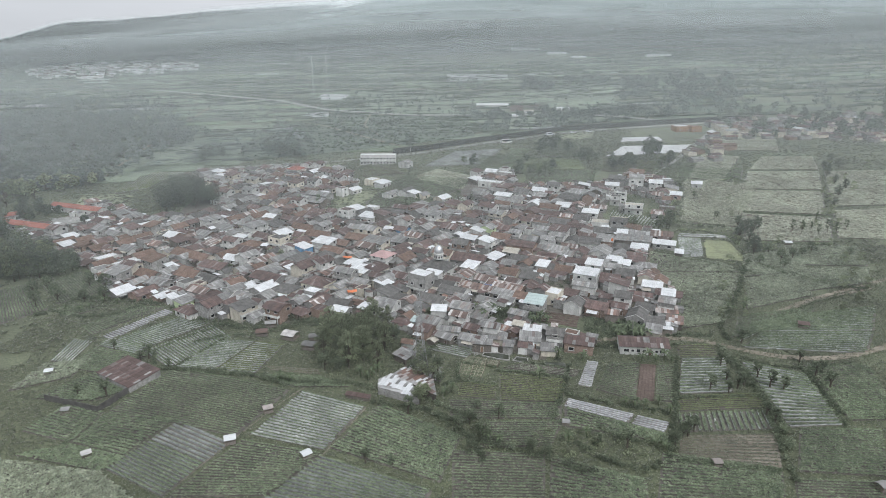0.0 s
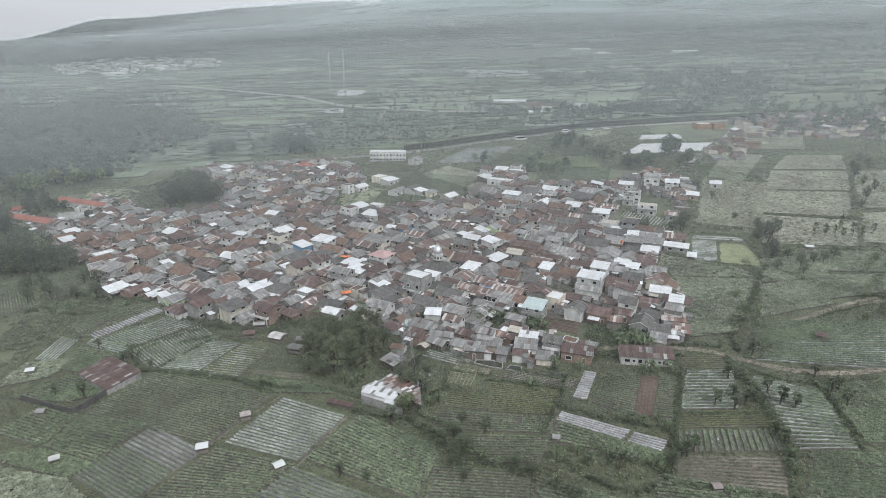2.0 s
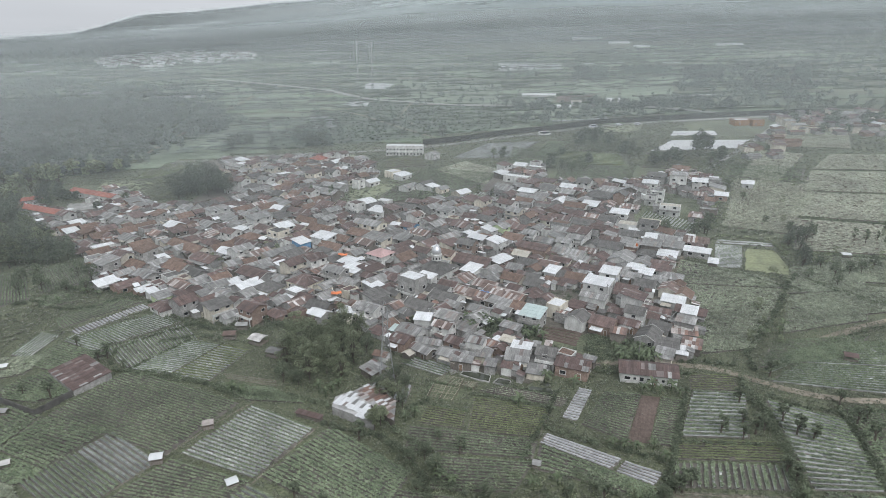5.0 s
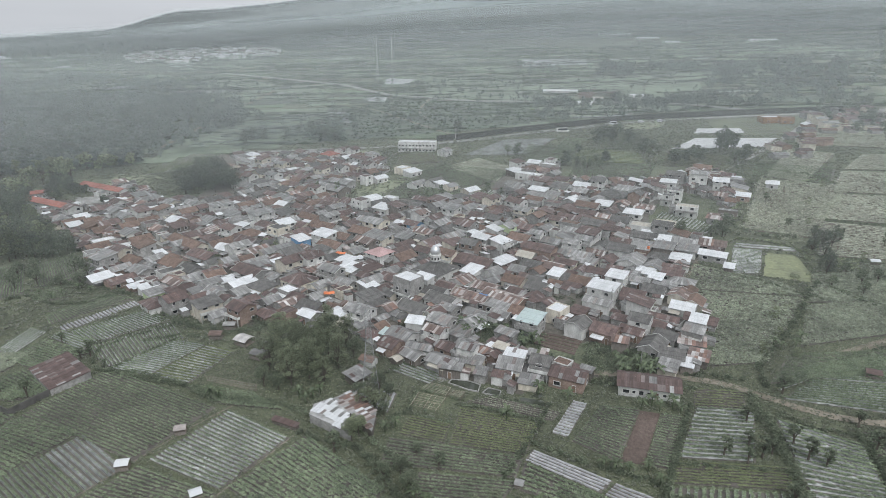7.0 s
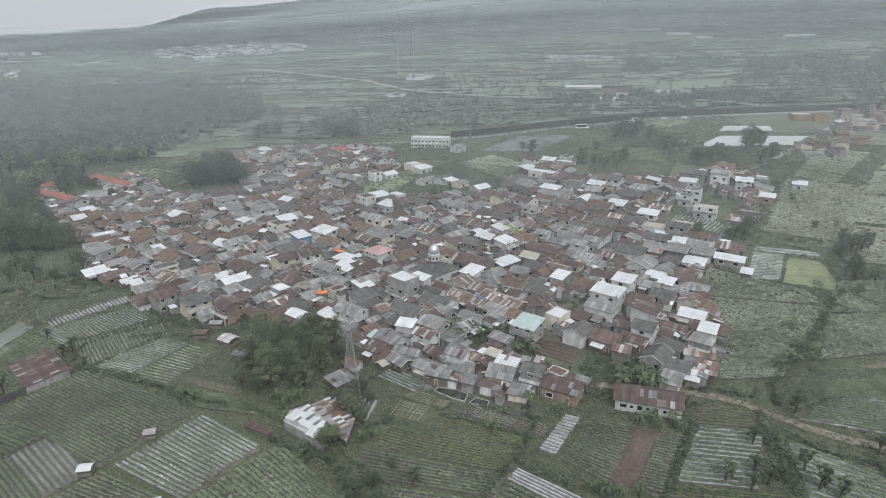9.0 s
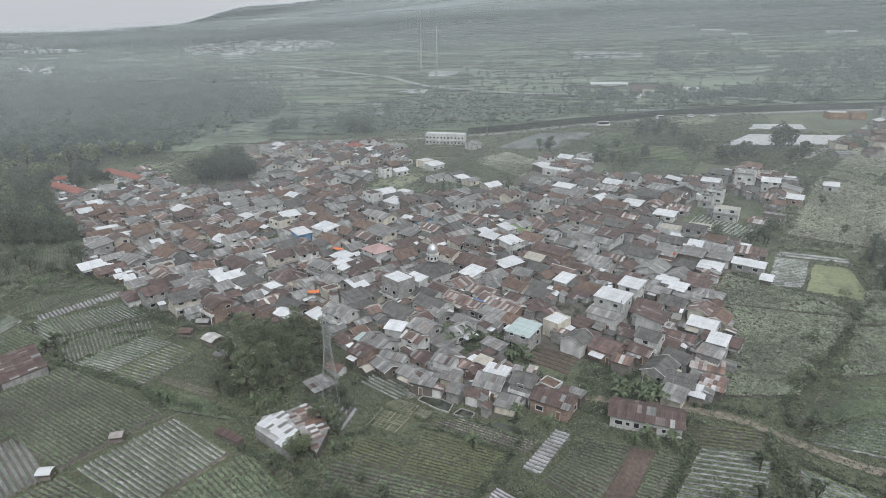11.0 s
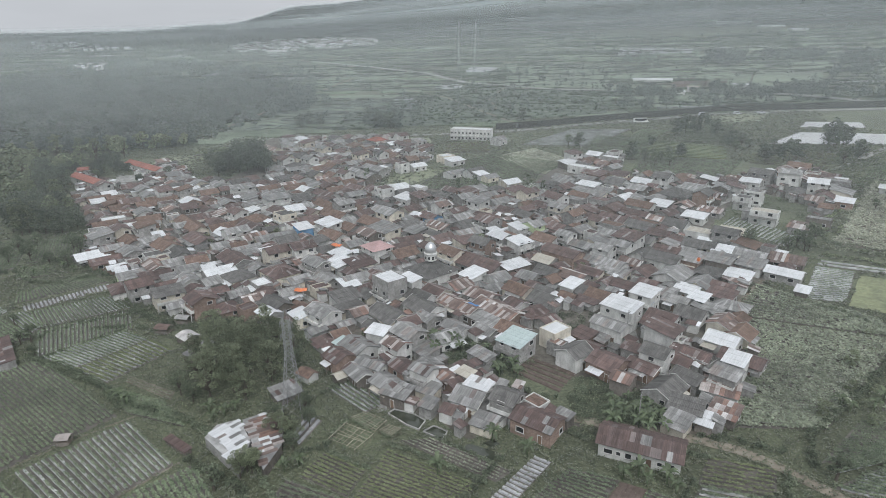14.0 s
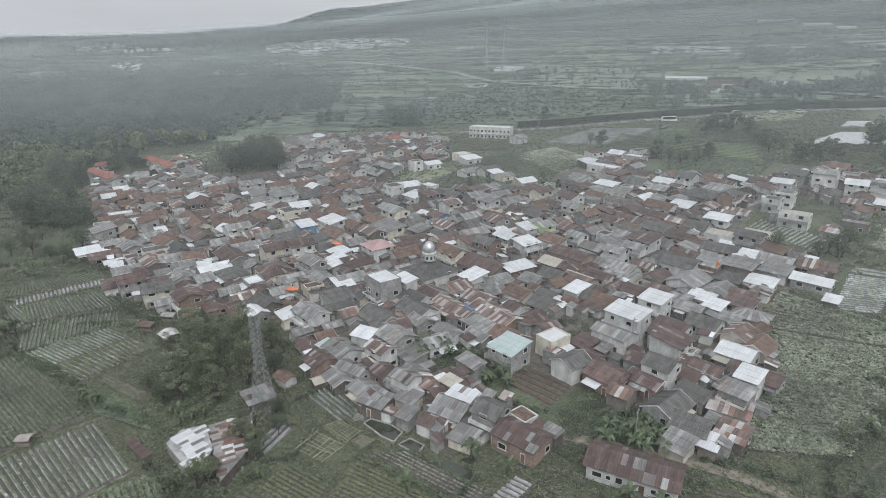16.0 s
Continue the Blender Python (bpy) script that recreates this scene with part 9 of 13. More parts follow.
house(-32.5, 245.9, 4.6, 3.6, 60, 2.6, "zinc", "plaster_white", "hip")
house(69.0, 279.3, 5.0, 4.1, 66, 3.0, "zinc", "plaster_cream", "shed", pitch=9)
house(-80.4, 247.1, 4.9, 3.9, 55, 2.8, "tile", "brick")
house(53.2, 335.9, 3.7, 3.3, -25, 2.8, "rust", "plaster_white")
house(21.0, 326.1, 4.4, 4.4, 60, 2.6, "rust", "plaster_white")
house(126.7, 361.2, 4.2, 3.4, -23, 2.9, "zinc", "brick")
house(-33.3, 314.8, 5.8, 3.7, 63, 2.6, "rust", "concrete", "flat", pitch=5)
house(9.2, 296.4, 4.1, 3.7, -34, 2.7, "white", "board", "flat", pitch=5)
house(-108.9, 427.1, 6.0, 4.4, -31, 2.9, "zinc", "board")
house(-30.8, 209.1, 5.1, 3.4, -31, 2.6, "tile", "concrete")
house(-162.0, 298.5, 3.7, 4.0, -32, 2.7, "dark", "concrete")
house(-64.7, 391.8, 4.6, 3.9, 61, 2.9, "tile", "plaster_white")
house(-76.4, 390.6, 3.7, 4.6, -33, 3.0, "white", "concrete")
house(56.3, 303.4, 5.7, 4.3, -28, 2.5, "rust", "plaster_white")
house(-156.6, 399.7, 5.9, 3.3, 55, 2.5, "dark", "board")
house(32.7, 364.4, 5.9, 3.7, -26, 3.0, "rust", "plaster_white")
house(-69.4, 290.0, 5.9, 3.8, -28, 2.6, "white", "plaster_white", "shed", pitch=9)
house(47.2, 232.6, 6.0, 3.3, -29, 2.7, "rust", "plaster_white", "shed", pitch=9)
house(43.0, 339.5, 3.7, 4.1, 63, 2.9, "dark", "plaster_white", "flat", pitch=5)
house(-28.2, 284.6, 4.0, 4.0, 54, 2.9, "zinc", "plaster_white", "shed", pitch=9)
house(-5.7, 310.0, 4.5, 4.1, 64, 2.6, "zinc", "plaster_white")
house(-145.3, 386.0, 4.5, 3.4, 59, 2.9, "zinc", "brick", "flat", pitch=5)
house(38.0, 344.7, 5.7, 3.0, -27, 2.9, "dark", "board", "shed", pitch=9)
house(-169.6, 323.6, 3.6, 3.5, 62, 2.8, "zinc", "plaster_white", "shed", pitch=9)
house(-67.7, 302.2, 5.7, 4.4, 55, 2.9, "zinc", "concrete")
house(94.5, 364.2, 4.5, 4.0, -18, 2.6, "rust_bright", "brick", "flat", pitch=5)
house(-90.1, 278.8, 4.0, 3.6, -27, 2.5, "zinc", "plaster_white", "shed", pitch=9)
house(61.7, 298.7, 5.5, 3.2, -25, 2.7, "tile", "brick")
house(56.5, 329.6, 4.0, 3.8, 64, 2.6, "zinc", "plaster_white", "shed", pitch=9)
house(-39.3, 271.6, 4.5, 3.3, -28, 2.8, "zinc", "plaster_white")
house(50.8, 207.5, 4.3, 4.0, -27, 2.7, "rust", "plaster_white")
house(61.9, 346.0, 3.7, 3.9, -26, 2.8, "rust", "plaster_white")
house(14.7, 235.7, 4.0, 3.2, 60, 2.5, "zinc", "plaster_white", "hip")
house(23.5, 254.4, 5.2, 3.3, 64, 2.5, "zinc", "plaster_white")
house(19.2, 234.4, 5.8, 4.5, 55, 2.5, "zinc", "concrete")
house(-56.4, 378.6, 4.5, 3.0, 57, 2.7, "tile", "concrete", "shed", pitch=9)
house(-199.9, 285.0, 4.1, 4.2, 57, 2.7, "tile", "concrete")
house(-60.2, 260.5, 5.6, 4.4, -36, 2.4, "rust_bright", "plaster_white")
house(-26.5, 291.1, 4.0, 3.6, -27, 3.0, "white", "board")
house(69.9, 183.0, 4.2, 4.2, -23, 2.9, "zinc", "plaster_cream", "shed", pitch=9)
house(24.0, 209.2, 5.4, 3.7, -27, 2.8, "zinc", "concrete")
house(-36.8, 300.1, 4.4, 3.6, -34, 2.5, "zinc", "plaster_white")
house(-9.8, 252.9, 4.2, 3.2, 62, 2.6, "dark", "concrete")
house(12.7, 311.8, 5.1, 4.5, 56, 2.9, "tile", "plaster_cream")
house(-129.2, 382.6, 3.7, 4.2, -31, 2.8, "rust", "concrete")
house(8.9, 256.4, 4.1, 4.5, -35, 2.6, "zinc", "plaster_white")
house(-104.8, 310.0, 4.7, 3.4, 56, 2.9, "zinc", "concrete")
house(64.7, 222.9, 4.6, 3.5, -25, 2.9, "rust", "concrete")
house(-21.0, 281.4, 4.3, 3.0, -34, 2.9, "zinc", "concrete", "hip")
house(-102.8, 294.9, 4.6, 3.9, 55, 2.5, "zinc", "plaster_white")
house(-157.2, 286.3, 4.2, 3.9, 55, 2.8, "tile", "plaster_white", "shed", pitch=9)
house(-166.5, 320.2, 4.8, 4.0, 56, 2.9, "zinc", "board", "shed", pitch=9)
house(35.0, 291.7, 4.9, 3.2, 60, 2.4, "tile", "board")
house(88.8, 353.7, 5.6, 3.6, 74, 2.4, "zinc", "brick", "shed", pitch=9)
house(-83.3, 411.9, 5.1, 3.5, 59, 2.6, "zinc", "concrete")
house(58.0, 356.5, 4.0, 3.0, -27, 2.7, "dark", "concrete")
house(-138.8, 375.6, 4.2, 3.8, -28, 2.7, "zinc", "plaster_white", "flat", pitch=5)
house(98.9, 282.0, 4.0, 4.1, -23, 2.9, "rust", "concrete", "flat", pitch=5)
house(128.0, 375.2, 5.7, 4.5, -24, 2.7, "rust_bright", "plaster_white", "flat", pitch=5)
house(-142.5, 259.7, 4.0, 3.7, 56, 2.9, "rust", "plaster_white")
house(-126.4, 317.7, 4.1, 3.8, -37, 2.5, "rust", "plaster_cream")
house(-135.6, 405.0, 3.9, 3.6, 54, 2.8, "rust", "concrete")
house(37.1, 373.8, 3.8, 4.1, -23, 2.8, "rust", "concrete")
house(-77.7, 263.4, 5.1, 4.0, 53, 3.0, "dark", "plaster_cream")
house(120.3, 342.1, 5.1, 3.4, -16, 2.5, "rust", "plaster_white")
house(-15.5, 303.8, 4.1, 3.7, 56, 2.5, "dark", "board", "flat", pitch=5)
house(32.0, 347.8, 4.6, 3.7, 60, 2.6, "rust", "concrete")
house(1.9, 305.3, 5.9, 3.4, 61, 2.7, "zinc", "plaster_white")
house(-67.8, 248.2, 4.4, 3.7, -32, 2.8, "rust", "brick", "shed", pitch=9)
house(-77.7, 226.9, 5.7, 3.1, 61, 2.6, "white", "plaster_white", "shed", pitch=9)
house(109.1, 353.1, 4.1, 3.0, 71, 2.5, "rust", "concrete")
house(-134.1, 295.0, 3.9, 3.5, 56, 2.8, "rust", "concrete")
house(-200.1, 348.0, 3.6, 4.5, -29, 2.5, "dark", "concrete", "shed", pitch=9)
house(-85.7, 363.1, 4.7, 3.3, 56, 2.7, "rust", "concrete")
house(-170.1, 263.3, 5.0, 4.2, -33, 3.0, "tile", "concrete")
house(8.4, 314.7, 5.3, 4.1, -33, 2.8, "zinc", "plaster_white")
house(-48.0, 279.7, 4.0, 4.5, -30, 2.4, "zinc", "concrete", "hip")
house(-98.5, 308.3, 5.3, 3.1, 56, 2.4, "rust", "board")
house(35.6, 253.6, 4.3, 4.2, 62, 2.8, "rust", "brick")
house(-142.1, 370.1, 4.0, 3.1, 62, 3.0, "dark", "plaster_white")
house(-61.0, 231.6, 5.2, 3.1, -29, 2.9, "zinc", "concrete")
house(31.0, 267.4, 4.6, 3.2, 61, 2.9, "rust", "concrete", "shed", pitch=9)
house(7.1, 273.1, 5.0, 4.3, 56, 2.7, "rust", "plaster_white")
house(73.2, 259.8, 4.4, 3.4, -23, 2.8, "rust", "brick")
house(85.0, 337.2, 4.6, 4.4, -24, 2.6, "rust", "brick")
house(41.8, 352.4, 3.9, 4.6, -32, 2.9, "rust", "concrete")
house(42.4, 181.4, 3.7, 4.4, 62, 3.0, "tile", "plaster_white", "flat", pitch=5)
house(-45.5, 243.0, 3.9, 3.1, 61, 2.5, "rust_bright", "concrete", "shed", pitch=9)
house(-173.6, 288.3, 4.6, 3.1, -30, 2.9, "rust", "plaster_white")
house(-45.0, 309.6, 4.7, 3.5, -26, 2.6, "dark", "concrete", "hip")
house(-158.7, 273.7, 3.8, 4.4, -31, 3.0, "rust", "plaster_white")
house(-40.2, 243.2, 4.0, 4.1, 63, 2.6, "rust", "plaster_white")
house(-113.2, 248.9, 4.7, 3.1, 59, 2.4, "dark", "plaster_white")
house(-175.7, 273.8, 5.7, 3.2, -30, 2.4, "rust", "plaster_cream")
house(-67.5, 200.8, 5.2, 3.9, 56, 2.9, "zinc", "plaster_white")
house(10.1, 287.1, 5.8, 3.6, -36, 2.9, "tile", "plaster_cream")
house(-29.4, 273.8, 3.7, 3.8, -29, 2.6, "zinc", "brick", "shed", pitch=9)
house(14.3, 263.9, 3.7, 3.2, 55, 2.5, "rust_bright", "concrete")
house(-118.9, 404.5, 4.7, 3.6, 53, 2.5, "zinc", "plaster_cream")
house(-140.4, 276.8, 3.9, 3.4, 58, 2.6, "tile", "plaster_white")
house(79.3, 234.5, 4.6, 3.7, -25, 2.5, "zinc", "plaster_white", "shed", pitch=9)
house(-9.0, 206.9, 3.8, 3.4, -31, 2.6, "zinc", "plaster_white", "hip")
house(-132.7, 259.7, 5.9, 3.7, 58, 2.8, "zinc", "plaster_white")
house(-90.5, 412.3, 4.0, 3.4, 57, 2.7, "rust", "plaster_cream", "shed", pitch=9)
house(-0.8, 299.7, 3.8, 3.8, -31, 2.8, "tile", "plaster_cream", "flat", pitch=5)
house(42.9, 205.9, 4.0, 3.2, -24, 3.0, "rust_bright", "concrete", "flat", pitch=5)
house(137.1, 366.6, 3.9, 3.7, -17, 3.0, "white", "concrete")
house(-112.8, 392.2, 4.9, 3.4, -32, 2.5, "dark", "board", "flat", pitch=5)
house(-125.2, 288.1, 4.8, 3.2, 54, 2.7, "rust_bright", "concrete")
house(-45.0, 203.7, 5.0, 4.6, -30, 2.9, "rust", "brick", "flat", pitch=5)
house(-14.2, 286.0, 3.8, 4.3, -34, 2.4, "zinc", "concrete")
house(-152.2, 265.7, 4.0, 3.5, 56, 2.6, "tile", "plaster_white")
house(-138.5, 319.8, 4.0, 4.2, 60, 2.9, "rust", "plaster_cream")
house(7.7, 308.9, 3.9, 3.2, -26, 2.8, "white", "concrete", "flat", pitch=5)
house(44.2, 262.3, 4.1, 4.1, -28, 2.9, "zinc", "brick")
house(-92.4, 350.1, 5.7, 3.5, 59, 2.8, "rust", "brick")
house(-96.6, 388.2, 3.6, 3.8, -27, 2.8, "rust", "plaster_cream")
house(-84.5, 279.6, 5.1, 3.1, -24, 2.7, "rust", "concrete", "shed", pitch=9)
house(111.1, 367.6, 4.2, 3.7, 73, 2.5, "zinc", "plaster_white")
house(-145.6, 417.3, 5.3, 4.6, 61, 2.6, "rust", "board", "shed", pitch=9)
house(-95.9, 367.0, 3.9, 3.3, -27, 2.9, "rust", "plaster_white")
house(-141.8, 402.8, 3.9, 3.6, -35, 2.5, "zinc", "plaster_cream", "hip")
house(72.5, 352.3, 4.1, 4.5, 64, 2.6, "rust", "concrete")
house(-1.5, 288.9, 5.7, 4.0, -35, 2.6, "rust_bright", "concrete")
house(-98.3, 228.9, 4.1, 3.3, -30, 2.9, "rust", "plaster_cream", "flat", pitch=5)
house(37.6, 335.8, 4.0, 3.2, 63, 2.6, "zinc", "concrete", "shed", pitch=9)
house(85.3, 231.0, 4.9, 3.5, 66, 2.6, "tile", "concrete")
house(-83.4, 215.6, 4.0, 4.0, 57, 3.0, "zinc", "plaster_cream", "shed", pitch=9)
house(-110.4, 370.1, 5.8, 3.5, -29, 2.9, "rust", "plaster_white")
house(33.9, 222.3, 5.1, 4.5, 64, 2.6, "rust", "concrete")
house(-121.7, 369.8, 4.5, 3.1, 60, 2.5, "dark", "concrete", "hip")
house(-81.1, 415.6, 4.1, 3.9, 57, 2.6, "tile", "concrete", "shed", pitch=9)
house(-126.2, 414.9, 3.7, 4.2, -30, 2.5, "tile", "concrete", "shed", pitch=9)
house(126.7, 348.6, 5.2, 3.2, 69, 2.9, "rust", "plaster_white")
house(-70.3, 356.2, 4.7, 3.4, -31, 3.0, "white", "plaster_white")
house(41.6, 233.9, 4.1, 3.9, -26, 2.5, "tile", "concrete")
house(-107.6, 393.1, 4.3, 4.4, 57, 2.6, "rust", "brick")
house(80.1, 286.1, 3.7, 3.0, -19, 2.7, "white", "board")
house(-44.6, 254.8, 5.8, 3.0, -30, 2.6, "zinc", "concrete")
house(127.3, 369.7, 4.0, 3.5, -19, 2.6, "tile", "plaster_cream", "shed", pitch=9)
house(-191.7, 291.8, 6.0, 3.6, 61, 2.6, "dark", "board")
house(28.4, 225.8, 4.8, 4.2, -33, 2.8, "rust", "plaster_white")
house(-144.5, 242.0, 5.0, 4.0, 60, 2.7, "tile", "plaster_white")
house(9.3, 266.8, 3.6, 4.0, 55, 2.8, "zinc", "board", "hip")
house(67.1, 344.2, 6.0, 3.1, 64, 2.5, "zinc", "concrete")
house(-94.7, 392.4, 4.1, 3.3, -34, 2.7, "rust", "concrete")
house(-92.1, 242.3, 4.7, 3.8, 59, 2.9, "dark", "plaster_white")
house(124.1, 392.6, 3.6, 4.0, 64, 2.8, "zinc", "concrete")
house(-166.7, 267.0, 4.5, 4.6, 56, 2.5, "zinc", "plaster_white")
house(-141.3, 247.1, 5.1, 4.4, 56, 3.0, "tile", "plaster_white", "shed", pitch=9)
house(23.6, 241.6, 4.6, 3.9, -34, 2.6, "rust", "plaster_white", "shed", pitch=9)


# ---- landmarks and small buildings ----
mosque = next(o for o in scene.objects if o.name == "mosque")
dv, df = [], []
ring = 18
prof = [(1.9, 7.6), (1.9, 9.6), (2.15, 9.7), (2.15, 9.95), (1.75, 10.0), (1.75, 10.6)]
for r, z in prof:
    dv += [(r * math.cos(6.2832 * i / ring), r * math.sin(6.2832 * i / ring), z) for i in range(ring)]
for k in range(len(prof) - 1):
    df += [(k * ring + i, k * ring + (i + 1) % ring, (k + 1) * ring + (i + 1) % ring, (k + 1) * ring + i) for i in range(ring)]
part("drum", mesh_from("drum", dv, df, M["plaster_white"], smooth=False), mosque)
dv, df = [], []
prof = [(1.7 * math.cos(a) * (1.08 if a < 0.5 else 1.0), 10.6 + 0.4 + 2.3 * math.sin(a)) for a in [-0.3 + 1.86 * j / 10 for j in range(11)]]
for r, z in prof:
    dv += [(max(r, 0.02) * math.cos(6.2832 * i / ring), max(r, 0.02) * math.sin(6.2832 * i / ring), z) for i in range(ring)]
for k in range(len(prof) - 1):
    df += [(k * ring + i, k * ring + (i + 1) % ring, (k + 1) * ring + (i + 1) % ring, (k + 1) * ring + i) for i in range(ring)]
dome = part("dome", mesh_from("dome", dv, df, M["dome"], smooth=True), mosque, "shining silver dome")
fv, ff = [], []
limb(fv, ff, (0, 0, 13.2), (0, 0, 14.9), 0.07, 0.02, 6)
part("finial", mesh_from("finial", fv, ff, M["dome"]), dome)
for i in range(10):
    a = 36 * i
    part("window", WINDOW_DARK, mosque, at=pose(0, 0, 0, 0, 0, a) @ pose(0, -1.9, 8.6) @ Matrix.Diagonal((0.7, 1, 1.1, 1)))
part("terrace", box_mesh("terrace", [(-8.2, 8.2, -8.4, -5.9, -0.4, 3.1)], M["concrete"]), mosque)
for i in range(7):
    part("arch", inset_panel("arch", -0.85, 0.85, 0, 2.5, 0.12, 0.1, 0.02, [M["plaster_white"], M["pane"]]), mosque, at=pose(-6.6 + 2.2 * i, -8.4, 0))
office = next(o for o in scene.objects if o.name == "office_block")
for s in range(2):
    for i in range(11):
        part("window", WINDOW_DARK, office, at=pose(-11.5 + 2.3 * i, -4.05, 1.6 + 3.1 * s) @ Matrix.Diagonal((1.2, 1, 1.2, 1)))
for s in range(1):
    part("balcony", box_mesh("balcony", [(-12.4, 12.4, -4.9, -4.05, 3.05, 3.25)], M["plaster_white"]), office)
pylon(-7.3, 167.7, 18, 4.3, 24.5, [(18.5, 1.4), (21.5, 1.3)], "grey steel lattice power pylon among trees")
sheet_shed([(-18.6, 153.0), (-6.6, 147.5), (-9.0, 154.6), (-15.4, 159.8), (-18.8, 157.0)], -22, 2.3, 0.5, "white", "zinc", "concrete", "low farm shed with shiny white sheet roof")
sheet_shed([(-8.3, 154.3), (-1.9, 148.6), (-2.7, 155.8), (-7.3, 163.6), (-9.7, 166.6), (-15.0, 160.3)], -41, 2.0, 0.3, "rust_bright", "white", "board", "low farm shed with patchy rusted sheet roof")
house(-24.2, 151.4, 7.2, 1.4, -17, 1.1, "rust", "board", "shed", pitch=6, over=0.2, sheeted=True, windows=False, doors=False, name="lean_to", label="long low lean-to with mixed rusty sheets", category="shed", group="farm sheds")
house(-96.3, 165.0, 16.6, 10.2, -32, 1.9, "rust", "concrete", "shed", pitch=6, over=0.2, sheeted=True, windows=False, doors=False, name="barn", label="old walled barn under a torn rusty sheet roof", category="barn", group="farm sheds")
boundary_wall([(-115.4, 153.7), (-96.5, 147.3), (-92.3, 156.7), (-87.8, 165.7)], 2.0, 0.22, "dark", "dark weathered block wall round a plot")
field_hut(-54.8, 133.3, 3.0, 2.4, 20, 1.7, "white", "small field hut with bright white sheet roof")
field_hut(-34.0, 127.3, 2.6, 2.2, 40, 1.4, "white", "small field hut with bright white sheet roof")
field_hut(-48.5, 146.0, 2.8, 2.2, 25, 1.6, "rust_bright", "small field hut with curved pinkish roof")
field_hut(-89.7, 129.1, 2.4, 2.0, 35, 1.4, "rust_bright", "small field hut with curved pinkish roof")
field_hut(-122.2, 167.3, 2.6, 2.2, 20, 1.6, "white", "small field hut with bright white sheet roof")
field_hut(-105.5, 147.4, 2.4, 2.0, 10, 1.4, "zinc", "small field hut with grey sheet roof")
field_hut(32.4, 137.8, 2.0, 1.8, -10, 1.2, "zinc", "small field hut with grey sheet roof")
field_hut(121.3, 186.4, 3.6, 2.8, -20, 1.8, "rust", "small field hut with rusty red roof")
field_hut(155.9, 262.0, 3.4, 2.6, -5, 1.8, "white", "small field hut with bright white sheet roof")
field_hut(65.1, 121.4, 2.2, 1.8, 5, 1.4, "zinc", "small field hut with grey sheet roof")
field_hut(98.4, 112.6, 2.6, 2.2, 15, 1.6, "zinc", "small field hut with grey sheet roof")
field_hut(-62.2, 189.4, 4.0, 3.0, 10, 1.8, "rust_bright", "low farm hut with mixed rusty sheets")
field_hut(-51.8, 186.9, 5.0, 4.0, -20, 1.9, "rust_bright", "low farm hut with mixed rusty sheets")
field_hut(-43.8, 179.7, 4.5, 3.2, -15, 1.9, "zinc", "small field hut with grey sheet roof")
field_hut(-60.8, 195.5, 4.0, 2.6, 10, 1.8, "zinc", "small field hut with grey sheet roof")
field_hut(-43.5, 185.1, 3.4, 2.6, 10, 1.9, "zinc", "small field hut with grey sheet roof")
unroofed_cells(75.0, 208.6, 7.2, 4.6, -32, 4, 2, 3.0)
pylon(-154.9, 749.3, 10, 2.6, 56, [(50.0, 1.2)], "tall thin telecom mast on the slope", "steel", 0.075, "telecom_mast")
pylon(-141.9, 769.8, 10, 2.6, 54, [(48.0, 1.2)], "tall thin red and white telecom mast", "steel", 0.075, "telecom_mast")
boundary_wall([(-37.8, 460.9), (-8.2, 473.7), (21.9, 492.7), (56.1, 508.7), (95.1, 529.5), (140.9, 542.3), (202.8, 555.0), (270.3, 565.2)], 4.2, 0.8, "wet_stone", "dark stone retaining wall above the main road", "retaining_wall")
van(89.9, 515.1, 24, "white", "truck", "white truck on the main road", 6.5, 2.6)
van(110.7, 522.1, 24, "white", "van", "white van on the main road", 4.6, 1.9)
van(125.2, 524.8, 24, "white", "van", "white van on the main road", 4.6, 1.9)
van(51.1, 490.0, 24, "plaster_white", "bus", "long pale bus on the main road", 10.0, 3.0)
utility_pole(-25.0, 465.1)
utility_pole(-179.4, 511.5)
utility_pole(-101.3, 467.1)
utility_pole(141.5, 521.5)
utility_pole(-17.1, 277.3)
utility_pole(19.9, 295.5)
utility_pole(-48.8, 245.0)
utility_pole(60.2, 257.5)
utility_pole(-41.5, 319.4)
utility_pole(58.5, 217.2)
utility_pole(62.8, 182.9)
utility_pole(31.7, 352.6)
utility_pole(89.6, 343.0)
trellis([(4.8, 161.2), (5.7, 166.6), (12.8, 164.8), (11.2, 159.6)], 0.15)
trellis([(6.1, 168.4), (7.9, 170.9), (13.6, 169.4), (12.9, 165.6)], 0.8)
trellis([(13.6, 166.3), (14.7, 168.3), (17.5, 167.8), (16.5, 165.2)], 0.3)
lay("pond", [(12.4, 172.8), (13.2, 174.4), (17.7, 174.1), (21.0, 172.7), (20.7, 169.6), (17.7, 170.3)], M["water"], 0.16, 8, "small dark fish pond with green edges", "pond")
lay("pond", [(21.8, 169.2), (23.2, 171.5), (26.5, 170.6), (26.4, 167.9)], M["water"], 0.16, 8, "small dark fish pond with green edges", "pond")
lay("pond", [(30.7, 166.6), (31.7, 168.3), (37.6, 167.5), (37.6, 165.0)], M["water"], 0.16, 8, "small dark fish pond with green edges", "pond")
lay("pond", [(34.4, 169.2), (35.8, 170.8), (37.6, 169.9), (36.7, 168.5)], M["water"], 0.16, 8, "small dark fish pond with green edges", "pond")
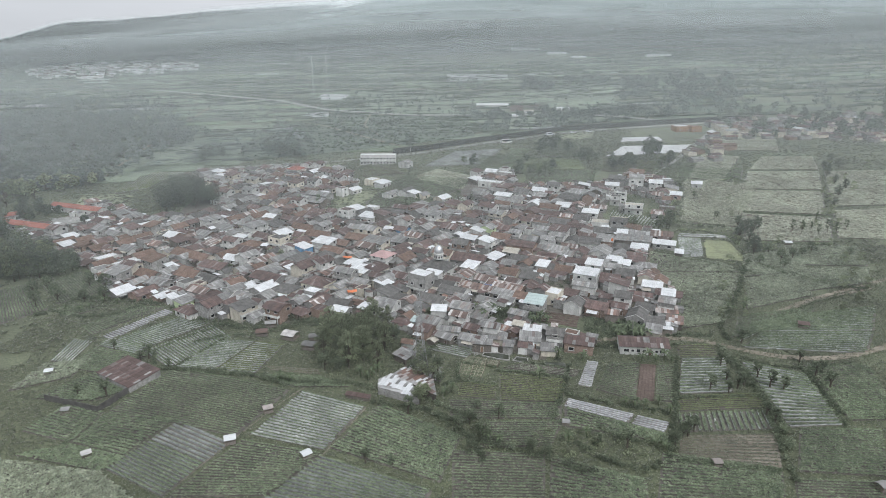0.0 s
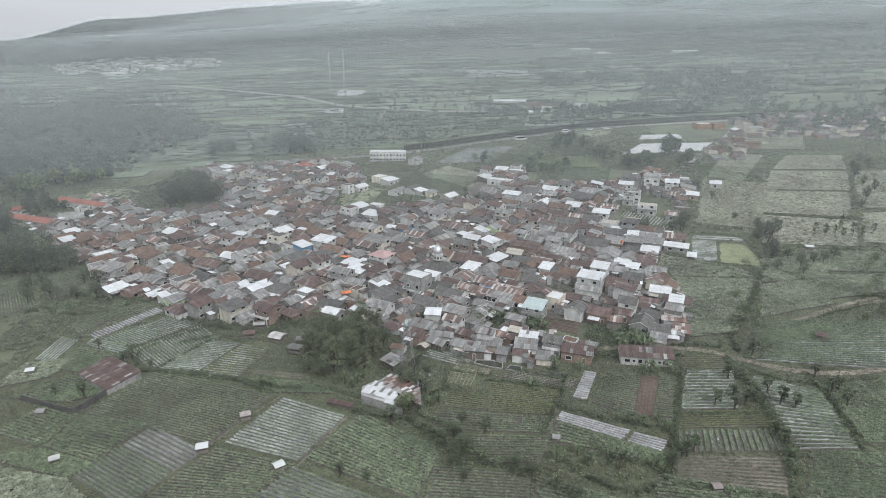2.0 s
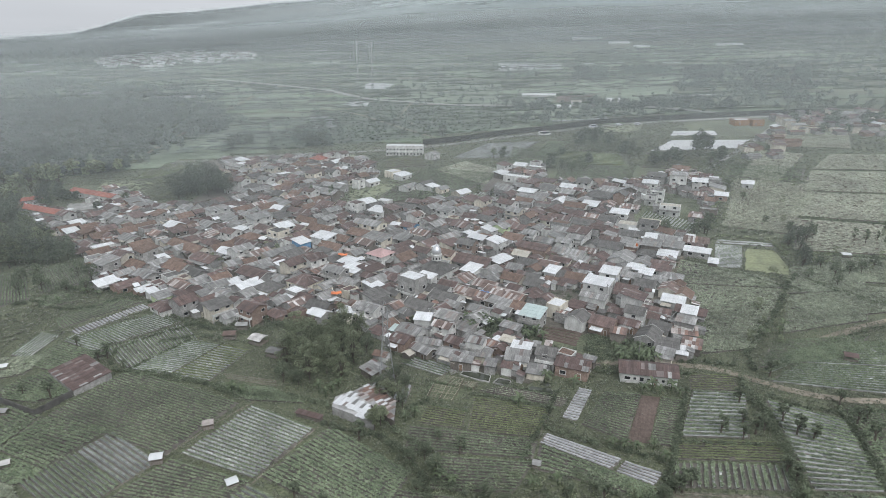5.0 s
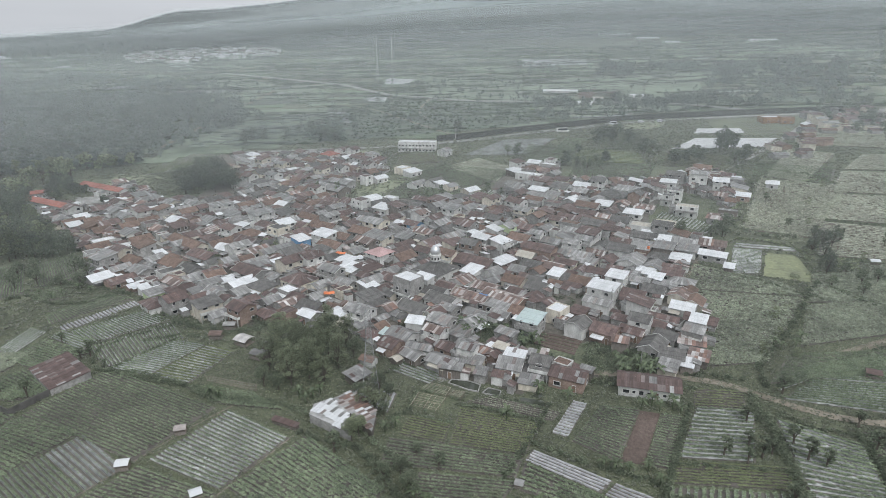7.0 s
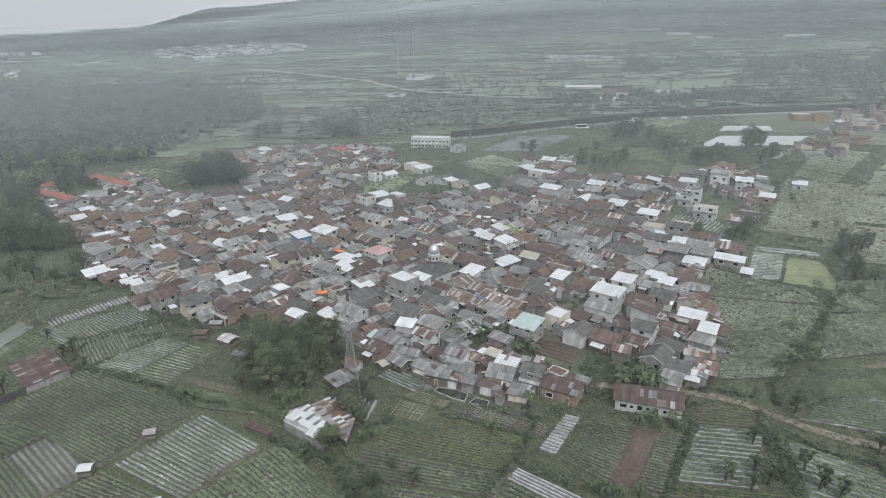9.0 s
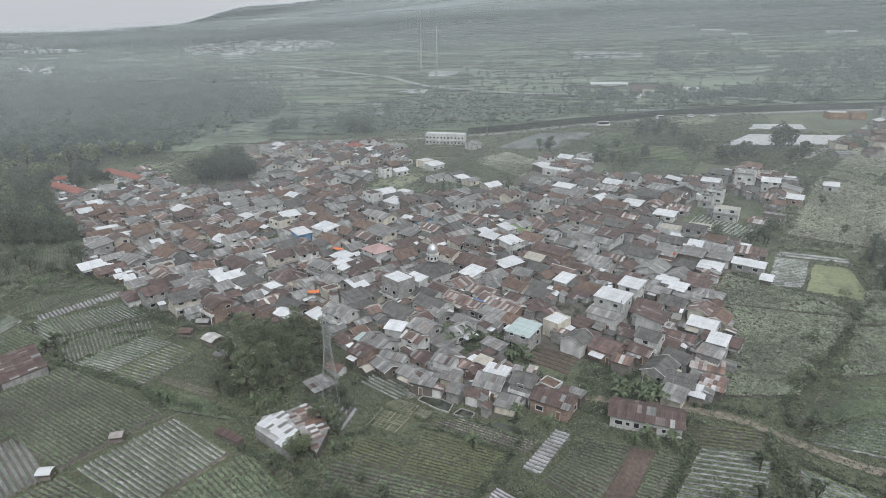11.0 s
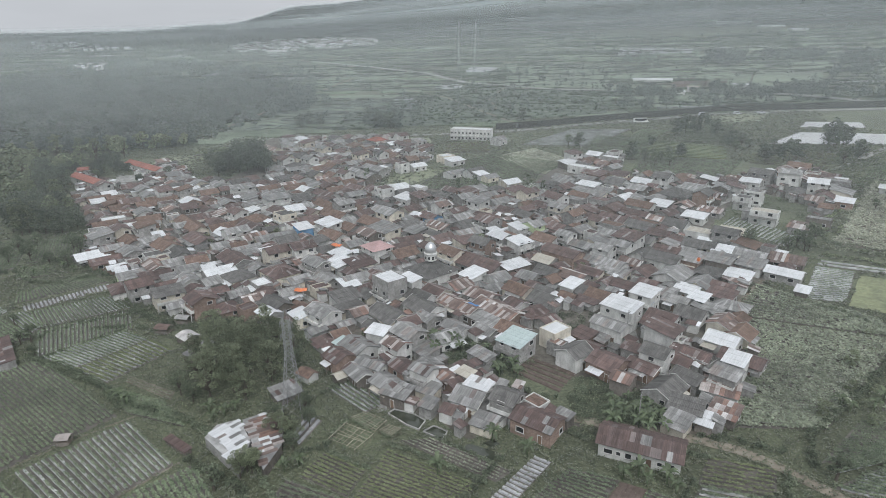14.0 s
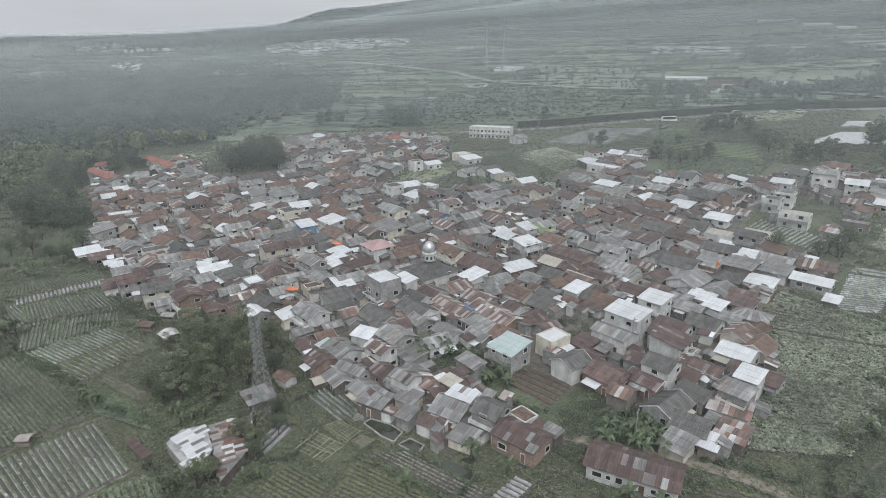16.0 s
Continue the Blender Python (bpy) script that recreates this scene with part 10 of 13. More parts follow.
boundary_wall([(12.4, 172.8), (13.2, 174.4), (17.7, 174.1), (21.0, 172.7), (20.7, 169.6), (17.7, 170.3), (12.4, 172.8)], 0.35, 0.25, "concrete", "low mossy wall round a fish pond", "pond_edge")
boundary_wall([(21.8, 169.2), (23.2, 171.5), (26.5, 170.6), (26.4, 167.9), (21.8, 169.2)], 0.35, 0.25, "concrete", "low mossy wall round a fish pond", "pond_edge")
water_tank(76.7, 262.6, 20.9, "orange_tarp", "bright orange plastic water tank on a roof")
awning(-34.9, 216.2, 15.3, 3.6, 2.6, 20, "orange_tarp", "bright orange tarpaulin over a yard")
awning(-41.7, 251.5, 17.1, 4.0, 2.4, -10, "orange_tarp", "faded orange tarpaulin over a roof")
awning(17.3, 219.7, 16.2, 3.4, 2.4, -25, "blue_tarp", "blue tarpaulin beside a shed")
awning(63.2, 232.8, 18.0, 2.6, 2.2, -25, "blue_tarp", "blue tarpaulin beside a house")
GARDENS = []
GARDENS.append([(-68.4, 321.5), (-38.7, 319.6), (-12.4, 328.7), (6.1, 336.5), (-1.4, 371.0), (-45.0, 392.2), (-69.9, 361.3)])
GARDENS.append([(-167.6, 323.0), (-120.3, 326.7), (-173.4, 426.5), (-237.5, 424.2)])
GARDENS.append([(31.9, 186.8), (50.1, 186.7), (50.4, 205.7), (35.3, 203.6)])
GARDENS.append([(48.6, 179.0), (68.9, 182.0), (69.4, 190.9), (57.7, 196.1), (47.2, 191.7)])
GARDENS.append([(69.7, 289.1), (108.9, 293.1), (118.8, 317.4), (92.9, 330.5), (80.0, 325.4)])
GARDENS.append([(-4.5, 350.1), (30.9, 338.4), (25.5, 383.9), (-27.0, 406.1)])
GARDENS.append([(-10.2, 183.5), (11.6, 171.0), (15.8, 179.1), (-4.1, 190.2)])
GARDENS.append([(6.5, 201.3), (20.1, 199.9), (19.9, 213.6), (9.5, 212.2)])
GARDENS.append([(13.2, 198.0), (18.3, 205.9), (25.6, 204.9), (30.9, 198.6), (36.3, 203.4), (47.8, 196.8), (52.9, 198.1), (57.6, 195.3), (68.0, 193.7), (68.4, 184.6), (59.2, 182.1), (48.4, 180.0), (45.8, 182.8), (40.8, 187.8), (32.8, 190.9), (26.7, 192.9), (18.9, 194.7)])
GARDENS.append([(38.0, 224.4), (49.9, 230.1), (51.7, 218.4), (43.8, 213.4)])
GARDENS.append([(70.2, 217.4), (82.2, 216.5), (80.8, 223.0), (74.9, 224.4)])
GARDENS.append([(46.7, 367.4), (96.2, 367.7), (120.0, 388.1), (130.3, 431.1), (45.6, 423.6)])
GARDENS.append([(129.3, 390.7), (149.0, 355.8), (165.3, 409.7), (134.7, 421.7)])
GARDENS.append([(85.5, 320.2), (104.4, 350.6), (120.3, 333.8), (113.0, 293.9), (82.5, 290.2)])
lane_house = next(o for o in scene.objects if o.get("label", "").startswith("long white house with rusty"))
for a in (-3.6, 0.0, 3.7):
    part("window", WINDOW_DARK, lane_house, at=pose(a, -3.4, 1.55) @ Matrix.Diagonal((0.9, 1, 0.9, 1)))
lean_tos(VILLAGE, GARDENS, 11000, 3)

# ---- outlying villages ----
ROADSIDE_HOUSE = {"windows": False, "doors": False, "name": "roadside_house", "group": "roadside village houses"}
house(395.3, 562.5, 9.8, 6.5, 26, 2.6, "tile", "concrete", "gable", pitch=18, **ROADSIDE_HOUSE)
house(337.3, 497.1, 9.8, 7.3, -3, 4.6, "rust", "plaster_cream", "gable", pitch=20, **ROADSIDE_HOUSE)
house(339.9, 550.5, 7.8, 5.6, 19, 2.6, "rust", "plaster_cream", "gable", pitch=18, **ROADSIDE_HOUSE)
house(227.6, 484.2, 9.5, 5.6, 4, 2.8, "tile", "concrete", "gable", pitch=18, **ROADSIDE_HOUSE)
house(298.6, 484.8, 10.8, 7.3, 21, 3.0, "rust", "plaster_cream", "gable", pitch=18, **ROADSIDE_HOUSE)
house(269.2, 490.4, 7.2, 5.5, 18, 4.6, "rust", "plaster_cream", "gable", pitch=18, **ROADSIDE_HOUSE)
house(295.6, 541.6, 7.8, 7.0, 99, 2.6, "rust", "concrete", "gable", pitch=20, **ROADSIDE_HOUSE)
house(356.3, 508.4, 7.1, 6.0, 18, 2.8, "zinc", "concrete", "gable", pitch=18, **ROADSIDE_HOUSE)
house(209.3, 469.3, 7.0, 7.0, 7, 2.8, "tile", "brick", "gable", pitch=18, **ROADSIDE_HOUSE)
house(322.0, 496.3, 8.6, 5.2, 23, 2.6, "rust", "concrete", "shed", pitch=9, **ROADSIDE_HOUSE)
house(335.1, 506.4, 8.6, 6.0, 23, 4.6, "rust", "concrete", "gable", pitch=18, **ROADSIDE_HOUSE)
house(375.2, 557.1, 7.9, 5.3, 96, 2.6, "zinc", "concrete", "gable", pitch=18, **ROADSIDE_HOUSE)
house(300.4, 521.1, 9.7, 5.3, 0, 2.6, "tile", "brick", "gable", pitch=18, **ROADSIDE_HOUSE)
house(308.5, 549.8, 7.2, 5.6, 1, 3.0, "dark", "concrete", "gable", pitch=18, **ROADSIDE_HOUSE)
house(273.2, 511.5, 9.5, 6.4, 93, 4.6, "rust", "concrete", "shed", pitch=9, **ROADSIDE_HOUSE)
house(201.0, 446.1, 6.4, 5.9, 8, 4.6, "rust", "plaster_cream", "gable", pitch=18, **ROADSIDE_HOUSE)
house(256.2, 521.2, 9.3, 6.4, 9, 3.0, "rust", "brick", "gable", pitch=20, **ROADSIDE_HOUSE)
house(232.4, 499.3, 8.8, 5.1, 19, 4.6, "zinc", "plaster_cream", "gable", pitch=18, **ROADSIDE_HOUSE)
house(392.1, 550.1, 8.0, 5.0, 14, 2.8, "rust", "concrete", "gable", pitch=18, **ROADSIDE_HOUSE)
house(310.9, 495.6, 6.3, 7.0, 93, 4.6, "rust", "plaster_cream", "shed", pitch=9, **ROADSIDE_HOUSE)
house(244.1, 498.0, 9.2, 7.3, 20, 3.0, "tile", "plaster_cream", "flat", pitch=5, **ROADSIDE_HOUSE)
house(174.8, 418.1, 9.2, 6.2, 21, 2.6, "zinc", "concrete", "gable", pitch=18, **ROADSIDE_HOUSE)
house(203.4, 456.6, 10.6, 5.5, 13, 2.8, "rust", "plaster_cream", "gable", pitch=18, **ROADSIDE_HOUSE)
house(374.2, 522.2, 7.3, 7.5, 97, 4.6, "rust", "concrete", "gable", pitch=18, **ROADSIDE_HOUSE)
house(310.1, 487.6, 9.8, 6.6, 12, 3.0, "rust", "concrete", "gable", pitch=18, **ROADSIDE_HOUSE)
house(267.7, 549.1, 7.4, 6.2, 7, 2.6, "rust", "plaster_cream", "shed", pitch=9, **ROADSIDE_HOUSE)
house(296.1, 509.9, 10.4, 5.1, 99, 2.8, "white", "plaster_cream", "gable", pitch=18, **ROADSIDE_HOUSE)
house(271.0, 556.9, 7.3, 5.5, 19, 2.8, "tile", "concrete", "shed", pitch=9, **ROADSIDE_HOUSE)
house(325.7, 539.0, 8.3, 6.3, 84, 2.6, "tile", "brick", "shed", pitch=9, **ROADSIDE_HOUSE)
house(234.7, 516.0, 8.2, 5.5, 13, 4.6, "zinc", "plaster_cream", "gable", pitch=18, **ROADSIDE_HOUSE)
house(283.6, 537.4, 9.1, 5.5, 16, 2.6, "rust", "concrete", "gable", pitch=18, **ROADSIDE_HOUSE)
house(256.2, 482.6, 7.2, 5.5, 7, 2.8, "rust", "concrete", "shed", pitch=9, **ROADSIDE_HOUSE)
house(222.0, 502.8, 10.0, 6.5, 89, 3.0, "white", "brick", "gable", pitch=18, **ROADSIDE_HOUSE)
house(215.4, 488.2, 9.4, 7.0, 14, 2.6, "dark", "concrete", "gable", pitch=20, **ROADSIDE_HOUSE)
house(268.7, 498.9, 6.3, 6.4, 20, 3.0, "rust", "concrete", "shed", pitch=9, **ROADSIDE_HOUSE)
house(188.6, 418.7, 8.5, 6.6, 98, 2.8, "rust", "concrete", "gable", pitch=18, **ROADSIDE_HOUSE)
house(250.4, 532.8, 7.1, 5.3, 19, 2.8, "rust", "brick", "gable", pitch=18, **ROADSIDE_HOUSE)
house(335.4, 474.7, 6.2, 6.0, 8, 4.6, "tile", "plaster_cream", "gable", pitch=20, **ROADSIDE_HOUSE)
house(329.4, 487.1, 10.0, 5.3, 16, 2.8, "rust", "concrete", "gable", pitch=18, **ROADSIDE_HOUSE)
house(391.5, 569.7, 10.2, 5.3, 15, 3.0, "rust", "plaster_cream", "gable", pitch=20, **ROADSIDE_HOUSE)
house(337.7, 467.5, 9.1, 5.3, 8, 2.6, "rust", "plaster_cream", "gable", pitch=18, **ROADSIDE_HOUSE)
house(330.2, 521.1, 10.8, 5.2, 5, 2.6, "zinc", "plaster_cream", "gable", pitch=18, **ROADSIDE_HOUSE)
house(257.9, 553.2, 7.0, 5.1, 31, 4.6, "dark", "concrete", "gable", pitch=18, **ROADSIDE_HOUSE)
house(365.7, 495.3, 6.9, 6.9, 14, 4.6, "rust", "concrete", "gable", pitch=18, **ROADSIDE_HOUSE)
house(348.7, 472.4, 10.7, 5.1, 12, 2.8, "rust", "concrete", "shed", pitch=9, **ROADSIDE_HOUSE)
house(242.8, 485.9, 6.7, 6.3, 7, 3.0, "rust", "concrete", "shed", pitch=9, **ROADSIDE_HOUSE)
house(408.0, 563.1, 8.3, 5.9, 24, 2.6, "rust", "concrete", "gable", pitch=20, **ROADSIDE_HOUSE)
house(327.9, 560.5, 10.8, 6.6, 101, 3.0, "rust", "plaster_cream", "gable", pitch=18, **ROADSIDE_HOUSE)
house(185.8, 443.1, 10.6, 5.7, 96, 2.8, "rust", "brick", "gable", pitch=18, **ROADSIDE_HOUSE)
house(178.0, 437.9, 9.8, 6.4, 95, 2.8, "rust", "plaster_cream", "shed", pitch=9, **ROADSIDE_HOUSE)
house(304.1, 473.2, 9.4, 5.7, 32, 2.6, "rust", "concrete", "gable", pitch=18, **ROADSIDE_HOUSE)
house(372.8, 512.7, 10.8, 6.9, 14, 2.8, "tile", "concrete", "shed", pitch=9, **ROADSIDE_HOUSE)
house(192.4, 428.6, 7.3, 5.4, 17, 2.6, "rust", "concrete", "gable", pitch=20, **ROADSIDE_HOUSE)
house(259.3, 492.9, 9.0, 7.3, 94, 2.6, "zinc", "plaster_cream", "flat", pitch=5, **ROADSIDE_HOUSE)
house(262.1, 529.9, 9.6, 7.0, 2, 3.0, "rust", "concrete", "gable", pitch=18, **ROADSIDE_HOUSE)
house(343.1, 540.8, 8.3, 6.0, 25, 3.0, "rust", "concrete", "gable", pitch=20, **ROADSIDE_HOUSE)
house(210.6, 449.6, 10.9, 5.3, 8, 4.6, "tile", "brick", "gable", pitch=18, **ROADSIDE_HOUSE)
house(359.4, 544.8, 8.8, 5.5, 89, 2.8, "dark", "plaster_cream", "shed", pitch=9, **ROADSIDE_HOUSE)
house(287.9, 529.5, 8.8, 7.2, 86, 3.0, "rust", "concrete", "gable", pitch=18, **ROADSIDE_HOUSE)
house(342.9, 481.7, 9.8, 6.4, 25, 3.0, "zinc", "plaster_cream", "gable", pitch=18, **ROADSIDE_HOUSE)
house(284.0, 512.6, 8.7, 5.1, 99, 2.6, "rust", "brick", "shed", pitch=9, **ROADSIDE_HOUSE)
house(319.3, 472.3, 6.3, 6.0, 19, 2.6, "rust", "plaster_cream", "gable", pitch=18, **ROADSIDE_HOUSE)
house(282.7, 478.8, 9.6, 6.2, 4, 2.6, "rust", "concrete", "flat", pitch=5, **ROADSIDE_HOUSE)
house(242.1, 547.9, 8.4, 7.3, 97, 2.6, "zinc", "concrete", "gable", pitch=20, **ROADSIDE_HOUSE)
house(343.6, 460.1, 6.9, 5.8, 16, 3.0, "rust", "plaster_cream", "gable", pitch=18, **ROADSIDE_HOUSE)
house(367.2, 549.2, 6.9, 7.0, 25, 2.8, "white", "plaster_cream", "gable", pitch=18, **ROADSIDE_HOUSE)
house(284.3, 556.9, 7.7, 5.2, 6, 4.6, "rust", "plaster_cream", "gable", pitch=18, **ROADSIDE_HOUSE)
house(345.8, 520.0, 8.5, 6.2, 90, 2.8, "rust", "concrete", "gable", pitch=18, **ROADSIDE_HOUSE)
house(353.9, 499.2, 7.1, 7.1, 84, 2.8, "rust", "concrete", "gable", pitch=18, **ROADSIDE_HOUSE)
house(359.9, 532.9, 6.3, 6.7, 5, 2.6, "rust", "plaster_cream", "gable", pitch=20, **ROADSIDE_HOUSE)
house(198.5, 466.6, 6.9, 7.3, 9, 3.0, "rust", "concrete", "shed", pitch=9, **ROADSIDE_HOUSE)
house(317.4, 530.6, 10.3, 5.9, 19, 3.0, "rust", "concrete", "shed", pitch=9, **ROADSIDE_HOUSE)
house(355.1, 562.5, 7.3, 6.1, 11, 3.0, "rust", "brick", "gable", pitch=18, **ROADSIDE_HOUSE)
house(288.6, 549.2, 7.8, 5.1, 21, 3.0, "zinc", "concrete", "shed", pitch=9, **ROADSIDE_HOUSE)
house(282.0, 492.6, 8.8, 5.8, 10, 4.6, "rust", "concrete", "gable", pitch=18, **ROADSIDE_HOUSE)
house(272.6, 541.9, 9.6, 6.8, 6, 2.8, "tile", "concrete", "shed", pitch=9, **ROADSIDE_HOUSE)
house(402.1, 550.4, 7.7, 5.8, 4, 4.6, "rust", "brick", "gable", pitch=18, **ROADSIDE_HOUSE)
house(297.9, 497.8, 6.7, 6.1, -1, 3.0, "zinc", "plaster_cream", "shed", pitch=9, **ROADSIDE_HOUSE)
house(307.0, 536.4, 10.4, 5.3, 94, 2.6, "rust", "plaster_cream", "shed", pitch=9, **ROADSIDE_HOUSE)
house(386.1, 530.4, 7.5, 6.3, 23, 3.0, "rust", "concrete", "gable", pitch=18, **ROADSIDE_HOUSE)
house(337.4, 569.8, 6.9, 6.9, 88, 2.8, "rust", "brick", "flat", pitch=5, **ROADSIDE_HOUSE)
house(236.9, 530.1, 9.0, 6.0, 13, 4.6, "rust", "plaster_cream", "shed", pitch=9, **ROADSIDE_HOUSE)
house(351.1, 544.7, 6.9, 6.2, 18, 2.8, "rust", "concrete", "shed", pitch=9, **ROADSIDE_HOUSE)
house(383.8, 557.2, 8.9, 5.4, 9, 2.6, "rust", "concrete", "shed", pitch=9, **ROADSIDE_HOUSE)
house(297.7, 530.1, 10.0, 6.2, 89, 2.6, "rust", "concrete", "gable", pitch=18, **ROADSIDE_HOUSE)
house(341.4, 530.2, 7.3, 7.2, 20, 2.6, "rust", "concrete", "gable", pitch=18, **ROADSIDE_HOUSE)
house(318.3, 521.2, 9.3, 5.6, 11, 4.6, "rust", "concrete", "gable", pitch=18, **ROADSIDE_HOUSE)
house(275.1, 527.3, 10.2, 5.3, -1, 2.6, "tile", "concrete", "gable", pitch=18, **ROADSIDE_HOUSE)
house(368.5, 568.7, 9.8, 5.6, 99, 3.0, "rust", "concrete", "gable", pitch=18, **ROADSIDE_HOUSE)
house(317.6, 562.4, 8.8, 6.9, 23, 2.8, "tile", "plaster_cream", "shed", pitch=9, **ROADSIDE_HOUSE)
house(338.3, 559.6, 9.1, 6.7, 95, 2.6, "rust", "plaster_cream", "shed", pitch=9, **ROADSIDE_HOUSE)
house(239.8, 510.1, 8.2, 6.9, 12, 2.6, "zinc", "concrete", "gable", pitch=18, **ROADSIDE_HOUSE)
house(386.8, 516.7, 8.7, 7.5, 20, 3.0, "rust", "concrete", "gable", pitch=18, **ROADSIDE_HOUSE)
house(197.6, 437.6, 7.4, 6.0, -2, 4.6, "rust", "plaster_cream", "gable", pitch=18, **ROADSIDE_HOUSE)
house(277.2, 501.7, 10.2, 5.3, 19, 3.0, "rust", "concrete", "gable", pitch=18, **ROADSIDE_HOUSE)
house(375.9, 570.4, 8.4, 6.0, 82, 4.6, "rust", "concrete", "gable", pitch=18, **ROADSIDE_HOUSE)
house(272.2, 478.9, 7.5, 5.8, 17, 2.6, "rust", "brick", "shed", pitch=9, **ROADSIDE_HOUSE)
house(380.4, 548.4, 8.8, 6.9, 99, 4.6, "dark", "concrete", "shed", pitch=9, **ROADSIDE_HOUSE)
house(358.6, 479.7, 6.1, 7.4, 5, 2.8, "dark", "concrete", "shed", pitch=9, **ROADSIDE_HOUSE)
house(305.3, 513.2, 6.7, 5.9, 98, 3.0, "rust", "concrete", "gable", pitch=20, **ROADSIDE_HOUSE)
house(320.3, 506.9, 6.2, 7.4, 21, 4.6, "rust", "plaster_cream", "shed", pitch=9, **ROADSIDE_HOUSE)
house(309.4, 505.2, 8.0, 6.8, 13, 2.8, "zinc", "plaster_cream", "gable", pitch=18, **ROADSIDE_HOUSE)
house(259.8, 539.1, 7.4, 6.1, -6, 2.6, "rust", "plaster_cream", "gable", pitch=18, **ROADSIDE_HOUSE)
house(333.3, 530.5, 6.5, 5.9, 102, 2.6, "rust", "plaster_cream", "gable", pitch=20, **ROADSIDE_HOUSE)
house(353.0, 489.6, 6.3, 5.1, 21, 2.6, "rust", "brick", "gable", pitch=18, **ROADSIDE_HOUSE)
house(236.6, 492.5, 6.4, 5.6, 96, 3.0, "dark", "plaster_cream", "gable", pitch=20, **ROADSIDE_HOUSE)
house(279.4, 563.8, 7.3, 5.6, 6, 2.8, "rust", "concrete", "gable", pitch=20, **ROADSIDE_HOUSE)
house(296.2, 555.2, 6.7, 7.2, 6, 2.6, "zinc", "plaster_cream", "gable", pitch=18, **ROADSIDE_HOUSE)
house(327.5, 471.0, 6.2, 7.3, 1, 4.6, "rust", "concrete", "shed", pitch=9, **ROADSIDE_HOUSE)
house(262.4, 513.0, 6.7, 5.8, 23, 3.0, "rust", "concrete", "gable", pitch=18, **ROADSIDE_HOUSE)
house(307.9, 559.5, 10.0, 5.9, 95, 4.6, "rust", "concrete", "gable", pitch=18, **ROADSIDE_HOUSE)
house(327.0, 463.1, 6.0, 5.2, 20, 3.0, "rust", "concrete", "gable", pitch=20, **ROADSIDE_HOUSE)
house(289.2, 565.8, 8.7, 6.9, 8, 3.0, "rust", "brick", "shed", pitch=9, **ROADSIDE_HOUSE)
house(372.0, 532.1, 11.0, 7.4, 18, 4.6, "rust", "concrete", "gable", pitch=18, **ROADSIDE_HOUSE)
house(213.8, 478.8, 6.8, 5.1, 13, 3.0, "rust", "plaster_cream", "gable", pitch=20, **ROADSIDE_HOUSE)
house(395.9, 532.0, 10.2, 7.2, 16, 2.8, "zinc", "concrete", "gable", pitch=18, **ROADSIDE_HOUSE)
house(233.6, 537.9, 8.1, 6.5, 93, 4.6, "rust", "concrete", "gable", pitch=18, **ROADSIDE_HOUSE)
house(373.7, 503.3, 9.1, 6.0, 96, 3.0, "rust", "plaster_cream", "gable", pitch=20, **ROADSIDE_HOUSE)
house(382.0, 538.2, 7.0, 5.3, 18, 2.6, "dark", "concrete", "gable", pitch=20, **ROADSIDE_HOUSE)
house(252.7, 503.7, 6.1, 6.3, 4, 4.6, "zinc", "plaster_cream", "gable", pitch=18, **ROADSIDE_HOUSE)
house(204.1, 523.8, 16, 9, 8, 4.2, "white", "orange_wall", "flat", pitch=5, doors=False, name="roadside_house", label="large orange-walled roadside building with white roof", group="roadside village houses")
house(213.1, 520.5, 9, 8, 8, 4.4, "rust", "orange_wall", "flat", pitch=5, doors=False, name="roadside_house", label="orange-walled roadside building with rusty roof", group="roadside village houses")


def scatter(poly, n, seed, low, high):
    """n places inside a polygon, each with a size."""
    rng = random.Random(seed)
    xs, ys = [p[0] for p in poly], [p[1] for p in poly]
    out = []
    while len(out) < n:
        x, y = rng.uniform(min(xs), max(xs)), rng.uniform(min(ys), max(ys))
        if inside(x, y, poly):
            out.append((x, y, rng.uniform(low, high)))
    return out


def village_lots(poly, n, seed):
    rng = random.Random(seed)
    return [(x, y, s, s * rng.uniform(0.5, 0.8), rng.uniform(3.4, 6.5)) for x, y, s in scatter(poly, n, seed, 6, 12)]


def parcel_lots(poly, n, seed, long_lo, long_hi, yaw):
    rng = random.Random(seed)
    return [(x, y, s, rng.uniform(9, 22), yaw + rng.gauss(0, 5)) for x, y, s in scatter(poly, n, seed, long_lo, long_hi)]

far_village(village_lots([(-771.8, 1169.5), (-670.7, 1037.5), (-532.8, 1033.3), (-445.4, 1138.9), (-486.2, 1257.5), (-685.7, 1355.3), (-787.5, 1295.3)], 230, 3), "distant village of pale roofs on the slope")
far_village(village_lots([(-1370.6, 1199.6), (-1541.2, 1339.3), (-1417.0, 1331.9), (-1152.3, 1231.6), (-963.2, 1131.3), (-1150.0, 1152.5)], 60, 4), "scattered distant houses with pale roofs")
far_village(village_lots([(-663.1, 1037.2), (-783.7, 1243.2), (-456.0, 1243.3), (-433.2, 1163.8), (-533.3, 1013.0)], 40, 6), "distant village of pale roofs on the slope")
far_village(village_lots([(-821.4, 822.8), (-749.2, 817.3), (-797.2, 869.4), (-862.0, 875.3)], 14, 5), "distant rows of pale sheds")

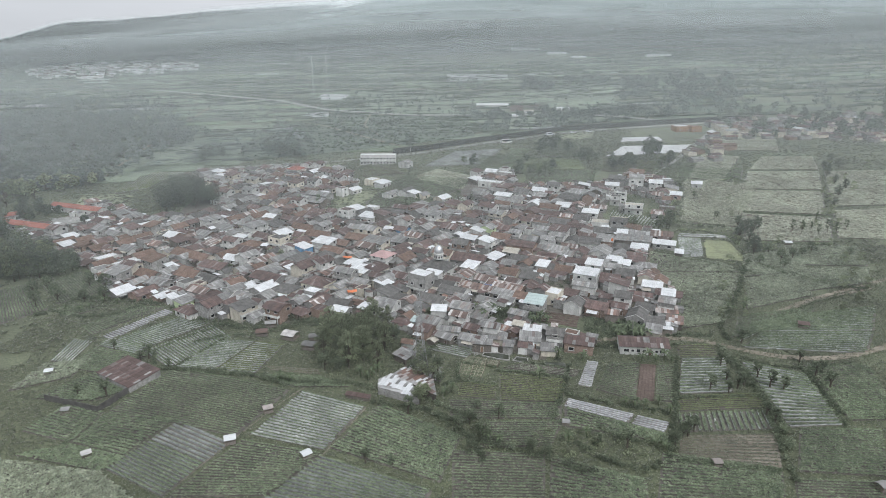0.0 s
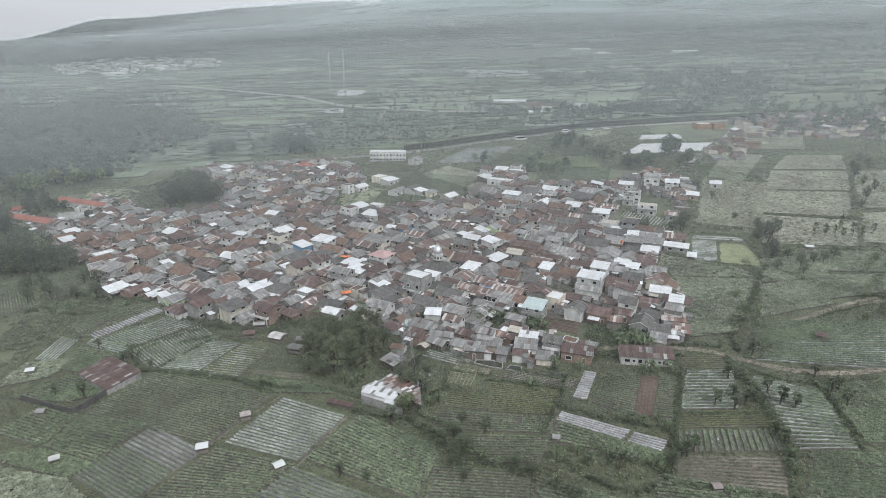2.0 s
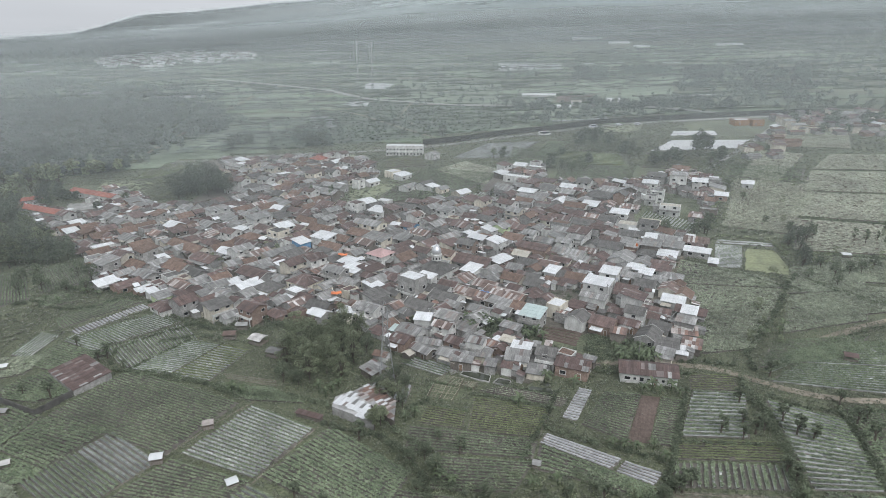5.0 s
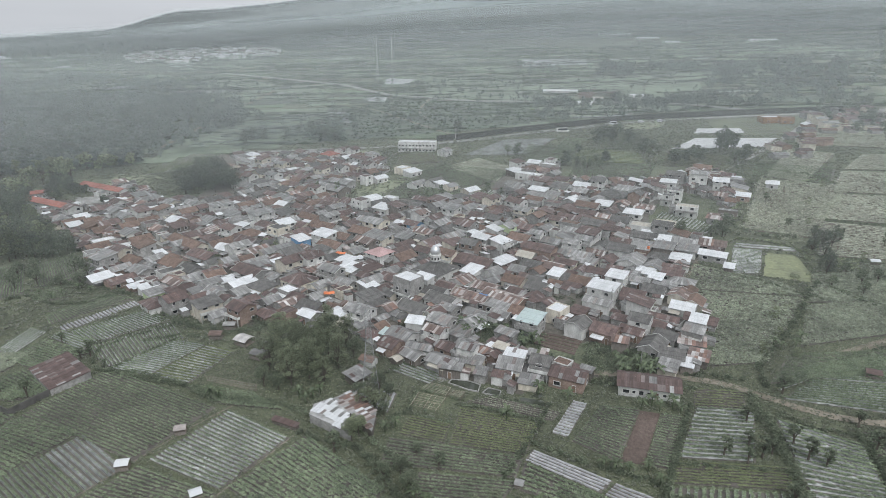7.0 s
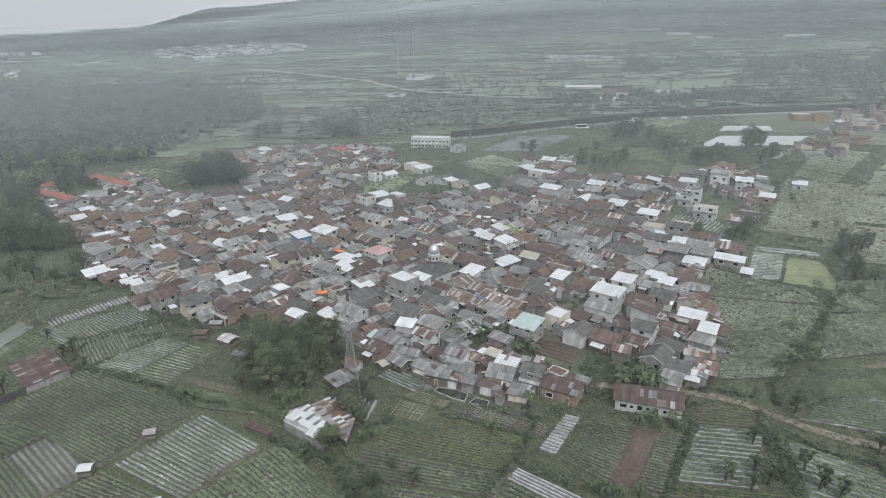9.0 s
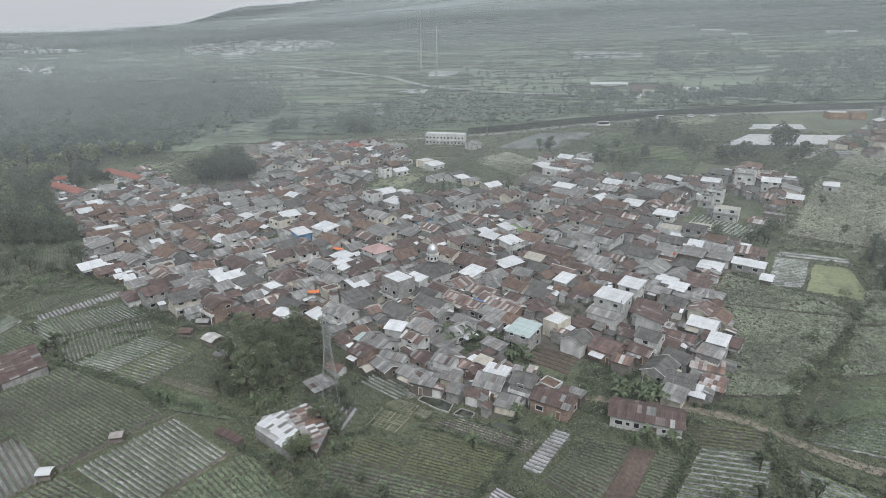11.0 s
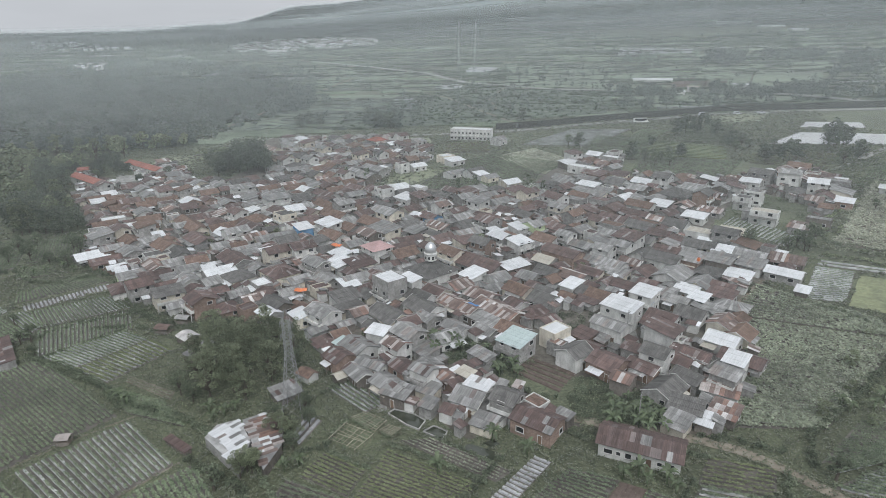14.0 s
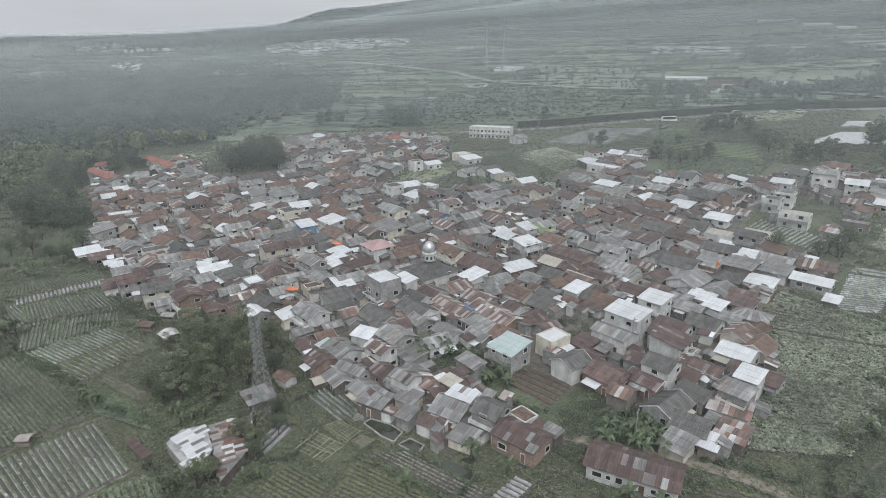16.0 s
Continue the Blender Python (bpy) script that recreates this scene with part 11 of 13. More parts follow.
# ---- far fields ----
FAR_SLOPE = [(-287.7, 393.2), (-193.7, 447.5), (-154.6, 450.4), (-78.6, 474.3), (12.9, 499.3), (128.6, 557.2), (238.7, 571.0), (699.9, 1463.7), (113.3, 1120.0), (-346.8, 1476.7), (-736.8, 1396.7), (-971.5, 1205.3), (-1548.1, 1130.6), (-895.5, 685.0), (-479.9, 694.9), (-323.0, 667.3)]
far_parcels(parcel_lots(FAR_SLOPE, 330, 11, 40, 130, 5), "far_green", 0.5, "terraced green fields on the far slope")
far_parcels(parcel_lots(FAR_SLOPE, 200, 12, 40, 130, 5), "far_dark", 0.6, "terraced dark fields on the far slope")
far_parcels(parcel_lots(FAR_SLOPE, 260, 13, 30, 110, 5), "far_pale", 0.7, "terraced pale fields on the far slope")
far_parcels(parcel_lots(FAR_SLOPE, 40, 14, 20, 60, 5), "mulch_grey", 0.8, "terraced fields under grey plastic on the far slope")
far_hedges(parcel_lots(FAR_SLOPE, 900, 15, 40, 150, 4), 41, "wood_floor", "dark hedge banks between the far terraces")
lay("wood_floor", [(-384.2, 348.3), (-266.0, 375.6), (-223.6, 399.3), (-223.9, 464.8), (-206.1, 549.0), (-323.0, 667.3), (-479.9, 694.9), (-872.0, 669.1)], M["wood_floor"], 0.3, 40, "green undergrowth beneath the wood", "ground")
lay("far_plot", [(6.1, 900.2), (57.3, 891.2), (63.8, 937.5), (10.0, 964.4)], M["mulch"], 0.9, 30, "far plot under pale plastic", "field", "stuff")
lay("far_plot", [(-154.5, 762.3), (-120.5, 766.0), (-116.2, 782.6), (-150.9, 796.6)], M["mulch"], 0.9, 30, "far plot under pale plastic", "field", "stuff")
lay("far_plot", [(-147.5, 644.1), (-118.9, 633.8), (-127.6, 662.8), (-144.1, 668.6)], M["mulch_grey"], 0.9, 30, "far plot under pale plastic", "field", "stuff")
lay("far_plot", [(-142.8, 525.0), (-118.9, 525.9), (-127.1, 550.9), (-151.3, 584.3), (-158.4, 572.5)], M["mulch_grey"], 0.9, 30, "terraced pale plot on the far slope", "field", "stuff")
lay("far_plot", [(-239.5, 521.4), (-199.2, 535.7), (-191.3, 563.3), (-235.9, 562.5)], M["far_pale"], 0.9, 30, "pale field on the far slope", "field", "stuff")
lay("far_plot", [(-153.7, 448.7), (-77.4, 470.6), (26.9, 518.4), (24.1, 620.5), (-119.1, 635.7), (-165.6, 509.8)], M["far_dark"], 0.9, 30, "dark green planted slope above the road", "field", "stuff")
WEST_TERRACE = [(-223.6, 399.3), (-219.2, 465.1), (-206.1, 549.0), (-149.3, 593.5), (-142.8, 525.0), (-151.9, 445.2), (-188.3, 438.9)]
far_parcels(parcel_lots(WEST_TERRACE, 40, 16, 18, 60, 8), "far_pale", 0.7, "pale terraces beside the wood")
far_hedges(parcel_lots(WEST_TERRACE, 40, 17, 18, 70, 8), 42, "hazy_leaf", "hedge banks beside the wood")
ribbon("path", [(-167.6, 626.1), (-114.1, 584.6), (-60.7, 516.7), (-23.7, 472.3)], 1.8, M["track"], 1.2, "thin path across the planted slope", "path")
ribbon("path", [(-75.2, 641.8), (-74.3, 579.2), (-54.7, 528.3)], 1.8, M["track"], 1.2, "thin path across the planted slope", "path")
ribbon("road", [(-409.7, 866.3), (-336.6, 826.4), (-273.9, 791.1), (-190.3, 740.7), (-123.3, 670.3), (-82.1, 649.8), (-26.7, 623.6), (73.5, 613.2), (153.6, 598.5), (208.3, 556.3)], 7.0, M["asphalt"], 2.0, "pale road crossing the far slope", "road")
ribbon("path", [(-269.8, 718.7), (-254.6, 579.1), (-246.3, 505.9), (-237.6, 437.8)], 3.0, M["track"], 1.0, "thin track along the edge of the wood", "path")
lay("far_plot", [(7.2, 879.4), (92.9, 889.1), (96.0, 949.1), (5.1, 975.4)], M["mulch_grey"], 0.9, 30, "pale bare plot on the far slope", "field", "stuff")
lay("far_plot", [(70.4, 635.0), (112.6, 639.3), (116.6, 687.8), (91.9, 704.5), (70.6, 669.0)], M["red_soil"], 0.9, 30, "bare brown mound on the far slope", "field", "stuff")
lay("far_plot", [(82.8, 640.9), (125.6, 626.0), (146.6, 755.6), (98.9, 768.3)], M["far_pale"], 0.9, 30, "pale green field on the far slope", "field", "stuff")
lay("far_plot", [(128.4, 625.9), (181.0, 629.4), (205.6, 761.7), (148.8, 755.3)], M["far_pale"], 0.9, 30, "pale green field on the far slope", "field", "stuff")
lay("far_plot", [(-80.1, 656.7), (16.2, 631.3), (12.4, 768.4), (-108.9, 802.6)], M["far_pale"], 0.9, 30, "bright meadow on the far slope", "field", "stuff")
lay("far_plot", [(38.4, 540.0), (90.7, 551.2), (157.7, 574.4), (152.6, 593.0), (75.7, 598.5), (32.7, 594.2)], M["far_pale"], 0.9, 30, "bright meadow below the far road", "field", "stuff")
lay("far_plot", [(-152.0, 749.8), (-117.7, 747.0), (-119.8, 781.0), (-154.0, 788.8)], M["mulch"], 0.9, 30, "far plot under pale plastic", "field", "stuff")
lay("far_plot", [(-137.3, 635.3), (-117.1, 631.0), (-121.6, 659.1), (-134.7, 663.5)], M["mulch"], 0.9, 30, "far plot under pale plastic", "field", "stuff")
lay("far_plot", [(-152.9, 576.7), (-144.0, 582.2), (-121.8, 549.1), (-125.4, 534.2)], M["mulch"], 0.9, 30, "far plot under pale plastic", "field", "stuff")
lay("far_plot", [(-231.9, 443.2), (-191.8, 444.3), (-206.5, 517.6), (-225.7, 524.9)], M["far_pale"], 0.9, 30, "pale green terrace beside the wood", "field", "stuff")
lay("far_plot", [(-242.4, 556.1), (-167.7, 565.8), (-171.6, 597.9), (-243.2, 590.8)], M["far_pale"], 0.9, 30, "pale green terrace beside the wood", "field", "stuff")
lay("far_plot", [(-250.1, 670.3), (-190.5, 648.4), (-191.4, 694.3), (-248.3, 729.0)], M["far_pale"], 0.9, 30, "pale green terrace beside the wood", "field", "stuff")
lay("far_plot", [(-406.1, 748.8), (-285.1, 748.0), (-301.5, 784.5), (-412.0, 785.0)], M["far_pale"], 0.9, 30, "pale green field on the far plain", "field", "stuff")
lay("far_plot", [(-605.2, 732.7), (-509.2, 747.7), (-544.5, 806.5), (-653.8, 776.8)], M["far_pale"], 0.9, 30, "pale green field on the far plain", "field", "stuff")
house(53.6, 677.4, 34, 9, 3, 3.2, "white", "plaster_white", "gable", pitch=14, windows=False, doors=False, name="farm_shed", label="long white farm building on the far slope", category="shed", group="far farm sheds")
house(179.1, 1391.6, 60, 14, 3, 3.2, "white", "plaster_white", "gable", pitch=14, windows=False, doors=False, name="farm_shed", label="long pale shed high on the slope", category="shed", group="far farm sheds")
house(229.2, 1289.4, 40, 14, 3, 3.2, "white", "plaster_white", "gable", pitch=14, windows=False, doors=False, name="farm_shed", label="long pale shed high on the slope", category="shed", group="far farm sheds")
house(253.7, 1189.6, 26, 12, 3, 3.2, "white", "plaster_white", "gable", pitch=14, windows=False, doors=False, name="farm_shed", label="pale shed high on the slope", category="shed", group="far farm sheds")
house(401.2, 1186.4, 44, 14, 3, 3.2, "white", "plaster_white", "gable", pitch=14, windows=False, doors=False, name="farm_shed", label="long pale shed high on the slope", category="shed", group="far farm sheds")
house(123.3, 638.7, 12, 9, 3, 3.2, "white", "plaster_white", "gable", pitch=14, windows=False, doors=False, name="farm_shed", label="small pale shed on the far slope", category="shed", group="far farm sheds")
house(87.0, 627.9, 9, 7, 3, 3.2, "cream_roof", "plaster_white", "gable", pitch=14, windows=False, doors=False, name="farm_shed", label="small pale shed on the far slope", category="shed", group="far farm sheds")
house(73.6, 604.3, 12, 7, 3, 3.2, "white", "plaster_white", "gable", pitch=14, windows=False, doors=False, name="farm_shed", label="small pale shed on the far slope", category="shed", group="far farm sheds")
PLANTED = [(-153.7, 448.7), (-77.4, 470.6), (26.9, 518.4), (24.1, 620.5), (-119.1, 635.7), (-165.6, 509.8)]
far_trees(scatter(PLANTED, 1100, 29, 0.2, 0.38), 39, 4.0, 3.4, "far_dark", "shrubs", "rows of dark shrubs on the planted slope", 8, 3)

# ---- trees, hedges and undergrowth ----
BROAD = tree_data(1, 9.0, 3.6, 28, 120, 0.18, "leaf")
BROAD_B = tree_data(2, 8.0, 3.2, 24, 170, 0.15, "leaf_olive")
BAMBOO = tree_data(3, 17.0, 4.2, 58, 190, 0.17, "leaf_olive", bole=0.12, thick=0.3)
TALL = tree_data(4, 14.0, 4.4, 44, 200, 0.16, "leaf_dark", bole=0.18, thick=0.32)
FRUIT = tree_data(12, 4.6, 1.7, 20, 170, 0.11, "leaf_olive", bole=0.1, thick=0.14)
TALL_B = tree_data(9, 15.0, 4.2, 44, 150, 0.18, "leaf_olive", bole=0.16, thick=0.32)
SMALL = tree_data(5, 4.6, 1.7, 14, 46, 0.24, "leaf")
SLENDER = tree_data(6, 9.0, 1.5, 20, 44, 0.26, "leaf", bole=0.3, thick=0.16)
BANANA = banana_data(7)
BANANA_B = banana_data(8, 10)

bamboo(BAMBOO, -36.8, 179.6, 0.87, "central grove")
bamboo(BAMBOO, -30.2, 176.4, 0.84, "central grove")
bamboo(BAMBOO, -26.2, 178.3, 0.78, "central grove")
bamboo(BAMBOO, -23.4, 181.6, 0.97, "central grove")
bamboo(BAMBOO, -25.1, 170.5, 0.75, "central grove")
leafy(TALL_B, -38.0, 173.9, 0.7, "central grove")
leafy(TALL_B, -29.1, 167.4, 0.82, "central grove")
leafy(TALL_B, -20.4, 168.7, 0.57, "central grove")
leafy(TALL_B, -19.0, 176.6, 0.72, "central grove")
leafy(TALL_B, -19.6, 186.5, 0.73, "central grove")
leafy(TALL_B, -26.2, 190.2, 0.56, "central grove")
leafy(TALL_B, -34.7, 185.9, 0.66, "central grove")
leafy(BROAD, -36.4, 166.3, 0.68, "central grove")
leafy(BROAD_B, -6.4, 149.6, 0.72, "trees by the farm sheds")
leafy(BROAD_B, -2.6, 159.6, 0.74, "trees by the farm sheds")
leafy(BROAD, -1.2, 157.2, 0.5, "trees by the farm sheds")
leafy(BROAD, -31.5, 164.6, 0.61, "central grove")
leafy(BROAD, -16.4, 182.6, 0.68, "central grove")
leafy(BROAD, -5.2, 168.5, 0.54, "central grove")
leafy(BROAD, -9.2, 163.3, 0.56, "central grove")
leafy(BROAD, -1.7, 164.4, 0.53, "central grove")
leafy(BROAD_B, -5.4, 149.7, 0.65, "central grove")
leafy(BROAD_B, -6.3, 159.4, 0.73, "central grove")
leafy(BROAD_B, -6.6, 147.7, 0.67, "central grove")
bamboo(BAMBOO, -182.3, 241.1, 0.93, "western grove")
bamboo(BAMBOO, -177.5, 244.8, 0.82, "western grove")
bamboo(BAMBOO, -172.7, 248.5, 0.92, "western grove")
bamboo(BAMBOO, -175.5, 257.8, 0.73, "western grove")
bamboo(BAMBOO, -197.3, 259.0, 0.79, "western grove")
bamboo(BAMBOO, -195.5, 269.8, 0.9, "western grove")
bamboo(BAMBOO, -216.0, 271.5, 0.92, "western grove")
bamboo(BAMBOO, -199.3, 252.1, 0.83, "western grove")
bamboo(BAMBOO, -207.3, 251.3, 0.73, "western grove")
bamboo(BAMBOO, -230.6, 270.1, 0.78, "western grove")
leafy(TALL_B, -257.5, 316.1, 0.77, "western grove")
leafy(TALL_B, -242.7, 312.2, 0.8, "western grove")
leafy(TALL_B, -250.5, 302.0, 0.98, "western grove")
leafy(TALL_B, -264.3, 342.9, 0.77, "western grove")
leafy(TALL_B, -258.3, 349.2, 1.01, "western grove")
leafy(TALL_B, -294.5, 353.0, 1.01, "western grove")
leafy(TALL_B, -290.3, 366.0, 0.72, "western grove")
leafy(TALL_B, -266.4, 367.4, 0.83, "western grove")
leafy(TALL_B, -269.8, 310.1, 0.87, "western grove")
leafy(TALL_B, -314.2, 351.8, 0.71, "western grove")
leafy(TALL_B, -249.4, 362.0, 0.85, "western grove")
leafy(BROAD, -230.3, 328.5, 0.56, "scattered trees")
leafy(BROAD, -225.1, 318.6, 0.58, "scattered trees")
leafy(BROAD, -184.0, 326.8, 0.7, "scattered trees")
leafy(BROAD, -136.9, 229.2, 0.83, "scattered trees")
leafy(BROAD, -132.3, 219.6, 0.68, "scattered trees")
leafy(BROAD, -162.2, 231.7, 0.67, "scattered trees")
leafy(BROAD, -164.5, 226.0, 0.74, "scattered trees")
leafy(BROAD, -139.9, 218.7, 0.58, "scattered trees")
leafy(BROAD, -157.6, 216.5, 0.72, "scattered trees")
leafy(BROAD, -140.7, 239.9, 0.6, "scattered trees")
leafy(BROAD, -145.8, 233.6, 0.73, "scattered trees")
leafy(BROAD, -150.9, 219.8, 0.84, "scattered trees")
leafy(TALL, 145.1, 287.5, 0.41, "eastern grove")
leafy(TALL, 145.0, 278.7, 0.52, "eastern grove")
leafy(TALL, 138.9, 272.2, 0.53, "eastern grove")
leafy(TALL, 142.1, 269.1, 0.42, "eastern grove")
leafy(TALL, 140.5, 260.1, 0.45, "eastern grove")
leafy(TALL, 135.8, 251.7, 0.62, "eastern grove")
leafy(TALL, 148.5, 278.7, 0.62, "eastern grove")
leafy(TALL, 246.8, 390.4, 0.42, "eastern grove")
leafy(TALL, 258.2, 403.1, 0.54, "eastern grove")
leafy(TALL, 238.2, 372.3, 0.59, "eastern grove")
leafy(TALL, 233.3, 355.7, 0.45, "eastern grove")
leafy(TALL, 220.4, 330.8, 0.52, "eastern grove")
leafy(TALL, 207.5, 313.2, 0.41, "eastern grove")
leafy(TALL, 233.1, 345.2, 0.47, "eastern grove")
leafy(TALL, 256.3, 389.9, 0.53, "eastern grove")
plant_tree(SLENDER, 167.5, 279.4, 0.7, "tree", "slender tree with narrow leafy crown", "tree", "eastern grove")
plant_tree(SLENDER, 170.6, 276.7, 0.74, "tree", "slender tree with narrow leafy crown", "tree", "eastern grove")
plant_tree(SLENDER, 176.3, 279.3, 0.57, "tree", "slender tree with narrow leafy crown", "tree", "eastern grove")
plant_tree(SLENDER, 176.9, 273.9, 0.64, "tree", "slender tree with narrow leafy crown", "tree", "eastern grove")
plant_tree(SLENDER, 182.6, 276.5, 0.77, "tree", "slender tree with narrow leafy crown", "tree", "eastern grove")
plant_tree(SLENDER, 184.9, 289.9, 0.7, "tree", "slender tree with narrow leafy crown", "tree", "eastern grove")
plant_tree(SLENDER, 186.2, 275.8, 0.66, "tree", "slender tree with narrow leafy crown", "tree", "eastern grove")
plant_tree(SLENDER, 192.8, 279.1, 0.65, "tree", "slender tree with narrow leafy crown", "tree", "eastern grove")
plant_tree(SLENDER, 151.9, 281.1, 0.8, "tree", "slender tree with narrow leafy crown", "tree", "eastern grove")
plant_tree(SLENDER, 147.6, 279.7, 0.69, "tree", "slender tree with narrow leafy crown", "tree", "eastern grove")
leafy(BROAD, 133.2, 241.0, 0.5, "eastern grove")
leafy(BROAD, 143.6, 243.7, 0.66, "eastern grove")
leafy(BROAD, 150.0, 246.5, 0.57, "eastern grove")
leafy(BROAD, 154.7, 247.6, 0.59, "eastern grove")
leafy(BROAD, 142.2, 251.8, 0.54, "eastern grove")
leafy(BROAD, 161.1, 252.0, 0.59, "eastern grove")
leafy(BROAD, 141.0, 236.1, 0.56, "eastern grove")
leafy(BROAD, 174.5, 246.9, 0.52, "eastern grove")
plant_tree(SMALL, 76.1, 151.9, 1.08, "tree", "small dark green leafy tree", "tree", "trees among the plots")
plant_tree(SMALL, 82.2, 155.5, 0.85, "tree", "small dark green leafy tree", "tree", "trees among the plots")
plant_tree(SMALL, 84.0, 152.3, 1.15, "tree", "small dark green leafy tree", "tree", "trees among the plots")
plant_tree(SMALL, 86.4, 153.5, 0.81, "tree", "small dark green leafy tree", "tree", "trees among the plots")
plant_tree(SMALL, 91.9, 157.1, 1.15, "tree", "small dark green leafy tree", "tree", "trees among the plots")
plant_tree(SMALL, 93.4, 152.7, 1.16, "tree", "small dark green leafy tree", "tree", "trees among the plots")
plant_tree(SMALL, 96.2, 150.7, 1.02, "tree", "small dark green leafy tree", "tree", "trees among the plots")
plant_tree(SMALL, 108.6, 156.7, 1.12, "tree", "small dark green leafy tree", "tree", "trees among the plots")
plant_tree(SMALL, 111.8, 159.1, 0.91, "tree", "small dark green leafy tree", "tree", "trees among the plots")
plant_tree(SMALL, 109.7, 151.3, 1.13, "tree", "small dark green leafy tree", "tree", "trees among the plots")
plant_tree(SMALL, 86.0, 139.5, 0.99, "tree", "small dark green leafy tree", "tree", "trees among the plots")
plant_tree(SMALL, 80.5, 150.0, 0.9, "tree", "small dark green leafy tree", "tree", "trees among the plots")
plant_tree(SMALL, 96.0, 176.4, 1.23, "tree", "small dark green leafy tree", "tree", "trees among the plots")
plant_tree(SMALL, 108.5, 164.8, 0.98, "tree", "small dark green leafy tree", "tree", "trees among the plots")
plant_tree(SMALL, 86.7, 136.8, 0.97, "tree", "small dark green leafy tree", "tree", "trees among the plots")
plant_tree(SMALL, 62.3, 132.2, 1.19, "tree", "small dark green leafy tree", "tree", "trees among the plots")
plant_tree(SMALL, 64.6, 134.0, 0.97, "tree", "small dark green leafy tree", "tree", "trees among the plots")
plant_tree(SMALL, 84.0, 163.9, 1.1, "tree", "small dark green leafy tree", "tree", "trees among the plots")
plant_tree(SMALL, -109.4, 181.8, 0.79, "tree", "small dark green leafy tree", "tree", "trees among the plots")
plant_tree(SMALL, -95.1, 175.6, 1.12, "tree", "small dark green leafy tree", "tree", "trees among the plots")
plant_tree(SMALL, -96.8, 173.9, 0.83, "tree", "small dark green leafy tree", "tree", "trees among the plots")
plant_tree(SMALL, -86.1, 169.6, 0.73, "tree", "small dark green leafy tree", "tree", "trees among the plots")
plant_tree(SMALL, -98.2, 155.2, 1.19, "tree", "small dark green leafy tree", "tree", "trees among the plots")
plant_tree(SMALL, -107.2, 156.1, 0.79, "tree", "small dark green leafy tree", "tree", "trees among the plots")
plant_tree(SMALL, -9.5, 143.8, 1.17, "tree", "small dark green leafy tree", "tree", "trees among the plots")
plant_tree(SMALL, 45.8, 128.0, 1.19, "tree", "small dark green leafy tree", "tree", "trees among the plots")
plant_tree(SMALL, 15.0, 140.9, 1.0, "tree", "small dark green leafy tree", "tree", "trees among the plots")
plant_tree(SMALL, 9.3, 144.7, 0.71, "tree", "small dark green leafy tree", "tree", "trees among the plots")
plant_tree(SMALL, -12.3, 123.4, 0.73, "tree", "small dark green leafy tree", "tree", "trees among the plots")
plant_tree(SMALL, 38.8, 129.3, 0.8, "tree", "small dark green leafy tree", "tree", "trees among the plots")
plant_tree(SMALL, -18.9, 124.7, 0.89, "tree", "small dark green leafy tree", "tree", "trees among the plots")
plant_tree(BROAD, 7.1, 138.5, 0.53, "tree", "tall dark green leafy tree", "tree", "trees among the plots")
plant_tree(BROAD, 10.2, 133.1, 0.61, "tree", "tall dark green leafy tree", "tree", "trees among the plots")
plant_tree(BROAD, 4.0, 136.5, 0.48, "tree", "tall dark green leafy tree", "tree", "trees among the plots")
plant_tree(BROAD, 6.9, 127.7, 0.43, "tree", "tall dark green leafy tree", "tree", "trees among the plots")
plant_tree(BROAD, 57.8, 128.6, 0.52, "tree", "tall dark green leafy tree", "tree", "trees among the plots")
plant_tree(BROAD, 61.0, 132.1, 0.43, "tree", "tall dark green leafy tree", "tree", "trees among the plots")
plant_tree(BROAD, 25.3, 125.3, 0.42, "tree", "tall dark green leafy tree", "tree", "trees among the plots")
plant_tree(BROAD, 21.7, 126.8, 0.52, "tree", "tall dark green leafy tree", "tree", "trees among the plots")
plant_tree(BROAD, 108.2, 289.9, 0.69, "tree", "tall dark green leafy tree", "tree", "trees beside the houses")
plant_tree(BROAD, 111.3, 287.3, 0.56, "tree", "tall dark green leafy tree", "tree", "trees beside the houses")
plant_tree(BROAD, 104.8, 283.7, 0.64, "tree", "tall dark green leafy tree", "tree", "trees beside the houses")
plant_tree(BROAD, 93.7, 288.5, 0.69, "tree", "tall dark green leafy tree", "tree", "trees beside the houses")
plant_tree(SLENDER, -20.3, 325.5, 0.89, "tree", "slender tree with narrow leafy crown", "tree", "trees beside the houses")
plant_tree(SLENDER, -17.5, 328.3, 0.8, "tree", "slender tree with narrow leafy crown", "tree", "trees beside the houses")
plant_tree(SLENDER, -14.2, 330.4, 0.92, "tree", "slender tree with narrow leafy crown", "tree", "trees beside the houses")
plant_tree(SLENDER, 16.2, 332.8, 0.74, "tree", "slender tree with narrow leafy crown", "tree", "trees beside the houses")
plant_tree(SLENDER, 8.9, 336.7, 0.88, "tree", "slender tree with narrow leafy crown", "tree", "trees beside the houses")
plant_tree(SLENDER, -70.5, 335.4, 0.89, "tree", "slender tree with narrow leafy crown", "tree", "trees beside the houses")
plant_tree(SLENDER, -81.1, 334.6, 0.92, "tree", "slender tree with narrow leafy crown", "tree", "trees beside the houses")
plant_tree(TALL, 56.6, 395.0, 0.48, "tree", "tall dark green leafy tree", "tree", "trees behind the village")
plant_tree(TALL, 60.5, 400.0, 0.41, "tree", "tall dark green leafy tree", "tree", "trees behind the village")
plant_tree(TALL, 64.3, 394.2, 0.40, "tree", "tall dark green leafy tree", "tree", "trees behind the village")
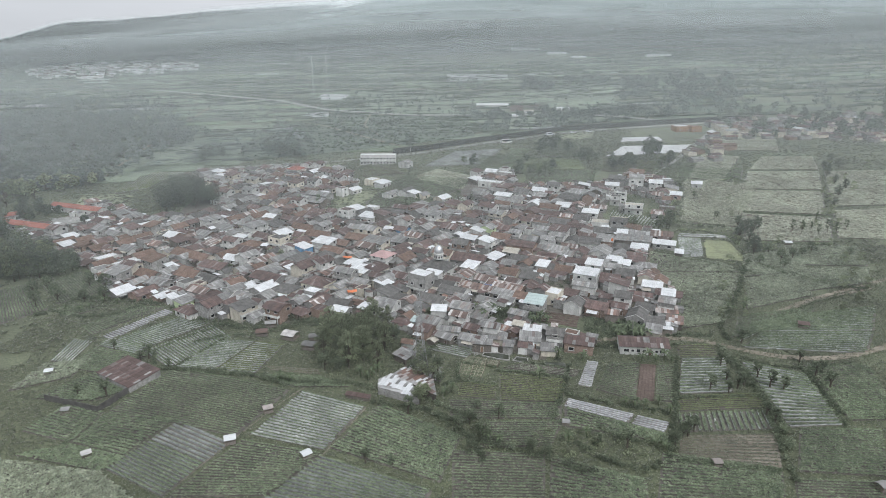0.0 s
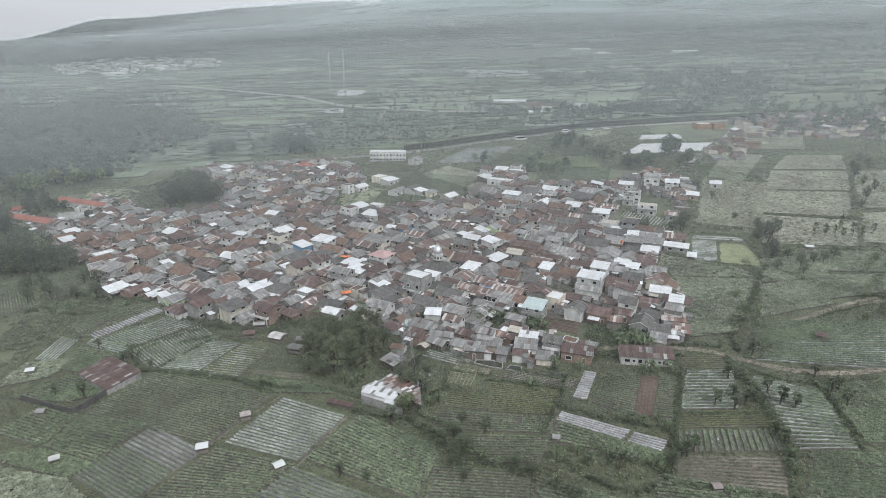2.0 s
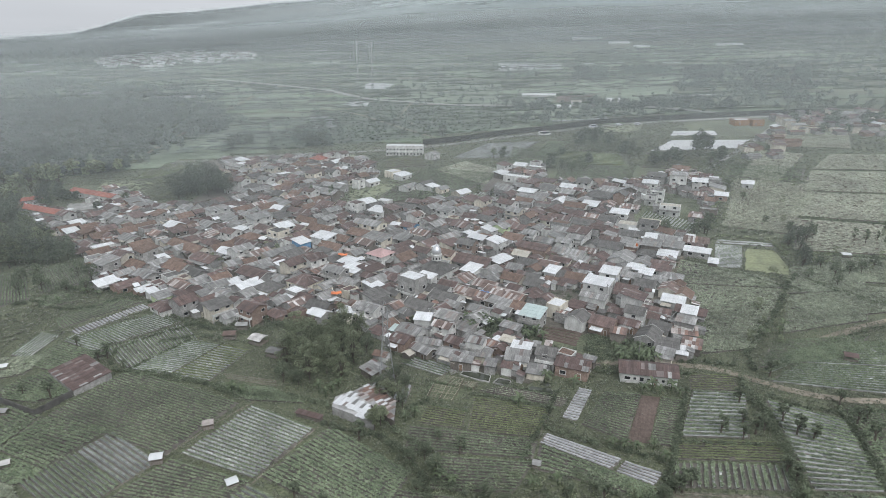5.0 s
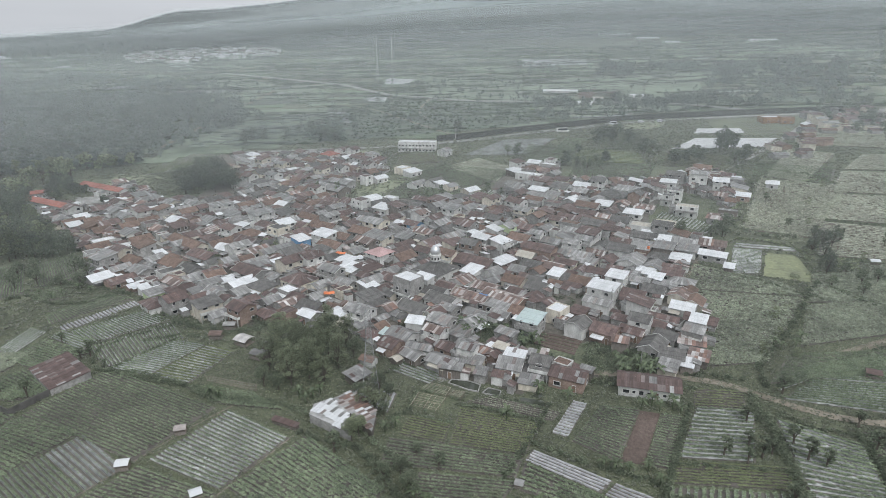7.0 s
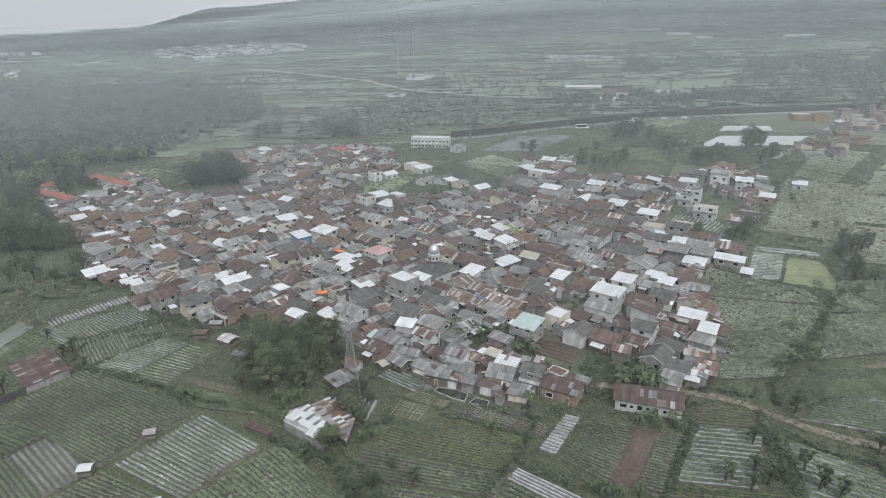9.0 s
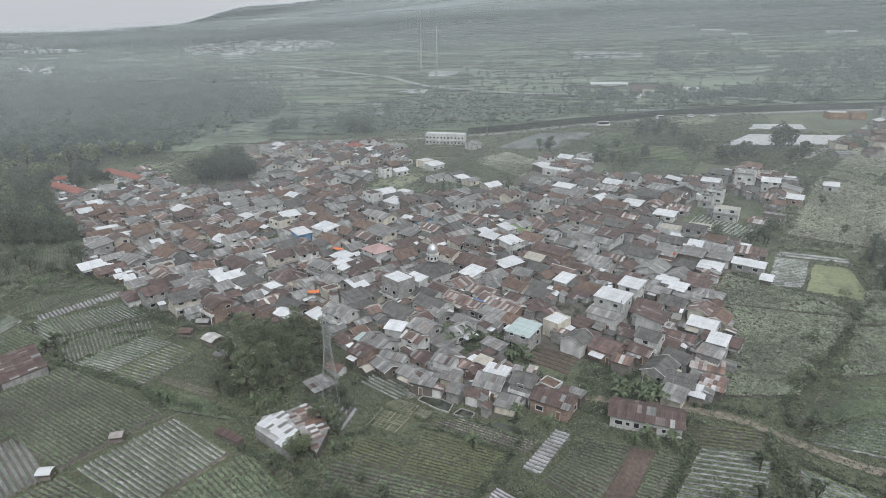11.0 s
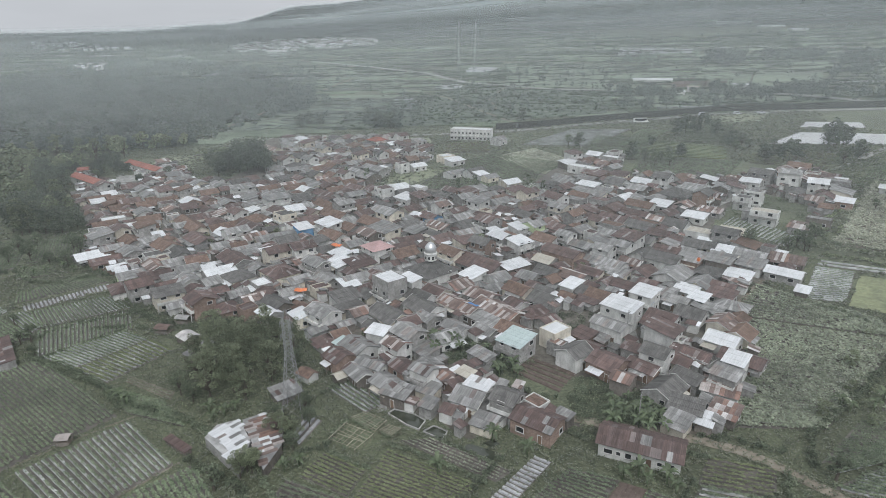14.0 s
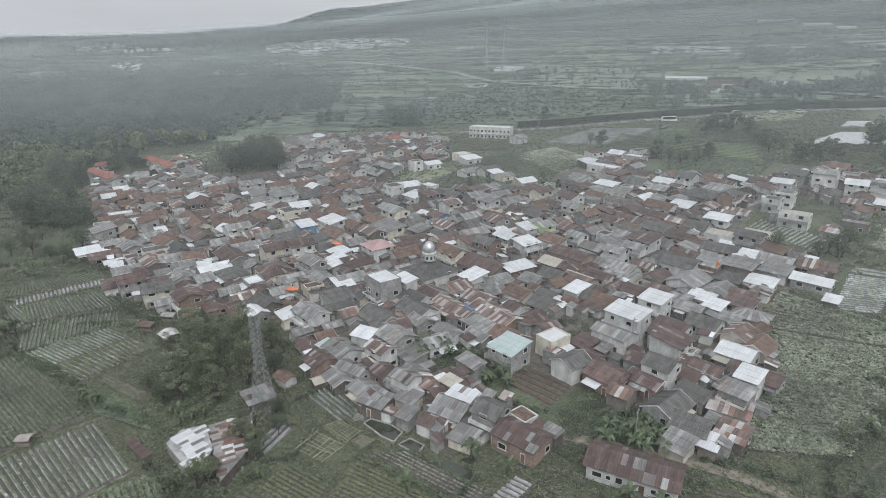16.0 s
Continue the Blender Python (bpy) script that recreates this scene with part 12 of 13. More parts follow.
plant_tree(TALL, 68.0, 400.4, 0.49, "tree", "tall dark green leafy tree", "tree", "trees behind the village")
plant_tree(TALL, 99.7, 427.8, 0.42, "tree", "tall dark green leafy tree", "tree", "trees behind the village")
plant_tree(TALL, 105.0, 433.5, 0.51, "tree", "tall dark green leafy tree", "tree", "trees behind the village")
plant_tree(TALL, 107.7, 425.4, 0.41, "tree", "tall dark green leafy tree", "tree", "trees behind the village")
plant_tree(TALL, 148.2, 443.6, 0.54, "tree", "tall dark green leafy tree", "tree", "trees behind the village")
plant_tree(TALL, 154.8, 449.6, 0.44, "tree", "tall dark green leafy tree", "tree", "trees behind the village")
plant_tree(TALL, 75.4, 408.3, 0.40, "tree", "tall dark green leafy tree", "tree", "trees behind the village")
plant_tree(TALL, 119.7, 428.5, 0.42, "tree", "tall dark green leafy tree", "tree", "trees behind the village")
plant_tree(BROAD, 61.8, 386.0, 0.74, "tree", "tall dark green leafy tree", "tree", "trees behind the village")
plant_tree(BROAD, 68.5, 386.3, 0.77, "tree", "tall dark green leafy tree", "tree", "trees behind the village")
plant_tree(BROAD, 100.6, 417.1, 0.72, "tree", "tall dark green leafy tree", "tree", "trees behind the village")
plant_tree(BROAD, 148.7, 432.4, 0.65, "tree", "tall dark green leafy tree", "tree", "trees behind the village")
plant_tree(BROAD, 14.6, 421.6, 0.74, "tree", "tall dark green leafy tree", "tree", "trees behind the village")
plant_tree(BROAD, 113.2, 293.5, 0.88, "tree", "tall dark green leafy tree", "tree", "trees behind the village")
plant_tree(BROAD, 110.1, 287.2, 0.76, "tree", "tall dark green leafy tree", "tree", "trees behind the village")
plant_tree(BROAD, 145.7, 402.0, 0.88, "tree", "tall dark green leafy tree", "tree", "trees behind the village")
plant_tree(BROAD, 142.9, 360.4, 0.35, "tree", "tall dark green leafy tree", "tree", "scrub east of the village")
plant_tree(BROAD, 141.7, 334.6, 0.5, "tree", "tall dark green leafy tree", "tree", "scrub east of the village")
plant_tree(BROAD, 139.6, 299.2, 0.48, "tree", "tall dark green leafy tree", "tree", "scrub east of the village")
plant_tree(BROAD, 139.8, 276.5, 0.43, "tree", "tall dark green leafy tree", "tree", "scrub east of the village")
leafy(BROAD_B, -5.1, 199.7, 0.45, "garden trees")
leafy(BROAD_B, 12.5, 268.2, 0.46, "garden trees")
leafy(BROAD_B, 5.4, 270.4, 0.53, "garden trees")
leafy(BROAD_B, 8.4, 273.7, 0.36, "garden trees")
leafy(BROAD_B, -79.5, 264.5, 0.48, "garden trees")
leafy(BROAD_B, -73.3, 262.1, 0.46, "garden trees")
leafy(BROAD_B, 43.2, 255.5, 0.41, "garden trees")
leafy(BROAD_B, -91.6, 245.5, 0.49, "garden trees")
leafy(BROAD_B, -97.2, 250.7, 0.49, "garden trees")
leafy(BROAD_B, 40.6, 240.8, 0.37, "garden trees")
banana(BANANA, 57.7, 184.0, 1.14)
banana(BANANA, 59.7, 183.1, 1.06)
banana(BANANA, 62.3, 185.4, 1.07)
banana(BANANA, 64.4, 183.3, 1.12)
banana(BANANA, 66.6, 185.1, 0.92)
banana(BANANA, 62.9, 181.1, 1.11)
banana(BANANA, 64.8, 180.2, 1.03)
banana(BANANA, 58.1, 180.4, 1.21)
banana(BANANA, 67.6, 181.8, 0.98)
banana(BANANA_B, 10.1, 200.1, 1.15)
banana(BANANA_B, 12.2, 202.7, 1.12)
banana(BANANA_B, 15.2, 199.9, 1.09)
banana(BANANA_B, 17.8, 202.2, 1.16)
banana(BANANA_B, 20.1, 199.9, 0.91)
banana(BANANA_B, 14.3, 197.5, 1.08)
banana(BANANA_B, 31.8, 192.4, 1.08)
banana(BANANA_B, 34.2, 195.1, 1.1)
banana(BANANA_B, 36.0, 192.4, 1.02)
banana(BANANA, -22.5, 160.2, 0.82)
banana(BANANA, -21.4, 162.6, 0.87)
banana(BANANA, -24.9, 162.1, 1.01)
banana(BANANA, -20.0, 164.4, 0.86)
banana(BANANA, 0.5, 151.5, 0.82)
banana(BANANA, 2.6, 153.2, 0.92)
banana(BANANA, -49.0, 160.8, 0.96)
banana(BANANA, -45.8, 159.7, 0.99)
banana(BANANA, 69.9, 166.0, 0.81)
banana(BANANA, 68.3, 167.7, 1.07)
banana(BANANA, 60.9, 166.6, 0.92)
banana(BANANA, 63.5, 168.0, 1.07)
banana(BANANA, 65.1, 166.3, 0.8)
banana(BANANA, 36.0, 170.1, 1.13)
banana(BANANA, 43.3, 168.0, 1.01)
banana(BANANA, 28.6, 158.7, 1.14)
banana(BANANA, 22.7, 200.9, 0.85)
banana(BANANA, 25.2, 199.6, 0.81)
banana(BANANA, 26.1, 202.6, 0.63)
banana(BANANA, 31.3, 197.9, 0.69)
banana(BANANA, 33.8, 196.0, 0.66)
banana(BANANA, 56.9, 188.8, 0.79)
banana(BANANA, 58.8, 187.9, 0.65)
banana(BANANA, 60.3, 190.4, 0.66)
banana(BANANA, 62.2, 188.2, 0.63)
banana(BANANA, 63.8, 190.1, 0.63)
banana(BANANA, 65.0, 187.7, 0.83)
banana(BANANA, 30.9, 194.0, 0.84)
banana(BANANA, 25.5, 196.3, 0.69)
banana(BANANA_B, 11.6, 131.7, 0.92)
banana(BANANA_B, 14.2, 130.6, 0.84)
banana(BANANA_B, 10.1, 134.0, 0.86)
banana(BANANA_B, 50.1, 145.5, 0.81)
banana(BANANA_B, 52.6, 144.6, 0.89)
banana(BANANA_B, 55.2, 144.3, 0.77)
banana(BANANA_B, 59.3, 145.3, 0.78)
banana(BANANA_B, 60.9, 141.1, 0.86)
banana(BANANA_B, 86.8, 131.7, 0.76)
banana(BANANA_B, 36.7, 132.6, 0.83)
banana(BANANA_B, 31.6, 130.6, 0.98)
banana(BANANA_B, 53.0, 128.4, 0.71)
banana(BANANA_B, 55.0, 126.9, 0.73)
banana(BANANA, 101.4, 199.5, 0.96)
banana(BANANA, 103.1, 198.4, 0.81)
banana(BANANA, 107.8, 200.4, 0.85)
banana(BANANA, 110.1, 203.5, 0.97)
banana(BANANA, -136.4, 209.7, 0.92)
banana(BANANA, -134.1, 212.2, 0.84)
banana(BANANA, -142.6, 211.2, 0.81)
banana(BANANA, -131.5, 217.3, 0.86)
banana(BANANA, -125.3, 215.7, 0.86)
bush_strip([(-89.6, 169.5), (-80.7, 167.7), (-67.4, 165.3), (-54.8, 163.6), (-41.8, 159.5), (-30.2, 158.0)], 1.5, 1.4, 1)
bush_strip([(-20.0, 148.8), (-6.4, 146.1), (2.8, 140.3), (7.8, 131.2), (11.0, 122.2)], 1.5, 1.5, 2)
bush_strip([(-4.3, 150.6), (2.3, 144.4), (10.9, 140.7)], 1.8, 1.9, 3)
bush_strip([(88.8, 177.6), (87.8, 166.5), (89.3, 159.3), (89.0, 148.3), (88.7, 138.7), (84.5, 125.3)], 2.0, 2.0, 4)
bush_strip([(107.8, 164.8), (106.9, 153.3), (106.5, 145.1), (106.3, 136.1)], 1.2, 1.2, 5)
bush_strip([(92.5, 167.8), (99.5, 163.1), (109.1, 161.7), (124.3, 163.6)], 0.8, 0.7, 6)
bush_strip([(93.4, 177.8), (93.7, 187.0), (100.8, 197.4), (108.6, 208.9), (122.0, 230.9), (131.4, 246.2)], 1.7, 1.7, 7)
bush_strip([(116.7, 193.4), (124.5, 198.7), (136.6, 205.0), (152.1, 210.8)], 0.8, 0.7, 8)
bush_strip([(64.7, 148.2), (78.5, 148.2), (90.3, 148.4)], 0.8, 0.8, 9)
bush_strip([(59.8, 132.0), (62.8, 141.2), (65.1, 147.2), (70.1, 163.3)], 1.1, 1.2, 10)
bush_strip([(35.1, 151.2), (43.7, 147.3), (52.5, 144.2), (62.2, 141.1)], 1.4, 1.3, 11)
bush_strip([(99.4, 251.2), (110.4, 245.9), (118.0, 238.1), (126.9, 231.0)], 1.4, 1.4, 12)
bush_strip([(131.7, 242.0), (137.0, 236.0), (144.1, 226.7), (153.2, 220.3)], 1.4, 1.4, 13)
bush_strip([(157.8, 309.3), (171.3, 305.3), (196.3, 297.6)], 1.2, 1.2, 14)
bush_strip([(140.2, 267.2), (152.2, 264.3), (175.7, 260.5)], 1.5, 1.5, 15)
bush_strip([(117.5, 296.2), (127.5, 288.9), (139.1, 287.5)], 2.0, 2.0, 16)
bush_strip([(-101.7, 211.8), (-87.8, 199.3), (-70.6, 194.2), (-56.3, 192.7), (-47.5, 200.9)], 2.2, 1.9, 17)
bush_strip([(-83.9, 185.4), (-73.8, 190.2), (-63.1, 188.3)], 1.2, 1.0, 18)
bush_strip([(-95.4, 206.3), (-79.5, 198.5), (-70.6, 194.2)], 1.2, 1.2, 27)
bush_strip([(-91.7, 171.8), (-95.4, 180.5), (-87.4, 190.1), (-78.3, 196.8)], 1.0, 0.9, 19)
bush_strip([(-5.2, 175.5), (-1.6, 181.4), (2.9, 179.3)], 1.2, 1.2, 20)
bush_strip([(16.4, 163.9), (26.3, 162.3), (37.8, 159.1)], 0.8, 0.8, 37)
bush_strip([(24.4, 168.4), (31.0, 166.3), (38.0, 164.0)], 0.7, 0.8, 74)
bush_strip([(4.1, 159.4), (10.0, 157.6), (15.8, 156.6)], 0.7, 0.6, 75)
bush_strip([(45.8, 187.4), (38.5, 187.7), (31.6, 189.5), (29.6, 195.0)], 1.5, 1.5, 21)
bush_strip([(50.9, 189.5), (54.6, 192.8), (59.0, 193.4), (63.1, 191.3), (68.5, 189.4)], 2.0, 1.9, 22)
bush_strip([(48.6, 176.6), (55.2, 176.4), (68.3, 176.8), (75.8, 176.6)], 1.0, 1.0, 23)
bush_strip([(73.0, 182.6), (79.6, 183.1), (87.1, 182.4), (90.0, 181.7)], 1.4, 1.2, 24)
bush_strip([(-146.5, 217.9), (-144.0, 223.2), (-126.9, 220.3), (-108.9, 215.4)], 1.8, 1.7, 25)
bush_strip([(-153.3, 207.5), (-146.9, 210.6), (-132.7, 205.7), (-122.5, 207.0), (-115.2, 214.6)], 1.5, 1.5, 26)
bush_strip([(88.0, 219.1), (88.3, 209.3), (84.3, 197.1), (80.1, 186.1)], 1.0, 1.0, 28)
bush_strip([(-58.4, 203.2), (-42.5, 194.6), (-27.5, 193.3), (-17.5, 194.7)], 2.5, 2.5, 30)
bush_strip([(-32.8, 159.8), (-24.3, 157.8), (-20.7, 156.2)], 1.5, 1.4, 31)
bush_strip([(57.5, 434.7), (81.4, 435.5), (115.5, 442.5)], 1.5, 1.5, 32)
bush_strip([(13.0, 212.7), (23.0, 203.6), (29.1, 199.6)], 1.5, 1.4, 33)
bush_strip([(121.1, 317.6), (136.8, 342.4), (154.5, 361.2), (178.2, 372.2)], 1.2, 1.0, 34, mat="leaf_olive")
bush_strip([(115.2, 284.8), (126.6, 283.1), (133.9, 275.8), (136.1, 266.1)], 1.2, 1.0, 35, mat="leaf_olive")
bush_strip([(158.2, 391.4), (176.6, 382.0), (184.7, 363.3)], 1.8, 1.7, 36)
bush_strip([(-3.9, 145.1), (1.6, 138.0), (4.5, 133.7), (14.2, 129.4), (23.3, 125.4), (31.8, 120.7), (37.8, 118.9)], 2.4, 2.6, 60)
bush_strip([(-88.0, 168.7), (-75.4, 168.1), (-60.5, 165.3), (-44.6, 157.4)], 1.6, 1.4, 61)
bush_strip([(-97.2, 146.5), (-97.8, 136.0), (-99.5, 129.7)], 1.0, 0.8, 62)
bush_strip([(89.7, 168.0), (88.6, 151.1), (86.8, 138.0), (82.2, 122.0), (81.2, 115.1)], 1.4, 1.4, 63)
bush_strip([(109.0, 160.7), (104.8, 141.1), (103.9, 131.4)], 1.3, 1.2, 64)
bush_strip([(72.8, 169.9), (64.7, 147.7), (58.6, 131.9), (54.1, 122.3)], 1.3, 1.3, 65)
bush_strip([(57.0, 123.2), (67.9, 121.3), (79.4, 118.9)], 1.4, 1.3, 66)
bush_strip([(132.0, 242.7), (137.5, 231.0), (148.7, 220.0), (162.0, 214.6)], 1.4, 1.4, 67)
bush_strip([(-84.3, 169.6), (-80.2, 177.5), (-74.2, 187.5)], 1.0, 0.9, 68)
bush_strip([(40.2, 136.4), (47.4, 131.1), (56.6, 129.9)], 1.2, 1.1, 69)
bush_strip([(33.5, 130.2), (39.0, 124.3), (46.9, 119.7), (52.8, 122.3)], 1.6, 1.6, 70)
bush_strip([(0.3, 156.6), (4.4, 159.3), (5.3, 168.3)], 1.3, 1.3, 71)
bush_strip([(38.9, 166.0), (34.4, 153.3), (30.6, 143.4), (28.5, 138.8)], 1.2, 1.2, 72)
for spot in ((229.0, 353.3), (210.5, 322.5), (198.9, 300.3), (189.3, 280.6), (249.3, 389.4), (215.5, 337.5), (194.4, 300.5), (139.6, 261.7), (142.9, 258.3), (146.1, 254.9),
             (153.3, 264.5), (133.1, 262.0), (162.4, 225.1), (175.8, 241.3), (169.1, 241.6), (152.3, 215.4), (161.3, 215.1), (235.6, 341.6), (244.4, 364.0), (272.6, 387.6)):
    leafy(FRUIT, *spot, 0.8 + 0.5 * ((spot[0] * 7.3) % 1), "orchard trees")
for spot in ((190.7, 394.1), (175.2, 357.0), (159.1, 330.7), (148.8, 303.1), (146.7, 290.6), (143.7, 279.2), (151.2, 203.9), (141.7, 197.8), (151.1, 248.5), (159.6, 251.2),
             (168.3, 260.4), (174.3, 260.2), (182.0, 284.8), (173.6, 281.4), (107.5, 217.0), (104.7, 205.4), (97.5, 195.0), (105.9, 194.7), (123.9, 304.5), (118.3, 300.5), (149.7, 358.8)):
    leafy(FRUIT, *spot, 0.6 + 0.4 * ((spot[0] * 7.3) % 1), "orchard trees")



def undergrowth(patch, count, seed):
    """A tangle of low leafy clumps inside a polygon."""
    spots = scatter(patch, count, seed, 0.5, 1.1)
    rng = np.random.default_rng(seed)
    zero = np.array([spots[0][0], spots[0][1], float(land(spots[0][0], spots[0][1]))])
    cen = [(x, y, float(land(x, y)) + 0.5 * s) for x, y, s in spots]
    lv, lf = leaf_cards(rng, cen, [1.3 * s for _, _, s in spots], 80, 0.16)
    scrub = new("undergrowth", mesh_from("undergrowth", (lv - zero).tolist(), lf.tolist(), M["crop_pale" if seed == 1 else "leaf" if seed % 2 else "leaf_olive"]))
    scrub.location = zero
    tagged(scrub, "low tangled green undergrowth", "undergrowth", "undergrowth", "stuff")


undergrowth([(129.3, 390.7), (149.0, 355.8), (165.3, 409.7), (134.7, 421.7)], 150, 43)
undergrowth([(85.5, 320.2), (104.4, 350.6), (120.3, 333.8), (113.0, 293.9), (82.5, 290.2)], 150, 45)
undergrowth([(13.2, 198.0), (18.3, 205.9), (25.6, 204.9), (32.6, 197.7), (34.3, 193.1), (26.7, 192.9), (18.9, 194.7)], 110, 31)
undergrowth([(49.2, 196.5), (57.6, 195.3), (68.0, 193.7), (68.4, 184.6), (59.2, 182.1), (48.9, 180.6), (48.8, 190.0)], 170, 33)
undergrowth([(38.0, 224.4), (49.9, 230.1), (51.7, 218.4), (43.8, 213.4)], 40, 13)
undergrowth([(116.7, 290.8), (139.7, 281.8), (182.2, 363.2), (155.1, 380.6), (134.3, 342.2)], 420, 1)
undergrowth([(-36.6, 163.8), (-24.4, 161.0), (-6.0, 170.8), (-8.7, 183.7), (-43.1, 178.7)], 70, 2)
undergrowth([(47.2, 176.4), (68.3, 176.8), (69.2, 189.5), (50.2, 192.2)], 40, 4)
undergrowth([(-153.3, 207.5), (-123.2, 215.9), (-149.9, 251.0), (-193.2, 246.2)], 60, 5)
undergrowth([(3.8, 132.7), (12.1, 124.6), (57.0, 125.4), (57.4, 131.9), (32.0, 136.0)], 60, 6)
undergrowth([(-90.0, 199.0), (-52.8, 193.1), (-42.2, 201.7), (-67.9, 205.8)], 50, 7)
undergrowth([(17.0, 209.6), (38.3, 190.5), (37.7, 202.3), (26.8, 214.5)], 40, 9)
undergrowth([(101.3, 196.8), (112.0, 201.0), (131.2, 251.9), (120.6, 250.6)], 70, 10)
undergrowth([(87.8, 166.5), (94.7, 175.0), (89.5, 135.2), (82.9, 126.8)], 50, 11)
WEST_WOOD = [(-384.2, 348.3), (-266.0, 375.6), (-223.6, 399.3), (-223.9, 464.8), (-206.1, 549.0), (-323.0, 667.3), (-479.9, 694.9), (-872.0, 669.1)]
far_trees(scatter(WEST_WOOD, 2300, 21, 0.6, 1.1), 31, 8.0, 4.2, "hazy_leaf", "woodland", "dense hazy wood west of the village", 10, 5, 0.3)
NEAR_WOOD = [(-375.5, 328.4), (-210.6, 240.4), (-251.8, 309.2), (-244.2, 357.4), (-223.6, 399.3), (-269.8, 379.6)]
far_trees(scatter(NEAR_WOOD, 60, 22, 0.7, 1.2), 32, 9.0, 4.0, "leaf_olive", "woodland", "olive-green trees west of the school", 34, 10)
lay("school_yard", [(-219.8, 326.9), (-203.5, 327.6), (-196.0, 319.0), (-207.6, 313.2)], M["asphalt"], 0.14, 6, "grey concrete school yard between the wings", "yard")
SCHOOL_TREES = ((-232.0, 322.5, 0.8), (-227.0, 321.0, 0.9), (-222.5, 331.5, 0.7), (-217.5, 333.0, 0.6), (-228.5, 333.0, 0.8), (-194.0, 317.0, 0.5), (-240.0, 335.0, 0.9), (-233.0, 341.0, 0.8), (-246.0, 322.0, 0.9), (-244.0, 344.0, 0.8))
far_trees(SCHOOL_TREES, 81, 9.0, 3.2, "leaf_dark", "woodland", "dark leafy trees round the school yard", 90, 16, 0.11)
HOUSE_GROVE = [(-158, 333), (-131, 338), (-142, 360), (-170, 359)]
far_trees(scatter(HOUSE_GROVE, 22, 82, 0.5, 1.35), 82, 12.0, 4.6, "leaf_dark", "woodland", "dense dark rounded grove beside the houses", 70, 22, 0.09)
BAMBOO_WEST = ((-190, 243, 0.9), (-182, 244, 1.0), (-174, 245, 0.9), (-167, 247, 0.8), (-163, 251, 0.7), (-196, 250, 1.0), (-186, 254, 1.1), (-177, 256, 1.0), (-202, 258, 0.9), (-228, 290, 1.0), (-220, 289, 0.9), (-235, 297, 1.1), (-226, 299, 0.9), (-244, 304, 1.0))
far_trees(BAMBOO_WEST, 83, 14.0, 4.6, "leaf_dark", "bamboo_grove", "dense rounded dark green bamboo grove by the fields", 80, 30, 0.08)
PLAIN_WOOD = [(-880, 960), (-345, 780), (-235, 570), (-330, 660), (-480, 690), (-870, 665)]
far_trees(scatter(PLAIN_WOOD, 520, 84, 0.5, 1.0), 84, 8.5, 4.0, "hazy_leaf", "woodland", "thinning hazy wood on the western plain", 9, 5, 0.3)
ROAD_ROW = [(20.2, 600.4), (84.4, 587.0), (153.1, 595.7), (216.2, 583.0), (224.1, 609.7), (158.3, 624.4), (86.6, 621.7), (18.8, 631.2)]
far_trees(scatter(ROAD_ROW, 70, 78, 0.5, 0.9), 70, 9, 4.6, "hazy_leaf", "woodland", "dark trees along the far road", 18, 7)
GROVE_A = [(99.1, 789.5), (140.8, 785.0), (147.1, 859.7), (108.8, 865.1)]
far_trees(scatter(GROVE_A, 60, 67, 0.7, 1.0), 60, 9, 4.8, "hazy_leaf", "woodland", "dense dark grove on the far slope", 18, 7)
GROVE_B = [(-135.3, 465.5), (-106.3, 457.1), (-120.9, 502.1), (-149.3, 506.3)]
far_trees(scatter(GROVE_B, 16, 23, 0.6, 0.9), 16, 9, 4.4, "hazy_leaf", "woodland", "grove of trees above the school", 18, 7)
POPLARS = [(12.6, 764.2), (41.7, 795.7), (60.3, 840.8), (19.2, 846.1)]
far_trees(scatter(POPLARS, 34, 41, 0.7, 1.1), 34, 10, 2.2, "hazy_leaf", "woodland", "slender trees on the far slope", 18, 7)
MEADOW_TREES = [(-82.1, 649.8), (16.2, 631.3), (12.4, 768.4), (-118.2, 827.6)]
far_trees(scatter(MEADOW_TREES, 55, 67, 0.4, 0.7), 55, 9, 2.6, "hazy_leaf", "woodland", "slender trees on the far meadow", 18, 7)
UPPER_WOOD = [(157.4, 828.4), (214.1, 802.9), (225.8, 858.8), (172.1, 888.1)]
far_trees(scatter(UPPER_WOOD, 50, 60, 0.5, 0.9), 50, 9, 4.0, "hazy_leaf", "woodland", "dark wood on the far slope", 18, 7)
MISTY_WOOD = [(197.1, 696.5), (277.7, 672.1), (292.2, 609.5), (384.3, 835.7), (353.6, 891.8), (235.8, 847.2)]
far_trees(scatter(MISTY_WOOD, 220, 230, 0.5, 0.9), 220, 9, 4.0, "hazy_leaf", "woodland", "misty wood above the roadside village", 18, 7)
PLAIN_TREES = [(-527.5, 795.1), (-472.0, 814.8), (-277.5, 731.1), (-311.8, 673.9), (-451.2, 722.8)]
far_trees(scatter(PLAIN_TREES, 45, 56, 0.5, 0.9), 45, 9, 3.4, "hazy_leaf", "woodland", "scattered trees on the far plain", 18, 7)
far_trees(scatter(FAR_SLOPE, 1300, 24, 0.4, 1.1), 34, 9.0, 2.6, "hazy_leaf", "woodland", "scattered trees on the far terraces", 8, 5, 0.34)
EAST_SLOPE = [(230, 575), (520, 610), (900, 720), (1500, 1450), (700, 1470)]
far_parcels(parcel_lots(EAST_SLOPE, 120, 71, 40, 130, 5), "far_green", 0.5, "terraced green fields on the misty slope")
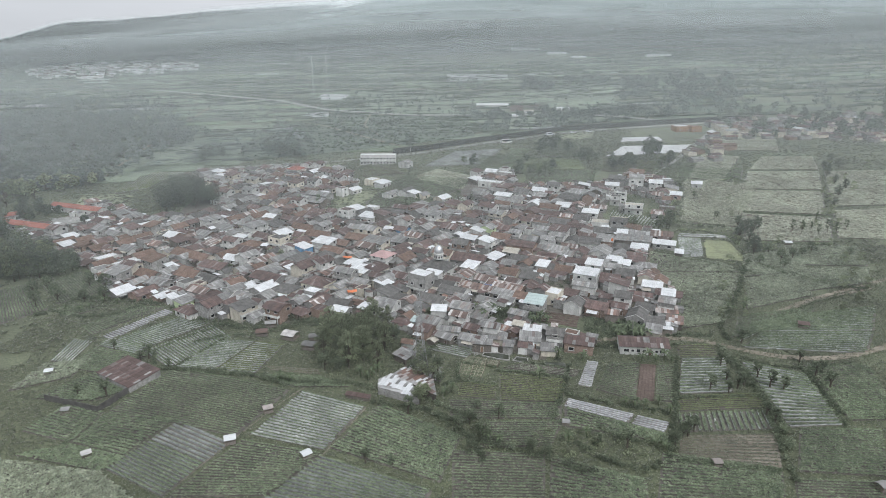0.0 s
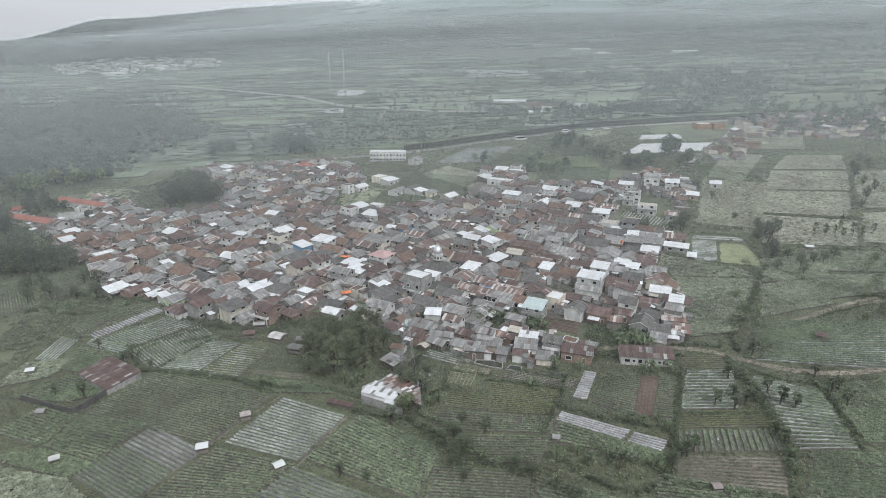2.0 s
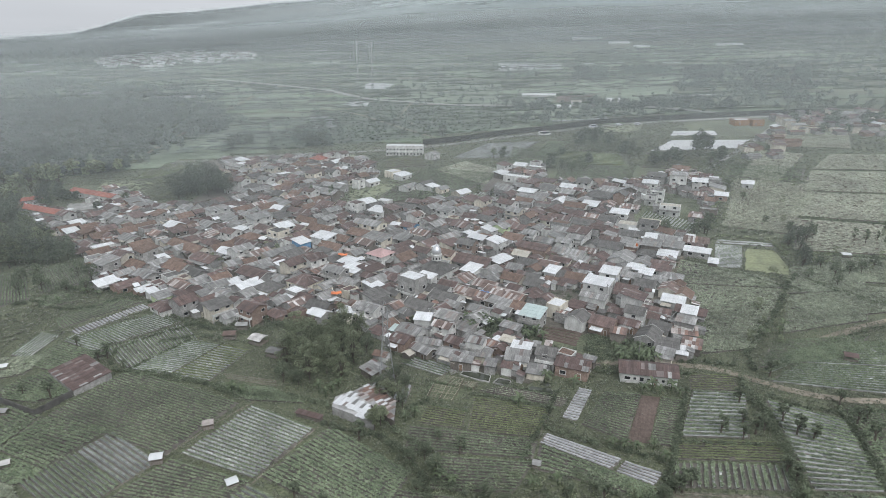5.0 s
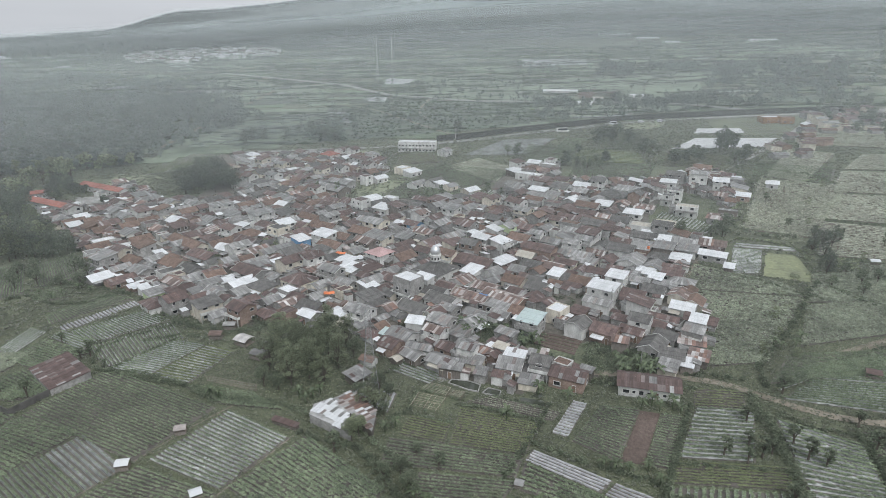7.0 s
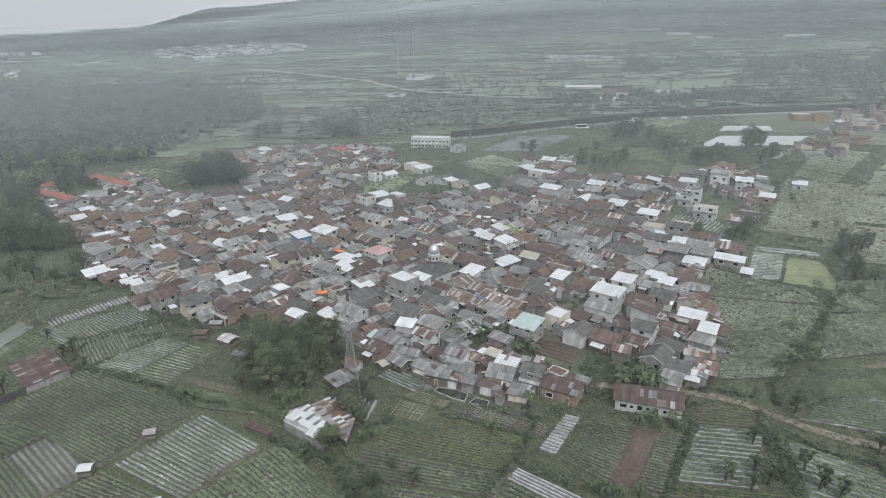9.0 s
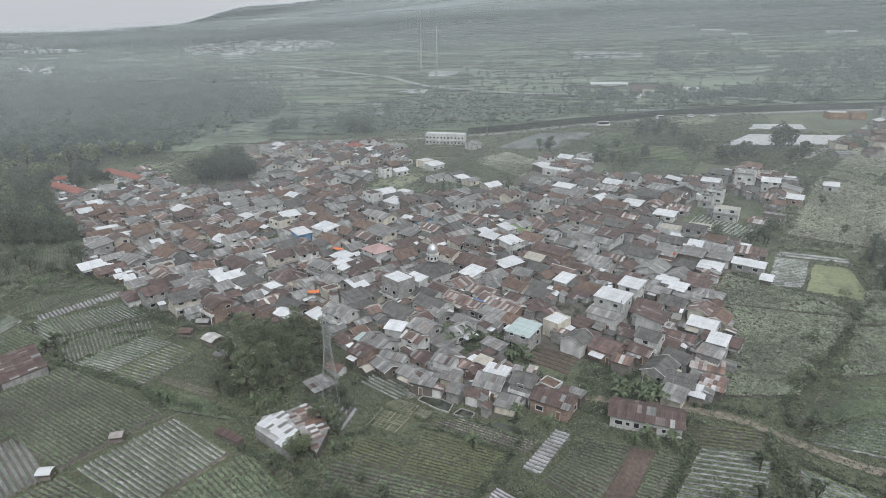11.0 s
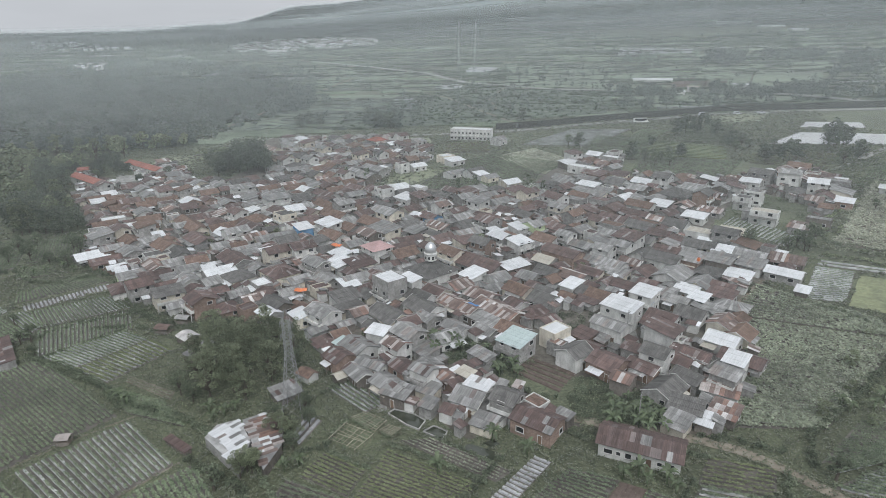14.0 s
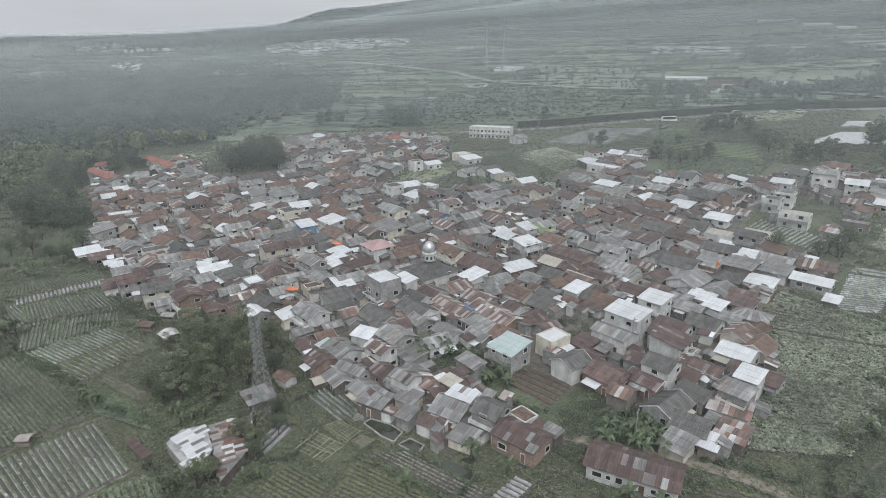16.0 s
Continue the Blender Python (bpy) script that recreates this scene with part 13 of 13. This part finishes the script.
far_parcels(parcel_lots(EAST_SLOPE, 60, 72, 40, 130, 5), "far_dark", 0.6, "terraced dark fields on the misty slope")
far_hedges(parcel_lots(EAST_SLOPE, 300, 73, 40, 160, 4), 74, "wood_floor", "dark hedge banks on the misty slope")
far_trees(scatter(EAST_SLOPE, 700, 75, 0.5, 1.2), 76, 10.0, 4.0, "hazy_leaf", "woodland", "misty trees above the roadside village", 8, 5, 0.34)
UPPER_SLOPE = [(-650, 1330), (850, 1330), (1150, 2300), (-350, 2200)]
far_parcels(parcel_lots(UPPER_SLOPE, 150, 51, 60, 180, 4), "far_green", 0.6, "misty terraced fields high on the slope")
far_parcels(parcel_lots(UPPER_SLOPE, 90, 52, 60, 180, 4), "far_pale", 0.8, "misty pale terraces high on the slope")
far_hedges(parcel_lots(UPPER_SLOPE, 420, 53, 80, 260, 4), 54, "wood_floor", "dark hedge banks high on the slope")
far_trees(scatter(UPPER_SLOPE, 320, 55, 0.6, 1.3), 56, 11.0, 4.0, "hazy_leaf", "woodland", "misty trees high on the slope", 8, 5, 0.34)
far_trees(scatter([(-2700, 1690), (-950, 1690), (-950, 1790), (-2700, 1790)], 300, 57, 0.6, 1.2), 58, 9.0, 5.0, "hazy_leaf", "woodland", "row of misty trees along the far skyline", 7, 5, 0.3)
far_trees(scatter(PLANTED, 70, 59, 0.6, 1.0), 60, 11.0, 1.7, "hazy_leaf", "woodland", "slender trees on the planted slope", 10, 6, 0.36)
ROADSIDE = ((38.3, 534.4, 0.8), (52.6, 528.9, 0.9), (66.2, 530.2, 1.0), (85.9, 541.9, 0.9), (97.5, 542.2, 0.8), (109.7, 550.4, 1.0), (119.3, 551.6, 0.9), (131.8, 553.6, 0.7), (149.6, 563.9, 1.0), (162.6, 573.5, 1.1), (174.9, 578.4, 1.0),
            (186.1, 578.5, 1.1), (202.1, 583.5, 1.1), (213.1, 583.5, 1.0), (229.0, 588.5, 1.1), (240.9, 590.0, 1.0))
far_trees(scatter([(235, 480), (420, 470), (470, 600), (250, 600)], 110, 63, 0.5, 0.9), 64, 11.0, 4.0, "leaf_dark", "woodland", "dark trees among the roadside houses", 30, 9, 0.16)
far_trees(ROADSIDE, 61, 15.0, 6.5, "hazy_leaf", "woodland", "broad dark trees lining the main road", 34, 12, 0.14)
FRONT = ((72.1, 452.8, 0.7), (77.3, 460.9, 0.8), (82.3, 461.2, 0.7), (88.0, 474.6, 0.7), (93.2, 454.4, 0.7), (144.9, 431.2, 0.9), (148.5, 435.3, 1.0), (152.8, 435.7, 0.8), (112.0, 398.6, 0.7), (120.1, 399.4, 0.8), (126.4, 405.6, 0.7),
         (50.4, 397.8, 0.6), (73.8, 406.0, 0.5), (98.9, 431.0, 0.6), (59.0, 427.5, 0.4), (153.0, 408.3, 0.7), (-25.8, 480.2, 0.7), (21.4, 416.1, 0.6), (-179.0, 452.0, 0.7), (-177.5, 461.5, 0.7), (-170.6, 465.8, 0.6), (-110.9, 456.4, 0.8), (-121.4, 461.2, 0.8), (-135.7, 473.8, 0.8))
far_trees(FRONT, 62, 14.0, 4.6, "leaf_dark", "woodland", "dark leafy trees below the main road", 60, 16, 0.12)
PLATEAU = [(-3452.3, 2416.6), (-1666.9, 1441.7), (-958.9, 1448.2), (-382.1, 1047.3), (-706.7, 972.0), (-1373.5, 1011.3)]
far_trees(scatter(PLATEAU, 500, 28, 0.6, 1.1), 38, 9.0, 4.0, "hazy_leaf", "woodland", "trees on the far plateau", 10, 6)
BARE = FIELD_PLOTS + [VILLAGE] + [[(114.3, 249.2), (130.7, 244.6), (132.4, 269.0), (121.9, 270.8)], [(4.8, 161.2), (6.1, 170.5), (17.5, 168.0), (11.2, 159.6)], [(12.4, 172.8), (13.2, 174.4), (17.7, 174.1), (21.0, 172.7), (20.7, 169.6), (17.7, 170.3)], [(21.8, 169.2), (23.2, 171.5), (26.5, 170.6), (26.4, 167.9)], [(30.7, 166.6), (31.7, 168.3), (37.6, 167.5), (37.6, 165.0)], [(34.4, 169.2), (35.8, 170.8), (37.6, 169.9), (36.7, 168.5)]]
rough_grass("rough_grass", (-150, 95), (190, 262), 120000, 5, 0.36, 0.4, "grass_blade", BARE, "rough green grass and weeds between plots")
rough_grass("rough_grass", (-330, 180), (-60, 420), 14000, 6, 1.0, 0.7, "grass_blade", BARE, "rough green grass and weeds between plots")
rough_grass("rough_grass", (60, 240), (330, 480), 14000, 7, 1.0, 0.7, "grass_blade", BARE, "rough green grass and weeds between plots")
rough_grass("rough_grass", (-200, 330), (160, 540), 14000, 8, 1.1, 0.7, "grass_blade", BARE, "rough green grass and weeds between plots")

# ---- added sheets imitating haze over village and mountain ----
VEIL = "thin grey mist over the far slope"
mist("haze_sheet", (-1500, 1500), 4500, 34, "faint haze over the village and its fields", 0.235, 78, 400, 4.1, 0.64, 1.0)
mist("haze_sheet", (-3000, 3000), 4500, 20, VEIL, 0.15, 430, 850, 2.7, 0.7, 1.0, -1900, -1100)
mist("haze_sheet", (-3000, 3000), 4500, 30, VEIL, 0.19, 720, 1400, 5.1, 0.75, 1.0, -1900, -1100)
mist("haze_sheet", (-3000, 3000), 4500, 44, VEIL, 0.36, 1000, 2000, 3.3, 0.8, 0.7, -1500, -300)
mist("haze_sheet", (-3000, 3000), 4500, 62, VEIL, 0.38, 1250, 2500, 6.2, 0.84, 0.5, -1500, -300)
mist("haze_sheet", (-3000, 3000), 4500, 88, VEIL, 0.88, 1500, 3300, 8.4, 0.84, 0.05, -1300, 200)
